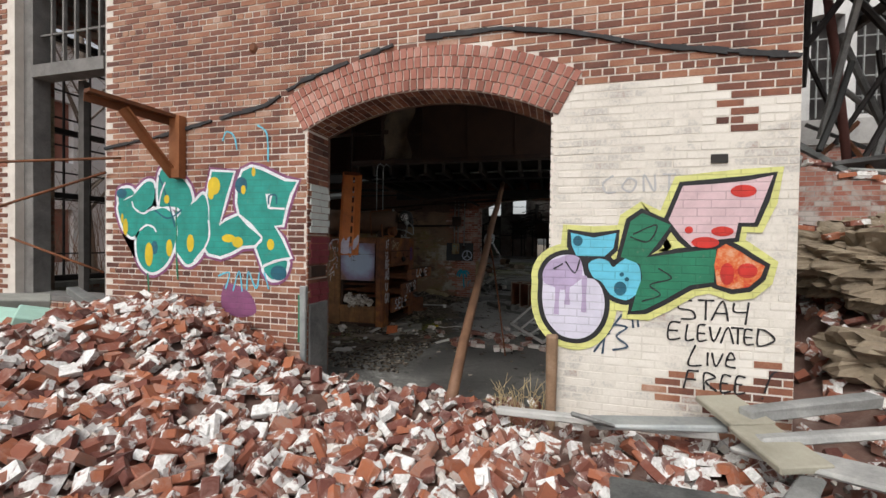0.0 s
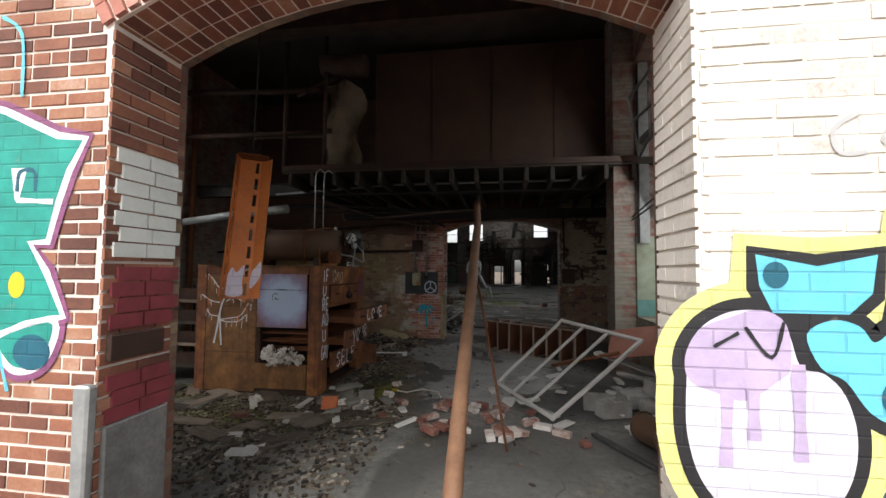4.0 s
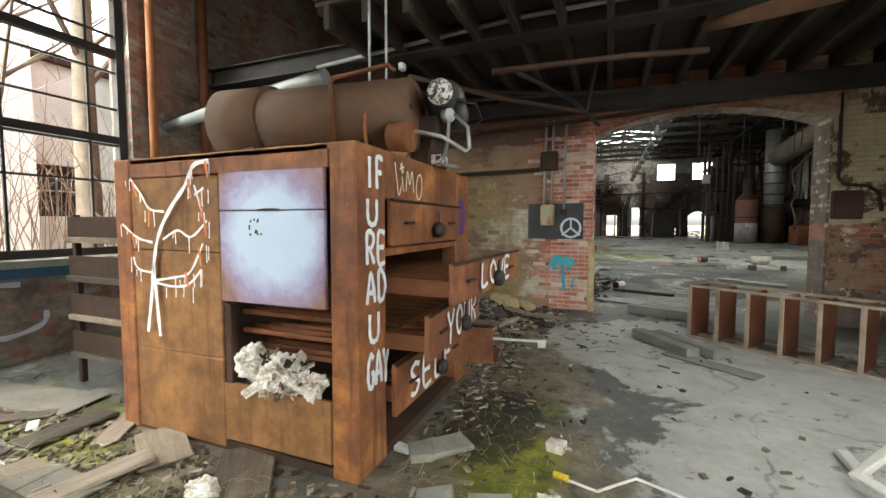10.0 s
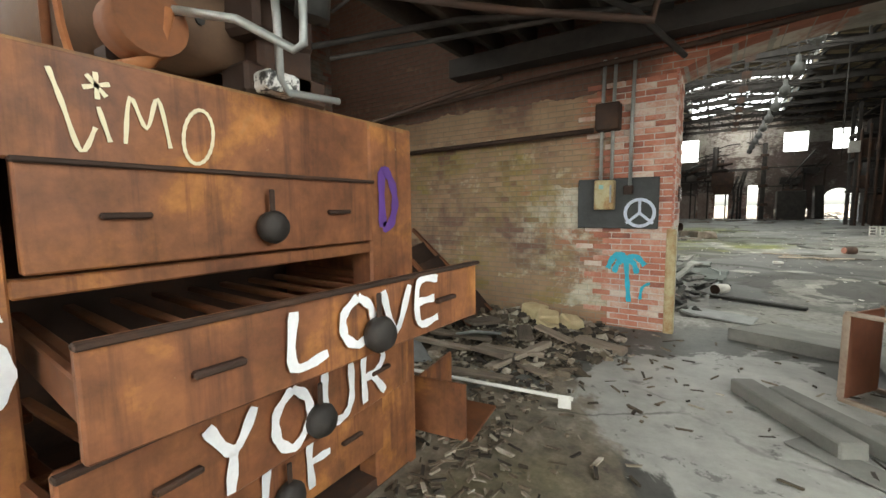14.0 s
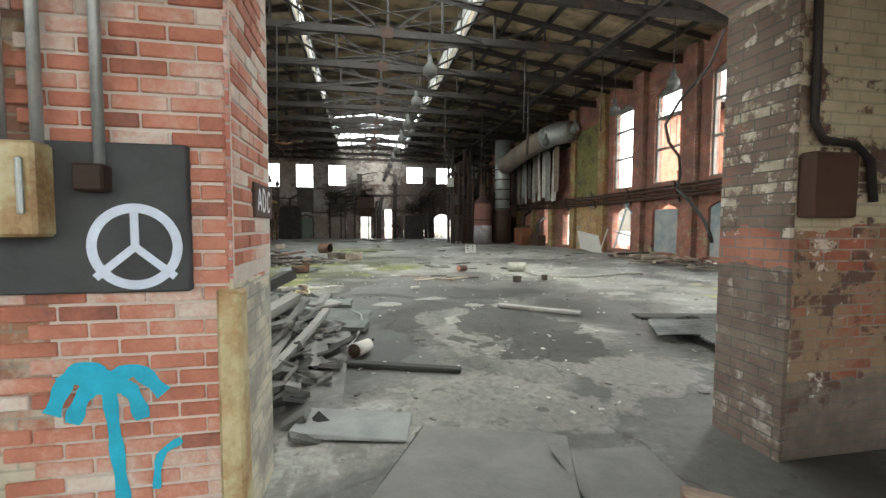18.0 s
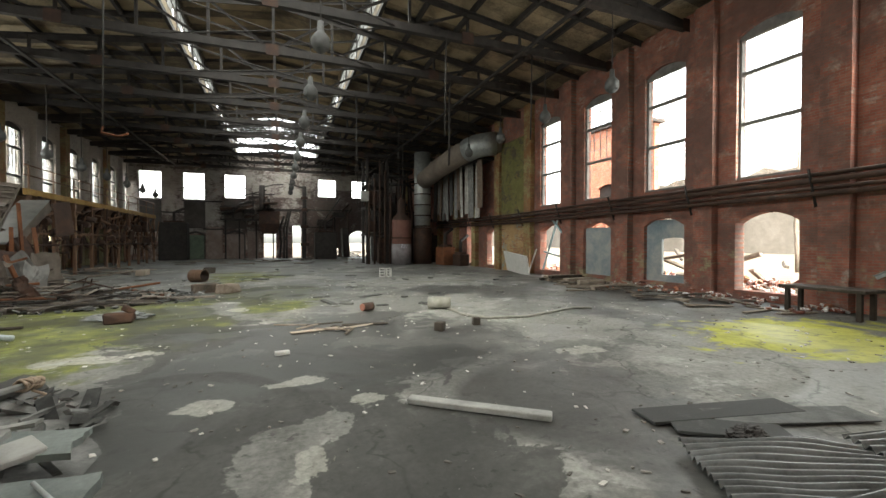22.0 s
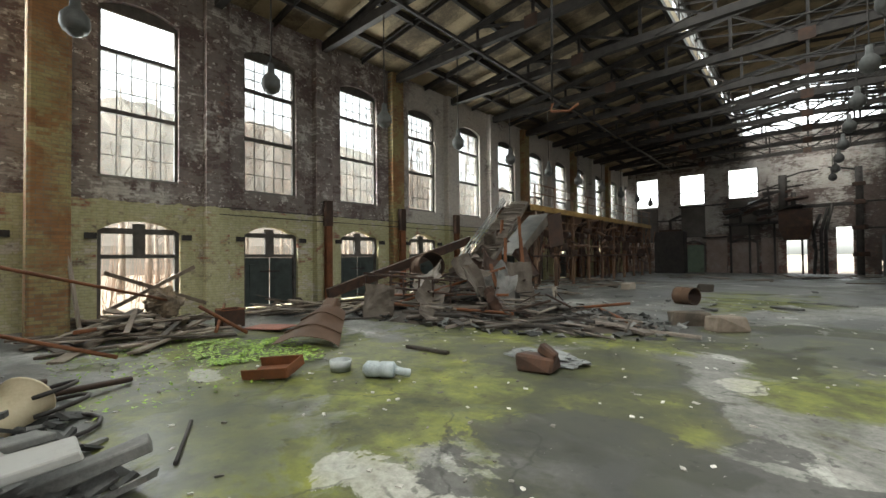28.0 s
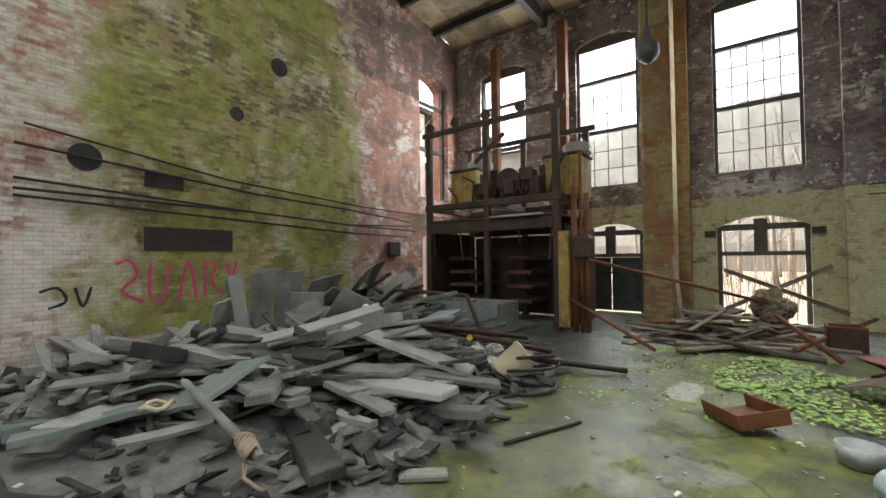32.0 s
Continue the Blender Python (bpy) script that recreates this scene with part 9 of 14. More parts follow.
# chunky rubbish packed along the partition
g = G()
random.seed(64)
for _ in range(900):
    x, y = random.gauss(-4.0, 0.75), random.gauss(12.15, 0.55)
    if y > 13.0 or y < 10.7 or x > -2.75 or x < -6.3:
        continue
    h = 0.16 * math.exp(-((x + 4.2) / 1.0) ** 2 - ((y - 12.5) / 0.6) ** 2)
    g.box(pose(x, y, 0.015 + h * rnd(0.3, 1), rnd(-25, 25), rnd(-25, 25), rnd(0, 360)), rnd(0.04, 0.17), rnd(0.03, 0.10), rnd(0.012, 0.06), 0.35)
stuff("partition_rubbish", g, M_LITTER, "brown broken rubbish packed along the partition", "rubbish")

# ================= the hall =================
random.seed(101)
# ---- west windows: three sashes, small panes ----
M_SASH = spotted("dark_weathered_sash", [(0.3, (0.03, 0.028, 0.026)), (0.7, (0.12, 0.11, 0.10))], 4, 50)
M_SASHPALE = spotted("flaked_pale_sash", [(0.3, (0.09, 0.085, 0.08)), (0.7, (0.25, 0.24, 0.225))], 4, 50)

M_GRIMY, gn_, gl2, gb2 = nodes("grimy_window_glass")
gb2.inputs["Base Color"].default_value = (0.30, 0.31, 0.30, 1)
gb2.inputs["Roughness"].default_value = 0.25
gl2.new(ramp(gn_, gl2, noise_node(gn_, gl2, 2.2, 7, 0.65, where(gn_, gl2)[0], 0.4), [(0.3, 0.22), (0.7, 0.52)]), gb2.inputs["Alpha"])


def sash_window(axis, c, a, b, z0, z1, rise, cols, mat, label, group, clear=(), rows=(3, 3, 3), glazed=True):
    t = thing("window_hall", label, "window", (c, a, z0) if axis == "y" else (a, c, z0), group, "structure")
    P = (lambda u0, u1, za, zb, d: (c - d, u0, za, c + d, u1, zb)) if axis == "y" else (lambda u0, u1, za, zb, d: (u0, c - d, za, u1, c + d, zb))
    h = (z1 + rise - z0)
    cuts = [z0, z0 + h * 0.40, z0 + h * 0.76, z0 + h]
    for u0, u1 in ((a, a + 0.07), (b - 0.07, b)):
        part("window_frame", G().block(*P(u0, u1, z0, z1 + rise * 0.25, 0.06)), mat, t)
    part("window_sill", G().block(*P(a, b, z0, z0 + 0.07, 0.12)), M_SASHPALE, t)
    for z in cuts[1:3]:
        part("meeting_rail", G().block(*P(a + 0.07, b - 0.07, z - 0.055, z + 0.055, 0.045)), mat, t)
    for k in range(3):
        lo, hi = cuts[k] + 0.06, cuts[k + 1] - 0.05
        if k in clear:
            continue
        for i in range(1, cols):
            u = a + 0.07 + (b - a - 0.14) * i / cols
            top_ = min(hi, arch_z(u, a, b, z1, rise) - 0.01)
            part("glazing_bar", G().block(*P(u - 0.011, u + 0.011, lo, top_, 0.014)), mat, t)
        for j in range(1, rows[k]):
            z = lo + (hi - lo) * j / rows[k]
            part("glazing_bar", G().block(*P(a + 0.07, b - 0.07, z - 0.010, z + 0.010, 0.012)), mat, t)
    return t


for i, a in enumerate(LEFT_W + [14.75]):
    t = sash_window("y", -13.74, a, a + 1.68, 3.5, 7.6, 0.02, 5 if i else 4, M_SASH, "tall three-part sash window with small grimy panes", "west windows of the hall", (2,) if i < 2 else ((0, 1, 2) if i == 13 else ()))
    for k in range(3) if i < 13 else ():
        if i < 2 and k == 2:
            continue
        lo, hi = 3.5 + 4.13 * (0, 0.40, 0.76)[k] + 0.06, (5.10, 6.58, 7.59)[k]
        pane = part("pane", G().block(-13.742, a + 0.071, lo + 0.002, -13.738, a + 1.609, hi), M_GRIMY, t, "grimy pane")
        pane.visible_shadow = False
    part("head_panel", G().block(-13.78, a + 0.002, 7.6, -13.70, a + 1.678, 7.9), M_SASH, t)
for i, a in enumerate(RIGHT_W[:5]):
    t = sash_window("y", 11.87, a, a + 1.62, 3.45, 7.44, 0.02, 4, M_SASHPALE, "tall window with pale frame and bare rails", "east windows of the hall", (0, 1, 2) if i in (0, 1, 2) else ((0,) if i == 3 else ()))
    part("head_panel", G().block(11.80, a + 0.002, 7.46, 11.9, a + 1.618, 7.78), M_SASHPALE, t)
sash_window("x", 13.5, -13.0, -11.5, 3.5, 7.4, 0.3, 2, M_SASH, "tall end window with its panes gone", "south windows of the hall", (0, 1, 2))
for a, b, z0, z1, _ in fopen[:5]:
    t = thing("window_far", "square window opening with a thin rail", "window", (a, 60.2, z0), "far windows of the hall", "structure")
    part("window_frame", G().block(a, 60.15, z0, a + 0.08, 60.25, z1), M_SASH, t)
    part("window_frame", G().block(b - 0.08, 60.15, z0, b, 60.25, z1), M_SASH, t)
    part("rail", G().block(a + 0.08, 60.17, z0 + (z1 - z0) * 0.42, b - 0.08, 60.23, z0 + (z1 - z0) * 0.42 + 0.07), M_SASH, t)

# ---- west doors ----
M_DOORDARK = spotted("dark_green_black_door", [(0.3, (0.018, 0.024, 0.024)), (0.7, (0.055, 0.068, 0.064))], 3, 40)
for i, a in enumerate(LEFT_W):
    b = a + 1.72
    d = thing("door_hall_west", "arched double door, dark lower panels under small lights" if i not in (1,) else "arched doorway with a broken transom and open lower half", "door", (-13.78, a, 0), "west doors of the hall", "structure")
    for u0, u1 in ((a, a + 0.09), (b - 0.09, b)):
        part("door_frame", G().block(-13.85, u0, 0.02, -13.70, u1, 2.3), M_SASH, d)
    part("transom", G().block(-13.83, a + 0.09, 1.55, -13.72, b - 0.09, 1.65), M_SASH, d)
    part("mullion", G().block(-13.83, a + 0.72, 1.65, -13.72, a + 0.98, 2.42), M_SASH, d)
    part("head_panel", G().block(-13.82, a + 0.09, 2.16, -13.74, b - 0.09, 2.30), M_SASH, d)
    if i != 1:
        for s in (0, 1):
            leaf = part("door_leaf", G().cbox(pose(-13.78, a + 0.47 + s * 0.78, 0.80), 0.05, 0.75, 1.48, 0.008), M_DOORDARK, d)
            part("raised_panel", G().cbox(pose(-13.745, a + 0.47 + s * 0.78, 0.85), 0.03, 0.5, 1.0, 0.012), M_DOORDARK, leaf)
        part("crossbar", G().cbox(pose(-13.72, a + 0.86, 1.12), 0.04, 0.62, 0.05, 0.01), M_STEEL, d)
    else:
        g = G()
        angle_bar(g, (-13.6, a + 0.1, 0.3), (-13.5, b + 0.3, 1.35), 0.09)
        part("brace_board", g, M_WOODBROWN, d)
        g = G()
        angle_bar(g, (-13.6, a + 0.15, 1.25), (-13.3, b + 0.6, 0.35), 0.09)
        part("brace_board", g, M_WOODBROWN, d)
    part("lintel_bar", G().block(-13.56, a - 0.24, 2.02, -13.46, a - 0.02, 2.16), M_STEEL, d)
    part("lintel_bar", G().block(-13.56, b + 0.02, 2.02, -13.46, b + 0.24, 2.16), M_STEEL, d)
# rusted half columns between the doors
for k in range(11):
    y = 27.37 + k * PITCH
    if y > 58:
        break
    t = thing("steel_post", "rusted steel post standing before the west wall", "post", (-13.1, y, 0), "posts along the west wall")
    g = G()
    g.block(-13.18, y - 0.11, 0, -13.15, y + 0.11, 3.4)
    g.block(-13.05, y - 0.11, 0, -13.02, y + 0.11, 3.4)
    g.block(-13.15, y - 0.02, 0, -13.05, y + 0.02, 3.4)
    part("shaft", g, M_RUST, t)
    part("cap_plate", G().cbox(pose(-13.1, y, 3.0), 0.2, 0.26, 0.85, 0.01), M_RUSTDARK, t)
for z in (2.75, 2.95):
    solo("wall_line", G().tube([(-13.2, 24, z), (-13.15, 32, z - 0.05), (-13.2, 40, z)], 0.014, 6), M_STEEL, "thin pipe strung along the west wall posts", "pipe", "lines along the west wall", "", True)
# corner pier: the thick rust-stained column beside the press
solo("corner_column", G().cbox(pose(-12.1, 20.45, 4.4), 0.75, 0.62, 8.8, 0.05), M_PILASTER, "thick rust-streaked column beside the press", "column")
solo("leaning_plank", G().cbox(look((-11.7, 20.9, 0.05), (-11.9, 20.5, 3.6)) @ Matrix.Translation((0, 0, -1.8)), 0.12, 0.04, 3.6, 0.006), M_WOODBROWN_OB, "long plank leaning on the column", "plank")
# steel columns rising by the press
for x, y in ((-12.6, 15.9), (-12.4, 18.1)):
    solo("roof_column", G().cbox(pose(x, y, 4.0), 0.24, 0.24, 8.0, 0.02), M_RUST, "rusted steel column rising to the roof", "column", "roof columns by the press")
solo("cable_loom", G().tube([(-13.4, 13.9, 2.9), (-9.0, 13.85, 2.95), (-5.5, 13.85, 3.15), (-2.6, 13.85, 3.55)], 0.02, 6), M_STEEL, "black cable slung along the mossy wall", "cable", smooth=True)
for k, (za, zb) in enumerate(((2.35, 2.75), (2.5, 2.6), (2.62, 3.25), (2.2, 2.5))):
    pts = [(-10.5, 14.4 - 0.1 * k, za), (-8.5, 13.95, (za + zb) / 2 - 0.12), (-6, 13.88, (za + zb) / 2), (-2.5, 13.86, zb)]
    solo("wall_pipe", G().tube(pts, 0.022, 8), M_STEEL, "black pipe running along the mossy wall to the press", "pipe", "pipes on the mossy wall", "", True)
# the wall is whole: black discs and slabs paint the shade of holes
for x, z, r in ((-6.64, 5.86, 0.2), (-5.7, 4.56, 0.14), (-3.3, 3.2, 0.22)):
    solo("flue_hole", G().cyl((x, 13.77, z), (x, 13.765, z), r, n=18), M_STEEL, "flat black disc painted as the shade in a flue hole", "flue hole", "flue holes in the south wall")
solo("wall_recess", G().block(-5.6, 13.765, 1.75, -4.1, 13.80, 2.15), M_STEEL, "dark slab painted as the shade in a broken recess", "recess")
solo("wall_recess", G().block(-4.7, 13.765, 2.85, -4.1, 13.80, 3.1), M_STEEL, "dark slab painted as the shade in a broken recess", "recess")
solo("fuse_box", G().cbox(pose(-10.2, 13.84, 1.85), 0.45, 0.14, 0.4, 0.015), M_STEEL, "black fuse box on the brick end wall", "fuse box")
on_south = lambda u, v, lift=0.0: (u, 13.763 + lift, v)
P_MAG = paint("magenta_spray_paint", (0.55, 0.04, 0.16), 0.25)
for i_, s in enumerate(([(-3.7, 1.5), (-3.9, 1.56), (-4.0, 1.3), (-3.8, 1.05), (-4.1, 0.85)], [(-4.2, 1.5), (-4.2, 0.95), (-4.4, 0.9), (-4.5, 1.5)], [(-4.65, 0.85), (-4.8, 1.55), (-4.95, 0.85)], [(-5.1, 0.9), (-5.1, 1.5), (-5.3, 1.45), (-5.2, 1.2), (-5.4, 0.9)], [(-5.5, 1.5), (-5.6, 1.2), (-5.7, 1.55)], [(-5.6, 1.2), (-5.62, 0.8)])):
    g = G()
    ribbon(g, s, 0.05, on_south, 0.003)
    solo("pink_scrawl", g, P_MAG, "faded magenta letter sprayed on the mossy wall", "graffiti", "magenta letters on the mossy wall")
g = G()
for s in ([(-2.8, 1.1), (-3.0, 1.15), (-3.1, 0.95), (-2.9, 0.85)], [(-3.2, 1.15), (-3.3, 0.85), (-3.4, 1.15)]):
    ribbon(g, s, 0.04, on_south, 0.003)
solo("grey_scrawl", g, P_BLACK, "faint black scrawl on the plastered wall", "graffiti")

# ---- the press: a two-bay iron frame with boxes on top ----
pr = thing("iron_press", "rusted two-bay iron press frame with yellow motor boxes", "press", (-11.2, 17.1, 0))
M_PRESS = spotted("brown_black_press_iron", [(0.25, (0.016, 0.012, 0.011)), (0.5, (0.055, 0.035, 0.028)), (0.8, (0.13, 0.075, 0.05))], 2, 30, (0.5, 0.85), 0.2)
M_PLATEN = spotted("sooty_red_platen", [(0.25, (0.03, 0.014, 0.011)), (0.5, (0.085, 0.036, 0.026)), (0.8, (0.15, 0.07, 0.05))], 2, 40)
YS = (15.35, 17.1, 18.82)
for x in (-10.0, -12.0):
    for y in YS:
        part("leg", G().cbox(pose(x, y, 2.42), 0.14, 0.15, 4.85, 0.015), M_PRESS, pr)
for x in (-10.0, -12.0):
    part("lower_beam", G().cbox(pose(x, 17.1, 2.32), 0.16, 3.3, 0.26, 0.012), M_PRESS, pr)
    part("upper_beam", G().cbox(pose(x, 17.1, 2.86), 0.16, 3.7, 0.16, 0.012), M_PRESS, pr)
    part("head_beam", G().cbox(pose(x, 17.1, 4.80), 0.11, 3.9, 0.13, 0.012), M_PRESS, pr)
for y in YS:
    part("cross_beam", G().cbox(pose(-11.0, y, 2.86), 2.0, 0.12, 0.15, 0.01), M_PRESS, pr)
part("platform", G().cbox(pose(-11.0, 17.1, 2.50), 2.1, 3.4, 0.06, 0.006), M_PRESS, pr)
part("back_plate", G().cbox(pose(-12.1, 17.1, 1.1), 0.04, 3.3, 2.1, 0.004), M_PRESS, pr)
part("side_plate", G().cbox(pose(-11.1, 15.3, 1.15), 1.9, 0.04, 2.2, 0.004), M_PRESS, pr)
part("side_plate", G().cbox(pose(-11.1, 18.95, 1.15), 1.9, 0.05, 2.2, 0.004), M_PRESS, pr)
for y0, y1 in ((15.5, 16.35), (17.25, 17.9)):
    for z in (0.5, 0.85, 1.2, 1.55):
        part("platen", G().cbox(pose(-11.2, (y0 + y1) / 2, z, 0, 0, 0), 1.1, y1 - y0, 0.09, 0.01), M_PLATEN, pr)
M_YBOX = rust_sheet("brown_streaked_yellow_enamel", [(0.25, (0.13, 0.075, 0.025)), (0.45, (0.36, 0.24, 0.06)), (0.7, (0.48, 0.37, 0.15))], (0.12, 0.06, 0.025), (0.5, 0.45, 0.33))
M_LID = spotted("pale_grey_cover", [(0.3, (0.26, 0.25, 0.23)), (0.7, (0.48, 0.47, 0.45))], 3, 40)
for y in (16.1, 18.75):
    bx = part("motor_box", G().cbox(pose(-10.9, y, 3.38), 0.85, 0.8, 0.9, 0.02), M_YBOX, pr, "yellowed motor box")
    part("box_lid", G().cbox(pose(-10.9, y, 3.86), 0.92, 0.87, 0.06, 0.01), M_PRESS, bx)
    part("hood", G().cbox(pose(-11.1, y + 0.15, 4.05, 0, 0, 8), 0.55, 0.6, 0.34, 0.1), M_LID, bx, "pale grey hood")
random.seed(105)
for k in range(10):
    y, x = rnd(15.7, 18.6), rnd(-10.5, -9.98)
    part("top_pipe", G().tube([(x, y, 2.95), (x + rnd(-0.1, 0.1), y + rnd(-0.1, 0.1), rnd(3.1, 3.5)), (x + rnd(-0.3, 0.1), y + rnd(-0.4, 0.4), rnd(3.3, 3.8))], rnd(0.02, 0.05), 7), M_PRESS, pr, "", True)
for k in range(9):
    part("fitting", G().cbox(pose(rnd(-10.6, -10.05), rnd(16.6, 18.3), rnd(3.0, 3.6), rnd(-8, 8), rnd(-8, 8), rnd(0, 90)), rnd(0.15, 0.35), rnd(0.15, 0.4), rnd(0.2, 0.55), 0.03), M_PRESS, pr)
for k in range(5):
    part("hanging_rod", G().cyl((-10.0 + rnd(-0.05, 0.1), 15.5 + k * 0.8, 2.3), (-10.0, 15.5 + k * 0.8 + rnd(-0.1, 0.1), rnd(1.3, 1.9)), 0.02, n=6), M_PRESS, pr)
part("gear_drum", G().cyl((-10.9, 16.9, 3.3), (-10.9, 17.7, 3.3), 0.28, n=20), M_PRESS, pr, "", True)
part("flywheel", G().cyl((-10.35, 17.5, 3.4), (-10.28, 17.5, 3.4), 0.3, n=24), M_PRESS, pr, "", True)
for y in (16.7, 17.9, 18.3):
    part("guide", G().cbox(pose(-10.5, y, 3.3), 0.14, 0.14, 0.75, 0.02), M_PRESS, pr)
for k, y in enumerate((15.4, 16.2, 17.1, 18.0, 18.9)):
    part("pulley", G().cyl((-10.05, y, 4.98), (-9.95, y, 4.98), 0.12, n=16), M_PRESS, pr, "", True)
part("lever", G().cbox(pose(-9.95, 17.2, 4.15, 35, 0, 0), 0.06, 1.0, 0.1, 0.01), M_PRESS, pr)
part("table_lip", G().cbox(pose(-9.95, 17.9, 2.5), 0.3, 1.3, 0.05, 0.01), M_LID, pr, "pale litter on the ledge")
for y, r in ((19.15, 0.06), (19.3, 0.04), (19.42, 0.05)):
    part("riser", G().cyl((-10.1, y, 0.0), (-10.1, y, rnd(2.6, 3.9)), r, n=10), M_RUST, pr, "", True)
part("valve_body", G().cbox(pose(-10.0, 19.35, 1.75), 0.3, 0.35, 0.5, 0.06, 0.03), M_PRESS, pr)
part("control_panel", G().cbox(pose(-9.95, 18.98, 1.1), 0.12, 0.22, 2.0, 0.01), M_YBOX, pr)
for a, b in (((-9.9, 19.1, 0.7), (-8.6, 20.9, 0.1)), ((-9.9, 19.5, 1.5), (-11.8, 22.4, 0.6))):
    solo("fallen_rod", G().cyl(a, b, 0.03, n=8), M_RUST, "rusted rod leaning off the press", "rod", "rods by the press", "", True)
tub = thing("metal_tub", "dull grey sheet metal tub before the press", "tub", (-9.4, 17.1, 0))
g = G()
for sx, sy, cx, cy in ((0.9, 0.02, -9.4, 16.2), (0.9, 0.02, -9.4, 17.95), (0.02, 1.75, -9.84, 17.08), (0.02, 1.75, -8.96, 17.08)):
    g.box(pose(cx, cy, 0.3), sx, sy, 0.58)
g.box(pose(-9.4, 17.08, 0.02), 0.88, 1.73, 0.02)
part("body", g, M_GALV, tub)
part("rim", G().tube([(-9.84, 16.2, 0.59), (-8.96, 16.2, 0.59), (-8.96, 17.95, 0.59), (-9.84, 17.95, 0.59), (-9.84, 16.2, 0.59)], 0.015, 6), M_GALV, tub)

# ---- plank heap by the south wall ----
def heap_h(x, y):
    h = 0.95 * math.exp(-((x + 8.1) / 1.25) ** 2 - ((y - 15.2) / 1.2) ** 2) + 0.40 * math.exp(-((x + 5.2) / 2.2) ** 2 - ((y - 17.6) / 1.8) ** 2) + 0.34 * math.exp(-((x + 3.6) / 1.5) ** 2 - ((y - 15.9) / 1.5) ** 2)
    return h


random.seed(111)
M_FELT = spotted("grey_brown_roof_felt", [(0.25, (0.10, 0.10, 0.095)), (0.5, (0.23, 0.228, 0.22)), (0.8, (0.35, 0.345, 0.33))], 2.2, 40, per="object", vary=0.4)
M_FELTBROWN = spotted("brown_sheet_lining", [(0.25, (0.07, 0.055, 0.045)), (0.5, (0.14, 0.112, 0.095)), (0.8, (0.21, 0.175, 0.15))], 2.2, 40)
shapes, spans = [], []
for k in range(30):
    L, W, T = rnd(0.5, 3.1) if k % 3 else rnd(1.8, 3.4), rnd(0.07, 0.2) if k % 4 else rnd(0.24, 0.4), rnd(0.025, 0.06) if k % 5 else rnd(0.09, 0.14)
    g = G()
    c, e = [0.5 * rnd(0.6, 1.0) for _ in range(2)], rnd(-0.04, 0.07) * L
    # a slightly sprung board with ragged ends
    g.shell(lambda u, v: Vector(((u - 0.5) * L + (0.10 * noise.noise((v * 5, k, u * 9)) if u in (0.0, 1.0) else 0.0), (v - 0.5) * W * (1 - 0.16 * c[0] * u), e * (2 * u - 1) ** 2 + 0.01 * noise.noise((u * 4, v * 3, k)))), 6, 2, T)
    shapes.append(g)
    spans.append(L)
ps = []
while len(ps) < 285:
    x, y = rnd(-8.9, -2.6), rnd(14.2, 19.7)
    h = heap_h(x, y)
    if h < 0.06 or rnd(0, 1) > 0.35 + h:
        continue
    s = min(1.0, h * 1.6)
    f = rnd(0, 1)
    yaw = rnd(0, 180) if f < 0.3 else (random.gauss(95, 16) if f < 0.7 else random.gauss(140, 18))
    if x > -3.4 and y < 17.2:
        yaw = random.gauss(70, 18)
    L = spans[len(ps) % 30]
    if y + L / 2 * abs(math.sin(radians(yaw))) > 19.75 - 0.25 * max(0.0, -5.5 - x) or x + L / 2 * abs(math.cos(radians(yaw))) > -2.3:
        continue
    near = math.exp(-((x + 3.4) / 1.0) ** 2 - ((y - 19.0) / 0.9) ** 2)
    ps.append(pose(x, y, h * rnd(0.55, 1.06) + 0.03, rnd(-24, 24) * s, rnd(-22, 22) * s * (1 - 0.7 * near), yaw))
scatter("heap_plank", shapes, M_HEAPWOOD, ps, "grey broken plank in the heap by the mossy wall", "plank", "planks of the heap")
g = G()
for _ in range(1100):
    x, y = rnd(-8.9, -2.1), rnd(13.9, 20.2)
    h = heap_h(x, y)
    if h < 0.03:
        continue
    g.box(pose(x, y, h * rnd(0.3, 0.95) + 0.01, rnd(-30, 30), rnd(-30, 30), rnd(0, 360)), rnd(0.06, 0.4), rnd(0.03, 0.16), rnd(0.01, 0.05), 0.2)
# chips and core are kept dark to paint shade into the heap's gaps
M_CHIPS = spotted("grey_slate_chips", [(0.25, (0.025, 0.025, 0.024)), (0.5, (0.08, 0.08, 0.076)), (0.8, (0.26, 0.255, 0.245))], 4, 40, per="island", vary=0.5)
stuff("heap_chips", g, M_CHIPS, "grey chips and splinters filling the plank heap", "debris")
g = G()
g.sheet(lambda u, v: (-9.0 + 7.0 * u, 13.78 + 6.6 * v, max(heap_h(-9.0 + 7.0 * u, 13.78 + 6.6 * v) * 0.72 - 0.04, -0.01)), 36, 34)
solo("heap_core", g, M_CHIPS, "packed debris under the planks, coloured dark as gap shade", "debris", "", "stuff", True)
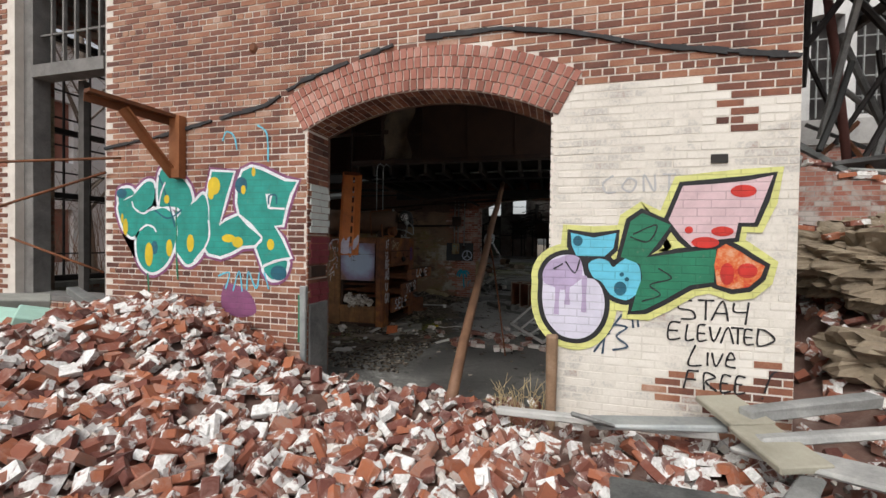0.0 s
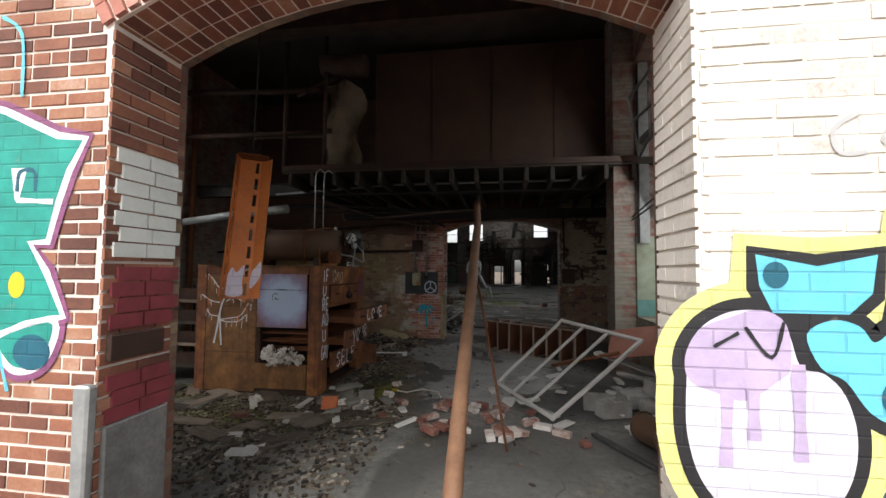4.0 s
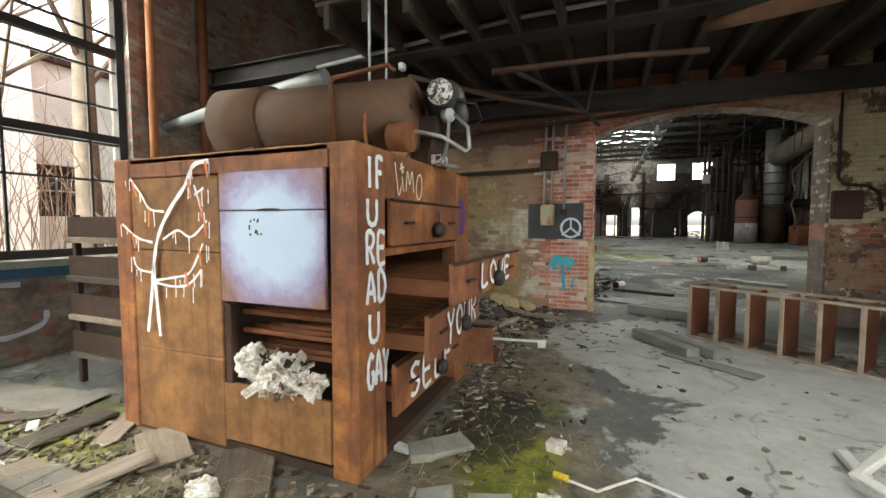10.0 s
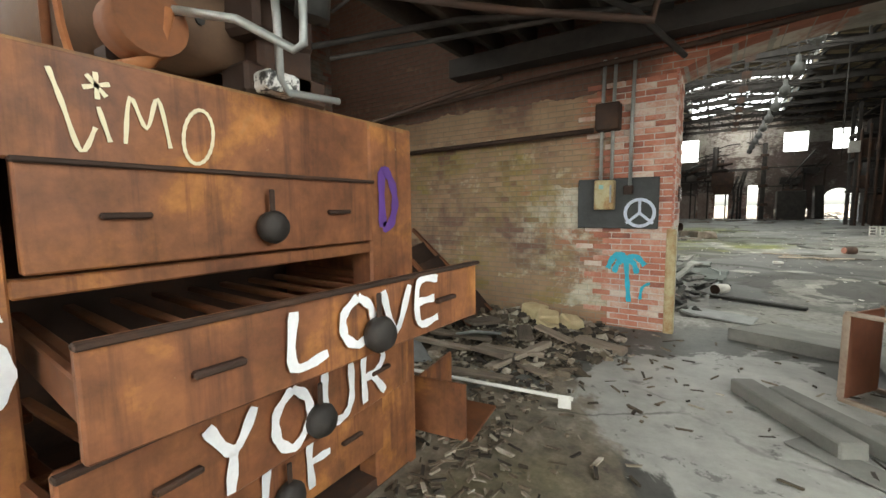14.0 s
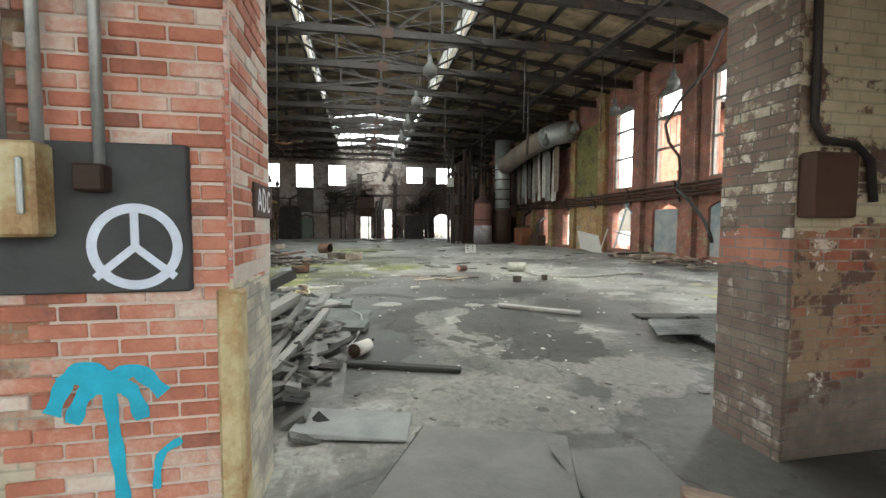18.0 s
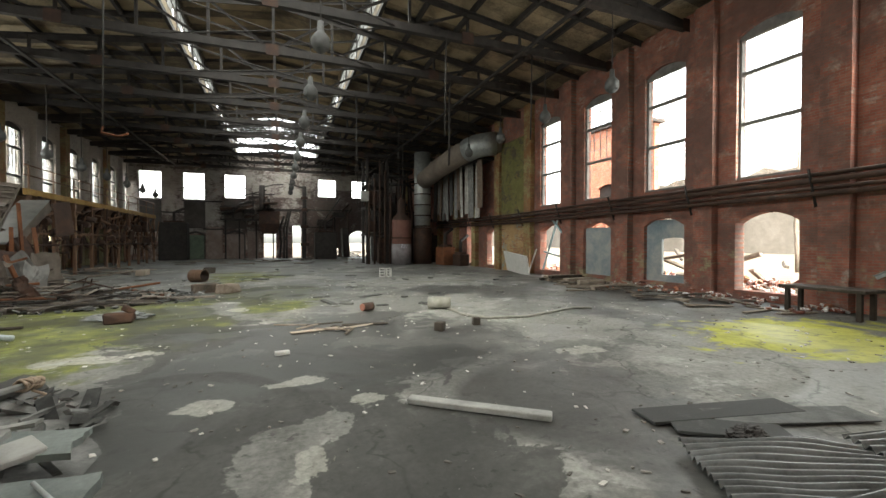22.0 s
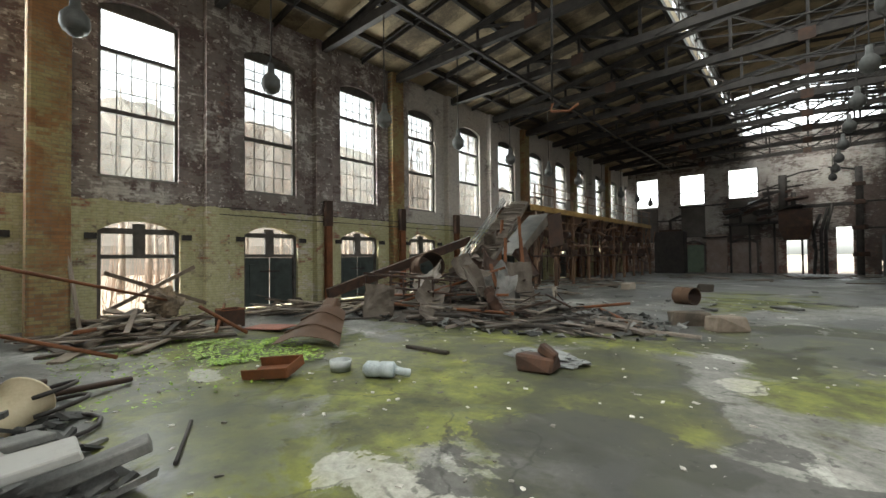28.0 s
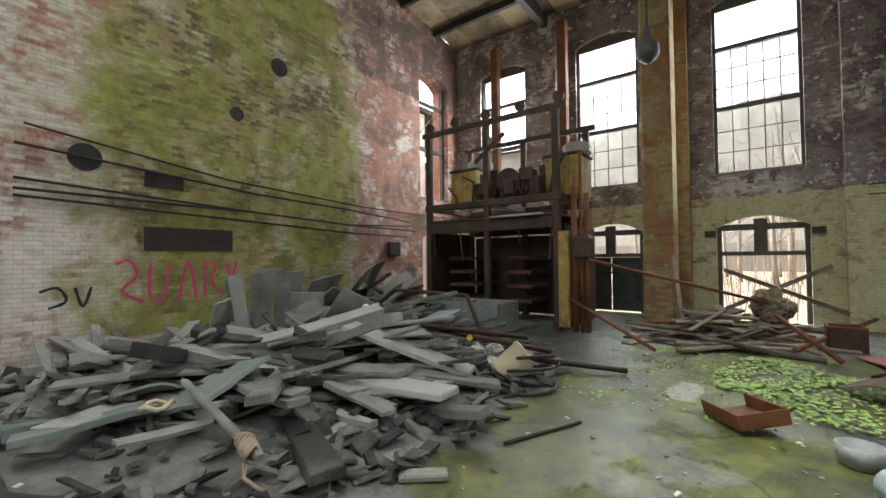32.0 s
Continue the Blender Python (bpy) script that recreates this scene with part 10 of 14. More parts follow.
big = ((-4.55, 19.22, 0.27, 88, 4, 1.5, 0.3, 0.07), (-4.57, 20.02, 0.16, 78, 14, 0.66, 0.15, 0.08), (-5.3, 18.75, 0.45, 108, -16, 1.7, 0.34, 0.06), (-5.8, 18.1, 0.62, 70, 10, 2.6, 0.26, 0.05), (-4.9, 18.0, 0.55, 82, 18, 2.4, 0.16, 0.1), (-3.9, 18.3, 0.36, 50, 6, 2.2, 0.2, 0.08), (-3.5, 19.3, 0.12, 66, 3, 1.5, 0.24, 0.08), (-2.9, 17.4, 0.2, 35, 4, 1.6, 0.3, 0.04), (-3.4, 17.0, 0.35, 52, 8, 1.3, 0.34, 0.04), (-6.4, 17.2, 0.72, 96, 12, 2.8, 0.3, 0.06), (-5.2, 19.3, 0.22, 120, -6, 1.4, 0.2, 0.06))
for x, y, z, yw, tl, sx, sy, sz in big:
    solo("wide_plank", G().cbox(pose(x, y, z, 3, -tl, yw), sx, sy, sz, 0.01, 0.01), M_HEAPWOOD, "wide weathered plank on the debris heap", "plank", "wide planks on the heap")
for x, y, z, rx, ry, rz, sx, sz, mt in ((-5.25, 14.62, 0.62, 78, 10, 4, 0.3, 1.25, M_FELT), (-5.75, 14.6, 0.70, 76, -4, 6, 0.42, 1.4, M_FELT), (-6.3, 14.65, 0.70, 72, 3, 8, 0.55, 1.3, M_FELT), (-6.95, 14.8, 0.72, 62, 5, 12, 0.95, 1.05, M_FELT), (-6.5, 15.5, 0.62, 42, -14, 28, 0.9, 0.95, M_FELT),
                                          (-7.5, 15.3, 0.95, 52, 14, 30, 0.95, 1.0, M_FELT), (-7.3, 16.4, 0.80, 34, -12, 48, 0.85, 0.8, M_FELTBROWN), (-4.78, 15.72, 0.80, 84, 8, -28, 0.2, 1.05, M_FELT), (-5.06, 15.85, 0.80, 82, 2, -30, 0.3, 1.08, M_FELT), (-5.34, 15.98, 0.82, 82, -2, -32, 0.26, 1.12, M_FELT), (-5.8, 15.95, 0.62, 76, 0, -34, 0.62, 0.75, M_FELT), (-6.35, 16.5, 0.62, 60, -28, -30, 0.7, 0.72, M_FELT), (-8.1, 16.0, 0.98, 40, 16, 60, 0.8, 0.7, M_FELT), (-8.4, 14.9, 1.12, 58, 14, 22, 0.7, 0.85, M_FELTBROWN), (-8.75, 15.6, 0.85, 36, 8, 24, 0.95, 0.75, M_FELT), (-5.6, 16.2, 0.66, 26, 10, 70, 0.8, 0.6, M_FELT), (-4.6, 15.4, 0.5, 58, 10, 10, 0.32, 1.0, M_HEAPWOOD)):
    m = pose(x, y, z, rx - 90, ry, rz)
    solo("leaning_sheet", G().shell(lambda u, v: m @ Vector(((u - 0.5) * sx * (1 + 0.06 * noise.noise((v * 3, x, y))), 0.05 * noise.noise((u * 1.6, v * 1.6, x)), (v - 0.5) * sz * (1 + 0.08 * noise.noise((u * 4, y, x))))), 6, 6, 0.03, m.to_3x3() @ Vector((0, 1, 0))), mt, "grey sheet leaning on the heap by the mossy wall", "sheet", "sheets leaning on the heap")
for p, q in (((-6.9, 17.0, 1.0), (-7.3, 18.3, 0.92)), ((-7.3, 18.3, 0.92), (-7.05, 18.75, 0.35)), ((-6.3, 18.3, 0.52), (-6.75, 20.0, 0.3)), ((-6.0, 18.0, 0.6), (-6.9, 19.6, 0.42)), ((-6.6, 19.4, 0.2), (-7.3, 20.8, 0.05))):
    solo("bent_iron", G().cyl(p, q, 0.035, n=6), M_RUSTDARK, "rusted bent iron bar across the heap", "bar", "iron bars on the heap", smooth=True)
P_ICE = paint("pale_blue_panel_paint", (0.48, 0.60, 0.64), 0.1)
solo("blue_sheet", G().cbox(pose(-7.4, 17.6, 0.52, 18, -8, 60), 0.95, 0.5, 0.03, 0.006), P_ICE, "pale blue door panel lying on the heap", "panel")
solo("white_card", G().cbox(pose(-6.2, 17.0, 0.72, 70, 0, 30), 0.2, 0.16, 0.05, 0.006), M_FRAMEWHITE, "white card box on the heap", "carton")
for x, y, z in ((-6.5, 18.9, 0.4), (-5.2, 15.6, 0.9), (-6.9, 18.6, 0.35)):
    solo("yellow_tin", G().cyl((x, y, z), (x + 0.08, y + 0.03, z + 0.02), 0.045, n=12), P_YEL, "small yellow tin in the heap", "tin", "yellow tins")
cone = thing("bucket_seat", "cream plastic bucket tipped on the floor with a loop of hose", "bucket", (-6.1, 19.9, 0))
P_CREAMPL = spotted("cream_plastic", [(0.25, (0.30, 0.24, 0.14)), (0.5, (0.50, 0.42, 0.28)), (0.75, (0.62, 0.54, 0.38))], 3, 50, (0.5, 0.7))
g = G()
g.lathe(pose(-6.12, 19.72, 0.22, -68, 0, 50), [(0.0, -0.21), (0.10, -0.21), (0.12, -0.18), (0.21, 0.18), (0.222, 0.18), (0.222, 0.2), (0.2, 0.2), (0.095, -0.18), (0.0, -0.18)], 24)
part("shell", g, P_CREAMPL, cone, "", True)
for r, dx, z in ((0.42, 0.0, 0.03), (0.36, -0.12, 0.10), (0.3, -0.3, 0.2)):
    part("hose", G().tube([(-6.05 + dx + r * math.cos(q), 19.85 + 1.1 * r * math.sin(q), z + 0.08 * (1 - math.cos(q + 2.2)) * (z > 0.05)) for q in [2 * math.pi * j / 16 for j in range(15)]], 0.02, 8), M_STEEL, cone, "black hose", True)
P_PLASTER = spotted("crumbly_white_plaster", [(0.25, (0.26, 0.25, 0.23)), (0.5, (0.52, 0.51, 0.48)), (0.8, (0.70, 0.69, 0.66))], 6, 40)
random.seed(120)
for k in range(11):
    crumple("plaster_lump", (-6.45 + rnd(-0.45, 0.35), 19.3 + rnd(-0.45, 0.35), rnd(0.08, 0.2)), rnd(0.06, 0.15), P_PLASTER, "white crumbly lump beside the bucket", "plaster lump", 70 + k, (rnd(0.8, 1.4), 1, rnd(0.5, 0.9)))
random.seed(121)
coilt = thing("rope_stake", "stake with a clot of pinkish rope on the heap", "stake", (-3.0, 19.2, 0))
part("shaft", G().cbox(look((-2.98, 19.55, 0.24), (-3.12, 18.0, 0.44)) @ Matrix.Translation((0, 0, -0.78)), 0.06, 0.05, 1.56, 0.01), M_HEAPWOOD, coilt)
P_ROPE = spotted("faded_pink_rope", [(0.3, (0.24, 0.17, 0.12)), (0.7, (0.42, 0.33, 0.25))], 8, 60)
for k in range(11):
    c = Vector((-2.96, 19.5, 0.25)) + Vector((-0.004, -0.02, 0.003)) * k
    r = 0.05 + 0.02 * noise.noise((k * 0.7, 3, 1))
    part("rope_turn", G().tube([c + Vector((math.cos(a) * r, 0.02 * math.sin(2 * a + k), math.sin(a) * r)) for a in [2 * math.pi * i / 12 for i in range(13)]], 0.013, 6), P_ROPE, coilt, "", True)
part("rope_tail", G().tube([(-2.96, 19.4, 0.2), (-2.9, 19.5, 0.12), (-2.95, 19.62, 0.06), (-3.05, 19.66, 0.04)], 0.014, 6), P_ROPE, coilt, "", True)
solo("steel_rod", G().cyl((-5.35, 20.85, 0.015), (-4.55, 20.5, 0.015), 0.016, n=8), M_STEEL, "thin dark rod on the mossy floor", "rod", smooth=True)
solo("floor_slab", G().cbox(pose(-3.75, 20.3, 0.03, 0, 0, -50), 0.34, 0.12, 0.05, 0.012), P_STONE, "flat grey block on the mossy floor", "block")
# ---- slate lumps near the arch ----
boards_heap("grey_board", 22, patch(-3.3, 15.9, 0.6, 1.5), M_WOODGREY_OB, "grey broken board beside the arched doorway", "board", "boards beside the arch", (0.5, 1.3), (0.1, 0.3), 0.3, 10, 131, (0.03, 0.06))
M_TEALFELT = spotted("teal_grey_felt_slab", [(0.25, (0.10, 0.115, 0.11)), (0.5, (0.21, 0.232, 0.222)), (0.8, (0.31, 0.335, 0.32))], 2.2, 40, per="object", vary=0.3)


def ragged_slab(x, y, z, rx, ry, rz, sx, sy, th, seed):
    m = pose(x, y, z, rx, ry, rz)
    g = G().shell(lambda u, v: m @ Vector(((u - 0.5) * sx * (1 + 0.10 * noise.noise((v * 4, seed, 1))), (v - 0.5) * sy * (1 + 0.10 * noise.noise((u * 4, seed, 5))), 0.03 * noise.noise((u * 2, v * 2, seed)))), 10, 8, th, m.to_3x3() @ Vector((0, 0, 1)))
    return solo("felt_slab", g, M_TEALFELT, "teal-grey slab of roofing felt on the debris beside the arch", "roofing felt", "felt slabs by the arch")


ragged_slab(-2.25, 17.12, 0.15, 10, -2, -8, 0.95, 0.62, 0.06, 1.3)
ragged_slab(-2.5, 17.88, 0.27, 8, 3, -6, 0.98, 0.32, 0.05, 2.7)
ragged_slab(-2.98, 17.4, 0.27, 14, -18, 38, 0.5, 0.62, 0.025, 3.9)
ragged_slab(-3.4, 17.9, 0.34, 16, 14, 20, 0.9, 0.7, 0.04, 5.1)
ragged_slab(-3.15, 16.9, 0.16, -6, 8, 10, 0.6, 0.4, 0.04, 6.3)
for k in range(5):
    solo("slat_board", G().cbox(pose(-2.72 + 0.02 * k, 16.5 - 0.2 * k, 0.13 - 0.012 * k, 3, 1, 2), 0.78 - 0.06 * k, 0.165, 0.03, 0.006, 0.01), M_TEALFELT, "grey slat of a fallen boarded panel", "slat", "slats of the fallen panel")
can = thing("spool_canister", "pale crushed canister with a dark end lying on the floor", "canister", (-1.88, 15.86, 0))
ca, cb = Vector((-1.93, 15.78, 0.085)), Vector((-1.78, 16.0, 0.085))
part("shell", G().cyl(ca, cb, 0.082, 0.07, n=20), M_FRAMEWHITE, can, "", True)
part("dark_end", G().cyl(ca - (cb - ca).normalized() * 0.012, ca, 0.078, n=20), M_RUSTDARK, can, "", True)
part("tap", G().tube([cb, cb + Vector((0.04, 0.05, 0.02)), cb + Vector((0.06, 0.05, 0.05))], 0.012, 8), M_STEEL, can)
solo("frayed_cable", G().tube([(-2.05, 17.3, 0.24), (-1.87, 17.1, 0.2), (-1.85, 16.95, 0.06), (-1.98, 16.28, 0.02), (-2.08, 16.06, 0.02), (-2.21, 15.83, 0.02), (-2.45, 15.66, 0.02)], 0.013, 8), M_GALV, "pale cable trailing off the felt slabs", "cable", smooth=True)
solo("pale_coil", G().tube([(-2.82 + 0.11 * math.cos(q), 18.25 + 0.08 * math.sin(q), 0.36 + 0.02 * math.sin(3 * q)) for q in [2 * math.pi * j / 14 for j in range(29)]], 0.018, 7), P_CREAMPL, "small cream coil of tubing on the debris", "coil", smooth=True)
solo("long_batten", G().cbox(pose(-1.45, 15.35, 0.03, 0, 0, -20), 1.2, 0.1, 0.045, 0.008), M_WOODGREY_OB, "long grey batten on the floor", "batten")
solo("grey_sheet", G().cbox(pose(-1.9, 14.2, 0.03, 2, 2, -12), 0.8, 0.4, 0.02, 0.006, 0.01), P_SHEETGREY, "grey sheet lying inside the arched doorway", "sheet")
solo("long_batten", G().cbox(pose(1.07, 17.8, 0.04, 0, 0, -39), 1.42, 0.13, 0.06, 0.01), M_WOODGREY_OB, "long grey batten on the floor", "batten")
# corrugated sheets
def corrugated(name, c, yaw, L, W, lift, label, mat, waves=11, bend=0.06):
    m = pose(*c, 0, 0, yaw)
    g = G()
    g.shell(lambda u, v: m @ Vector(((u - 0.5) * L, (v - 0.5) * W, lift + 0.022 * math.sin(v * waves * 2 * math.pi) + bend * math.sin(u * math.pi) + 0.04 * noise.noise((u * 3, v * 3, c[0])))), 14, waves * 6, 0.006)
    return solo(name, g, mat, label, "roof sheet", "corrugated sheets on the floor", "", True)


M_CORR = spotted("dark_galvanised_roofing", [(0.3, (0.06, 0.065, 0.065)), (0.6, (0.20, 0.21, 0.21)), (0.85, (0.32, 0.33, 0.33))], 3, 40, (0.3, 0.5), 0.5, 0.15)
corrugated("corrugated_sheet", (2.75, 15.75, 0.05), -30, 1.7, 0.9, 0.03, "crumpled corrugated steel sheet on the concrete", M_CORR)
corrugated("corrugated_sheet", (3.0, 14.85, 0.06), -18, 2.0, 1.0, 0.06, "buckled corrugated steel sheet on the concrete", M_CORR, 13, 0.16)
corrugated("corrugated_sheet", (3.9, 15.3, 0.06), -24, 1.6, 0.9, 0.09, "crumpled corrugated steel sheet on the concrete", M_CORR)
for x, y, yw, L in ((3.2, 16.9, -12, 1.6), (3.7, 16.6, -18, 1.5), (2.9, 16.6, -34, 0.9)):
    solo("roof_lath", G().cbox(pose(x, y, 0.03, 0, 0, yw), L, 0.34, 0.02, 0.004, 0.008), M_WOODGREY_OB, "flat grey board beside the corrugated sheets", "board", "boards by the corrugated sheets")
crumple("tar_lump", (2.75, 16.35, 0.08), 0.16, M_STEEL, "black crumpled tar paper", "tar paper", 91, (1.3, 0.8, 0.5))
random.seed(141)

# ---- floor clutter out in the hall ----
solo("brick_half", G().cbox(pose(-0.68, 20.65, 0.03, 0, 0, 10), 0.2, 0.09, 0.055, 0.006), M_FRAMEWHITE, "pale brick lying on the concrete", "brick")
for x, y, s in ((2.05, 21.35, 0.17), (2.92, 21.6, 0.15)):
    solo("timber_cube", G().cbox(pose(x, y, s / 2, 0, 0, rnd(0, 90)), s, s, s, 0.012, 0.006), M_WOODDARK, "dark cut block of timber on the floor", "timber block", "timber blocks on the hall floor")
can = thing("paint_can", "rusted round can lying on its side", "can", (1.22, 24.05, 0))
part("body", G().cyl((1.12, 24.0, 0.1), (1.36, 24.1, 0.1), 0.1, n=18), M_RUSTDARK, can, "", True)
part("lid", G().cyl((1.09, 23.985, 0.1), (1.12, 24.0, 0.1), 0.085, n=18), M_PINKPLATE, can, "red-brown lid", True)
rl = thing("concrete_roll", "short thick roll lying on the hall floor", "roll", (2.95, 23.75, 0))
part("body", G().cyl((2.7, 23.85, 0.15), (3.2, 23.6, 0.15), 0.15, n=20), P_STONE, rl, "", True)
solo("fire_hose", G().tube([(3.2, 24.6, 0.03), (3.1, 23.9, 0.03), (3.1, 22.6, 0.03), (3.4, 22.05, 0.03), (4.3, 21.9, 0.03), (5.2, 22.2, 0.03), (6.0, 22.5, 0.03), (6.4, 22.3, 0.03)], 0.03, 8), P_STONE, "grey hose looping over the concrete floor", "hose", smooth=True)
for k, (x, y, yw, L) in enumerate(((-0.1, 22.1, 12, 0.9), (0.2, 22.0, -30, 0.7), (-0.2, 22.4, 40, 0.6), (0.35, 22.15, -60, 0.5), (0.6, 22.1, 20, 0.8), (0.1, 22.55, 5, 0.7), (0.85, 22.35, -8, 0.9), (0.45, 21.75, 65, 0.45), (-0.5, 22.65, -20, 0.7))):
    solo("loose_lath", G().cbox(pose(x, y, 0.03 + 0.012 * (k % 3), 0, 0, yw), L, 0.05 if k % 3 else 0.12, 0.025, 0.005), M_WOODBROWN_OB, "brown broken lath in a loose bundle on the floor", "lath", "loose laths on the hall floor")
for x, yw in ((3.76, -8), (4.06, 10)):
    m = pose(x, 33.4, 0.21, 0, 0, yw)
    g = G()
    for c in (-1, 1):
        g.box(m @ pose(0.105 * c, 0, 0), 0.035, 0.2, 0.42)
    for z in (-0.19, -0.065, 0.065, 0.19):
        g.box(m @ pose(0, 0, z), 0.176, 0.196, 0.036)
    solo("upright_block", g, M_FRAMEWHITE, "pale hollow concrete block standing on end on the hall floor", "concrete block", "hollow blocks in the hall")
bx = thing("rusted_casting", "black rusted casting lying on the moss", "casting", (-3.75, 24.4, 0))
part("body", G().cbox(pose(-3.75, 24.4, 0.11, 0, 0, 8), 0.48, 0.34, 0.22, 0.03, 0.03), M_RUSTDARK, bx)
part("stub", G().cbox(pose(-3.6, 24.4, 0.27, 0, 35, 8), 0.24, 0.2, 0.1, 0.02, 0.02), M_RUSTDARK, bx)
crumple("grey_sack", (-3.9, 24.9, 0.05), 0.35, P_SHEETGREY, "flattened grey sack on the moss", "sack", 92, (1.6, 0.8, 0.25))
random.seed(142)
M_CANDIRTY = spotted("dirty_pale_blue_plastic", [(0.3, (0.14, 0.16, 0.16)), (0.5, (0.36, 0.41, 0.43)), (0.75, (0.52, 0.57, 0.60))], 7, 50, (0.35, 0.6))
wc = thing("white_canister", "pale grey canister with an elbow lying on the moss", "canister", (-5.2, 22.9, 0))
part("body", G().lathe(look((-4.95, 23.0, 0.1), (-5.3, 22.78, 0.1)), [(0.0, 0.0), (0.07, 0.0), (0.1, -0.03), (0.1, -0.17), (0.085, -0.2), (0.1, -0.23), (0.1, -0.36), (0.05, -0.41), (0.0, -0.41)], 18), M_CANDIRTY, wc, "", True)
part("elbow", G().tube([(-4.94, 23.0, 0.1), (-4.86, 23.04, 0.08), (-4.82, 23.12, 0.06)], 0.05, 12), M_CANDIRTY, wc, "", True)
tn = thing("tin_pail", "low grey tin pail on the moss", "pail", (-5.75, 22.75, 0))
g = G()
g.lathe(pose(-5.75, 22.75, 0.0), [(0.0, 0.01), (0.13, 0.01), (0.145, 0.15), (0.135, 0.15), (0.12, 0.03), (0.0, 0.03)], 18)
part("shell", g, M_GALV, tn, "", True)
ry = thing("rusted_tray", "rusted folded steel tray on the mossy floor", "tray", (-6.2, 22.05, 0))
part("base", G().cbox(pose(-6.2, 22.05, 0.06, 10, -6, 30), 0.62, 0.4, 0.02, 0.005), M_RUST, ry)
for s in (-1, 1):
    part("side", G().cbox(pose(-6.2, 22.05, 0.12, 10, -6, 30) @ Matrix.Translation((0, 0.2 * s, 0)), 0.62, 0.02, 0.13, 0.005), M_RUST, ry)
part("end", G().cbox(pose(-6.2, 22.05, 0.12, 10, -6, 30) @ Matrix.Translation((0.31, 0, 0)), 0.02, 0.4, 0.13, 0.005), M_RUST, ry)
hood = thing("crumpled_hood", "brown crumpled sheet metal hood on the floor", "metal hood", (-7.6, 23.6, 0))
mh = pose(-7.75, 23.65, 0.0, 0, 0, 35)
g = G()
g.shell(lambda u, v: mh @ Vector(((u - 0.5) * 1.2 * (1 - 0.45 * v), (v - 0.5) * 1.1, 0.04 + 0.42 * v + 0.16 * math.sin(u * math.pi) + 0.04 * noise.noise((u * 3, v * 3, 7)))), 16, 14, 0.01)
part("panel", g, M_TANK, hood, "", True)
for f in (0.3, 0.68):
    part("rib", G().tube([mh @ Vector(((u - 0.5) * 1.2 * (1 - 0.45 * f), (f - 0.5) * 1.1, 0.055 + 0.42 * f + 0.16 * math.sin(u * math.pi))) for u in [i / 10 for i in range(11)]], 0.018, 6), M_TANK, hood, "", True)
part("spout", G().cbox(mh @ pose(0.0, 0.62, 0.55, 30, 0, 0), 0.3, 0.35, 0.2, 0.03, 0.02), M_TANK, hood)
solo("dark_batten", G().cbox(pose(-5.65, 24.3, 0.03, 0, 0, 4), 0.85, 0.08, 0.05, 0.008), M_WOODDARK, "dark batten on the mossy floor", "batten")
bs = thing("rust_box", "small rusted open box by the west debris", "box", (-10.75, 23.3, 0))
g = G()
for s in (-1, 1):
    g.box(pose(-10.75 + 0.22 * s, 23.3, 0.2), 0.02, 0.46, 0.38)
    g.box(pose(-10.75, 23.3 + 0.22 * s, 0.2), 0.46, 0.02, 0.38)
part("body", g, M_RUSTDARK, bs)
part("rim", G().tube([(-10.97, 23.08, 0.39), (-10.53, 23.08, 0.39), (-10.53, 23.52, 0.39), (-10.97, 23.52, 0.39), (-10.97, 23.08, 0.39)], 0.02, 6), M_RUST, bs)
solo("red_board", G().cbox(pose(-9.7, 23.7, 0.05, 2, -3, 15), 1.1, 0.5, 0.03, 0.006), M_PINKPLATE, "dull red board on the floor", "board")
# moss plants
g = G()
for _ in range(1700):
    a, r = rnd(0, 6.283), math.sqrt(rnd(0, 1))
    x, y = -7.9 + 1.25 * r * math.cos(a) + 0.3 * math.sin(a * 3), 22.55 + 0.85 * r * math.sin(a)
    yw, tl, s = rnd(0, 360), rnd(-16, 16), rnd(0.02, 0.045)
    m = pose(x, y, rnd(0.012, 0.045), tl, rnd(-16, 16), yw)
    g.add([m @ Vector(p) for p in ((-s, 0, 0), (0, -s * 0.6, 0.004), (s, 0, 0), (0, s * 0.6, 0.004))], [(0, 1, 2, 3)])
M_LEAF = spotted("bright_green_leaf", [(0.3, (0.18, 0.31, 0.04)), (0.6, (0.34, 0.52, 0.08)), (0.85, (0.48, 0.62, 0.14))], 6, 40, (0.4, 0.6), per="island", vary=0.4)
stuff("green_plants", g, M_LEAF, "patch of bright green low plants on the wet floor", "plants")
g = G()
for _ in range(700):
    x, y = rnd(-10.5, -6.0), rnd(20.2, 22.6)
    s = rnd(0.012, 0.035)
    m = pose(x, y, rnd(0.006, 0.03), rnd(-30, 30), rnd(-30, 30), rnd(0, 360))
    g.add([m @ Vector(p) for p in ((-s, 0, 0), (0, -s * 0.6, 0.004), (s, 0, 0), (0, s * 0.6, 0.004))], [(0, 1, 2, 3)])
stuff("green_sprigs", g, M_LEAF, "scattered green sprigs on the wet floor", "plants")

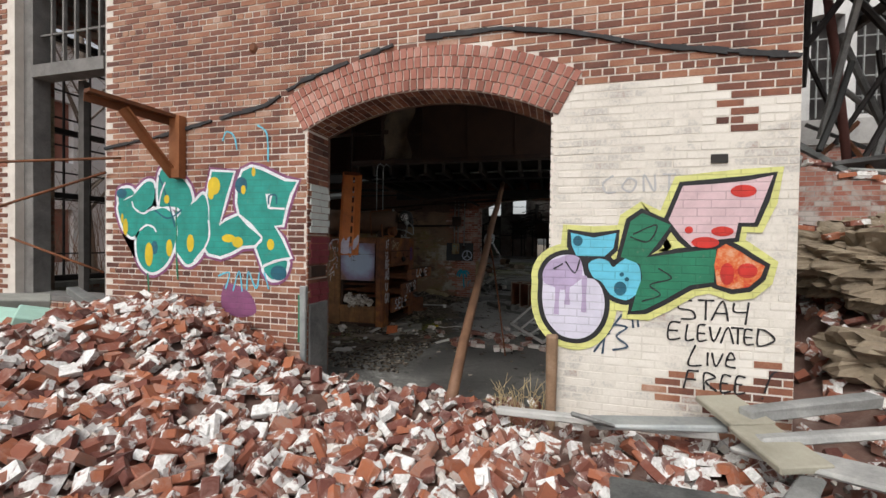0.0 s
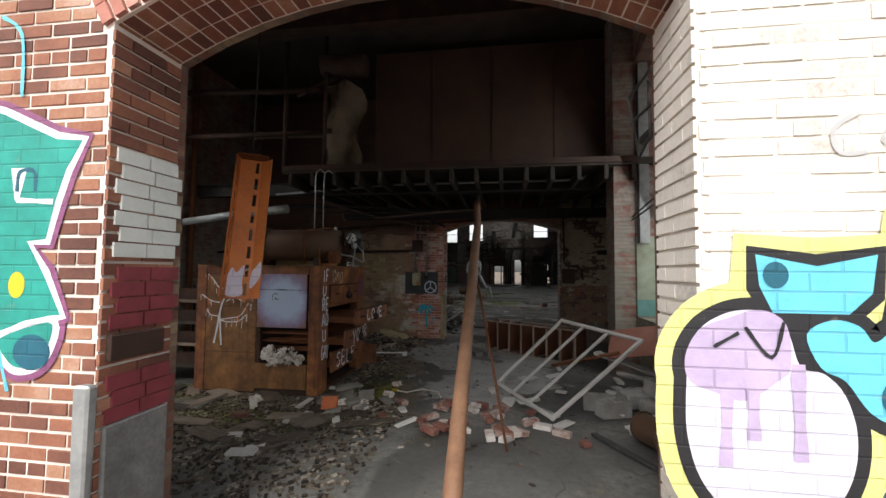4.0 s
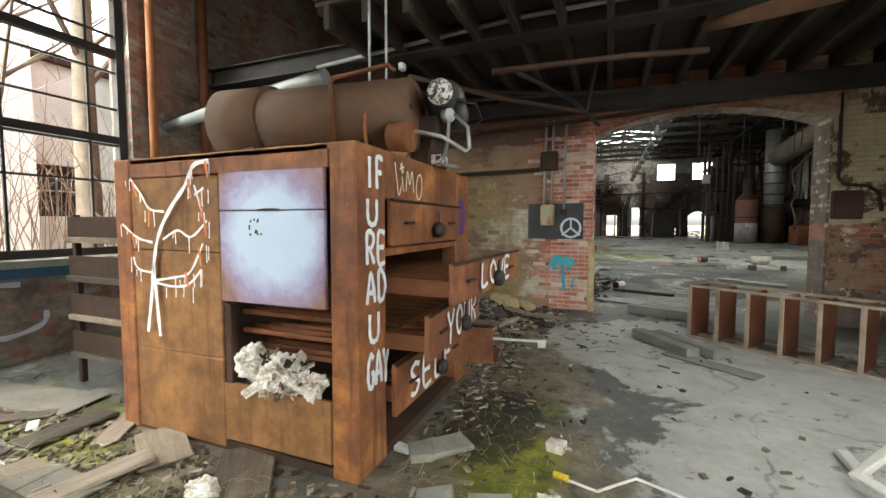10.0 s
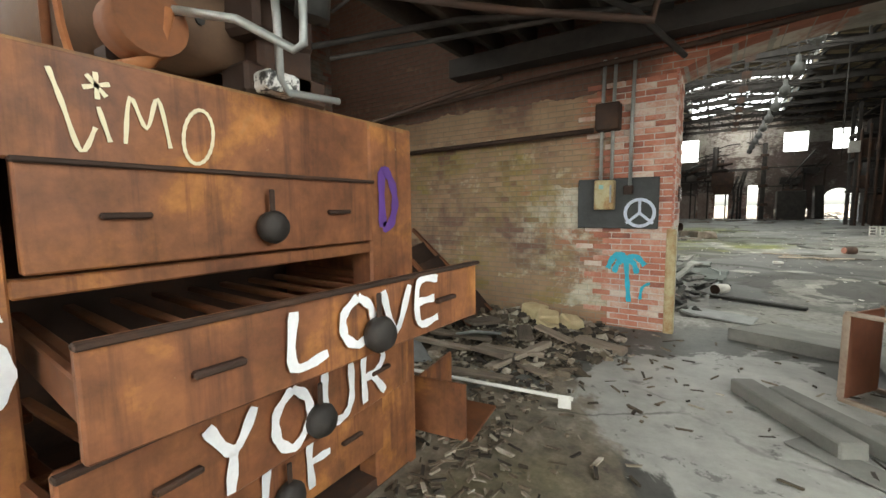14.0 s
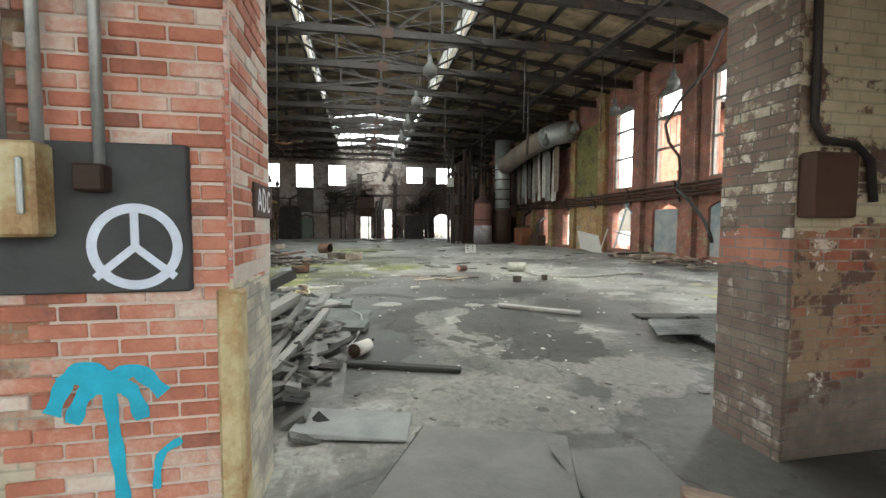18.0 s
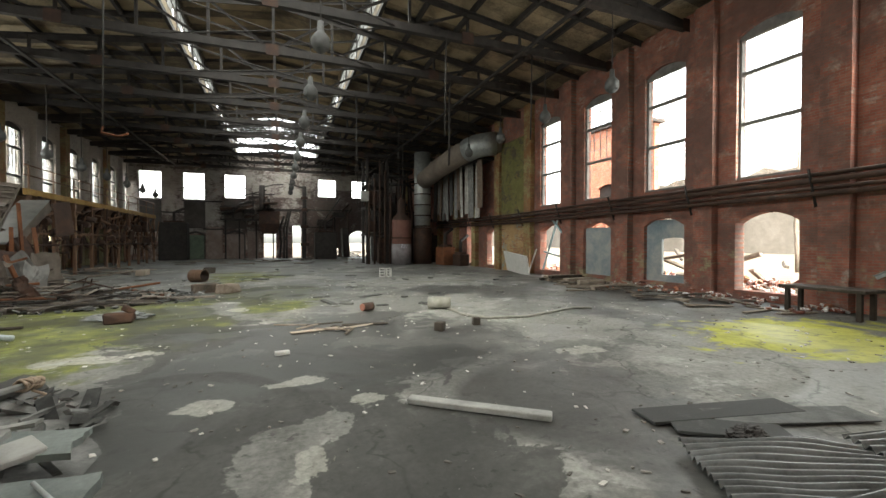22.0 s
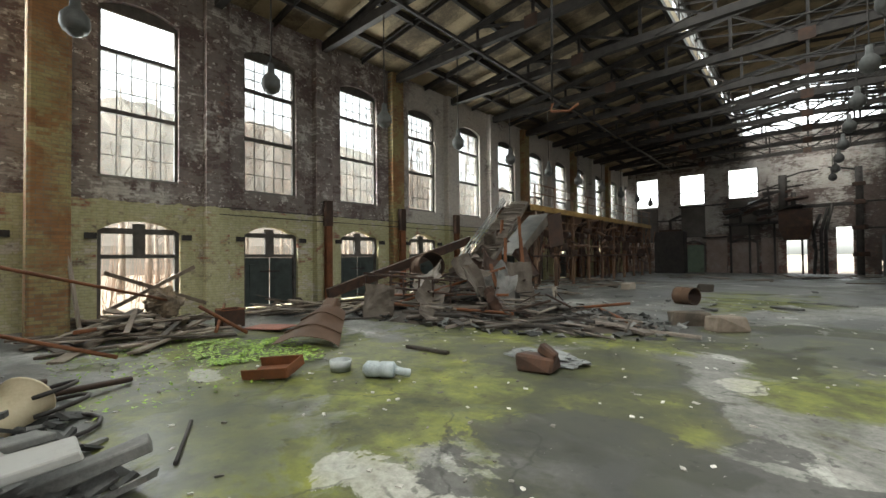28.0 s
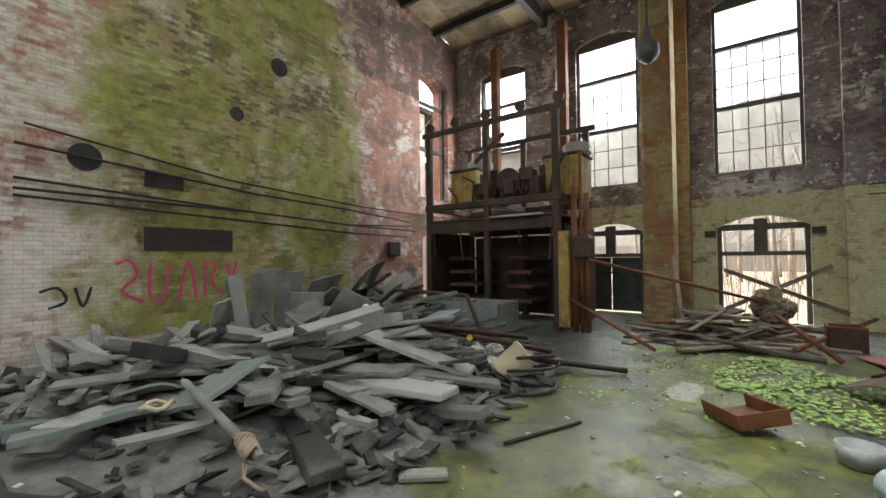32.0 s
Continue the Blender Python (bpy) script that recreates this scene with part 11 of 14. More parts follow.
# ---- debris along the west wall and the fallen conveyor ----
boards_heap("west_board", 70, patch(-11.3, 21.6, 2.1, 1.3), M_WOODBROWN_OB, "brown broken board in the debris by the west wall", "board", "boards along the west wall", (0.6, 2.0), (0.06, 0.2), 0.45, 14, 151)
boards_heap("west_board", 40, patch(-11.2, 25.4, 2.0, 1.4), M_WOODBROWN_OB, "brown broken board in the debris by the west wall", "board", "boards along the west wall", (0.6, 2.2), (0.06, 0.2), 0.4, 12, 152)
for a, b in (((-12.6, 22.3, 0.1), (-9.9, 20.6, 0.35)), ((-12.9, 24.0, 0.3), (-9.6, 22.6, 0.12)), ((-9.4, 23.1, 0.05), (-9.9, 22.4, 0.6))):
    solo("fallen_pipe", G().cyl(a, b, 0.035, n=8), M_RUST, "rusted pipe across the west debris", "pipe", "pipes in the west debris", "", True)
crumple("torn_sack", (-12.2, 22.4, 0.5), 0.4, P_TARP, "brown torn sacking over the debris", "sacking", 93, (1.2, 0.8, 0.9))


def conv_h(x, y):
    return 0.72 * math.exp(-((x + 8.6) / 2.2) ** 2 - ((y - 28.4) / 1.5) ** 2) + 0.15 * math.exp(-((x + 5.2) / 1.8) ** 2 - ((y - 28.6) / 1.4) ** 2)


random.seed(161)
shapes = [G().cbox(Matrix.Identity(4), rnd(0.5, 2.4), rnd(0.03, 0.06) if k % 3 else rnd(0.1, 0.24), rnd(0.02, 0.06), 0.006, 0.01) for k in range(15)]
ps = []
while len(ps) < 200:
    x, y = rnd(-12.6, -3.2), rnd(26.2, 31.0)
    h = conv_h(x, y)
    if h < 0.05 or rnd(0, 1) > 0.3 + h:
        continue
    s = min(1, h)
    ps.append(pose(x, y, h * rnd(0.3, 1.0) + 0.03, rnd(-20, 20) * s, rnd(-20, 20) * s, rnd(-40, 40) if rnd(0, 1) < 0.6 else rnd(0, 360)))
M_SCRAP = spotted("rust_brown_scrap", [(0.25, (0.03, 0.025, 0.022)), (0.5, (0.10, 0.082, 0.068)), (0.8, (0.26, 0.22, 0.188))], 2.5, 40, per="object", vary=0.5)
scatter("scrap_bar", shapes, M_SCRAP, ps, "rust-brown bar in the heap below the conveyor", "scrap", "scrap under the conveyor")
g = G()
for _ in range(700):
    x, y = rnd(-12.6, -3.0), rnd(26.0, 31.2)
    h = conv_h(x, y)
    if h < 0.02:
        continue
    g.box(pose(x, y, h * rnd(0.2, 0.9) + 0.01, rnd(-30, 30), rnd(-30, 30), rnd(0, 360)), rnd(0.06, 0.34), rnd(0.03, 0.16), rnd(0.01, 0.05), 0.3)
stuff("scrap_chips", g, M_CHIPS, "dark broken scrap filling the heap under the conveyor", "debris")
g = G()
g.sheet(lambda u, v: (-12.8 + 9.8 * u, 25.8 + 5.4 * v, max(conv_h(-12.8 + 9.8 * u, 25.8 + 5.4 * v) * 0.7 - 0.04, -0.01)), 40, 24)
solo("scrap_core", g, M_WOODDARK, "dark packed debris under the conveyor", "debris", "", "stuff", True)
M_DULL = spotted("dull_grey_stained_sheet", [(0.25, (0.08, 0.08, 0.076)), (0.5, (0.19, 0.185, 0.175)), (0.8, (0.28, 0.26, 0.235))], 2, 40, (0.5, 0.8), 0.2)
cv = thing("fallen_conveyor", "collapsed bucket conveyor sloping up to the gantry", "conveyor", (-8.2, 29.0, 0))
c0, c1 = Vector((-9.2, 30.0, 0.85)), Vector((-10.95, 36.0, 3.9))
cd = (c1 - c0).normalized()
cs = cd.cross(Vector((0, 0, 1))).normalized()
cu = cs.cross(cd)
cmx = Matrix((cd, cs, cu)).transposed().to_4x4()
Lc = (c1 - c0).length
M_CONV = spotted("brown_conveyor_steel", [(0.25, (0.04, 0.032, 0.026)), (0.5, (0.12, 0.097, 0.078)), (0.8, (0.22, 0.187, 0.155))], 2.2, 40, (0.5, 0.85), 0.1)
NS = 17
for k in range(NS):
    m = cmx.copy()
    m.translation = c0 + cd * (Lc * (k + 0.5) / NS)
    w_ = 0.9 + rnd(-0.1, 0.1)
    tilt, sag = 9 + rnd(-9, 12), rnd(-0.03, 0.06)
    mm = m @ pose(0, rnd(-0.06, 0.06), 0.06 + rnd(-0.03, 0.05), rnd(-7, 7), tilt, rnd(-7, 7))
    part("bucket", G().shell(lambda u, v: mm @ Vector(((u - 0.5) * Lc / NS * 1.25, (v - 0.5) * w_, sag * math.sin(v * math.pi) + (0.09 if u > 0.99 else 0.0) + 0.03 * noise.noise((u * 2, v * 3, k)))), 4, 6, 0.03, cu), M_CONV, cv)
m = cmx.copy()
m.translation = (c0 + c1) / 2 - cu * 0.14
part("belly_pan", G().cbox(m, Lc, 0.76, 0.05, 0.01, 0.04), M_RUSTDARK, cv)
for s in (-1, 1):
    m = cmx.copy()
    m.translation = (c0 + c1) / 2 + cs * 0.46 * s
    part("side_rail", G().cbox(m, Lc, 0.05, 0.16, 0.01, 0.03), M_CONV, cv)
for k in range(3):
    m = cmx.copy()
    m.translation = (c0 + c1) / 2 - cs * (0.5 + 0.05 * k) + cu * (0.16 + 0.09 * k)
    part("side_tube", G().cyl(m @ Vector((-Lc * 0.4, 0, 0)), m @ Vector((Lc * 0.46, 0, 0.1)), 0.025, n=7), M_GALV, cv, "pale tube along the edge", True)
ch0, ch1 = Vector((-10.1, 36.3, 3.35)), Vector((-10.2, 33.7, 1.58))
chd = (ch1 - ch0).normalized()
chs = Vector((1, 0, 0))
mch = Matrix((chd, chs, chd.cross(chs))).transposed().to_4x4()
mch.translation = (ch0 + ch1) / 2
part("chute", G().cbox(mch, (ch1 - ch0).length, 0.95, 0.05, 0.01, 0.06), M_DULL, cv, "dull grey sheet metal chute")
part("chute_side", G().cbox(mch @ pose(0, 0.46, -0.18, 0, 0, 0), (ch1 - ch0).length * 0.96, 0.04, 0.36, 0.01, 0.05), M_CONV, cv)
for k, (x, y, z, a, b, c) in enumerate(((-9.2, 33.6, 1.2, 20, 60, 10), (-9.6, 34.2, 0.9, -15, 75, 30), (-8.9, 35.4, 2.6, 10, 80, -20))):
    part("hanging_plate", G().cbox(pose(x, y, z, a, b, c), 1.3, 0.6, 0.03, 0.01, 0.12), M_RUSTDARK, cv)


def bent_sheet(name, at, w, h, bend, mat, label, seed):
    """A buckled piece of plate: curved along its width, dented, with torn edges."""
    rot = at.to_3x3()

    def fn(u, v):
        a, b = u - 0.5, v - 0.5
        e = 1 + 0.18 * noise.noise((u * 3 + seed, 7, v * 3))
        z = bend * (4 * a * a - 0.4) + 0.10 * noise.noise((u * 2.5 + seed, v * 2.5, 1)) + 0.03 * noise.noise((u * 8, v * 8, seed))
        return at @ Vector((a * w * e, b * h * e, z))
    return solo(name, G().shell(fn, 12, 14, 0.012, rot @ Vector((0, 0, 1))), mat, label, "sheet metal", "buckled sheets under the conveyor")


for k, (x, y, z, rx, ry, rz, w, h, bend, mt) in enumerate((
        (-6.75, 28.3, 0.62, 62, 10, 35, 0.5, 1.0, 0.18, M_DULL), (-8.9, 27.8, 0.95, 40, -30, 20, 0.9, 0.75, 0.12, M_CONV), (-7.5, 26.5, 0.2, 35, 15, 60, 0.8, 0.55, 0.1, M_CONV),
        (-6.4, 27.2, 0.12, 14, -10, 80, 0.8, 0.5, 0.12, M_RUSTDARK), (-7.2, 27.7, 0.8, 70, -20, 100, 0.55, 1.1, 0.14, M_CONV), (-7.7, 28.1, 1.15, 25, 40, 10, 0.9, 0.7, 0.2, M_CONV),
        (-6.6, 27.5, 0.35, 75, 30, 140, 0.5, 0.8, 0.15, M_RUSTDARK), (-8.3, 27.3, 0.55, 30, 20, 30, 0.7, 0.9, 0.2, M_CONV), (-6.9, 29.2, 0.75, 80, 0, 60, 0.7, 1.2, 0.2, M_CONV),
        (-5.6, 28.0, 0.12, 8, 8, 20, 0.9, 0.5, 0.08, M_RUSTDARK), (-9.9, 27.2, 0.45, 20, -15, 70, 0.9, 0.6, 0.12, M_CONV))):
    bent_sheet("buckled_sheet", pose(x, y, z, rx, ry, rz), w, h, bend, mt, "grey buckled sheet metal in the scrap heap" if mt is M_DULL else "rust-brown buckled plate in the scrap heap", k * 3.7)
for p, q in (((-5.55, 31.1, 0.06), (-3.6, 28.25, 0.06)), ((-9.9, 26.6, 0.3), (-5.9, 27.3, 0.25)), ((-10.4, 27.0, 0.45), (-6.6, 28.2, 0.55)), ((-9.5, 26.3, 0.12), (-7.2, 29.0, 1.2)), ((-6.0, 29.6, 0.1), (-4.4, 30.3, 0.3))):
    solo("scrap_pipe", G().cyl(p, q, 0.035, n=8), M_RUST, "thin rusted pipe lying across the scrap heap", "pipe", "pipes across the scrap", smooth=True)
for p, q in (((-7.0, 28.6, 0.0), (-7.6, 28.9, 1.3)), ((-8.2, 30.5, 0.0), (-8.4, 30.9, 2.1)), ((-7.6, 30.8, 0.0), (-7.9, 31.0, 2.1)), ((-9.0, 33.0, 0), (-9.2, 33.1, 3.0)), ((-9.9, 32.6, 0), (-9.8, 32.8, 2.9))):
    g = G()
    angle_bar(g, p, q, 0.1)
    part("leg", g, M_RUST, cv)
random.seed(167)
for k in range(16):
    c = c0.lerp(c1, rnd(-0.15, 0.55)) + Vector((rnd(-0.3, 0.9), rnd(-0.9, 0.3), rnd(-0.5, 0.25)))
    bent_sheet("buckled_sheet", pose(c.x, c.y, max(c.z, 0.3), rnd(-70, 70), rnd(-60, 60), rnd(0, 360)), rnd(0.3, 0.7), rnd(0.4, 0.9), rnd(0.05, 0.25), M_RUSTDARK if k % 2 else M_CONV, "rust-brown buckled plate hanging off the conveyor", 70.0 + k * 2.3)
cg = thing("bar_cage", "rust-brown frame of bent bars in the scrap heap", "bar frame", (-9.4, 27.6, 0))
for z in (0.62, 0.95):
    for y in (27.2, 28.2):
        part("bar", G().cyl((-11.0, y, z + 0.1), (-7.6, y + 0.2, z - 0.05), 0.03, n=6), M_RUSTDARK, cg)
for k in range(7):
    part("upright", G().cyl((-10.9 + k * 0.52, 27.2 + 0.03 * k, 0.1), (-10.9 + k * 0.52 + rnd(-0.05, 0.05), 27.2 + 0.03 * k, 0.98), 0.022, n=6), M_RUSTDARK, cg)
for k in range(4):
    part("cross_bar", G().cyl((-10.8 + k * 1.0, 27.2, 0.96), (-10.8 + k * 1.0, 28.25, 0.93), 0.025, n=6), M_RUSTDARK, cg)
bent_sheet("buckled_sheet", pose(-9.1, 26.2, 0.42, 78, 4, 50), 0.75, 0.85, 0.05, M_CONV, "rust-brown buckled plate standing in the scrap heap", 51.0)
bent_sheet("buckled_sheet", pose(-7.8, 29.3, 0.95, 60, 25, 65), 0.9, 1.3, 0.22, M_RUSTDARK, "rust-brown buckled plate standing in the scrap heap", 57.0)
bent_sheet("buckled_sheet", pose(-7.3, 28.9, 0.7, 74, -30, 20), 0.8, 1.2, 0.25, M_DULL, "grey buckled sheet metal in the scrap heap", 61.0)
for k in range(40):
    x, y = rnd(-12.2, -5.2), rnd(26.4, 30.6)
    z = conv_h(x, y)
    a, e = rnd(0, 6.28), rnd(-0.15, 0.35)
    L = rnd(0.6, 1.6)
    v = Vector((math.cos(a) * math.cos(e), math.sin(a) * math.cos(e), math.sin(e))) * L / 2
    c = Vector((x, y, z + 0.12 + abs(v.z)))
    solo("thin_rod", G().cyl(c - v, c + v, rnd(0.012, 0.03), n=6), M_RUSTDARK if k % 3 else M_SCRAP, "thin bent rod sticking out of the scrap heap", "rod", "rods in the scrap heap", smooth=True)
solo("long_beam", G().cbox(look((-11.5, 26.4, 0.5), (-11.06, 32.4, 2.15)) @ Matrix.Translation((0, 0, -3.1)), 0.16, 0.3, 6.4, 0.012), M_RUSTDARK, "long dark beam leaning across the scrap heap", "beam")
dented_drum("scrap_drum", (-10.6, 29.3, 1.1), (-9.8, 28.9, 1.25), 0.42, M_TANK, "brown steel drum on the scrap heap", "drum")
dented_drum("upright_drum", (-8.0, 25.6, 0.0), (-8.0, 25.6, 0.85), 0.34, M_TANK, "battered brown drum standing by the scrap", "drum")
dented_drum("far_drum", (-3.6, 33.6, 0.25), (-4.1, 33.9, 0.25), 0.25, M_TANK, "brown drum lying on the hall floor", "drum")
for x, y in ((-3.0, 29.6), (-2.3, 29.2), (-7.0, 38.5), (-4.2, 39.0)):
    solo("scrap_block", G().cbox(pose(x, y, 0.15, 0, 0, rnd(0, 90)), rnd(0.5, 0.8), 0.4, 0.3, 0.03, 0.03), M_WOODBROWN_OB, "dark broken block on the hall floor", "block", "blocks on the hall floor")

# ---- the gantry of hoppers along the west side ----
gt = thing("hopper_gantry", "rusted gantry with a row of hoppers and a yellow rail", "gantry", (-11.4, 45, 0))
M_YEDGE = spotted("rusty_yellow_edge", [(0.3, (0.16, 0.08, 0.025)), (0.6, (0.34, 0.21, 0.06)), (0.8, (0.46, 0.33, 0.12))], 2, 40)
M_GANTRY = spotted("brown_gantry_rust", [(0.25, (0.045, 0.026, 0.017)), (0.5, (0.13, 0.07, 0.04)), (0.8, (0.25, 0.14, 0.076))], 1.6, 40, (0.6, 0.9))
GX0, GX1, GY0, GY1 = -12.4, -10.4, 36.2, 55.0
part("deck_beam", G().cbox(pose(GX1, (GY0 + GY1) / 2, 3.72), 0.14, GY1 - GY0, 0.26, 0.01), M_YEDGE, gt, "yellow-brown edge beam")
part("deck_beam", G().cbox(pose(GX0, (GY0 + GY1) / 2, 3.72), 0.14, GY1 - GY0, 0.26, 0.01), M_GANTRY, gt)
part("deck", G().cbox(pose((GX0 + GX1) / 2, (GY0 + GY1) / 2, 3.84), GX1 - GX0 - 0.16, GY1 - GY0, 0.04, 0.005), M_RUSTDARK, gt)
for k in range(10):
    y = GY0 + 0.3 + k * (GY1 - GY0 - 0.6) / 9
    for x in (GX0, GX1):
        part("leg", G().cbox(pose(x, y, 1.8), 0.14, 0.14, 3.6, 0.01), M_GANTRY, gt)
    part("rail_post", G().cbox(pose(GX1, y, 4.35), 0.05, 0.05, 0.98, 0.006), M_GANTRY, gt)
    g = G()
    angle_bar(g, (GX1, y, 0.9), (GX1, y + 1.6, 3.4), 0.07)
    part("brace", g, M_GANTRY, gt)
for z in (4.4, 4.82):
    part("hand_rail", G().cyl((GX1, GY0, z), (GX1, GY1, z), 0.03, n=8), M_GANTRY, gt, "", True)
for k in range(9):
    y = GY0 + 1.3 + k * 2.03
    hp = G()
    mt_ = pose((GX0 + GX1) / 2 + 0.15, y, 0)
    tp, bt = [(-0.75, -0.5), (0.8, -0.5), (0.8, 0.5), (-0.75, 0.5)], [(-0.22, -0.2), (0.22, -0.2), (0.22, 0.2), (-0.22, 0.2)]
    hp.add([mt_ @ Vector((x, q, 3.6)) for x, q in tp] + [mt_ @ Vector((x, q, 2.55)) for x, q in bt], [(0, 1, 5, 4), (1, 2, 6, 5), (2, 3, 7, 6), (3, 0, 4, 7), (4, 5, 6, 7)])
    part("hopper", hp, M_RUSTDARK if k % 2 else M_GANTRY, gt)
    part("chute_pipe", G().tube([((GX0 + GX1) / 2 + 0.15, y, 2.56), ((GX0 + GX1) / 2 + 0.3, y, 1.6), ((GX0 + GX1) / 2 + 0.7, y + 0.1, 1.2)], 0.13, 10), M_RUSTDARK, gt, "", True)
    part("motor", G().cyl((GX1 + 0.12, y - 0.2, 2.55), (GX1 + 0.12, y + 0.2, 2.55), 0.16, n=12), M_RUSTDARK, gt, "", True)
random.seed(170)
for k in range(26):
    y = GY0 + 0.5 + k * 0.7
    part("drop_pipe", G().cyl((GX1 + rnd(-0.5, 0.25), y, rnd(0.0, 1.4)), (GX1 + rnd(-0.5, 0.25), y + rnd(-0.3, 0.3), 3.6), rnd(0.025, 0.07), n=7), M_RUSTDARK if k % 3 else M_GANTRY, gt)
for k, z in enumerate((1.5, 2.0, 2.75, 3.2)):
    part("feed_pipe", G().cyl((GX1 + 0.1 - 0.1 * k, GY0 + k, z), (GX1 + 0.1 - 0.1 * k, GY1 - 1.5 * k, z + rnd(-0.1, 0.1)), 0.04 + 0.01 * (k % 2), n=8), M_GANTRY if k % 2 else M_RUSTDARK, gt, "", True)
for k in range(12):
    y = GY0 + 0.9 + k * 1.5
    part("hand_wheel", G().tube([(GX1 + 0.22, y + 0.17 * math.cos(q), 2.0 + 0.5 * (k % 3) + 0.17 * math.sin(q)) for q in [math.pi * j / 6 for j in range(13)]], 0.02, 6, False), M_GANTRY, gt, "", True)
for k in range(30):
    y, z = GY0 + rnd(0.2, 16.0), rnd(0.9, 3.4)
    part("cross_pipe", G().tube([(GX1 + rnd(-0.2, 0.35), y, z), (GX1 + rnd(-0.2, 0.4), y + rnd(0.3, 0.8), z + rnd(-0.3, 0.3)), (GX1 + rnd(-0.6, 0.2), y + rnd(0.9, 1.6), z + rnd(-0.5, 0.5))], rnd(0.025, 0.08), 7), M_RUSTDARK if k % 2 else M_GANTRY, gt, "", True)
for k in range(14):
    part("gear_case", G().cbox(pose(GX1 + rnd(-0.1, 0.25), GY0 + 0.6 + k * 1.3, rnd(1.6, 2.9), rnd(-10, 10), rnd(-10, 10), rnd(0, 40)), rnd(0.25, 0.5), rnd(0.25, 0.5), rnd(0.25, 0.6), 0.05, 0.03), M_RUSTDARK, gt)
boards_heap("gantry_board", 60, patch(-10.2, 38.0, 2.6, 7.0), M_WOODBROWN_OB, "dark board in the litter under the gantry", "board", "boards under the gantry", (0.6, 2.2), (0.08, 0.25), 0.35, 8, 171)

# ---- pendant lamps ----
M_PENDANT = spotted("sooty_enamel", [(0.3, (0.035, 0.036, 0.036)), (0.7, (0.11, 0.112, 0.108))], 5, 40, (0.45, 0.75))
def pendant(x, y, z, hang):
    t = thing("pendant_lamp", "grey enamelled industrial pendant lamp on a rod", "lamp", (x, y, z), "pendant lamps of the hall")
    g = G()
    g.lathe(pose(x, y, z), [(0.0, 0.0), (0.06, -0.01), (0.17, 0.0), (0.21, 0.1), (0.20, 0.25), (0.12, 0.36), (0.08, 0.40), (0.07, 0.62), (0.0, 0.64)], 16)
    part("shade", g, M_PENDANT, t, "", True)
    part("bulb_glass", G().lathe(pose(x, y, z), [(0.0, -0.1), (0.1, -0.06), (0.13, 0.0)], 14), M_PENDANT, t, "", True)
    part("rod", G().cyl((x, y, z + 0.62), (x, y, hang), 0.018, n=6), M_STEEL, t)


for k in range(10):
    pendant(0.18, TRUSS_Y[2] + 0.0 + k * PITCH, 6.0, 8.55)
for k in range(11):
    pendant(-10.2, TRUSS_Y[1] + k * PITCH, 5.35, 8.55)
for k in range(1, 5):
    pendant(8.6, TRUSS_Y[1] + k * PITCH, 6.2, 8.55)
# long drop rods
for x, y, z in ((-4.9, 27.27, 4.6), (4.5, 27.27, 5.2), (6.0, 30.6, 4.9), (7.4, 33.9, 5.6), (3.2, 37.3, 5.0), (5.6, 37.3, 4.0), (6.8, 40.6, 4.4), (4.4, 43.9, 4.0), (7.9, 27.27, 5.4)):
    solo("drop_rod", G().cyl((x, y, z), (x + 0.05, y, 8.56), 0.025, n=6), M_STEEL, "thin rod hanging from the roof truss", "rod", "drop rods", "", True)
solo("slack_tube", G().tube([(-4.9, 27.3, 4.62), (-4.95, 27.3, 4.45), (-4.6, 27.4, 4.4), (-4.4, 27.4, 4.5)], 0.03, 6), M_RUST, "bent hanger at the end of a drop rod", "hanger", smooth=True)

# ---- east wall fittings ----
for z, r, x in ((3.25, 0.05, 11.3), (3.1, 0.07, 11.25), (2.92, 0.045, 11.32), (2.78, 0.06, 11.25)):
    solo("wall_main", G().tube([(x, 14.2, z + 0.05), (x, 24, z), (x, 34, z - 0.08), (x, 46, z + 0.02)], r, 8), M_RUSTDARK, "long rusted pipe along the east wall", "pipe", "pipes along the east wall", "", True)
for k in range(9):
    y = 17.0 + k * 3.26
    g = G()
    angle_bar(g, (11.42, y, 2.5), (11.1, y, 3.4), 0.06)
    solo("pipe_hanger", g, M_STEEL, "steel hanger carrying the wall pipes", "pipe hanger", "hangers on the east wall")
M_BLOCKED = spotted("graffitied_grey_infill", [(0.25, (0.07, 0.12, 0.15)), (0.45, (0.22, 0.26, 0.28)), (0.6, (0.36, 0.36, 0.34)), (0.8, (0.22, 0.08, 0.10))], 1.5, 20)
P_SCRAWLBLUE = paint("faded_blue_spray", (0.16, 0.24, 0.36), 0.3)
P_SCRAWLRED = paint("faded_red_spray", (0.30, 0.09, 0.09), 0.3)
P_TEALBOARD = spotted("teal_painted_board", [(0.3, (0.06, 0.22, 0.24)), (0.7, (0.20, 0.38, 0.37))], 1.5, 20)
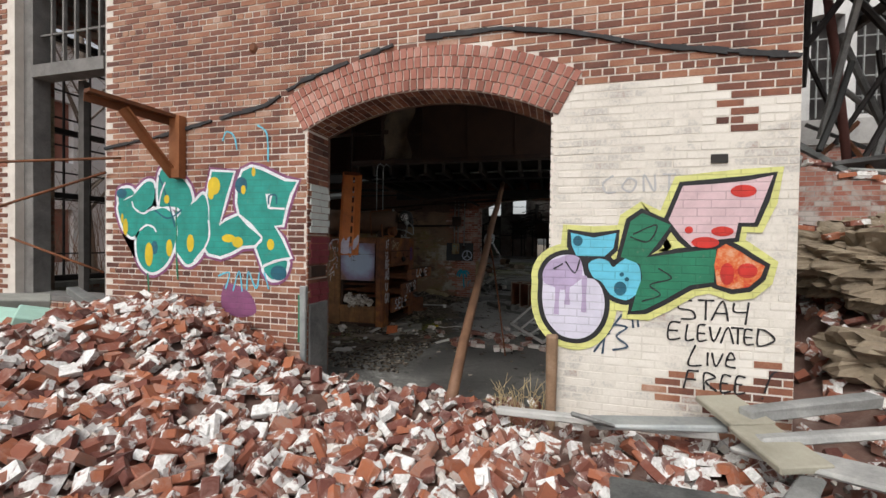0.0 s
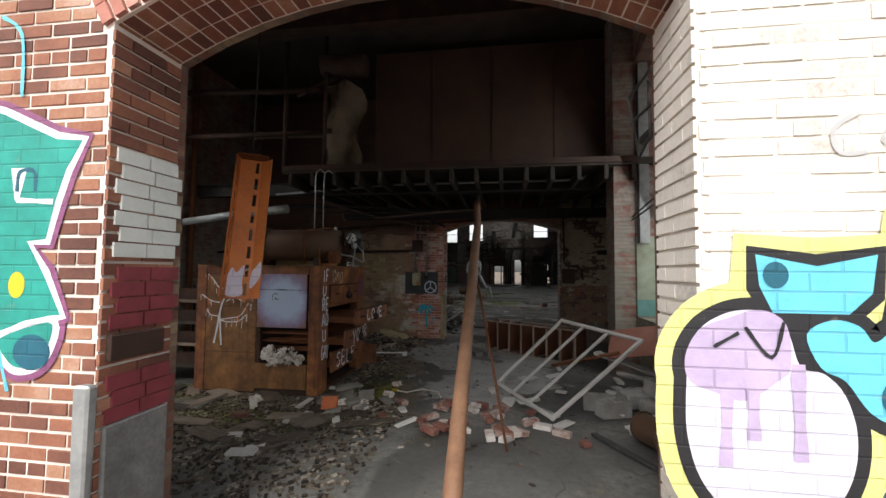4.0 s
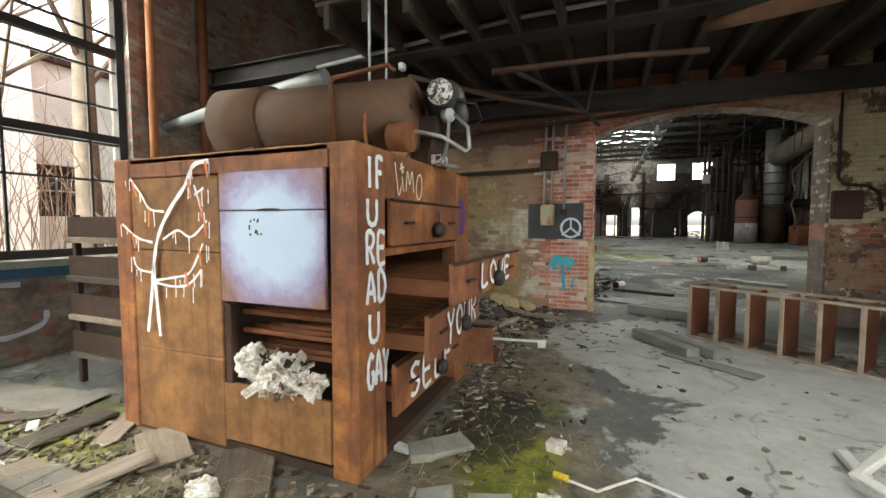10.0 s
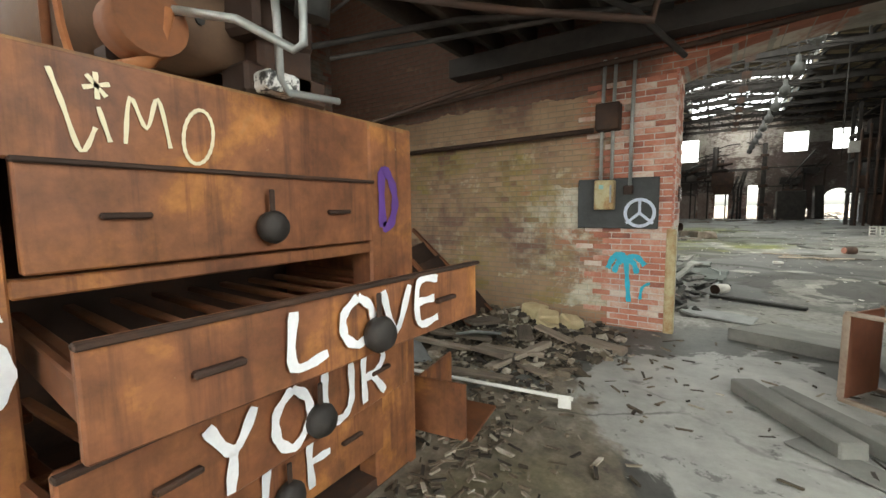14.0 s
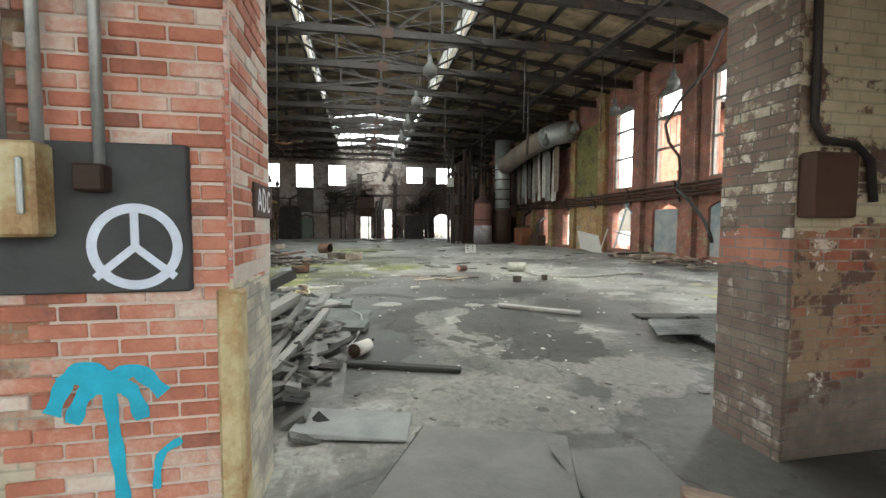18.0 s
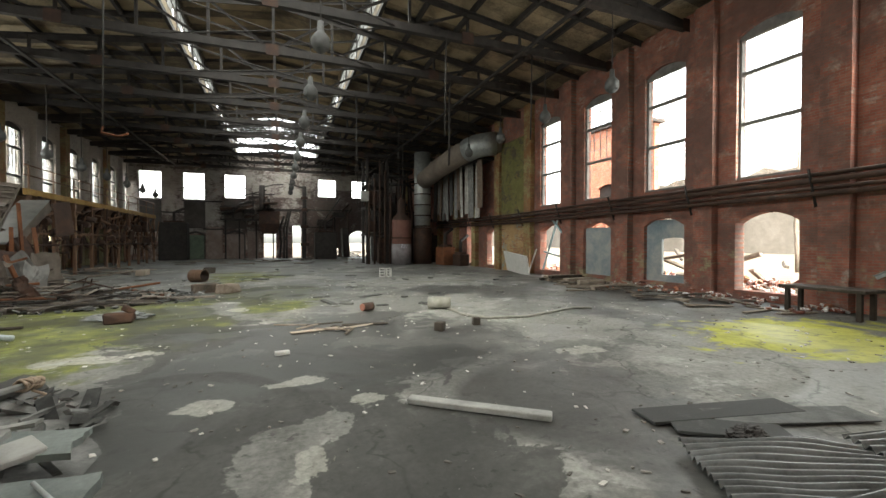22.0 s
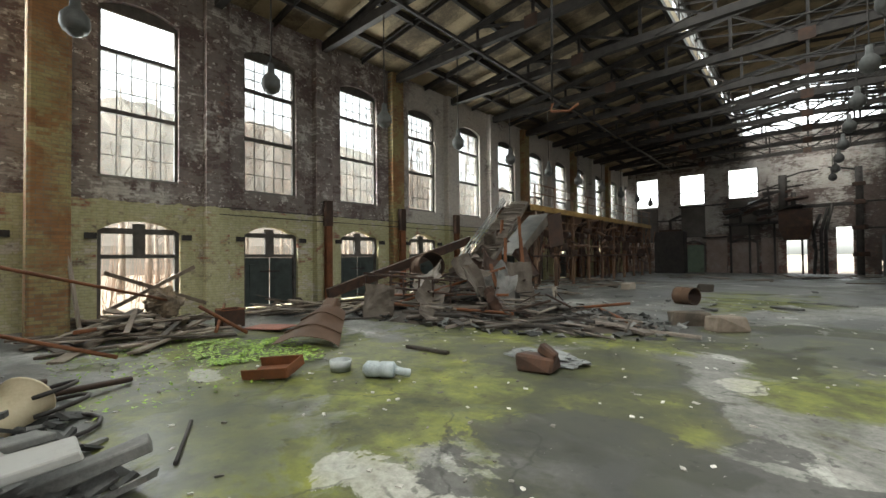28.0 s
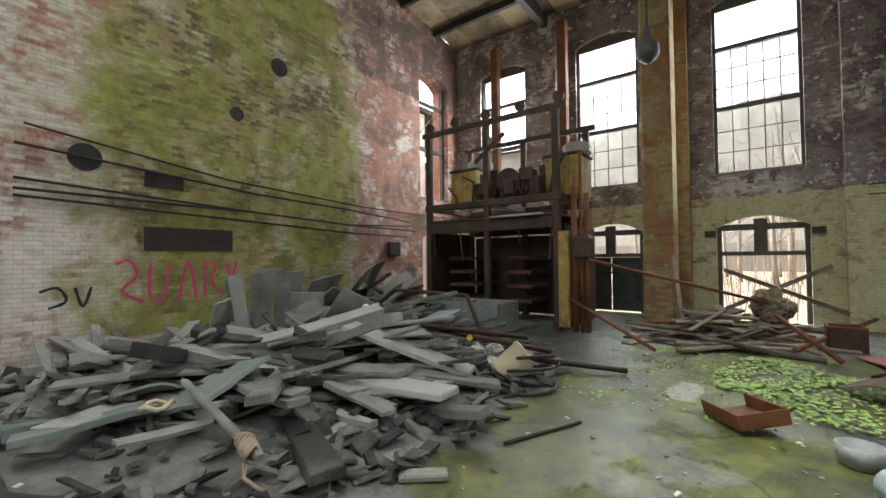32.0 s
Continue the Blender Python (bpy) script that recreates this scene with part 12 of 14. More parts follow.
for i, (mt, z1) in enumerate(((P_TEALBOARD, 1.75), (None, 0), (M_BLOCKED, 2.4), (M_BLOCKED, 2.45), (None, 0))):
    a = RIGHT_W[i]
    if mt is None:
        continue
    if i == 2:
        g = wall_mesh("y", 11.82, 11.9, a + 0.02, a + 1.6, 0.26, 2.42, [(a + 0.05, a + 0.95, 0.5, 1.75, 0.05)])
    else:
        g = wall_mesh("y", 11.82, 11.9, a + 0.02, a + 1.6, 0.26, z1 - 0.2, [])
    panel = solo("opening_infill", g, mt, "painted board blocking an arched wall opening", "infill panel", "boards in the east openings")
    if i >= 2:
        on_panel = lambda u, v, lift=0.0: (11.817 - lift, a + u, v)
        tint("blue_scrawl", P_SCRAWLBLUE, panel, "faded blue scrawl", strokes=[[(0.2, 1.9), (0.5, 2.1), (0.8, 1.9), (1.1, 2.12), (1.4, 1.92)], [(0.3, 0.9 + 0.2 * i), (1.2, 1.0 + 0.2 * i)]] if i == 3 else [[(1.05, 0.7), (1.2, 1.1), (1.35, 0.8), (1.45, 1.3)], [(0.2, 1.95), (0.7, 2.05), (1.3, 1.92)]], lift=0.003, at=on_panel, w=0.1)
        tint("red_scrawl", P_SCRAWLRED, panel, "faded red scrawl", strokes=[[(0.3, 1.5), (0.6, 1.75), (0.9, 1.45), (1.2, 1.7)], [(0.4, 0.8), (1.1, 0.7)]] if i == 3 else [[(1.1, 1.4), (1.4, 1.7)], [(1.08, 1.7), (1.4, 1.45)]], lift=0.004, at=on_panel, w=0.09)
dp = thing("fallen_door", "white graffitied steel door leaning by the east wall", "door", (10.6, 32.6, 0))
part("leaf", G().cbox(pose(10.6, 32.6, 0.55, 8, -18, 4), 0.06, 1.9, 1.1, 0.01), M_FRAMEWHITE, dp)
part("frame_bar", G().cbox(pose(10.75, 31.4, 0.7, 30, 0, 0), 0.06, 0.06, 1.4, 0.01), M_FRAMEWHITE, dp)
for k, (y0, z0, y1, z1) in enumerate(((31.6, 0.3, 30.6, 2.7), (30.9, 2.8, 30.2, 2.1), (31.5, 1.2, 30.4, 1.0))):
    g = G()
    angle_bar(g, (11.5, y0, z0), (11.6, y1, z1), 0.08)
    solo("twisted_ironwork", g, P_ICE, "pale bent frame in the broken opening", "bent frame", "bent frames by the east wall")
boards_heap("east_board", 60, patch(10.2, 24.4, 1.3, 4.6), M_WOODBROWN_OB, "dark board in the debris by the east wall", "board", "boards along the east wall", (0.4, 1.6), (0.08, 0.25), 0.22, 6, 181)
random.seed(182)
scatter("east_brick", [brick_g(i == 2) for i in range(3)], M_RUBBLE_OB, [pose(rnd(10.2, 11.6), rnd(19.5, 26.5), rnd(0.03, 0.2), rnd(-20, 20), rnd(-20, 20), rnd(0, 360)) for _ in range(80)], "red brick fallen by the east wall", "brick", "bricks along the east wall")
bn = thing("work_bench", "low dark timber bench by the east wall", "bench", (10.6, 19.6, 0))
part("top", G().cbox(pose(10.6, 19.6, 0.62, 0, 0, 88), 1.6, 0.7, 0.07, 0.01), M_WOODBROWN_OB, bn)
for x in (10.35, 10.85):
    for y in (18.95, 20.25):
        part("leg", G().cbox(pose(x, y, 0.3), 0.09, 0.09, 0.6, 0.008), M_WOODDARK, bn)
for x, y, L in ((10.2, 27.2, 1.3), (10.0, 26.4, 1.1), (10.5, 28.6, 1.6)):
    tk_ = thing("timber_stack", "low stack of dark timbers by the east wall", "timber stack", (x, y, 0), "timber stacks along the east wall")
    for k in range(5):
        part("timber", G().cbox(pose(x + rnd(-0.1, 0.1), y + (k % 3) * 0.22, 0.07 + 0.12 * (k // 3), 0, 0, rnd(-6, 6)), L, 0.18, 0.11, 0.01), M_WOODBROWN_OB, tk_)
sp = [(1.35, 14.5, 3.2), (1.15, 14.44, 2.84), (0.8, 14.36, 2.5), (0.6, 14.27, 2.27), (0.58, 14.2, 2.12), (0.58, 14.08, 1.98), (0.57, 14.05, 1.84), (0.52, 14.02, 1.73), (0.5, 13.86, 1.62), (0.47, 13.7, 1.49), (0.44, 13.62, 1.40), (0.44, 13.6, 1.34)]
solo("hanging_hose", G().tube(sp, 0.012, 8), M_STEEL, "black perished hose dangling beside the arched doorway", "hose", smooth=True)
g = G()
angle_bar(g, (11.5, 19.2, 0.9), (11.0, 17.4, 1.9), 0.09)
solo("slant_brace", g, M_GALV, "pale brace leaning against the east wall", "brace")
# green painted bay and hanging sheet metal further down
M_GREENBAY = brick_wall_mat("green_painted_bay", "y", (0.20, 0.12, 0.05), (0.24, 0.16, 0.07), (0.2, 0.2, 0.12), [((0.10, 0.105, 0.03), (0.20, 0.20, 0.065), 0.9, 0.3, 0.42, None, None), ((0.03, 0.03, 0.025), (0.08, 0.075, 0.055), 1.1, 0.50, 0.60, None, None)])
solo("green_bay", wall_mesh("y", 11.58, 11.697, 33.4, 36.6, 3.2, 7.4, []), M_GREENBAY, "olive green painted bay of the east wall", "painted wall")
M_ORANGEBAY = brick_wall_mat("ochre_stained_bay", "y", (0.30, 0.13, 0.07), (0.36, 0.19, 0.10), (0.3, 0.26, 0.2), [((0.34, 0.22, 0.09), (0.46, 0.33, 0.16), 0.9, 0.38, 0.50, None, None), ((0.16, 0.22, 0.20), (0.27, 0.34, 0.31), 1.0, 0.52, 0.60, None, None)])
solo("ochre_bay", wall_mesh("y", 11.60, 11.697, 33.4, 36.6, 0.0, 3.196, []), M_ORANGEBAY, "ochre and teal stained lower bay of the east wall", "painted wall")
def streaked_sheet(name, a, b_):
    return rust_sheet(name, [(0.25, a), (0.6, b_)], (0.05, 0.042, 0.036), tuple(min(1.3 * c, 0.7) for c in b_))


M_HANG = [streaked_sheet("streaked_grey_sheet", (0.10, 0.10, 0.095), (0.25, 0.245, 0.23)), streaked_sheet("streaked_pale_sheet", (0.30, 0.285, 0.26), (0.50, 0.48, 0.44)), streaked_sheet("streaked_sooty_sheet", (0.025, 0.024, 0.023), (0.075, 0.07, 0.065)), streaked_sheet("streaked_brown_sheet", (0.09, 0.06, 0.04), (0.20, 0.14, 0.10))]
random.seed(185)
yy = 37.0
for k, mi in enumerate((3, 1, 0, 1, 1, 3, 0, 2, 0, 0, 2, 3, 0, 2, 2, 0)):
    w_, low = rnd(0.4, 0.72), rnd(3.2, 3.9)
    m = pose(10.95 - 0.02 * k + rnd(-0.06, 0.06), yy + w_ / 2, 0, 0, rnd(-1.5, 1.5), rnd(-6, 6))
    g = G()
    g.shell(lambda u, v: m @ Vector((0.035 * math.sin(u * w_ * 32), (u - 0.5) * w_, low + v * (6.75 - low) + 0.12 * (v < 0.01) * noise.noise((u * 4, k, 3)))), 20, 4, 0.01, (1, 0, 0))
    solo("hanging_sheet", g, M_HANG[mi], "streaked corrugated sheet hanging from the roof", "sheet panel", "hanging sheet panels", "", True)
    yy += w_ + rnd(0.0, 0.14)
solo("sheet_rail", G().block(10.5, 37.0, 6.72, 11.69, 46.4, 6.9), M_STEEL, "steel rail carrying the hanging sheets", "rail")
# the big duct into the stack
M_DUCT = spotted("tan_grey_dusty_duct", [(0.25, (0.08, 0.062, 0.048)), (0.5, (0.19, 0.155, 0.125)), (0.8, (0.32, 0.28, 0.235))], 1.2, 40, (0.6, 0.9))
du = thing("exhaust_duct", "large grey sheet metal duct slung under the roof", "duct", (9.5, 40, 6.4))
part("pipe", G().tube([(11.6, 36.2, 7.55), (10.9, 36.4, 7.5), (10.3, 36.9, 7.4), (9.8, 38.5, 7.1), (9.5, 41.0, 6.7), (9.4, 43.6, 6.3)], 0.66, 24), M_DUCT, du, "", True)
part("bright_collar", G().tube([(11.3, 36.25, 7.55), (10.9, 36.38, 7.5), (10.35, 36.85, 7.42), (10.1, 37.5, 7.3)], 0.70, 24), M_GALV, du, "paler galvanised collar", True)
for p in ((10.3, 36.9, 7.9), (9.8, 38.6, 7.6), (9.5, 41.0, 7.3)):
    part("strap", G().cyl(p, (p[0], p[1], 8.9), 0.02, n=6), M_STEEL, du)
st = thing("flue_stack", "banded grey flue standing on a rusted base", "flue stack", (9.4, 44.2, 0))
part("base", G().cyl((9.4, 44.2, 0), (9.4, 44.2, 2.75), 0.72, n=24), M_RUSTDARK, st, "", True)
part("shaft", G().cyl((9.4, 44.2, 2.75), (9.4, 44.2, 8.4), 0.62, n=24), M_GALV, st, "", True)
for z in (2.8, 3.6, 4.4, 5.2, 6.0):
    part("band", G().cyl((9.4, 44.2, z), (9.4, 44.2, z + 0.08), 0.66, n=24), M_RUSTDARK, st, "", True)
M_BOILER = spotted("dull_red_boiler_plate", [(0.25, (0.07, 0.032, 0.026)), (0.5, (0.15, 0.066, 0.05)), (0.8, (0.24, 0.12, 0.095))], 1.2, 40, (0.6, 0.9))
M_SPRAYED = spotted("lilac_grey_sprayed_plate", [(0.25, (0.10, 0.08, 0.08)), (0.5, (0.24, 0.22, 0.23)), (0.8, (0.40, 0.38, 0.40))], 1.6, 40, (0.6, 0.9))
bo = thing("boiler_drum", "rust-red upright boiler drum with graffiti", "boiler", (7.7, 44.0, 0))
part("body", G().cyl((7.7, 44, 0), (7.7, 44, 3.25), 0.72, n=24), M_BOILER, bo, "", True)
part("lower_shell", G().cyl((7.7, 44, 0), (7.7, 44, 1.5), 0.735, n=24), M_SPRAYED, bo, "lilac-grey sprayed lower shell", True)
part("top_cone", G().lathe(pose(7.7, 44, 3.25), [(0.72, 0), (0.5, 0.35), (0.3, 0.5), (0.3, 1.6), (0, 1.6)], 20), M_RUSTDARK, bo, "", True)
part("ring", G().cyl((7.7, 44, 1.9), (7.7, 44, 1.98), 0.75, n=24), M_RUSTDARK, bo, "", True)
on_boiler = lambda u, v, lift=0.0: (7.7 + (0.737 + lift) * math.sin(u), 44 - (0.737 + lift) * math.cos(u), v)
tint("faded_tag", P_PALE, bo, "faded lilac tag", strokes=[[(-0.3, 1.2), (-0.2, 1.5), (-0.1, 1.2)], [(0.0, 1.5), (0.05, 1.2), (0.15, 1.5)], [(0.25, 1.2), (0.3, 1.5)]], lift=0.004, at=on_boiler, w=0.06)
# platforms and tower round the boiler
tw = thing("service_tower", "sooty service tower with platforms and pipes", "service tower", (6.4, 45.5, 0))
for x in (5.3, 6.8):
    for y in (44.8, 46.4):
        part("leg", G().cbox(pose(x, y, 3.9), 0.2, 0.2, 7.8, 0.015), M_STEEL, tw)
for z in (2.2, 4.2, 5.8):
    part("platform", G().cbox(pose(6.05, 45.6, z), 1.8, 1.9, 0.16, 0.01), M_STEEL, tw)
for k, (x, z, sx, sz) in enumerate(((5.6, 4.9, 0.9, 1.1), (6.5, 3.0, 0.8, 1.2), (5.6, 2.8, 0.7, 0.8), (6.3, 6.3, 1.0, 0.8), (6.6, 1.0, 0.8, 1.9))):
    part("machine_box", G().cbox(pose(x, 45.2, z), sx, 0.9, sz, 0.03), M_STEEL if k % 2 else M_RUSTDARK, tw)
part("pale_box", G().cbox(pose(5.1, 44.7, 5.0), 0.5, 0.5, 0.7, 0.02), M_LID, tw, "pale grey box")
for k in range(5):
    part("pipe", G().cyl((5.4 + k * 0.4, 44.6, 0), (5.4 + k * 0.4, 44.6, rnd(5, 7.9)), 0.07, n=8), M_RUSTDARK, tw, "", True)
for k in range(6):
    part("rung", G().cbox(pose(5.2, 44.55, 0.5 + k * 0.5), 0.5, 0.04, 0.04, 0.006), M_STEEL, tw)
for x, y, sx, sy, sz, mt in ((10.6, 47, 1.6, 1.6, 2.2, M_STEEL), (8.8, 48.5, 1.4, 1.4, 3.6, M_STEEL), (10.4, 42.0, 0.9, 1.6, 1.3, M_RUST), (11.0, 40.6, 0.7, 1.4, 0.8, M_RUSTDARK), (7.6, 50, 1.6, 1.6, 5.0, M_STEEL), (3.4, 56.0, 2.0, 1.6, 2.6, M_STEEL), (9.6, 55.0, 2.6, 2.0, 4.4, M_STEEL), (-9.6, 57.8, 2.2, 1.2, 3.4, M_STEEL)):
    t = thing("dark_machine", "sooty machine block among the boilers", "machine", (x, y, 0), "machines by the boilers")
    part("body", G().cbox(pose(x, y, sz / 2), sx, sy, sz, 0.05), mt, t)
    part("cap", G().cbox(pose(x, y, sz + 0.08), sx * 0.7, sy * 0.7, 0.16, 0.03), M_RUSTDARK, t)
    part("pipe", G().tube([(x, y, sz), (x, y, sz + 0.9), (x + 0.7, y + 0.4, sz + 1.3)], 0.12, 10), M_STEEL, t, "", True)
random.seed(187)
for k in range(24):
    x, y = rnd(8.4, 11.4), rnd(45.8, 54.0)
    solo("service_pipe", G().tube([(x, y, 0.0), (x + rnd(-0.1, 0.1), y, 4.0), (x + rnd(-0.3, 0.3), y, rnd(5.5, 8.5))], rnd(0.03, 0.13), 7), M_STEEL if k % 3 else M_RUSTDARK, "sooty service pipe among the boilers", "pipe", "pipes among the boilers", "", True)
for k in range(14):
    y, z, x0 = rnd(45.5, 50.0), rnd(2.6, 8.0), rnd(6.6, 8.4)
    solo("cross_pipe", G().tube([(x0, y, z), (x0 + 1.4, y + 0.1, z + rnd(-0.1, 0.1)), (x0 + rnd(2, 3.4), y + 0.3, z + rnd(-0.5, 0.5))], rnd(0.03, 0.1), 7), M_STEEL, "sooty cross pipe among the boilers", "pipe", "pipes among the boilers", "", True)
# ---- far end: furnace frame, hanging hopper, column, piers and blind doors ----
random.seed(190)
M_FARBOX = spotted("stained_masonry", [(0.25, (0.13, 0.075, 0.065)), (0.5, (0.27, 0.21, 0.19)), (0.8, (0.46, 0.41, 0.38))], 1.2, 20)
M_RECESS = spotted("dark_recess_plaster", [(0.25, (0.03, 0.026, 0.024)), (0.5, (0.08, 0.07, 0.064)), (0.8, (0.17, 0.15, 0.14))], 0.9, 20)
M_FARGREEN = spotted("grimy_green_door_paint", [(0.25, (0.06, 0.075, 0.06)), (0.5, (0.16, 0.21, 0.16)), (0.8, (0.25, 0.30, 0.22))], 1.4, 20)
for x0, x1, z1 in ((-10.85, -9.3, 5.7), (-7.35, -5.95, 3.1), (-3.75, -2.75, 2.7)):
    setting("wall_far_pier", G().block(x0, 59.72, -0.1, x1, 60.05, z1), M_HALL_FAR if z1 > 4 else M_FARBOX, "pale stained masonry pier on the far wall", "wall")
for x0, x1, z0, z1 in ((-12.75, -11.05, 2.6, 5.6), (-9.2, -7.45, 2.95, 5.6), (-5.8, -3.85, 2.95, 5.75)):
    setting("wall_far_apron", G().block(x0, 59.9, z0, x1, 60.04, z1), M_RECESS, "dark brown panel under a far window", "wall")
for x0, x1, z1, mt, tx in ((-9.05, -7.5, 2.3, M_FARGREEN, "grimy green arched door shut in the far wall"), (-5.7, -4.0, 2.4, M_FARBOX, "brown rusted door shut in the far wall")):
    fd = thing("far_door", tx, "door", ((x0 + x1) / 2, 59.9, 0))
    part("leaf", wall_mesh("x", 59.86, 59.94, x0, x1, 0.0, z1, []), mt, fd)
    part("arch_head", G().tube([(x0 + (x1 - x0) * k / 10, 59.88, z1 + 0.3 * math.sin(math.pi * k / 10)) for k in range(11)], 0.09, 8), M_RECESS, fd)
    for x in (x0, x1):
        part("door_post", G().block(x - 0.06, 59.82, 0.0, x + 0.06, 59.93, z1), M_RECESS, fd)
fu = thing("furnace_frame", "sooty furnace staging with heaped plates before the far wall", "furnace", (-3.6, 58.6, 0))
for x in (-5.6, -4.4, -2.9, -1.35):
    part("leg", G().cbox(pose(x, 58.9, 1.9), 0.13, 0.13, 3.8, 0.01), M_STEEL, fu)
part("staging", G().cbox(pose(-3.6, 58.7, 3.78), 4.7, 1.1, 0.14, 0.02, 0.03), M_STEEL, fu)
for k in range(16):
    f = k / 15
    part("heaped_plate", G().cbox(pose(-5.5 + 3.9 * f + rnd(-0.3, 0.3), 58.6 + rnd(-0.3, 0.3), 3.95 + (1.4 + 1.1 * f) * rnd(0.1, 1.0), rnd(-12, 12), rnd(-22, 8), rnd(-30, 30)), rnd(0.5, 1.5), rnd(0.4, 0.9), rnd(0.05, 0.32), 0.02, 0.06), M_RUSTDARK if k % 3 == 0 else M_STEEL, fu)
for x, z0, z1, r in ((-2.35, 3.8, 7.2, 0.26), (-1.75, 3.8, 5.9, 0.14), (-4.9, 3.8, 5.1, 0.1), (-3.2, 3.8, 6.5, 0.08)):
    part("stack_pipe", G().tube([(x, 58.6, z0), (x + rnd(-0.06, 0.06), 58.6, (z0 + z1) / 2), (x, 58.6, z1)], r, 10), M_STEEL, fu, "", True)
for p, q in (((-4.4, 6.0), (-1.9, 6.75)), ((-3.4, 6.3), (-1.2, 6.35)), ((-5.6, 4.6), (-3.0, 5.9)), ((-2.2, 7.0), (-0.4, 7.35)), ((0.1, 7.4), (1.4, 7.1)), ((-6.0, 5.0), (-4.0, 5.05))):
    part("crooked_bar", G().tube([(p[0], 58.4, p[1]), ((p[0] + q[0]) / 2, 58.45, (p[1] + q[1]) / 2 + rnd(-0.08, 0.12)), (q[0], 58.5, q[1])], 0.06, 7), M_STEEL, fu, "", True)
hp = G()
tp, bt = [(-2.62, 58.0), (-0.75, 58.0), (-0.75, 59.3), (-2.62, 59.3)], [(-2.35, 58.2), (-1.0, 58.2), (-1.0, 59.1), (-2.35, 59.1)]
hp.add([(x, y, 4.6) for x, y in tp] + [(x, y, 3.4) for x, y in tp] + [(x, y, 2.45) for x, y in bt], [(0, 3, 2, 1)] + [(i, (i + 1) % 4, 4 + (i + 1) % 4, 4 + i) for i in range(4)] + [(4 + i, 4 + (i + 1) % 4, 8 + (i + 1) % 4, 8 + i) for i in range(4)] + [(8, 9, 10, 11)])
part("hopper", hp, M_RUSTDARK, fu, "rust-brown hanging hopper")
part("hopper_rim", G().tube([(-2.64, 57.98, 4.6), (-0.73, 57.98, 4.6), (-0.73, 59.32, 4.6), (-2.64, 59.32, 4.6), (-2.64, 57.98, 4.6)], 0.05, 6), M_RUSTDARK, fu)
for x in (-0.75, -0.35, -0.1):
    part("feed_pipe", G().tube([(x, 58.9, 0.0), (x + 0.12 * (x < -0.4), 58.9, 1.6), (x, 58.8, 3.0), (x + 0.4, 58.7, 5.0 + x)], 0.1, 8), M_STEEL, fu, "", True)
part("valve_wheel", G().tube([(-0.5 + 0.3 * math.cos(q), 58.5, 2.0 + 0.3 * math.sin(q)) for q in [math.pi * j / 8 for j in range(17)]], 0.04, 6), M_STEEL, fu, "", True)
part("cross_girder", G().cbox(pose(0.2, 58.9, 4.85), 3.6, 0.3, 0.24, 0.02), M_STEEL, fu)
co = thing("far_column", "lumpy sooted column before the far wall", "column", (1.6, 58.8, 0))
part("shaft", G().tube([(1.6 + rnd(-0.03, 0.03), 58.8, z) for z in (0, 1.2, 2.6, 4.0, 5.4, 7.3)], 0.2, 10), M_STEEL, co, "", True)
for z in (1.4, 3.2, 4.9, 6.1):
    part("clamp", G().cbox(pose(1.6, 58.75, z, 0, 0, rnd(-20, 20)), rnd(0.5, 0.75), 0.5, rnd(0.12, 0.3), 0.03, 0.03), M_RUSTDARK, co)
for z, x0, x1 in ((4.45, -11.0, -9.1), (5.0, 1.6, 6.5), (3.2, 1.6, 4.3), (5.55, -9.3, -5.9), (2.9, -7.6, -5.9)):
    solo("far_rail", G().tube([(x0, 59.5, z), ((x0 + x1) / 2, 59.48, z - 0.04), (x1, 59.5, z)], 0.06, 6), M_STEEL, "thin sooty pipe along the far wall", "pipe", "pipes along the far wall", smooth=True)
for k, (x, z, sx, sz) in enumerate(((3.3, 1.6, 1.1, 0.5), (5.75, 1.6, 0.7, 3.0), (3.6, 3.6, 1.5, 0.6), (8.9, 2.2, 1.0, 4.3), (5.0, 4.5, 1.2, 0.5))):
    fm = thing("far_housing", "sooty machine housing before the far wall", "housing", (x, 59.0, 0), "housings at the far wall")
    part("body", G().cbox(pose(x, 59.0, z, 0, rnd(-4, 4), 0), sx, 0.9, sz, 0.05, 0.05), M_STEEL, fm)
    part("stand", G().cbox(pose(x - sx * 0.3, 59.0, (z - sz / 2) / 2 + 0.02), 0.12, 0.12, max(z - sz / 2, 0.06), 0.01), M_STEEL, fm)
    part("pipe", G().tube([(x + sx * 0.3, 58.8, z), (x + sx * 0.4, 58.8, z + sz), (x + sx * 0.9, 58.9, z + sz + 0.6)], 0.08, 8), M_RUSTDARK, fm, "", True)
solo("stair_flight", G().box(look((3.4, 58.6, 3.4), (5.4, 58.6, 6.2)) @ Matrix.Translation((0, 0.2, -1.7)), 0.7, 0.08, 3.4), M_STEEL, "sooty stair flight at the far wall", "stair")
M_SPILL = spotted("pale_broken_planking", [(0.25, (0.22, 0.2, 0.17)), (0.7, (0.55, 0.52, 0.46))], 3, 30, per="object", vary=0.4)
for k in range(22):
    solo("spilled_plank", G().cbox(pose(rnd(2.6, 5.3) if k % 2 else rnd(6.2, 8.2), rnd(60.6, 61.6), rnd(0.1, 0.75), rnd(-30, 30), rnd(-24, 24), rnd(-30, 30)), rnd(0.7, 1.6), 0.2, 0.05, 0.008), M_SPILL, "pale plank spilled outside the far openings", "plank", "planks outside the far openings")
boards_heap("far_scrap", 40, patch(0, 52, 9, 5), M_WOODBROWN_OB, "dark scrap on the far floor", "scrap", "scrap on the far floor", (0.4, 1.6), (0.1, 0.4), 0.15, 5, 191)
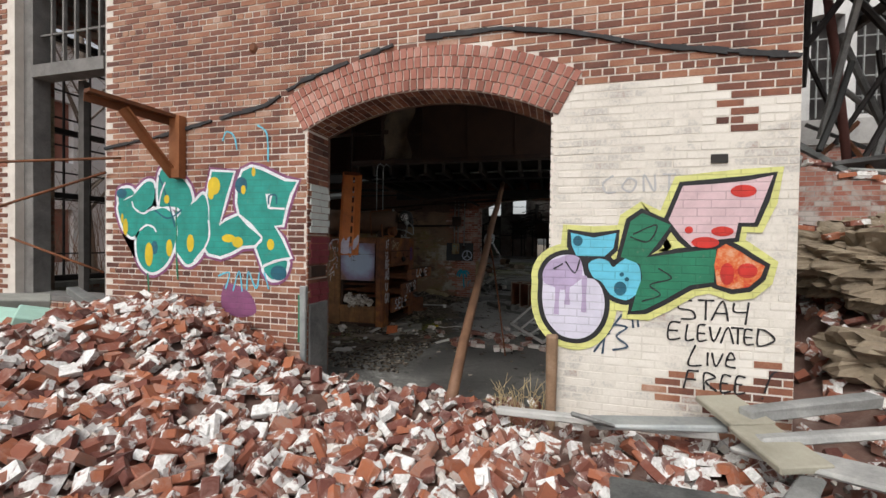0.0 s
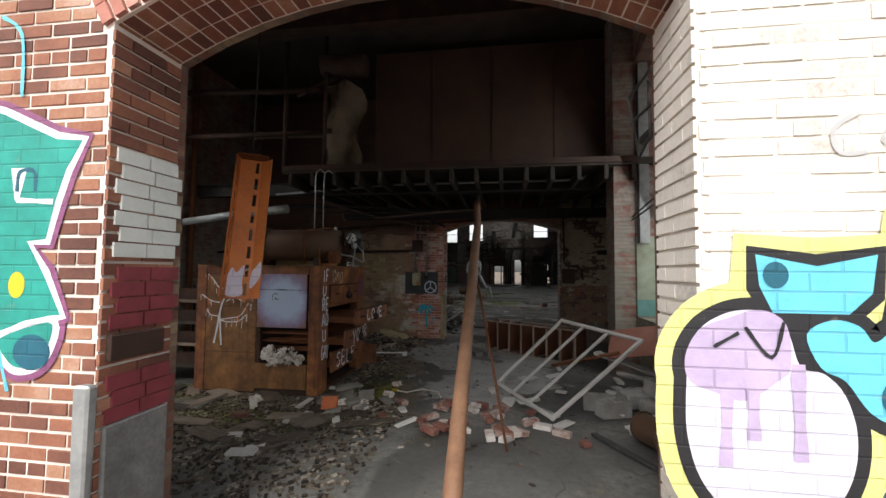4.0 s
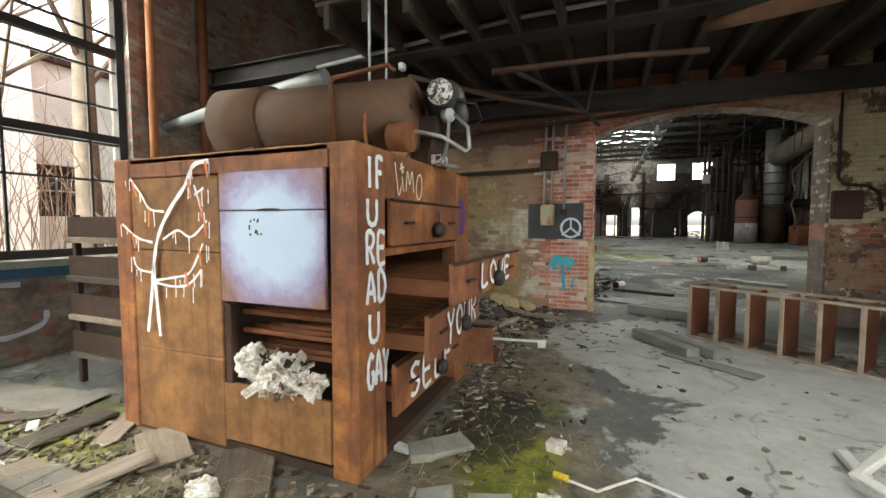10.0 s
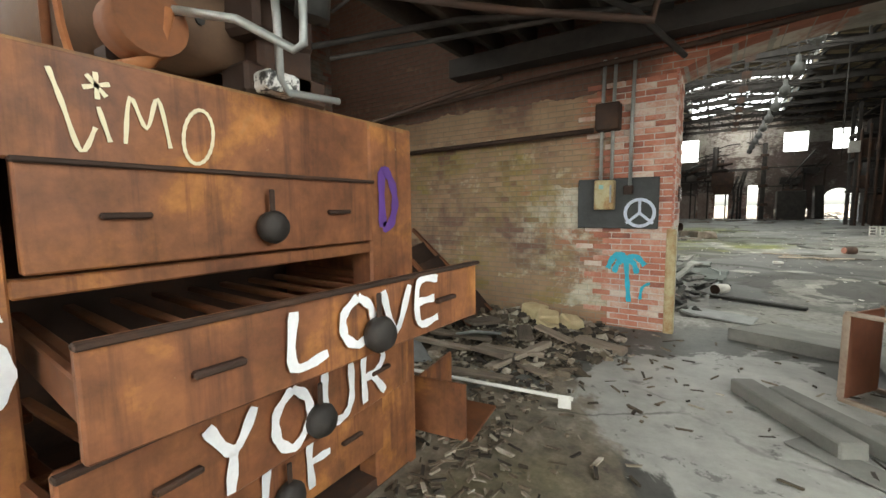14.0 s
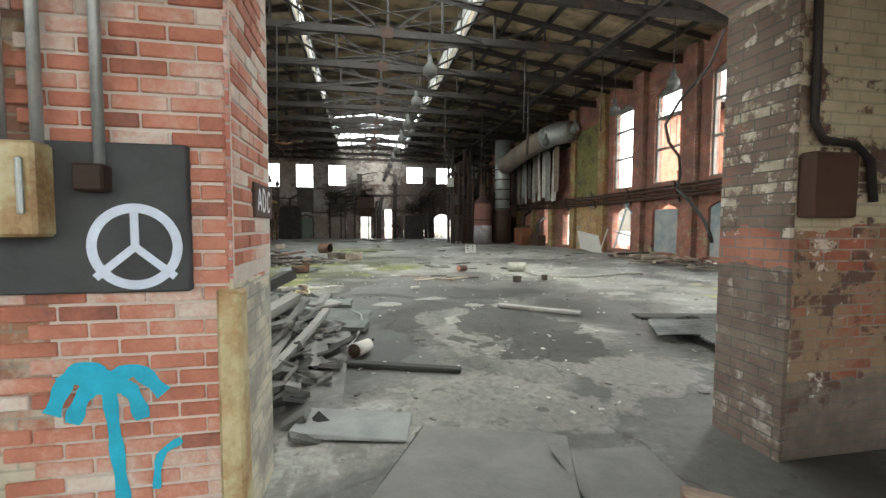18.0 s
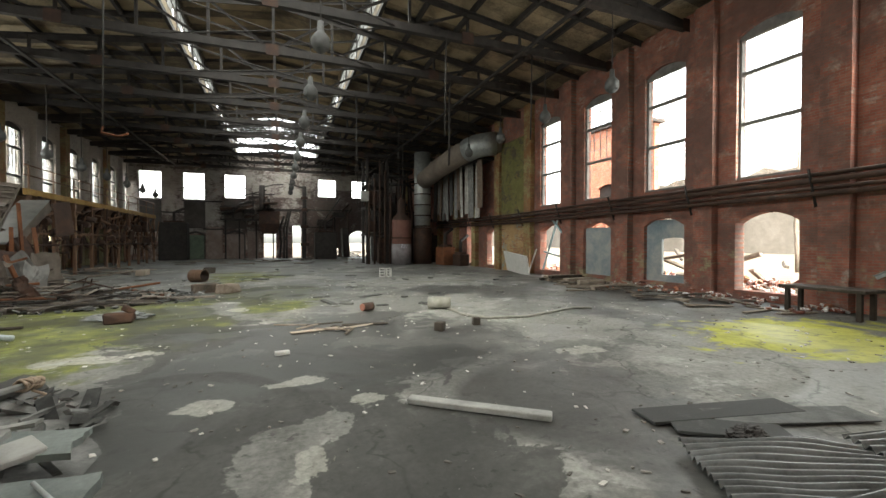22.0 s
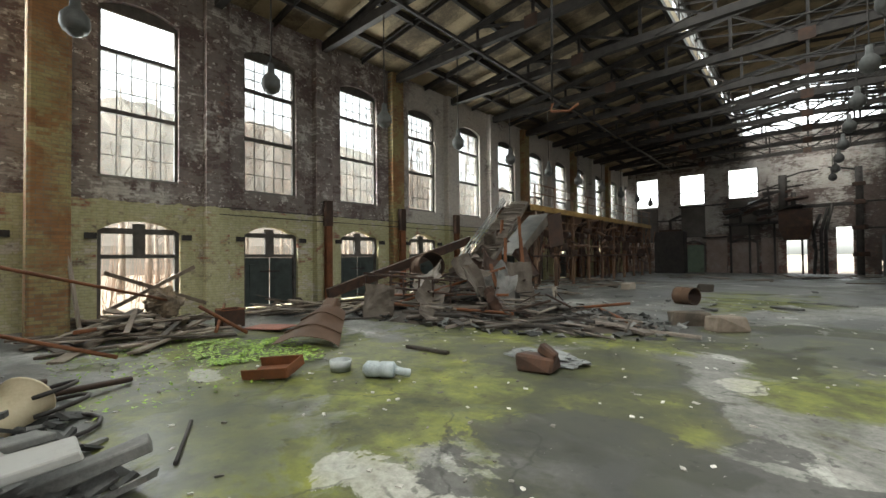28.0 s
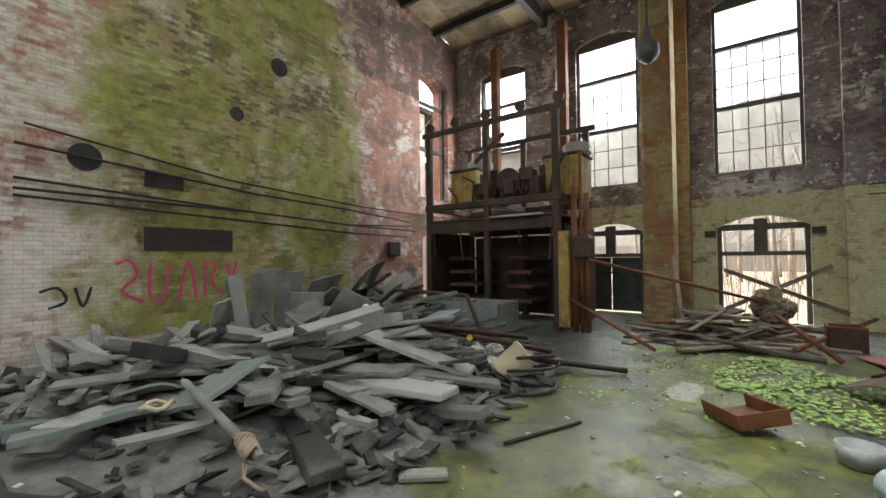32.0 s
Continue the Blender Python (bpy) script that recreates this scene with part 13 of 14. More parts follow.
boards_heap("mid_scrap", 50, patch(1.5, 33, 8, 9), M_WOODGREY_OB, "grey scrap board on the hall floor", "scrap", "scrap on the hall floor", (0.2, 1.0), (0.06, 0.2), 0.04, 3, 192)
solo("grating", G().block(4.5, 30.2, 0.004, 7.0, 30.6, 0.02), P_STONE, "pale strip set in the concrete floor", "floor strip")
g = G()
random.seed(193)
for _ in range(1700):
    x, y = rnd(-9, 9), 14 + 22 * rnd(0, 1) ** 1.4
    g.box(pose(x, y, 0.006, rnd(-10, 10), rnd(-10, 10), rnd(0, 360)), rnd(0.015, 0.07), rnd(0.01, 0.04), rnd(0.004, 0.015), 0.2)
M_SPECK = spotted("pale_floor_chips", [(0.2, (0.10, 0.09, 0.08)), (0.5, (0.34, 0.32, 0.29)), (0.8, (0.66, 0.64, 0.60))], 6, 30, per="island", vary=0.7)
stuff("floor_chips", g, M_SPECK, "pale chips scattered over the hall floor", "litter")

# ================= outside: ruin, woods, neighbours =================
random.seed(201)
# front-left bay window
fw = thing("window_front", "tall grey-framed window bay with glazed transom lights", "window", (-6.1, 4.0, 1.0), "", "structure")
for u0, u1 in ((-6.85, -6.68), (-5.42, -5.27)):
    part("window_frame", G().block(u0, 3.9, 1.0, u1, 4.1, 5.7), M_SASHPALE, fw)
part("transom", G().block(-6.68, 3.88, 3.86, -5.42, 4.08, 4.02), M_SASHPALE, fw)
for k in range(1, 6):
    u = -6.68 + 1.26 * k / 6
    part("glazing_bar", G().block(u - 0.015, 3.98, 4.02, u + 0.015, 4.02, 5.7), M_SASHPALE, fw)
for z in (4.45, 4.95, 5.4):
    part("glazing_bar", G().block(-6.68, 3.985, z - 0.012, -5.42, 4.015, z + 0.012), M_SASHPALE, fw)
part("inner_post", G().block(-6.2, 4.12, 1.0, -6.1, 4.19, 3.86), M_SASH, fw)
part("window_sill", G().block(-6.9, 3.78, 0.96, -5.25, 4.2, 1.02), M_SASHPALE, fw)
for p0, p1 in (((-7.4, 3.2, 2.62), (-4.9, 3.7, 2.7)), ((-7.2, 3.3, 1.9), (-5.2, 3.75, 2.55)), ((-6.2, 3.4, 1.75), (-5.25, 3.76, 1.35))):
    solo("loose_bar", G().cyl(p0, p1, 0.016, n=6), M_RUST, "thin rusted bar across the window bay", "bar", "bars across the window bay", "", True)

# ruined building beyond the front wall's corner
M_RUIN = brick_wall_mat("ruin_brick", "x", (0.30, 0.11, 0.075), (0.40, 0.20, 0.15), (0.46, 0.42, 0.38), [((0.30, 0.29, 0.26), (0.46, 0.44, 0.41), 1.2, 0.50, 0.6, None, None)])
ru = thing("ruined_wing", "collapsed brick wing with a pale cornice and broken steel windows", "ruin", (7, 13, 0))
M_RUINWHITE = spotted("dirty_white_render", [(0.25, (0.34, 0.33, 0.31)), (0.5, (0.58, 0.575, 0.555)), (0.8, (0.72, 0.715, 0.70))], 1.2, 30, bumpy=0.4)
part("lower_wall", wall_mesh("x", 12.6, 13.0, 4.32, 12.0, -0.1, 4.3, []), M_RUIN, ru)
part("upper_wall", wall_mesh("x", 12.6, 13.0, 4.32, 12.0, 4.3, 9.6, [(6.2, 6.9, 5.0, 7.6, 0.05), (7.15, 7.95, 5.1, 7.6, 0.12), (9.0, 9.8, 5.1, 7.6, 0.12)]), M_RUINWHITE, ru, "dirty white rendered upper wall")
part("sill_band", G().block(4.32, 12.5, 4.35, 12.0, 12.596, 4.98), M_LID, ru, "grey sill band")
for a, w_ in ((6.2, 0.7), (7.15, 0.8), (9.0, 0.8)):
    fr = part("window", G().block(a, 12.75, 5.1, a + 0.06, 12.85, 7.6), M_GREYFRAME, ru)
    for k in (1, 2):
        part("glazing_bar", G().block(a + w_ * k / 3 - 0.015, 12.78, 5.1, a + w_ * k / 3 + 0.015, 12.82, 7.6), M_GREYFRAME, fr)
    for k in range(1, 5):
        part("glazing_bar", G().block(a, 12.785, 5.1 + 0.5 * k - 0.015, a + w_, 12.815, 5.1 + 0.5 * k + 0.015), M_GREYFRAME, fr)
    # added dark sheet, coloured as the shade of a room behind
    part("dark_backing", G().block(a, 12.95, 5.0, a + w_, 12.98, 7.7), M_STEEL, fr)
# fallen slope of masonry
def slope_z(x, y):
    return max(0.0, 0.35 + 1.5 * (1 / (1 + math.exp(-(x - 4.2) * 1.3))) + 0.05 * y * (x > 3)) * min(1.0, max(0.0, (x - 1.7) / 1.2)) + 0.1 * noise.noise((x * 1.5, y * 1.5, 9))


g = G()
g.sheet(lambda u, v: (1.84 + 9.0 * u, 1.5 + 11.0 * v, slope_z(1.84 + 9.0 * u, 1.5 + 11.0 * v) - 0.06), 50, 55)
solo("masonry_slope", g, M_DUST, "slope of collapsed masonry beside the mill", "rubble", "", "stuff", True)
g = G()
for _ in range(2200):
    x, y = rnd(1.9, 9.0), rnd(1.6, 12.4)
    g.box(lie(x, y, slope_z(x, y) + rnd(-0.04, 0.05), 50), rnd(0.1, 0.24), rnd(0.08, 0.12), rnd(0.05, 0.08), 0.1)
stuff("slope_bricks", g, M_RUBBLE, "bricks strewn over the collapsed slope", "rubble")
M_BOILERRED = spotted("dull_red_pipe_paint", [(0.25, (0.08, 0.03, 0.025)), (0.7, (0.20, 0.075, 0.06))], 3, 40)
M_DULLSHEET = spotted("dull_grey_roofing", [(0.25, (0.10, 0.10, 0.098)), (0.7, (0.27, 0.27, 0.265))], 3, 40)
P_CLAY = spotted("tan_mortared_masonry", [(0.25, (0.09, 0.07, 0.05)), (0.5, (0.24, 0.19, 0.13)), (0.8, (0.38, 0.32, 0.24))], 2.5, 30, bumpy=0.9, dist=0.03)
for k, (x, y, z, r, sq) in enumerate(((3.9, 6.1, 1.55, 1.05, (1.1, 0.85, 0.52)), (4.9, 6.7, 1.85, 1.0, (1.2, 1.0, 0.42)), (3.2, 4.9, 0.75, 0.5, (1.1, 1.0, 0.6)))):
    crumple("masonry_chunk", (x, y, z), r, P_CLAY, "huge fallen chunk of mortared masonry", "masonry", 210 + k, sq)
stub = thing("broken_wall_stub", "torn stub of a red brick wall standing in the rubble", "wall stub", (3.6, 6.9, 0))
part("core", wall_mesh("x", 6.85, 7.15, 2.9, 4.9, 0.6, 3.1, [], lambda u: 3.02 - 0.3 * (u - 2.9) + 0.1 * noise.noise((u * 3, 1, 1))), M_RUIN, stub)
random.seed(214)
for k in range(46):
    u = rnd(2.95, 4.85)
    part("brick", G().cbox(pose(u, 7.0 + rnd(-0.14, 0.12), 3.05 - 0.3 * (u - 2.9) + rnd(-0.03, 0.1), rnd(-14, 14), rnd(-12, 12), rnd(-25, 25)), 0.2, 0.1, 0.06, 0.004, 0.006), M_RUBBLE_OB, stub)
random.seed(215)
g = G()
for k in range(70):
    x, y = rnd(3.1, 5.0), rnd(5.6, 6.7)
    g.box(pose(x, y, 2.02 + 0.12 * (x - 3.4) + rnd(-0.1, 0.06), rnd(-15, 15), rnd(-15, 15), rnd(-20, 20)), 0.2, 0.1, 0.06, 0.1)
stuff("clinging_bricks", g, M_RUBBLE, "bricks clinging to the broken masonry", "rubble")
for k in range(22):
    x = rnd(4.5, 7.2)
    c = Vector((x, rnd(8.4, 10.2), rnd(3.8, 6.6)))
    a = rnd(0.5, 2.4)
    v = Vector((math.cos(a), rnd(-0.3, 0.3), -math.sin(a) * 1.2)).normalized() * rnd(0.8, 1.7)
    solo("bent_beam", G().tube([c - v, c + Vector((0, 0, rnd(-0.15, 0.15))), c + v], rnd(0.035, 0.075), 6), M_STEEL if k % 3 else M_WOODGREY_OB, "bent dark roof beam tangled above the collapsed wing", "beam", "beams of the collapsed wing")
solo("red_standpipe", G().tube([(4.62, 9.0, 6.5), (4.8, 9.0, 5.2), (5.05, 9.0, 3.0)], 0.07, 8), M_BOILERRED, "dull red pipe hanging in the collapsed wing", "pipe", smooth=True)
for k in range(7):
    solo("slumped_sheet", G().cbox(pose(5.0 + 0.45 * k, 8.6 + rnd(-0.5, 0.8), 3.0 + rnd(-0.2, 0.35), rnd(-20, 20), rnd(-18, 18), rnd(0, 60)), rnd(0.8, 1.5), 0.5, 0.03, 0.006, 0.05), M_DULLSHEET, "grey slumped roofing sheet in the collapsed wing", "roof sheet", "roof sheets of the collapsed wing")
for k in range(14):
    x, y = rnd(3.0, 7.5), rnd(6.8, 11.0)
    z = slope_z(x, y)
    solo("roof_timber", G().cbox(pose(x, y, z + rnd(0.4, 1.6), rnd(-50, 50), rnd(-50, 50), rnd(0, 360)), rnd(1.6, 3.4), 0.12, 0.07, 0.01, 0.01), M_WOODGREY_OB if k % 4 else M_RUST, "grey splintered roof timber of the collapsed wing", "timber", "timbers of the collapsed wing")
# rusted roof sheets hanging outside the east window and the sign
M_ORSHEET = spotted("orange_rusted_roofing", [(0.25, (0.22, 0.07, 0.03)), (0.5, (0.45, 0.17, 0.07)), (0.68, (0.60, 0.34, 0.2)), (0.82, (0.72, 0.62, 0.52))], 1.4, 30, (0.4, 0.7), 0.2)
mo = pose(2.44, 9.62, 4.25, 4, 9, 6)
g = G()
g.shell(lambda u, v: mo @ Vector(((u - 0.5) * (0.55 + 0.55 * v), 0.03 * math.sin(u * 7 * 2 * math.pi) - 0.12 * math.sin(u * 3.1), (v - 0.5) * 2.3 + 0.25 * (0.5 - u) * (1 - v))), 56, 8, 0.01, (0, 1, 0))
solo("hanging_roof_sheet", g, M_ORSHEET, "orange rusted corrugated roofing hanging outside the window", "roof sheet", smooth=True)
solo("sheet_batten", G().cbox(look((1.95, 9.62, 5.3), (2.3, 9.75, 3.4)) @ Matrix.Translation((0, 0, -0.95)), 0.2, 0.05, 1.9, 0.01, 0.01), M_WOODDARK, "dark charred board behind the hanging roofing", "board")
M_REVEAL = spotted("flaking_green_reveal", [(0.25, (0.16, 0.09, 0.06)), (0.45, (0.22, 0.25, 0.18)), (0.8, (0.36, 0.40, 0.31))], 4, 40)
M_RETGREY = spotted("grey_painted_return_dado", [(0.25, (0.09, 0.092, 0.09)), (0.5, (0.16, 0.165, 0.162)), (0.8, (0.24, 0.245, 0.24))], 2, 40)
M_RETGREEN = spotted("pale_green_return_band", [(0.25, (0.16, 0.13, 0.09)), (0.4, (0.20, 0.25, 0.17)), (0.8, (0.31, 0.37, 0.26))], 2.5, 40)
solo("return_dado", G().block(1.82, 9.938, -0.1, 4.29, 9.948, 1.87), M_RETGREY, "grey painted dado of the brick return wall", "painted wall")
solo("return_band", G().block(1.82, 9.938, 1.875, 4.29, 9.948, 2.3), M_RETGREEN, "pale green painted band of the brick return wall", "painted wall")
random.seed(217)
for k in range(30):
    x, y = rnd(1.95, 3.7), rnd(8.2, 9.85)
    solo("nook_rubble", G().cbox(pose(x, y, 0.55 + 0.5 * math.exp(-((y - 9.7) / 0.9) ** 2) * rnd(0.4, 1.1) + rnd(-0.1, 0.1), rnd(-40, 40), rnd(-40, 40), rnd(0, 360)), rnd(0.2, 0.5), rnd(0.12, 0.25), rnd(0.06, 0.16), 0.012, 0.03), P_CINDER, "pale broken concrete outside the window opening", "concrete piece", "broken concrete outside the window")
sg = thing("faded_sign", "white steel sign panel with orange stain on the brick", "sign", (2.72, 9.92, 2.3))
M_SIGNCREAM = spotted("dirty_cream_sign_enamel", [(0.25, (0.22, 0.18, 0.12)), (0.5, (0.42, 0.39, 0.31)), (0.8, (0.52, 0.50, 0.43))], 3, 40)
part("panel", G().cbox(pose(2.735, 9.92, 2.645), 0.95, 0.05, 0.66, 0.012), M_SIGNCREAM, sg)
for x0, x1, z0, z1 in ((2.245, 3.225, 2.955, 3.0), (2.245, 3.225, 2.29, 2.325), (2.215, 2.26, 2.29, 3.0), (3.21, 3.25, 2.29, 3.0), (2.26, 3.21, 2.80, 2.825)):
    part("rim", G().block(x0, 9.882, z0, x1, 9.945, z1), M_GREYFRAME, sg)
on_sign = lambda u, v, lift=0.0: (u, 9.893 - lift, v)
P_SIGNORANGE = spotted("faded_orange_sign_print", [(0.3, (0.34, 0.14, 0.03)), (0.7, (0.50, 0.28, 0.08))], 4, 40)
P_SIGNGREEN = spotted("faded_green_sign_print", [(0.3, (0.14, 0.20, 0.08)), (0.7, (0.34, 0.36, 0.20))], 4, 40)
tint("orange_print", P_SIGNORANGE, sg, "faded orange print", [smooth_poly([(2.58, 2.42), (2.9, 2.38), (3.12, 2.42), (3.1, 2.72), (2.85, 2.7), (2.62, 2.74)])], lift=0.001, at=on_sign)
tint("green_print", P_SIGNGREEN, sg, "faded green print", [smooth_poly([(2.30, 2.36), (2.56, 2.36), (2.56, 2.76), (2.30, 2.74)]), smooth_poly([(3.13, 2.38), (3.19, 2.38), (3.19, 2.7), (3.13, 2.7)])], lift=0.001, at=on_sign)
solo("jamb_paint", G().block(1.502, 9.706, 1.34, 1.813, 9.717, 2.42), M_REVEAL, "pale green painted window reveal", "painted reveal")
solo("jamb_dado", G().block(1.502, 9.704, 1.06, 1.813, 9.717, 1.336), paint("teal_reveal_paint", (0.10, 0.24, 0.22), 0.3), "teal painted foot of the window reveal", "painted reveal")
# unseen overhead boards and joists, added to shade the nook outside the window
random.seed(219)
for k in range(23):
    solo("roof_board", G().cbox(pose(4.1 + rnd(-0.2, 0.2), 5.64 + k * 0.21, 6.45 + 0.02 * k + rnd(-0.03, 0.03), rnd(-3, 3), -3, rnd(-1.5, 1.5)), 4.6 + rnd(-0.8, 0.3), 0.19, 0.03, 0.006), M_WOODDARK, "unseen dark board added overhead to shade the window nook", "roof board", "roof boards over the collapsed wing")
for x in (2.2, 4.0, 5.8):
    solo("roof_joist", G().cbox(pose(x, 8.0, 6.32 - 0.05 * (x - 4.0), 0.6, 0, 0), 0.1, 5.0, 0.18, 0.01), M_WOODDARK, "unseen dark joist added under the shading boards", "joist", "joists over the collapsed wing")

# orange brick neighbour east of the hall
nb = thing("brick_neighbour", "orange-red brick wing beyond the east windows", "building", (18.8, 34.6, 0))
M_NEIGH = brick_wall_mat("neighbour_brick", "y", (0.42, 0.15, 0.09), (0.50, 0.20, 0.12), (0.5, 0.42, 0.36))
part("wall", wall_mesh("y", 18.0, 18.4, 32.2, 37.0, -0.1, 8.6, [(33.6, 35.0, 3.0, 5.0, 0.2)]), M_NEIGH, nb)
part("rear_wall", wall_mesh("y", 19.6, 20.0, 32.2, 37.0, -0.1, 8.6, []), M_NEIGH, nb)
part("roof", G().block(17.8, 32.0, 8.6, 20.2, 37.2, 8.8), M_STEEL, nb)
part("window", G().block(18.15, 33.6, 3, 18.2, 35.0, 5.2), M_STEEL, nb)
# pale stucco building west of the engine room
pb = thing("stucco_building", "white stucco building with brown window openings", "building", (-16.5, 11, 0))
M_STUCCO = spotted("weathered_white_stucco", [(0.22, (0.30, 0.27, 0.24)), (0.36, (0.62, 0.615, 0.60)), (0.6, (0.76, 0.76, 0.755)), (0.85, (0.82, 0.82, 0.815))], 1.0, 20)
part("wall", wall_mesh("y", -14.6, -14.2, 5.5, 11.4, -0.1, 7.5, [(6.3, 7.2, 1.0, 2.6, 0), (8.4, 9.3, 1.0, 2.6, 0), (6.3, 7.2, 4.0, 5.8, 0), (8.4, 9.3, 4.0, 5.8, 0)]), M_STUCCO, pb)
part("roof", G().block(-20, 5.3, 7.5, -14.0, 11.6, 7.7), M_STEEL, pb)
for y in (6.3, 8.4):
    for z in (1.0, 4.0):
        part("window", G().block(-14.45, y, z, -14.4, y + 0.9, z + 1.8), M_PINKPLATE, pb)

# ---- bare winter woods ----
M_BARK = spotted("grey_brown_bark", [(0.25, (0.07, 0.055, 0.042)), (0.6, (0.18, 0.145, 0.115)), (0.85, (0.28, 0.23, 0.19))], 4, 40)
M_TWIG = spotted("reddish_twigs", [(0.3, (0.14, 0.09, 0.065)), (0.7, (0.28, 0.19, 0.14))], 4, 40)


def bare_tree(seed, h):
    random.seed(seed)
    t = thing("bare_tree", "leafless winter tree in the woods beside the mill", "tree", (0, 0, 0), "bare trees west of the mill")
    lean = rnd(-0.06, 0.06)
    trunk_pts = [(lean * z * z * 0.1 + 0.06 * math.sin(z * 0.9 + seed), 0.05 * math.cos(z * 0.7 + seed), z) for z in [h * k / 7 for k in range(8)]]
    part("trunk", G().tube(trunk_pts, 0.017 * h, 8, True, 0.003 * h), M_BARK, t, "", True)
    tw_ = G()
    for k in range(16):
        f = rnd(0.25, 0.95)
        z = h * f
        a = rnd(0, 6.283)
        L = h * 0.34 * (1.1 - f) + 0.5
        p0 = Vector((lean * z * z * 0.1 + 0.06 * math.sin(z * 0.9 + seed), 0.05 * math.cos(z * 0.7 + seed), z))
        d_ = Vector((math.cos(a), math.sin(a), rnd(0.6, 1.4))).normalized()
        p1, p2 = p0 + d_ * L * 0.5, p0 + d_ * L + Vector((rnd(-0.3, 0.3), rnd(-0.3, 0.3), rnd(0.1, 0.5)))
        limb = G().tube([p0, p1, p2], 0.005 * h * (1.15 - f), 5, False, 0.0012 * h)
        part("limb", limb, M_BARK, t)
        for j in range(9):
            q = p0.lerp(p2, rnd(0.3, 1.0))
            e = q + Vector((rnd(-1, 1), rnd(-1, 1), rnd(0.1, 1.2))).normalized() * rnd(0.4, 1.2)
            tw_.tube([q, e], 0.008, 3, False, 0.003)
            for _ in range(2):
                r_ = q.lerp(e, rnd(0.4, 1))
                tw_.tube([r_, r_ + Vector((rnd(-1, 1), rnd(-1, 1), rnd(0, 1))).normalized() * rnd(0.2, 0.5)], 0.005, 3, False, 0.002)
    part("crown", tw_, M_TWIG, t, "fine reddish twigs")["kind"] = "stuff"
    return t


protos = [bare_tree(300 + k, h) for k, h in enumerate((8.5, 10.0, 11.5, 9.0))]
random.seed(301)
tree_spots = []
for k in range(64):
    tree_spots.append((rnd(-44, -17.5), rnd(12, 62)))
for k in range(13):
    tree_spots.append((rnd(-30, -10.2), rnd(-2, 5.0)) if k < 9 else (rnd(-11.3, -9.4), rnd(5.0, 12.4)))
for k in range(16):
    tree_spots.append((rnd(18, 45), rnd(13, 30)))
for i, (x, y) in enumerate(tree_spots):
    m = pose(x, y, -0.1, 0, 0, rnd(0, 360))
    if i < 4:
        protos[i].matrix_basis = m
    else:
        copy_thing(protos[i % 4], m)
# brushwood below the woods and distant wooded rise
g = G()
random.seed(302)
for _ in range(2600):
    x, y = rnd(-32, -15), rnd(8, 62)
    if y < 12.5 and x > -21:
        continue
    g.tube([(x, y, -0.1), (x + rnd(-0.4, 0.4), y + rnd(-0.4, 0.4), rnd(0.8, 2.6))], 0.012, 3, False, 0.003)
for _ in range(260):
    x, y = rnd(-12.5, -8.6), rnd(4.6, 12.6)
    g.tube([(x, y, -0.1), (x + rnd(-0.5, 0.5), y + rnd(-0.5, 0.5), rnd(1.0, 2.4)), (x + rnd(-1, 1), y + rnd(-1, 1), rnd(2.2, 3.6))], 0.01, 3, False, 0.003)
stuff("brushwood", g, M_TWIG, "thicket of thin bare brush outside the mill", "brush")
M_WOODS = spotted("distant_bare_woods", [(0.3, (0.06, 0.05, 0.04)), (0.5, (0.10, 0.085, 0.07)), (0.7, (0.15, 0.13, 0.11))], 0.25, 2.2, bumpy=0.0)
g = G()
g.sheet(lambda u, v: (-58 - 26 * v * v - 5 * math.sin(u * 9), -60 + 240 * u, -0.2 + v * (27 + 4 * noise.noise((u * 14, 1, 0)) + 1.5 * noise.noise((u * 70, 1, 3)))), 160, 8)
g.sheet(lambda u, v: (75 + 10 * math.sin(u * 9), -60 + 240 * u, -0.2 + v * (12 + 3 * noise.noise((u * 14, 2, 0)) + 1.4 * noise.noise((u * 60, 2, 3)))), 120, 3)
setting("backdrop_woods", g, M_WOODS, "hazy bare woods on the rise beyond the mill", "backdrop")
# rubble beyond the east openings
g = G()
random.seed(303)
for _ in range(900):
    x, y = rnd(12.3, 17.0), rnd(15, 34)
    g.box(lie(x, y, 0.05 + 0.35 * math.exp(-((x - 14) / 1.4) ** 2) * rnd(0.3, 1), 40), rnd(0.1, 0.5), rnd(0.08, 0.2), rnd(0.05, 0.1), 0.1)
stuff("yard_rubble", g, M_RUBBLE, "rubble in the yard beyond the east openings", "rubble")
for k in range(24):
    y = rnd(18, 32)
    solo("yard_timber", G().cbox(pose(rnd(12.6, 15.5), y, rnd(0.3, 1.2), rnd(-30, 30), rnd(-35, 35), rnd(0, 360)), rnd(1.2, 2.8), 0.14, 0.1, 0.012, 0.02), M_WOODBROWN_OB, "broken timber in the yard rubble", "timber", "timbers in the east yard")

# white stucco building beyond the west windows of the engine room
M_STUCCO = spotted("flaking_white_stucco", [(0.26, (0.30, 0.27, 0.24)), (0.38, (0.58, 0.57, 0.55)), (0.6, (0.74, 0.74, 0.72)), (0.8, (0.80, 0.80, 0.78))], 1.1, 30, bumpy=0.4)
sb = thing("stucco_shed", "low white stucco building with broken dark windows among the trees", "building", (-15.3, 12.0, 0))
holes = [(11.4, 12.7, 1.6, 2.9, 0.0), (7.8, 9.1, 1.6, 2.9, 0.0)]
part("wall", wall_mesh("y", -15.4, -15.1, 4.5, 16.0, -0.1, 5.4, holes), M_STUCCO, sb)
part("wall", G().block(-17.4, 4.5, -0.1, -15.405, 4.8, 5.4), M_STUCCO, sb)
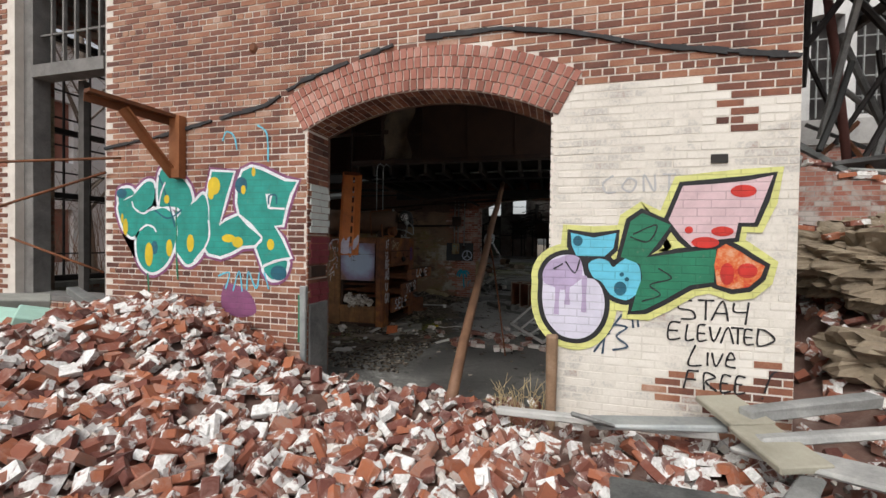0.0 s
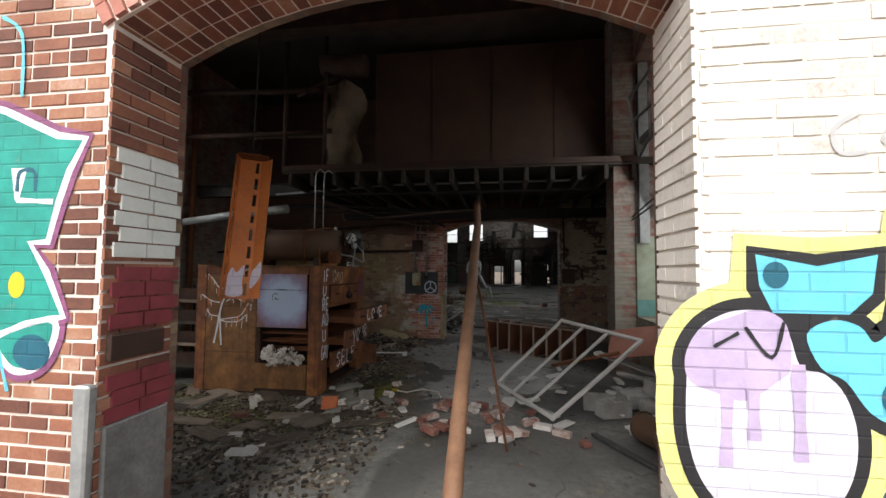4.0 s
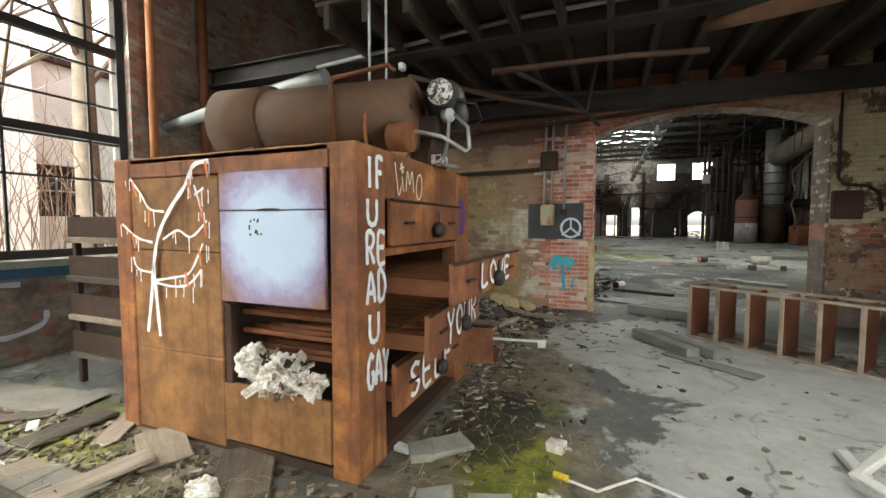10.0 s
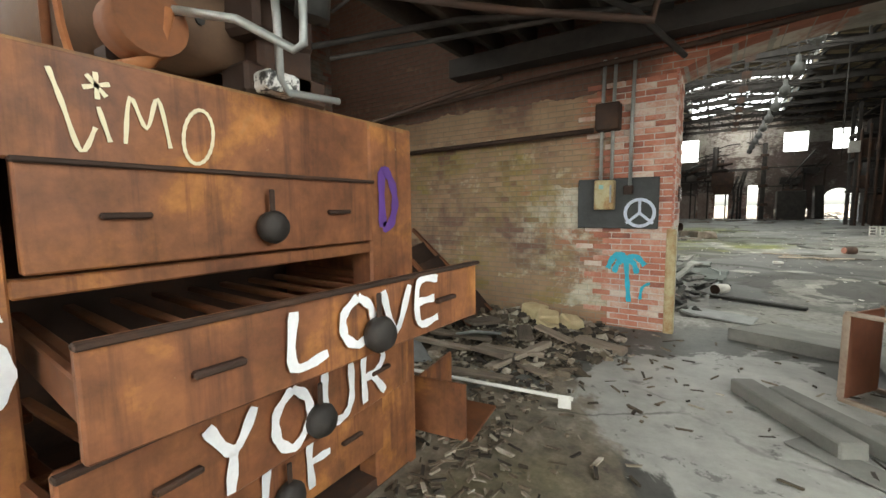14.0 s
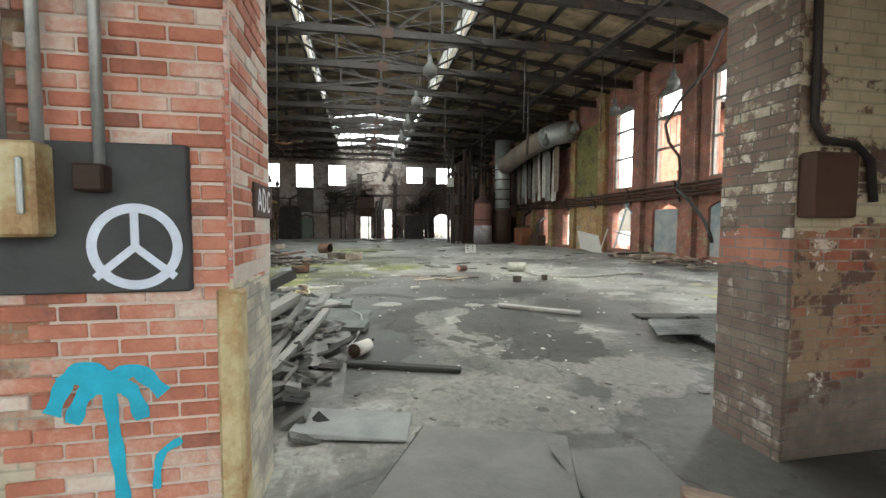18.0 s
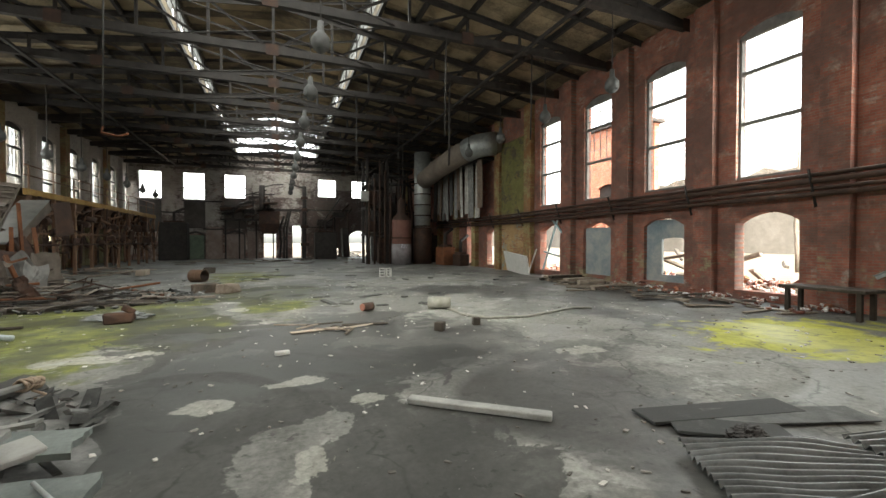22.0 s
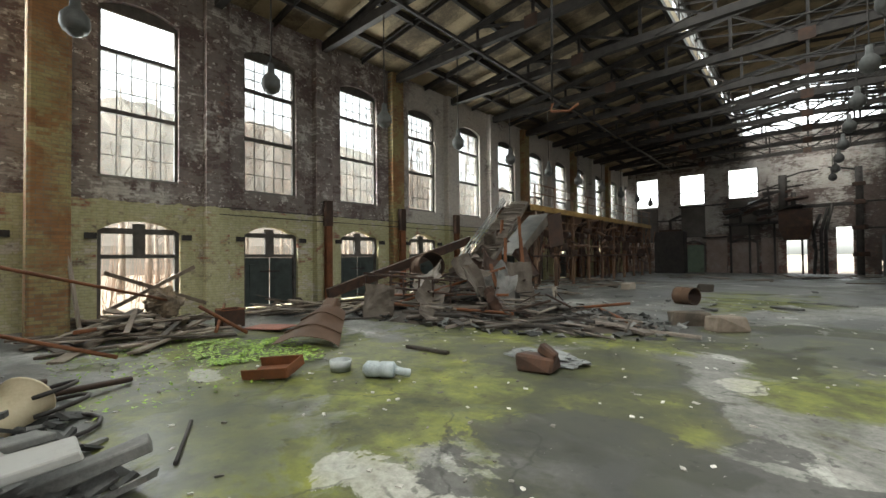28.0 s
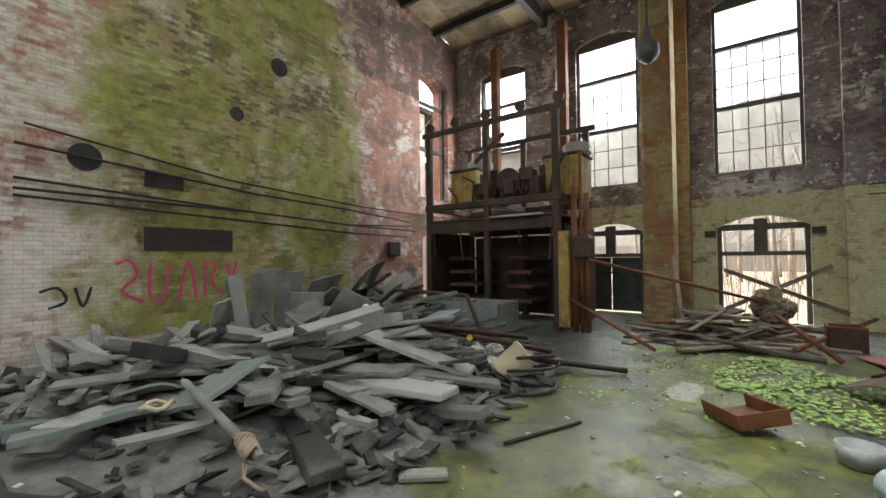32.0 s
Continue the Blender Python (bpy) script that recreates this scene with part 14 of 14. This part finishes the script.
part("roof", G().block(-17.4, 4.2, 5.4, -14.9, 16.0, 5.6), M_RUSTDARK, sb, "dark flat roof edge")
# each window is filled with a dark panel for the shade indoors
for h in holes:
    w_ = part("window", G().block(-15.36, h[0] + 0.001, 1.6, -15.32, h[1] - 0.001, 2.9), M_STEEL, sb, "dark panel painted as the shade inside the window")
    for q in (0.43, 0.87):
        part("glazing_bar", G().block(-15.319, h[0] + q - 0.02, 1.6, -15.28, h[0] + q + 0.02, 2.9), M_GREYFRAME, w_)
    part("glazing_bar", G().block(-15.319, h[0] + 0.001, 2.23, -15.285, h[1] - 0.001, 2.27), M_GREYFRAME, w_)

# ================= brickwork of the front, piece by piece =================
random.seed(77)
ROWH, BL = 0.067, 0.203


def white_zone(u, v):
    """The whitewashed part right of the doorway."""
    if u < -0.06:
        return False
    top = 3.21 - 0.12 * u - 0.05 * math.sin(u * 5)
    if 1.27 < u < 1.49 and 2.66 < v:
        return False
    if u > 1.2 and v < 0.78 + 0.22 * noise.noise((u * 5, v * 6, 2)) and noise.noise((u * 9, v * 11, 8)) > -0.35:
        return False
    if u > 0.5 and v < 1.1 and noise.noise((u * 2.6, v * 3.4, 5)) > 0.2 + max(0.0, v - 0.55) * 0.8 - 0.1 * (u - 1.0):
        return False
    return v < top


def ring_gap(u, v):
    """Room for the arch ring over the doorway."""
    ua, ub, _, zs, rise = ARCH1
    w, uc = (ub - ua) / 2, (ua + ub) / 2
    r = (w * w + rise * rise) / (2 * rise)
    cz = zs + rise - r
    d = math.hypot(u - uc, v - cz)
    turn = abs(math.atan2(u - uc, v - cz))
    return turn < math.asin(w / r) + 0.02 and r - 0.01 < d < r + 0.42 or (ua - 0.005 < u < ub + 0.005 and v < arch_z(min(max(u, ua), ub), ua, ub, zs, rise))


red_g, white_g, singles = G(), G(), []
row = 0
z = 0.0
while z < 6.7:
    header = row % 7 == 6
    L = BL / 2 if header else BL
    u = -8.1 + (0 if row % 2 else L / 2)
    while u < 1.82:
        a, b = u + 0.007, min(u + L - 0.007, 1.815)
        c, zc = (a + b) / 2, z + ROWH / 2
        u += L
        if -6.9 < b and a < -5.27 and 1.0 < zc < 5.8:
            continue
        if ring_gap(c, zc) or ring_gap(a, zc) or ring_gap(b, zc):
            # cut the brick back to the edge of the opening
            steps = [a + (b - a) * k / 12 for k in range(13)]
            ok = [q for q in steps if not ring_gap(q, zc)]
            if len(ok) < 3:
                continue
            a, b = min(ok), max(ok)
            c = (a + b) / 2
            if ring_gap(c, zc):
                continue
        if b - a < 0.03:
            continue
        if 1.12 < c < 1.24 and 2.13 < zc < 2.21:
            continue
        y = 3.797 + rnd(-0.002, 0.003)
        m = Matrix.Translation((c, y + 0.01, zc))
        wz = white_zone(c, zc)
        d = abs(c + 1.3) + 0.4 * abs(zc - 2.0)
        if d < 2.05 and not header:
            singles.append((d, m, wz, b - a))
        else:
            (white_g if wz else red_g).box(m, b - a, 0.02, ROWH - 0.0145, 0.01)
    z += ROWH
    row += 1
singles.sort(key=lambda s: s[0])
unit = G()
unit.cbox(Matrix.Identity(4), BL - 0.014, 0.02, ROWH - 0.0145, 0.003, 0.0012)
mesh_r, mesh_w = unit.mesh("brick", M_BRICK_OB), unit.mesh("brick_white", M_WHITEBRICK_OB)
for i, (d, m, wz, L) in enumerate(singles):
    if i < 300 and abs(L - (BL - 0.014)) < 0.002:
        ob = new("brick", mesh_w if wz else mesh_r)
        ob.parent = wall_front
        ob.matrix_basis = m @ pose(0, 0, 0, rnd(-0.6, 0.6), rnd(-0.5, 0.5), rnd(-0.6, 0.6))
    else:
        (white_g if wz else red_g).box(m, L, 0.02, ROWH - 0.0145, 0.01)
# three rings of bricks on end over the doorway
ua, ub, _, zs, rise = ARCH1
w, uc = (ub - ua) / 2, (ua + ub) / 2
r = (w * w + rise * rise) / (2 * rise)
cz = zs + rise - r
half = math.asin(w / r) + 0.02
ring_g = G()
for ring in range(4):
    rr = r + 0.05 + ring * 0.104
    n = int(2 * half * rr / 0.072)
    for k in range(n):
        a = -half + 2 * half * (k + 0.5) / n
        m = Matrix.Translation((uc + rr * math.sin(a), 3.798, cz + rr * math.cos(a))) @ pose(0, 0, 0, 0, math.degrees(a), 0)
        ring_g.box(m, 0.057, 0.024 if ring else 0.03, 0.094, 0.02)
    if ring == 0:
        for k in range(n):
            a = -half + 2 * half * (k + 0.5) / n
            for c in range(3):
                m = Matrix.Translation((uc + (r + 0.006) * math.sin(a), 3.88 + c * 0.125, cz + (r + 0.006) * math.cos(a))) @ pose(0, 0, 0, 0, math.degrees(a), 0)
                red_g.box(m, 0.063, 0.117, 0.02, 0.02)
# the reveals of the doorway
for k in range(46):
    zz = 0.02 + k * ROWH
    if zz > 2.9:
        break
    cuts = (3.797, 3.995, 4.195) if k % 2 else (3.797, 3.893, 4.09, 4.195)
    for c in range(len(cuts) - 1):
        for x, gg in ((-2.486, red_g), (-0.034, white_g)):
            gg.box(Matrix.Translation((x, (cuts[c] + cuts[c + 1]) / 2, zz + ROWH / 2)), 0.016, cuts[c + 1] - cuts[c] - 0.01, ROWH - 0.0145, 0.01)
white_back = G()
for i in range(36):
    u = 0.005 + i * 0.05
    zt = 3.19 - 0.12 * u - 0.05 * math.sin(u * 5)
    white_back.block(u, 3.8005, 0.2, u + 0.05, 3.813, zt)
part("whitewash_joints", white_back, M_WHITEJOINT, wall_front, "whitewashed mortar joints")
part("brickwork", red_g, M_BRICK, wall_front, "weathered red brick courses")["kind"] = "stuff"
part("arch_ring", ring_g, M_RING, wall_front, "red arch of bricks on end over the doorway")["kind"] = "stuff"
part("painted_brickwork", white_g, M_WHITEBRICK, wall_front, "whitewashed brick courses")["kind"] = "stuff"

# ================= bricks of the inner arch: the bare strip of the partition and the jamb =================
random.seed(78)
PINK = [(0.22, (0.20, 0.085, 0.065)), (0.36, (0.36, 0.13, 0.085)), (0.5, (0.46, 0.19, 0.13)), (0.6, (0.50, 0.30, 0.235)), (0.70, (0.56, 0.46, 0.41)), (0.8, (0.6, 0.56, 0.5))]
partition_brick_piece = G().cbox(Matrix.Identity(4), 0.2, 0.016, 0.057, 0.004, 0.0015).mesh("brick", spotted("limed_pink_brick", PINK, 3.5, 50, per="object", vary=0.4, bumpy=0.6, dist=0.004))
half_piece = G().cbox(Matrix.Identity(4), 0.095, 0.016, 0.057, 0.004, 0.0015).mesh("brick", partition_brick_piece.materials[0])
M_PALEJOINT = spotted("limed_joint", [(0.3, (0.42, 0.36, 0.32)), (0.7, (0.62, 0.56, 0.51))], 5, 60)
jo = G()
jo.block(-3.02, 13.0945, 0.02, -2.362, 13.0995, 2.84)
part("mortar_bed", jo, M_PALEJOINT, wall_partition, "pale lime joints")
jo = G()
jo.block(-2.3515, 13.1, 1.2, -2.3475, 13.77, 2.86)
part("mortar_bed", jo, M_PALEJOINT, wall_jamb_west, "pale lime joints")
for r in range(41):
    zc = 0.06 + r * 0.069
    x = -2.365 - (0.0 if r % 2 else 0.105)
    if r % 2 == 0:
        ob = new("brick", half_piece)
        ob.parent, ob.matrix_basis = wall_partition, Matrix.Translation((-2.415, 13.094 + rnd(-0.0012, 0.0012), zc))
    while x - 0.2 > -3.25 + 0.18 * noise.noise((zc * 1.7, 3, 1)) + 0.12 * math.sin(r * 2.3):
        ob = new("brick", partition_brick_piece)
        ob.parent, ob.matrix_basis = wall_partition, Matrix.Translation((x - 0.1, 13.094 + rnd(-0.0015, 0.0015), zc)) @ pose(0, 0, 0, rnd(-0.5, 0.5), rnd(-0.4, 0.4), rnd(-0.4, 0.4))
        x -= 0.21
    if zc > 1.24:
        y = 13.103
        for k in range(4):
            short = (k == 0) == (r % 2 == 0) and k in (0, 3)
            L = 0.095 if short else 0.2
            if y + L > 13.775:
                break
            ob = new("brick", half_piece if short else partition_brick_piece)
            ob.parent, ob.matrix_basis = wall_jamb_west, Matrix.Translation((-2.348 + rnd(-0.0012, 0.0012), y + L / 2, zc)) @ pose(0, 0, 0, rnd(-0.4, 0.4), 0, 90 + rnd(-0.4, 0.4))
            y += L + 0.01
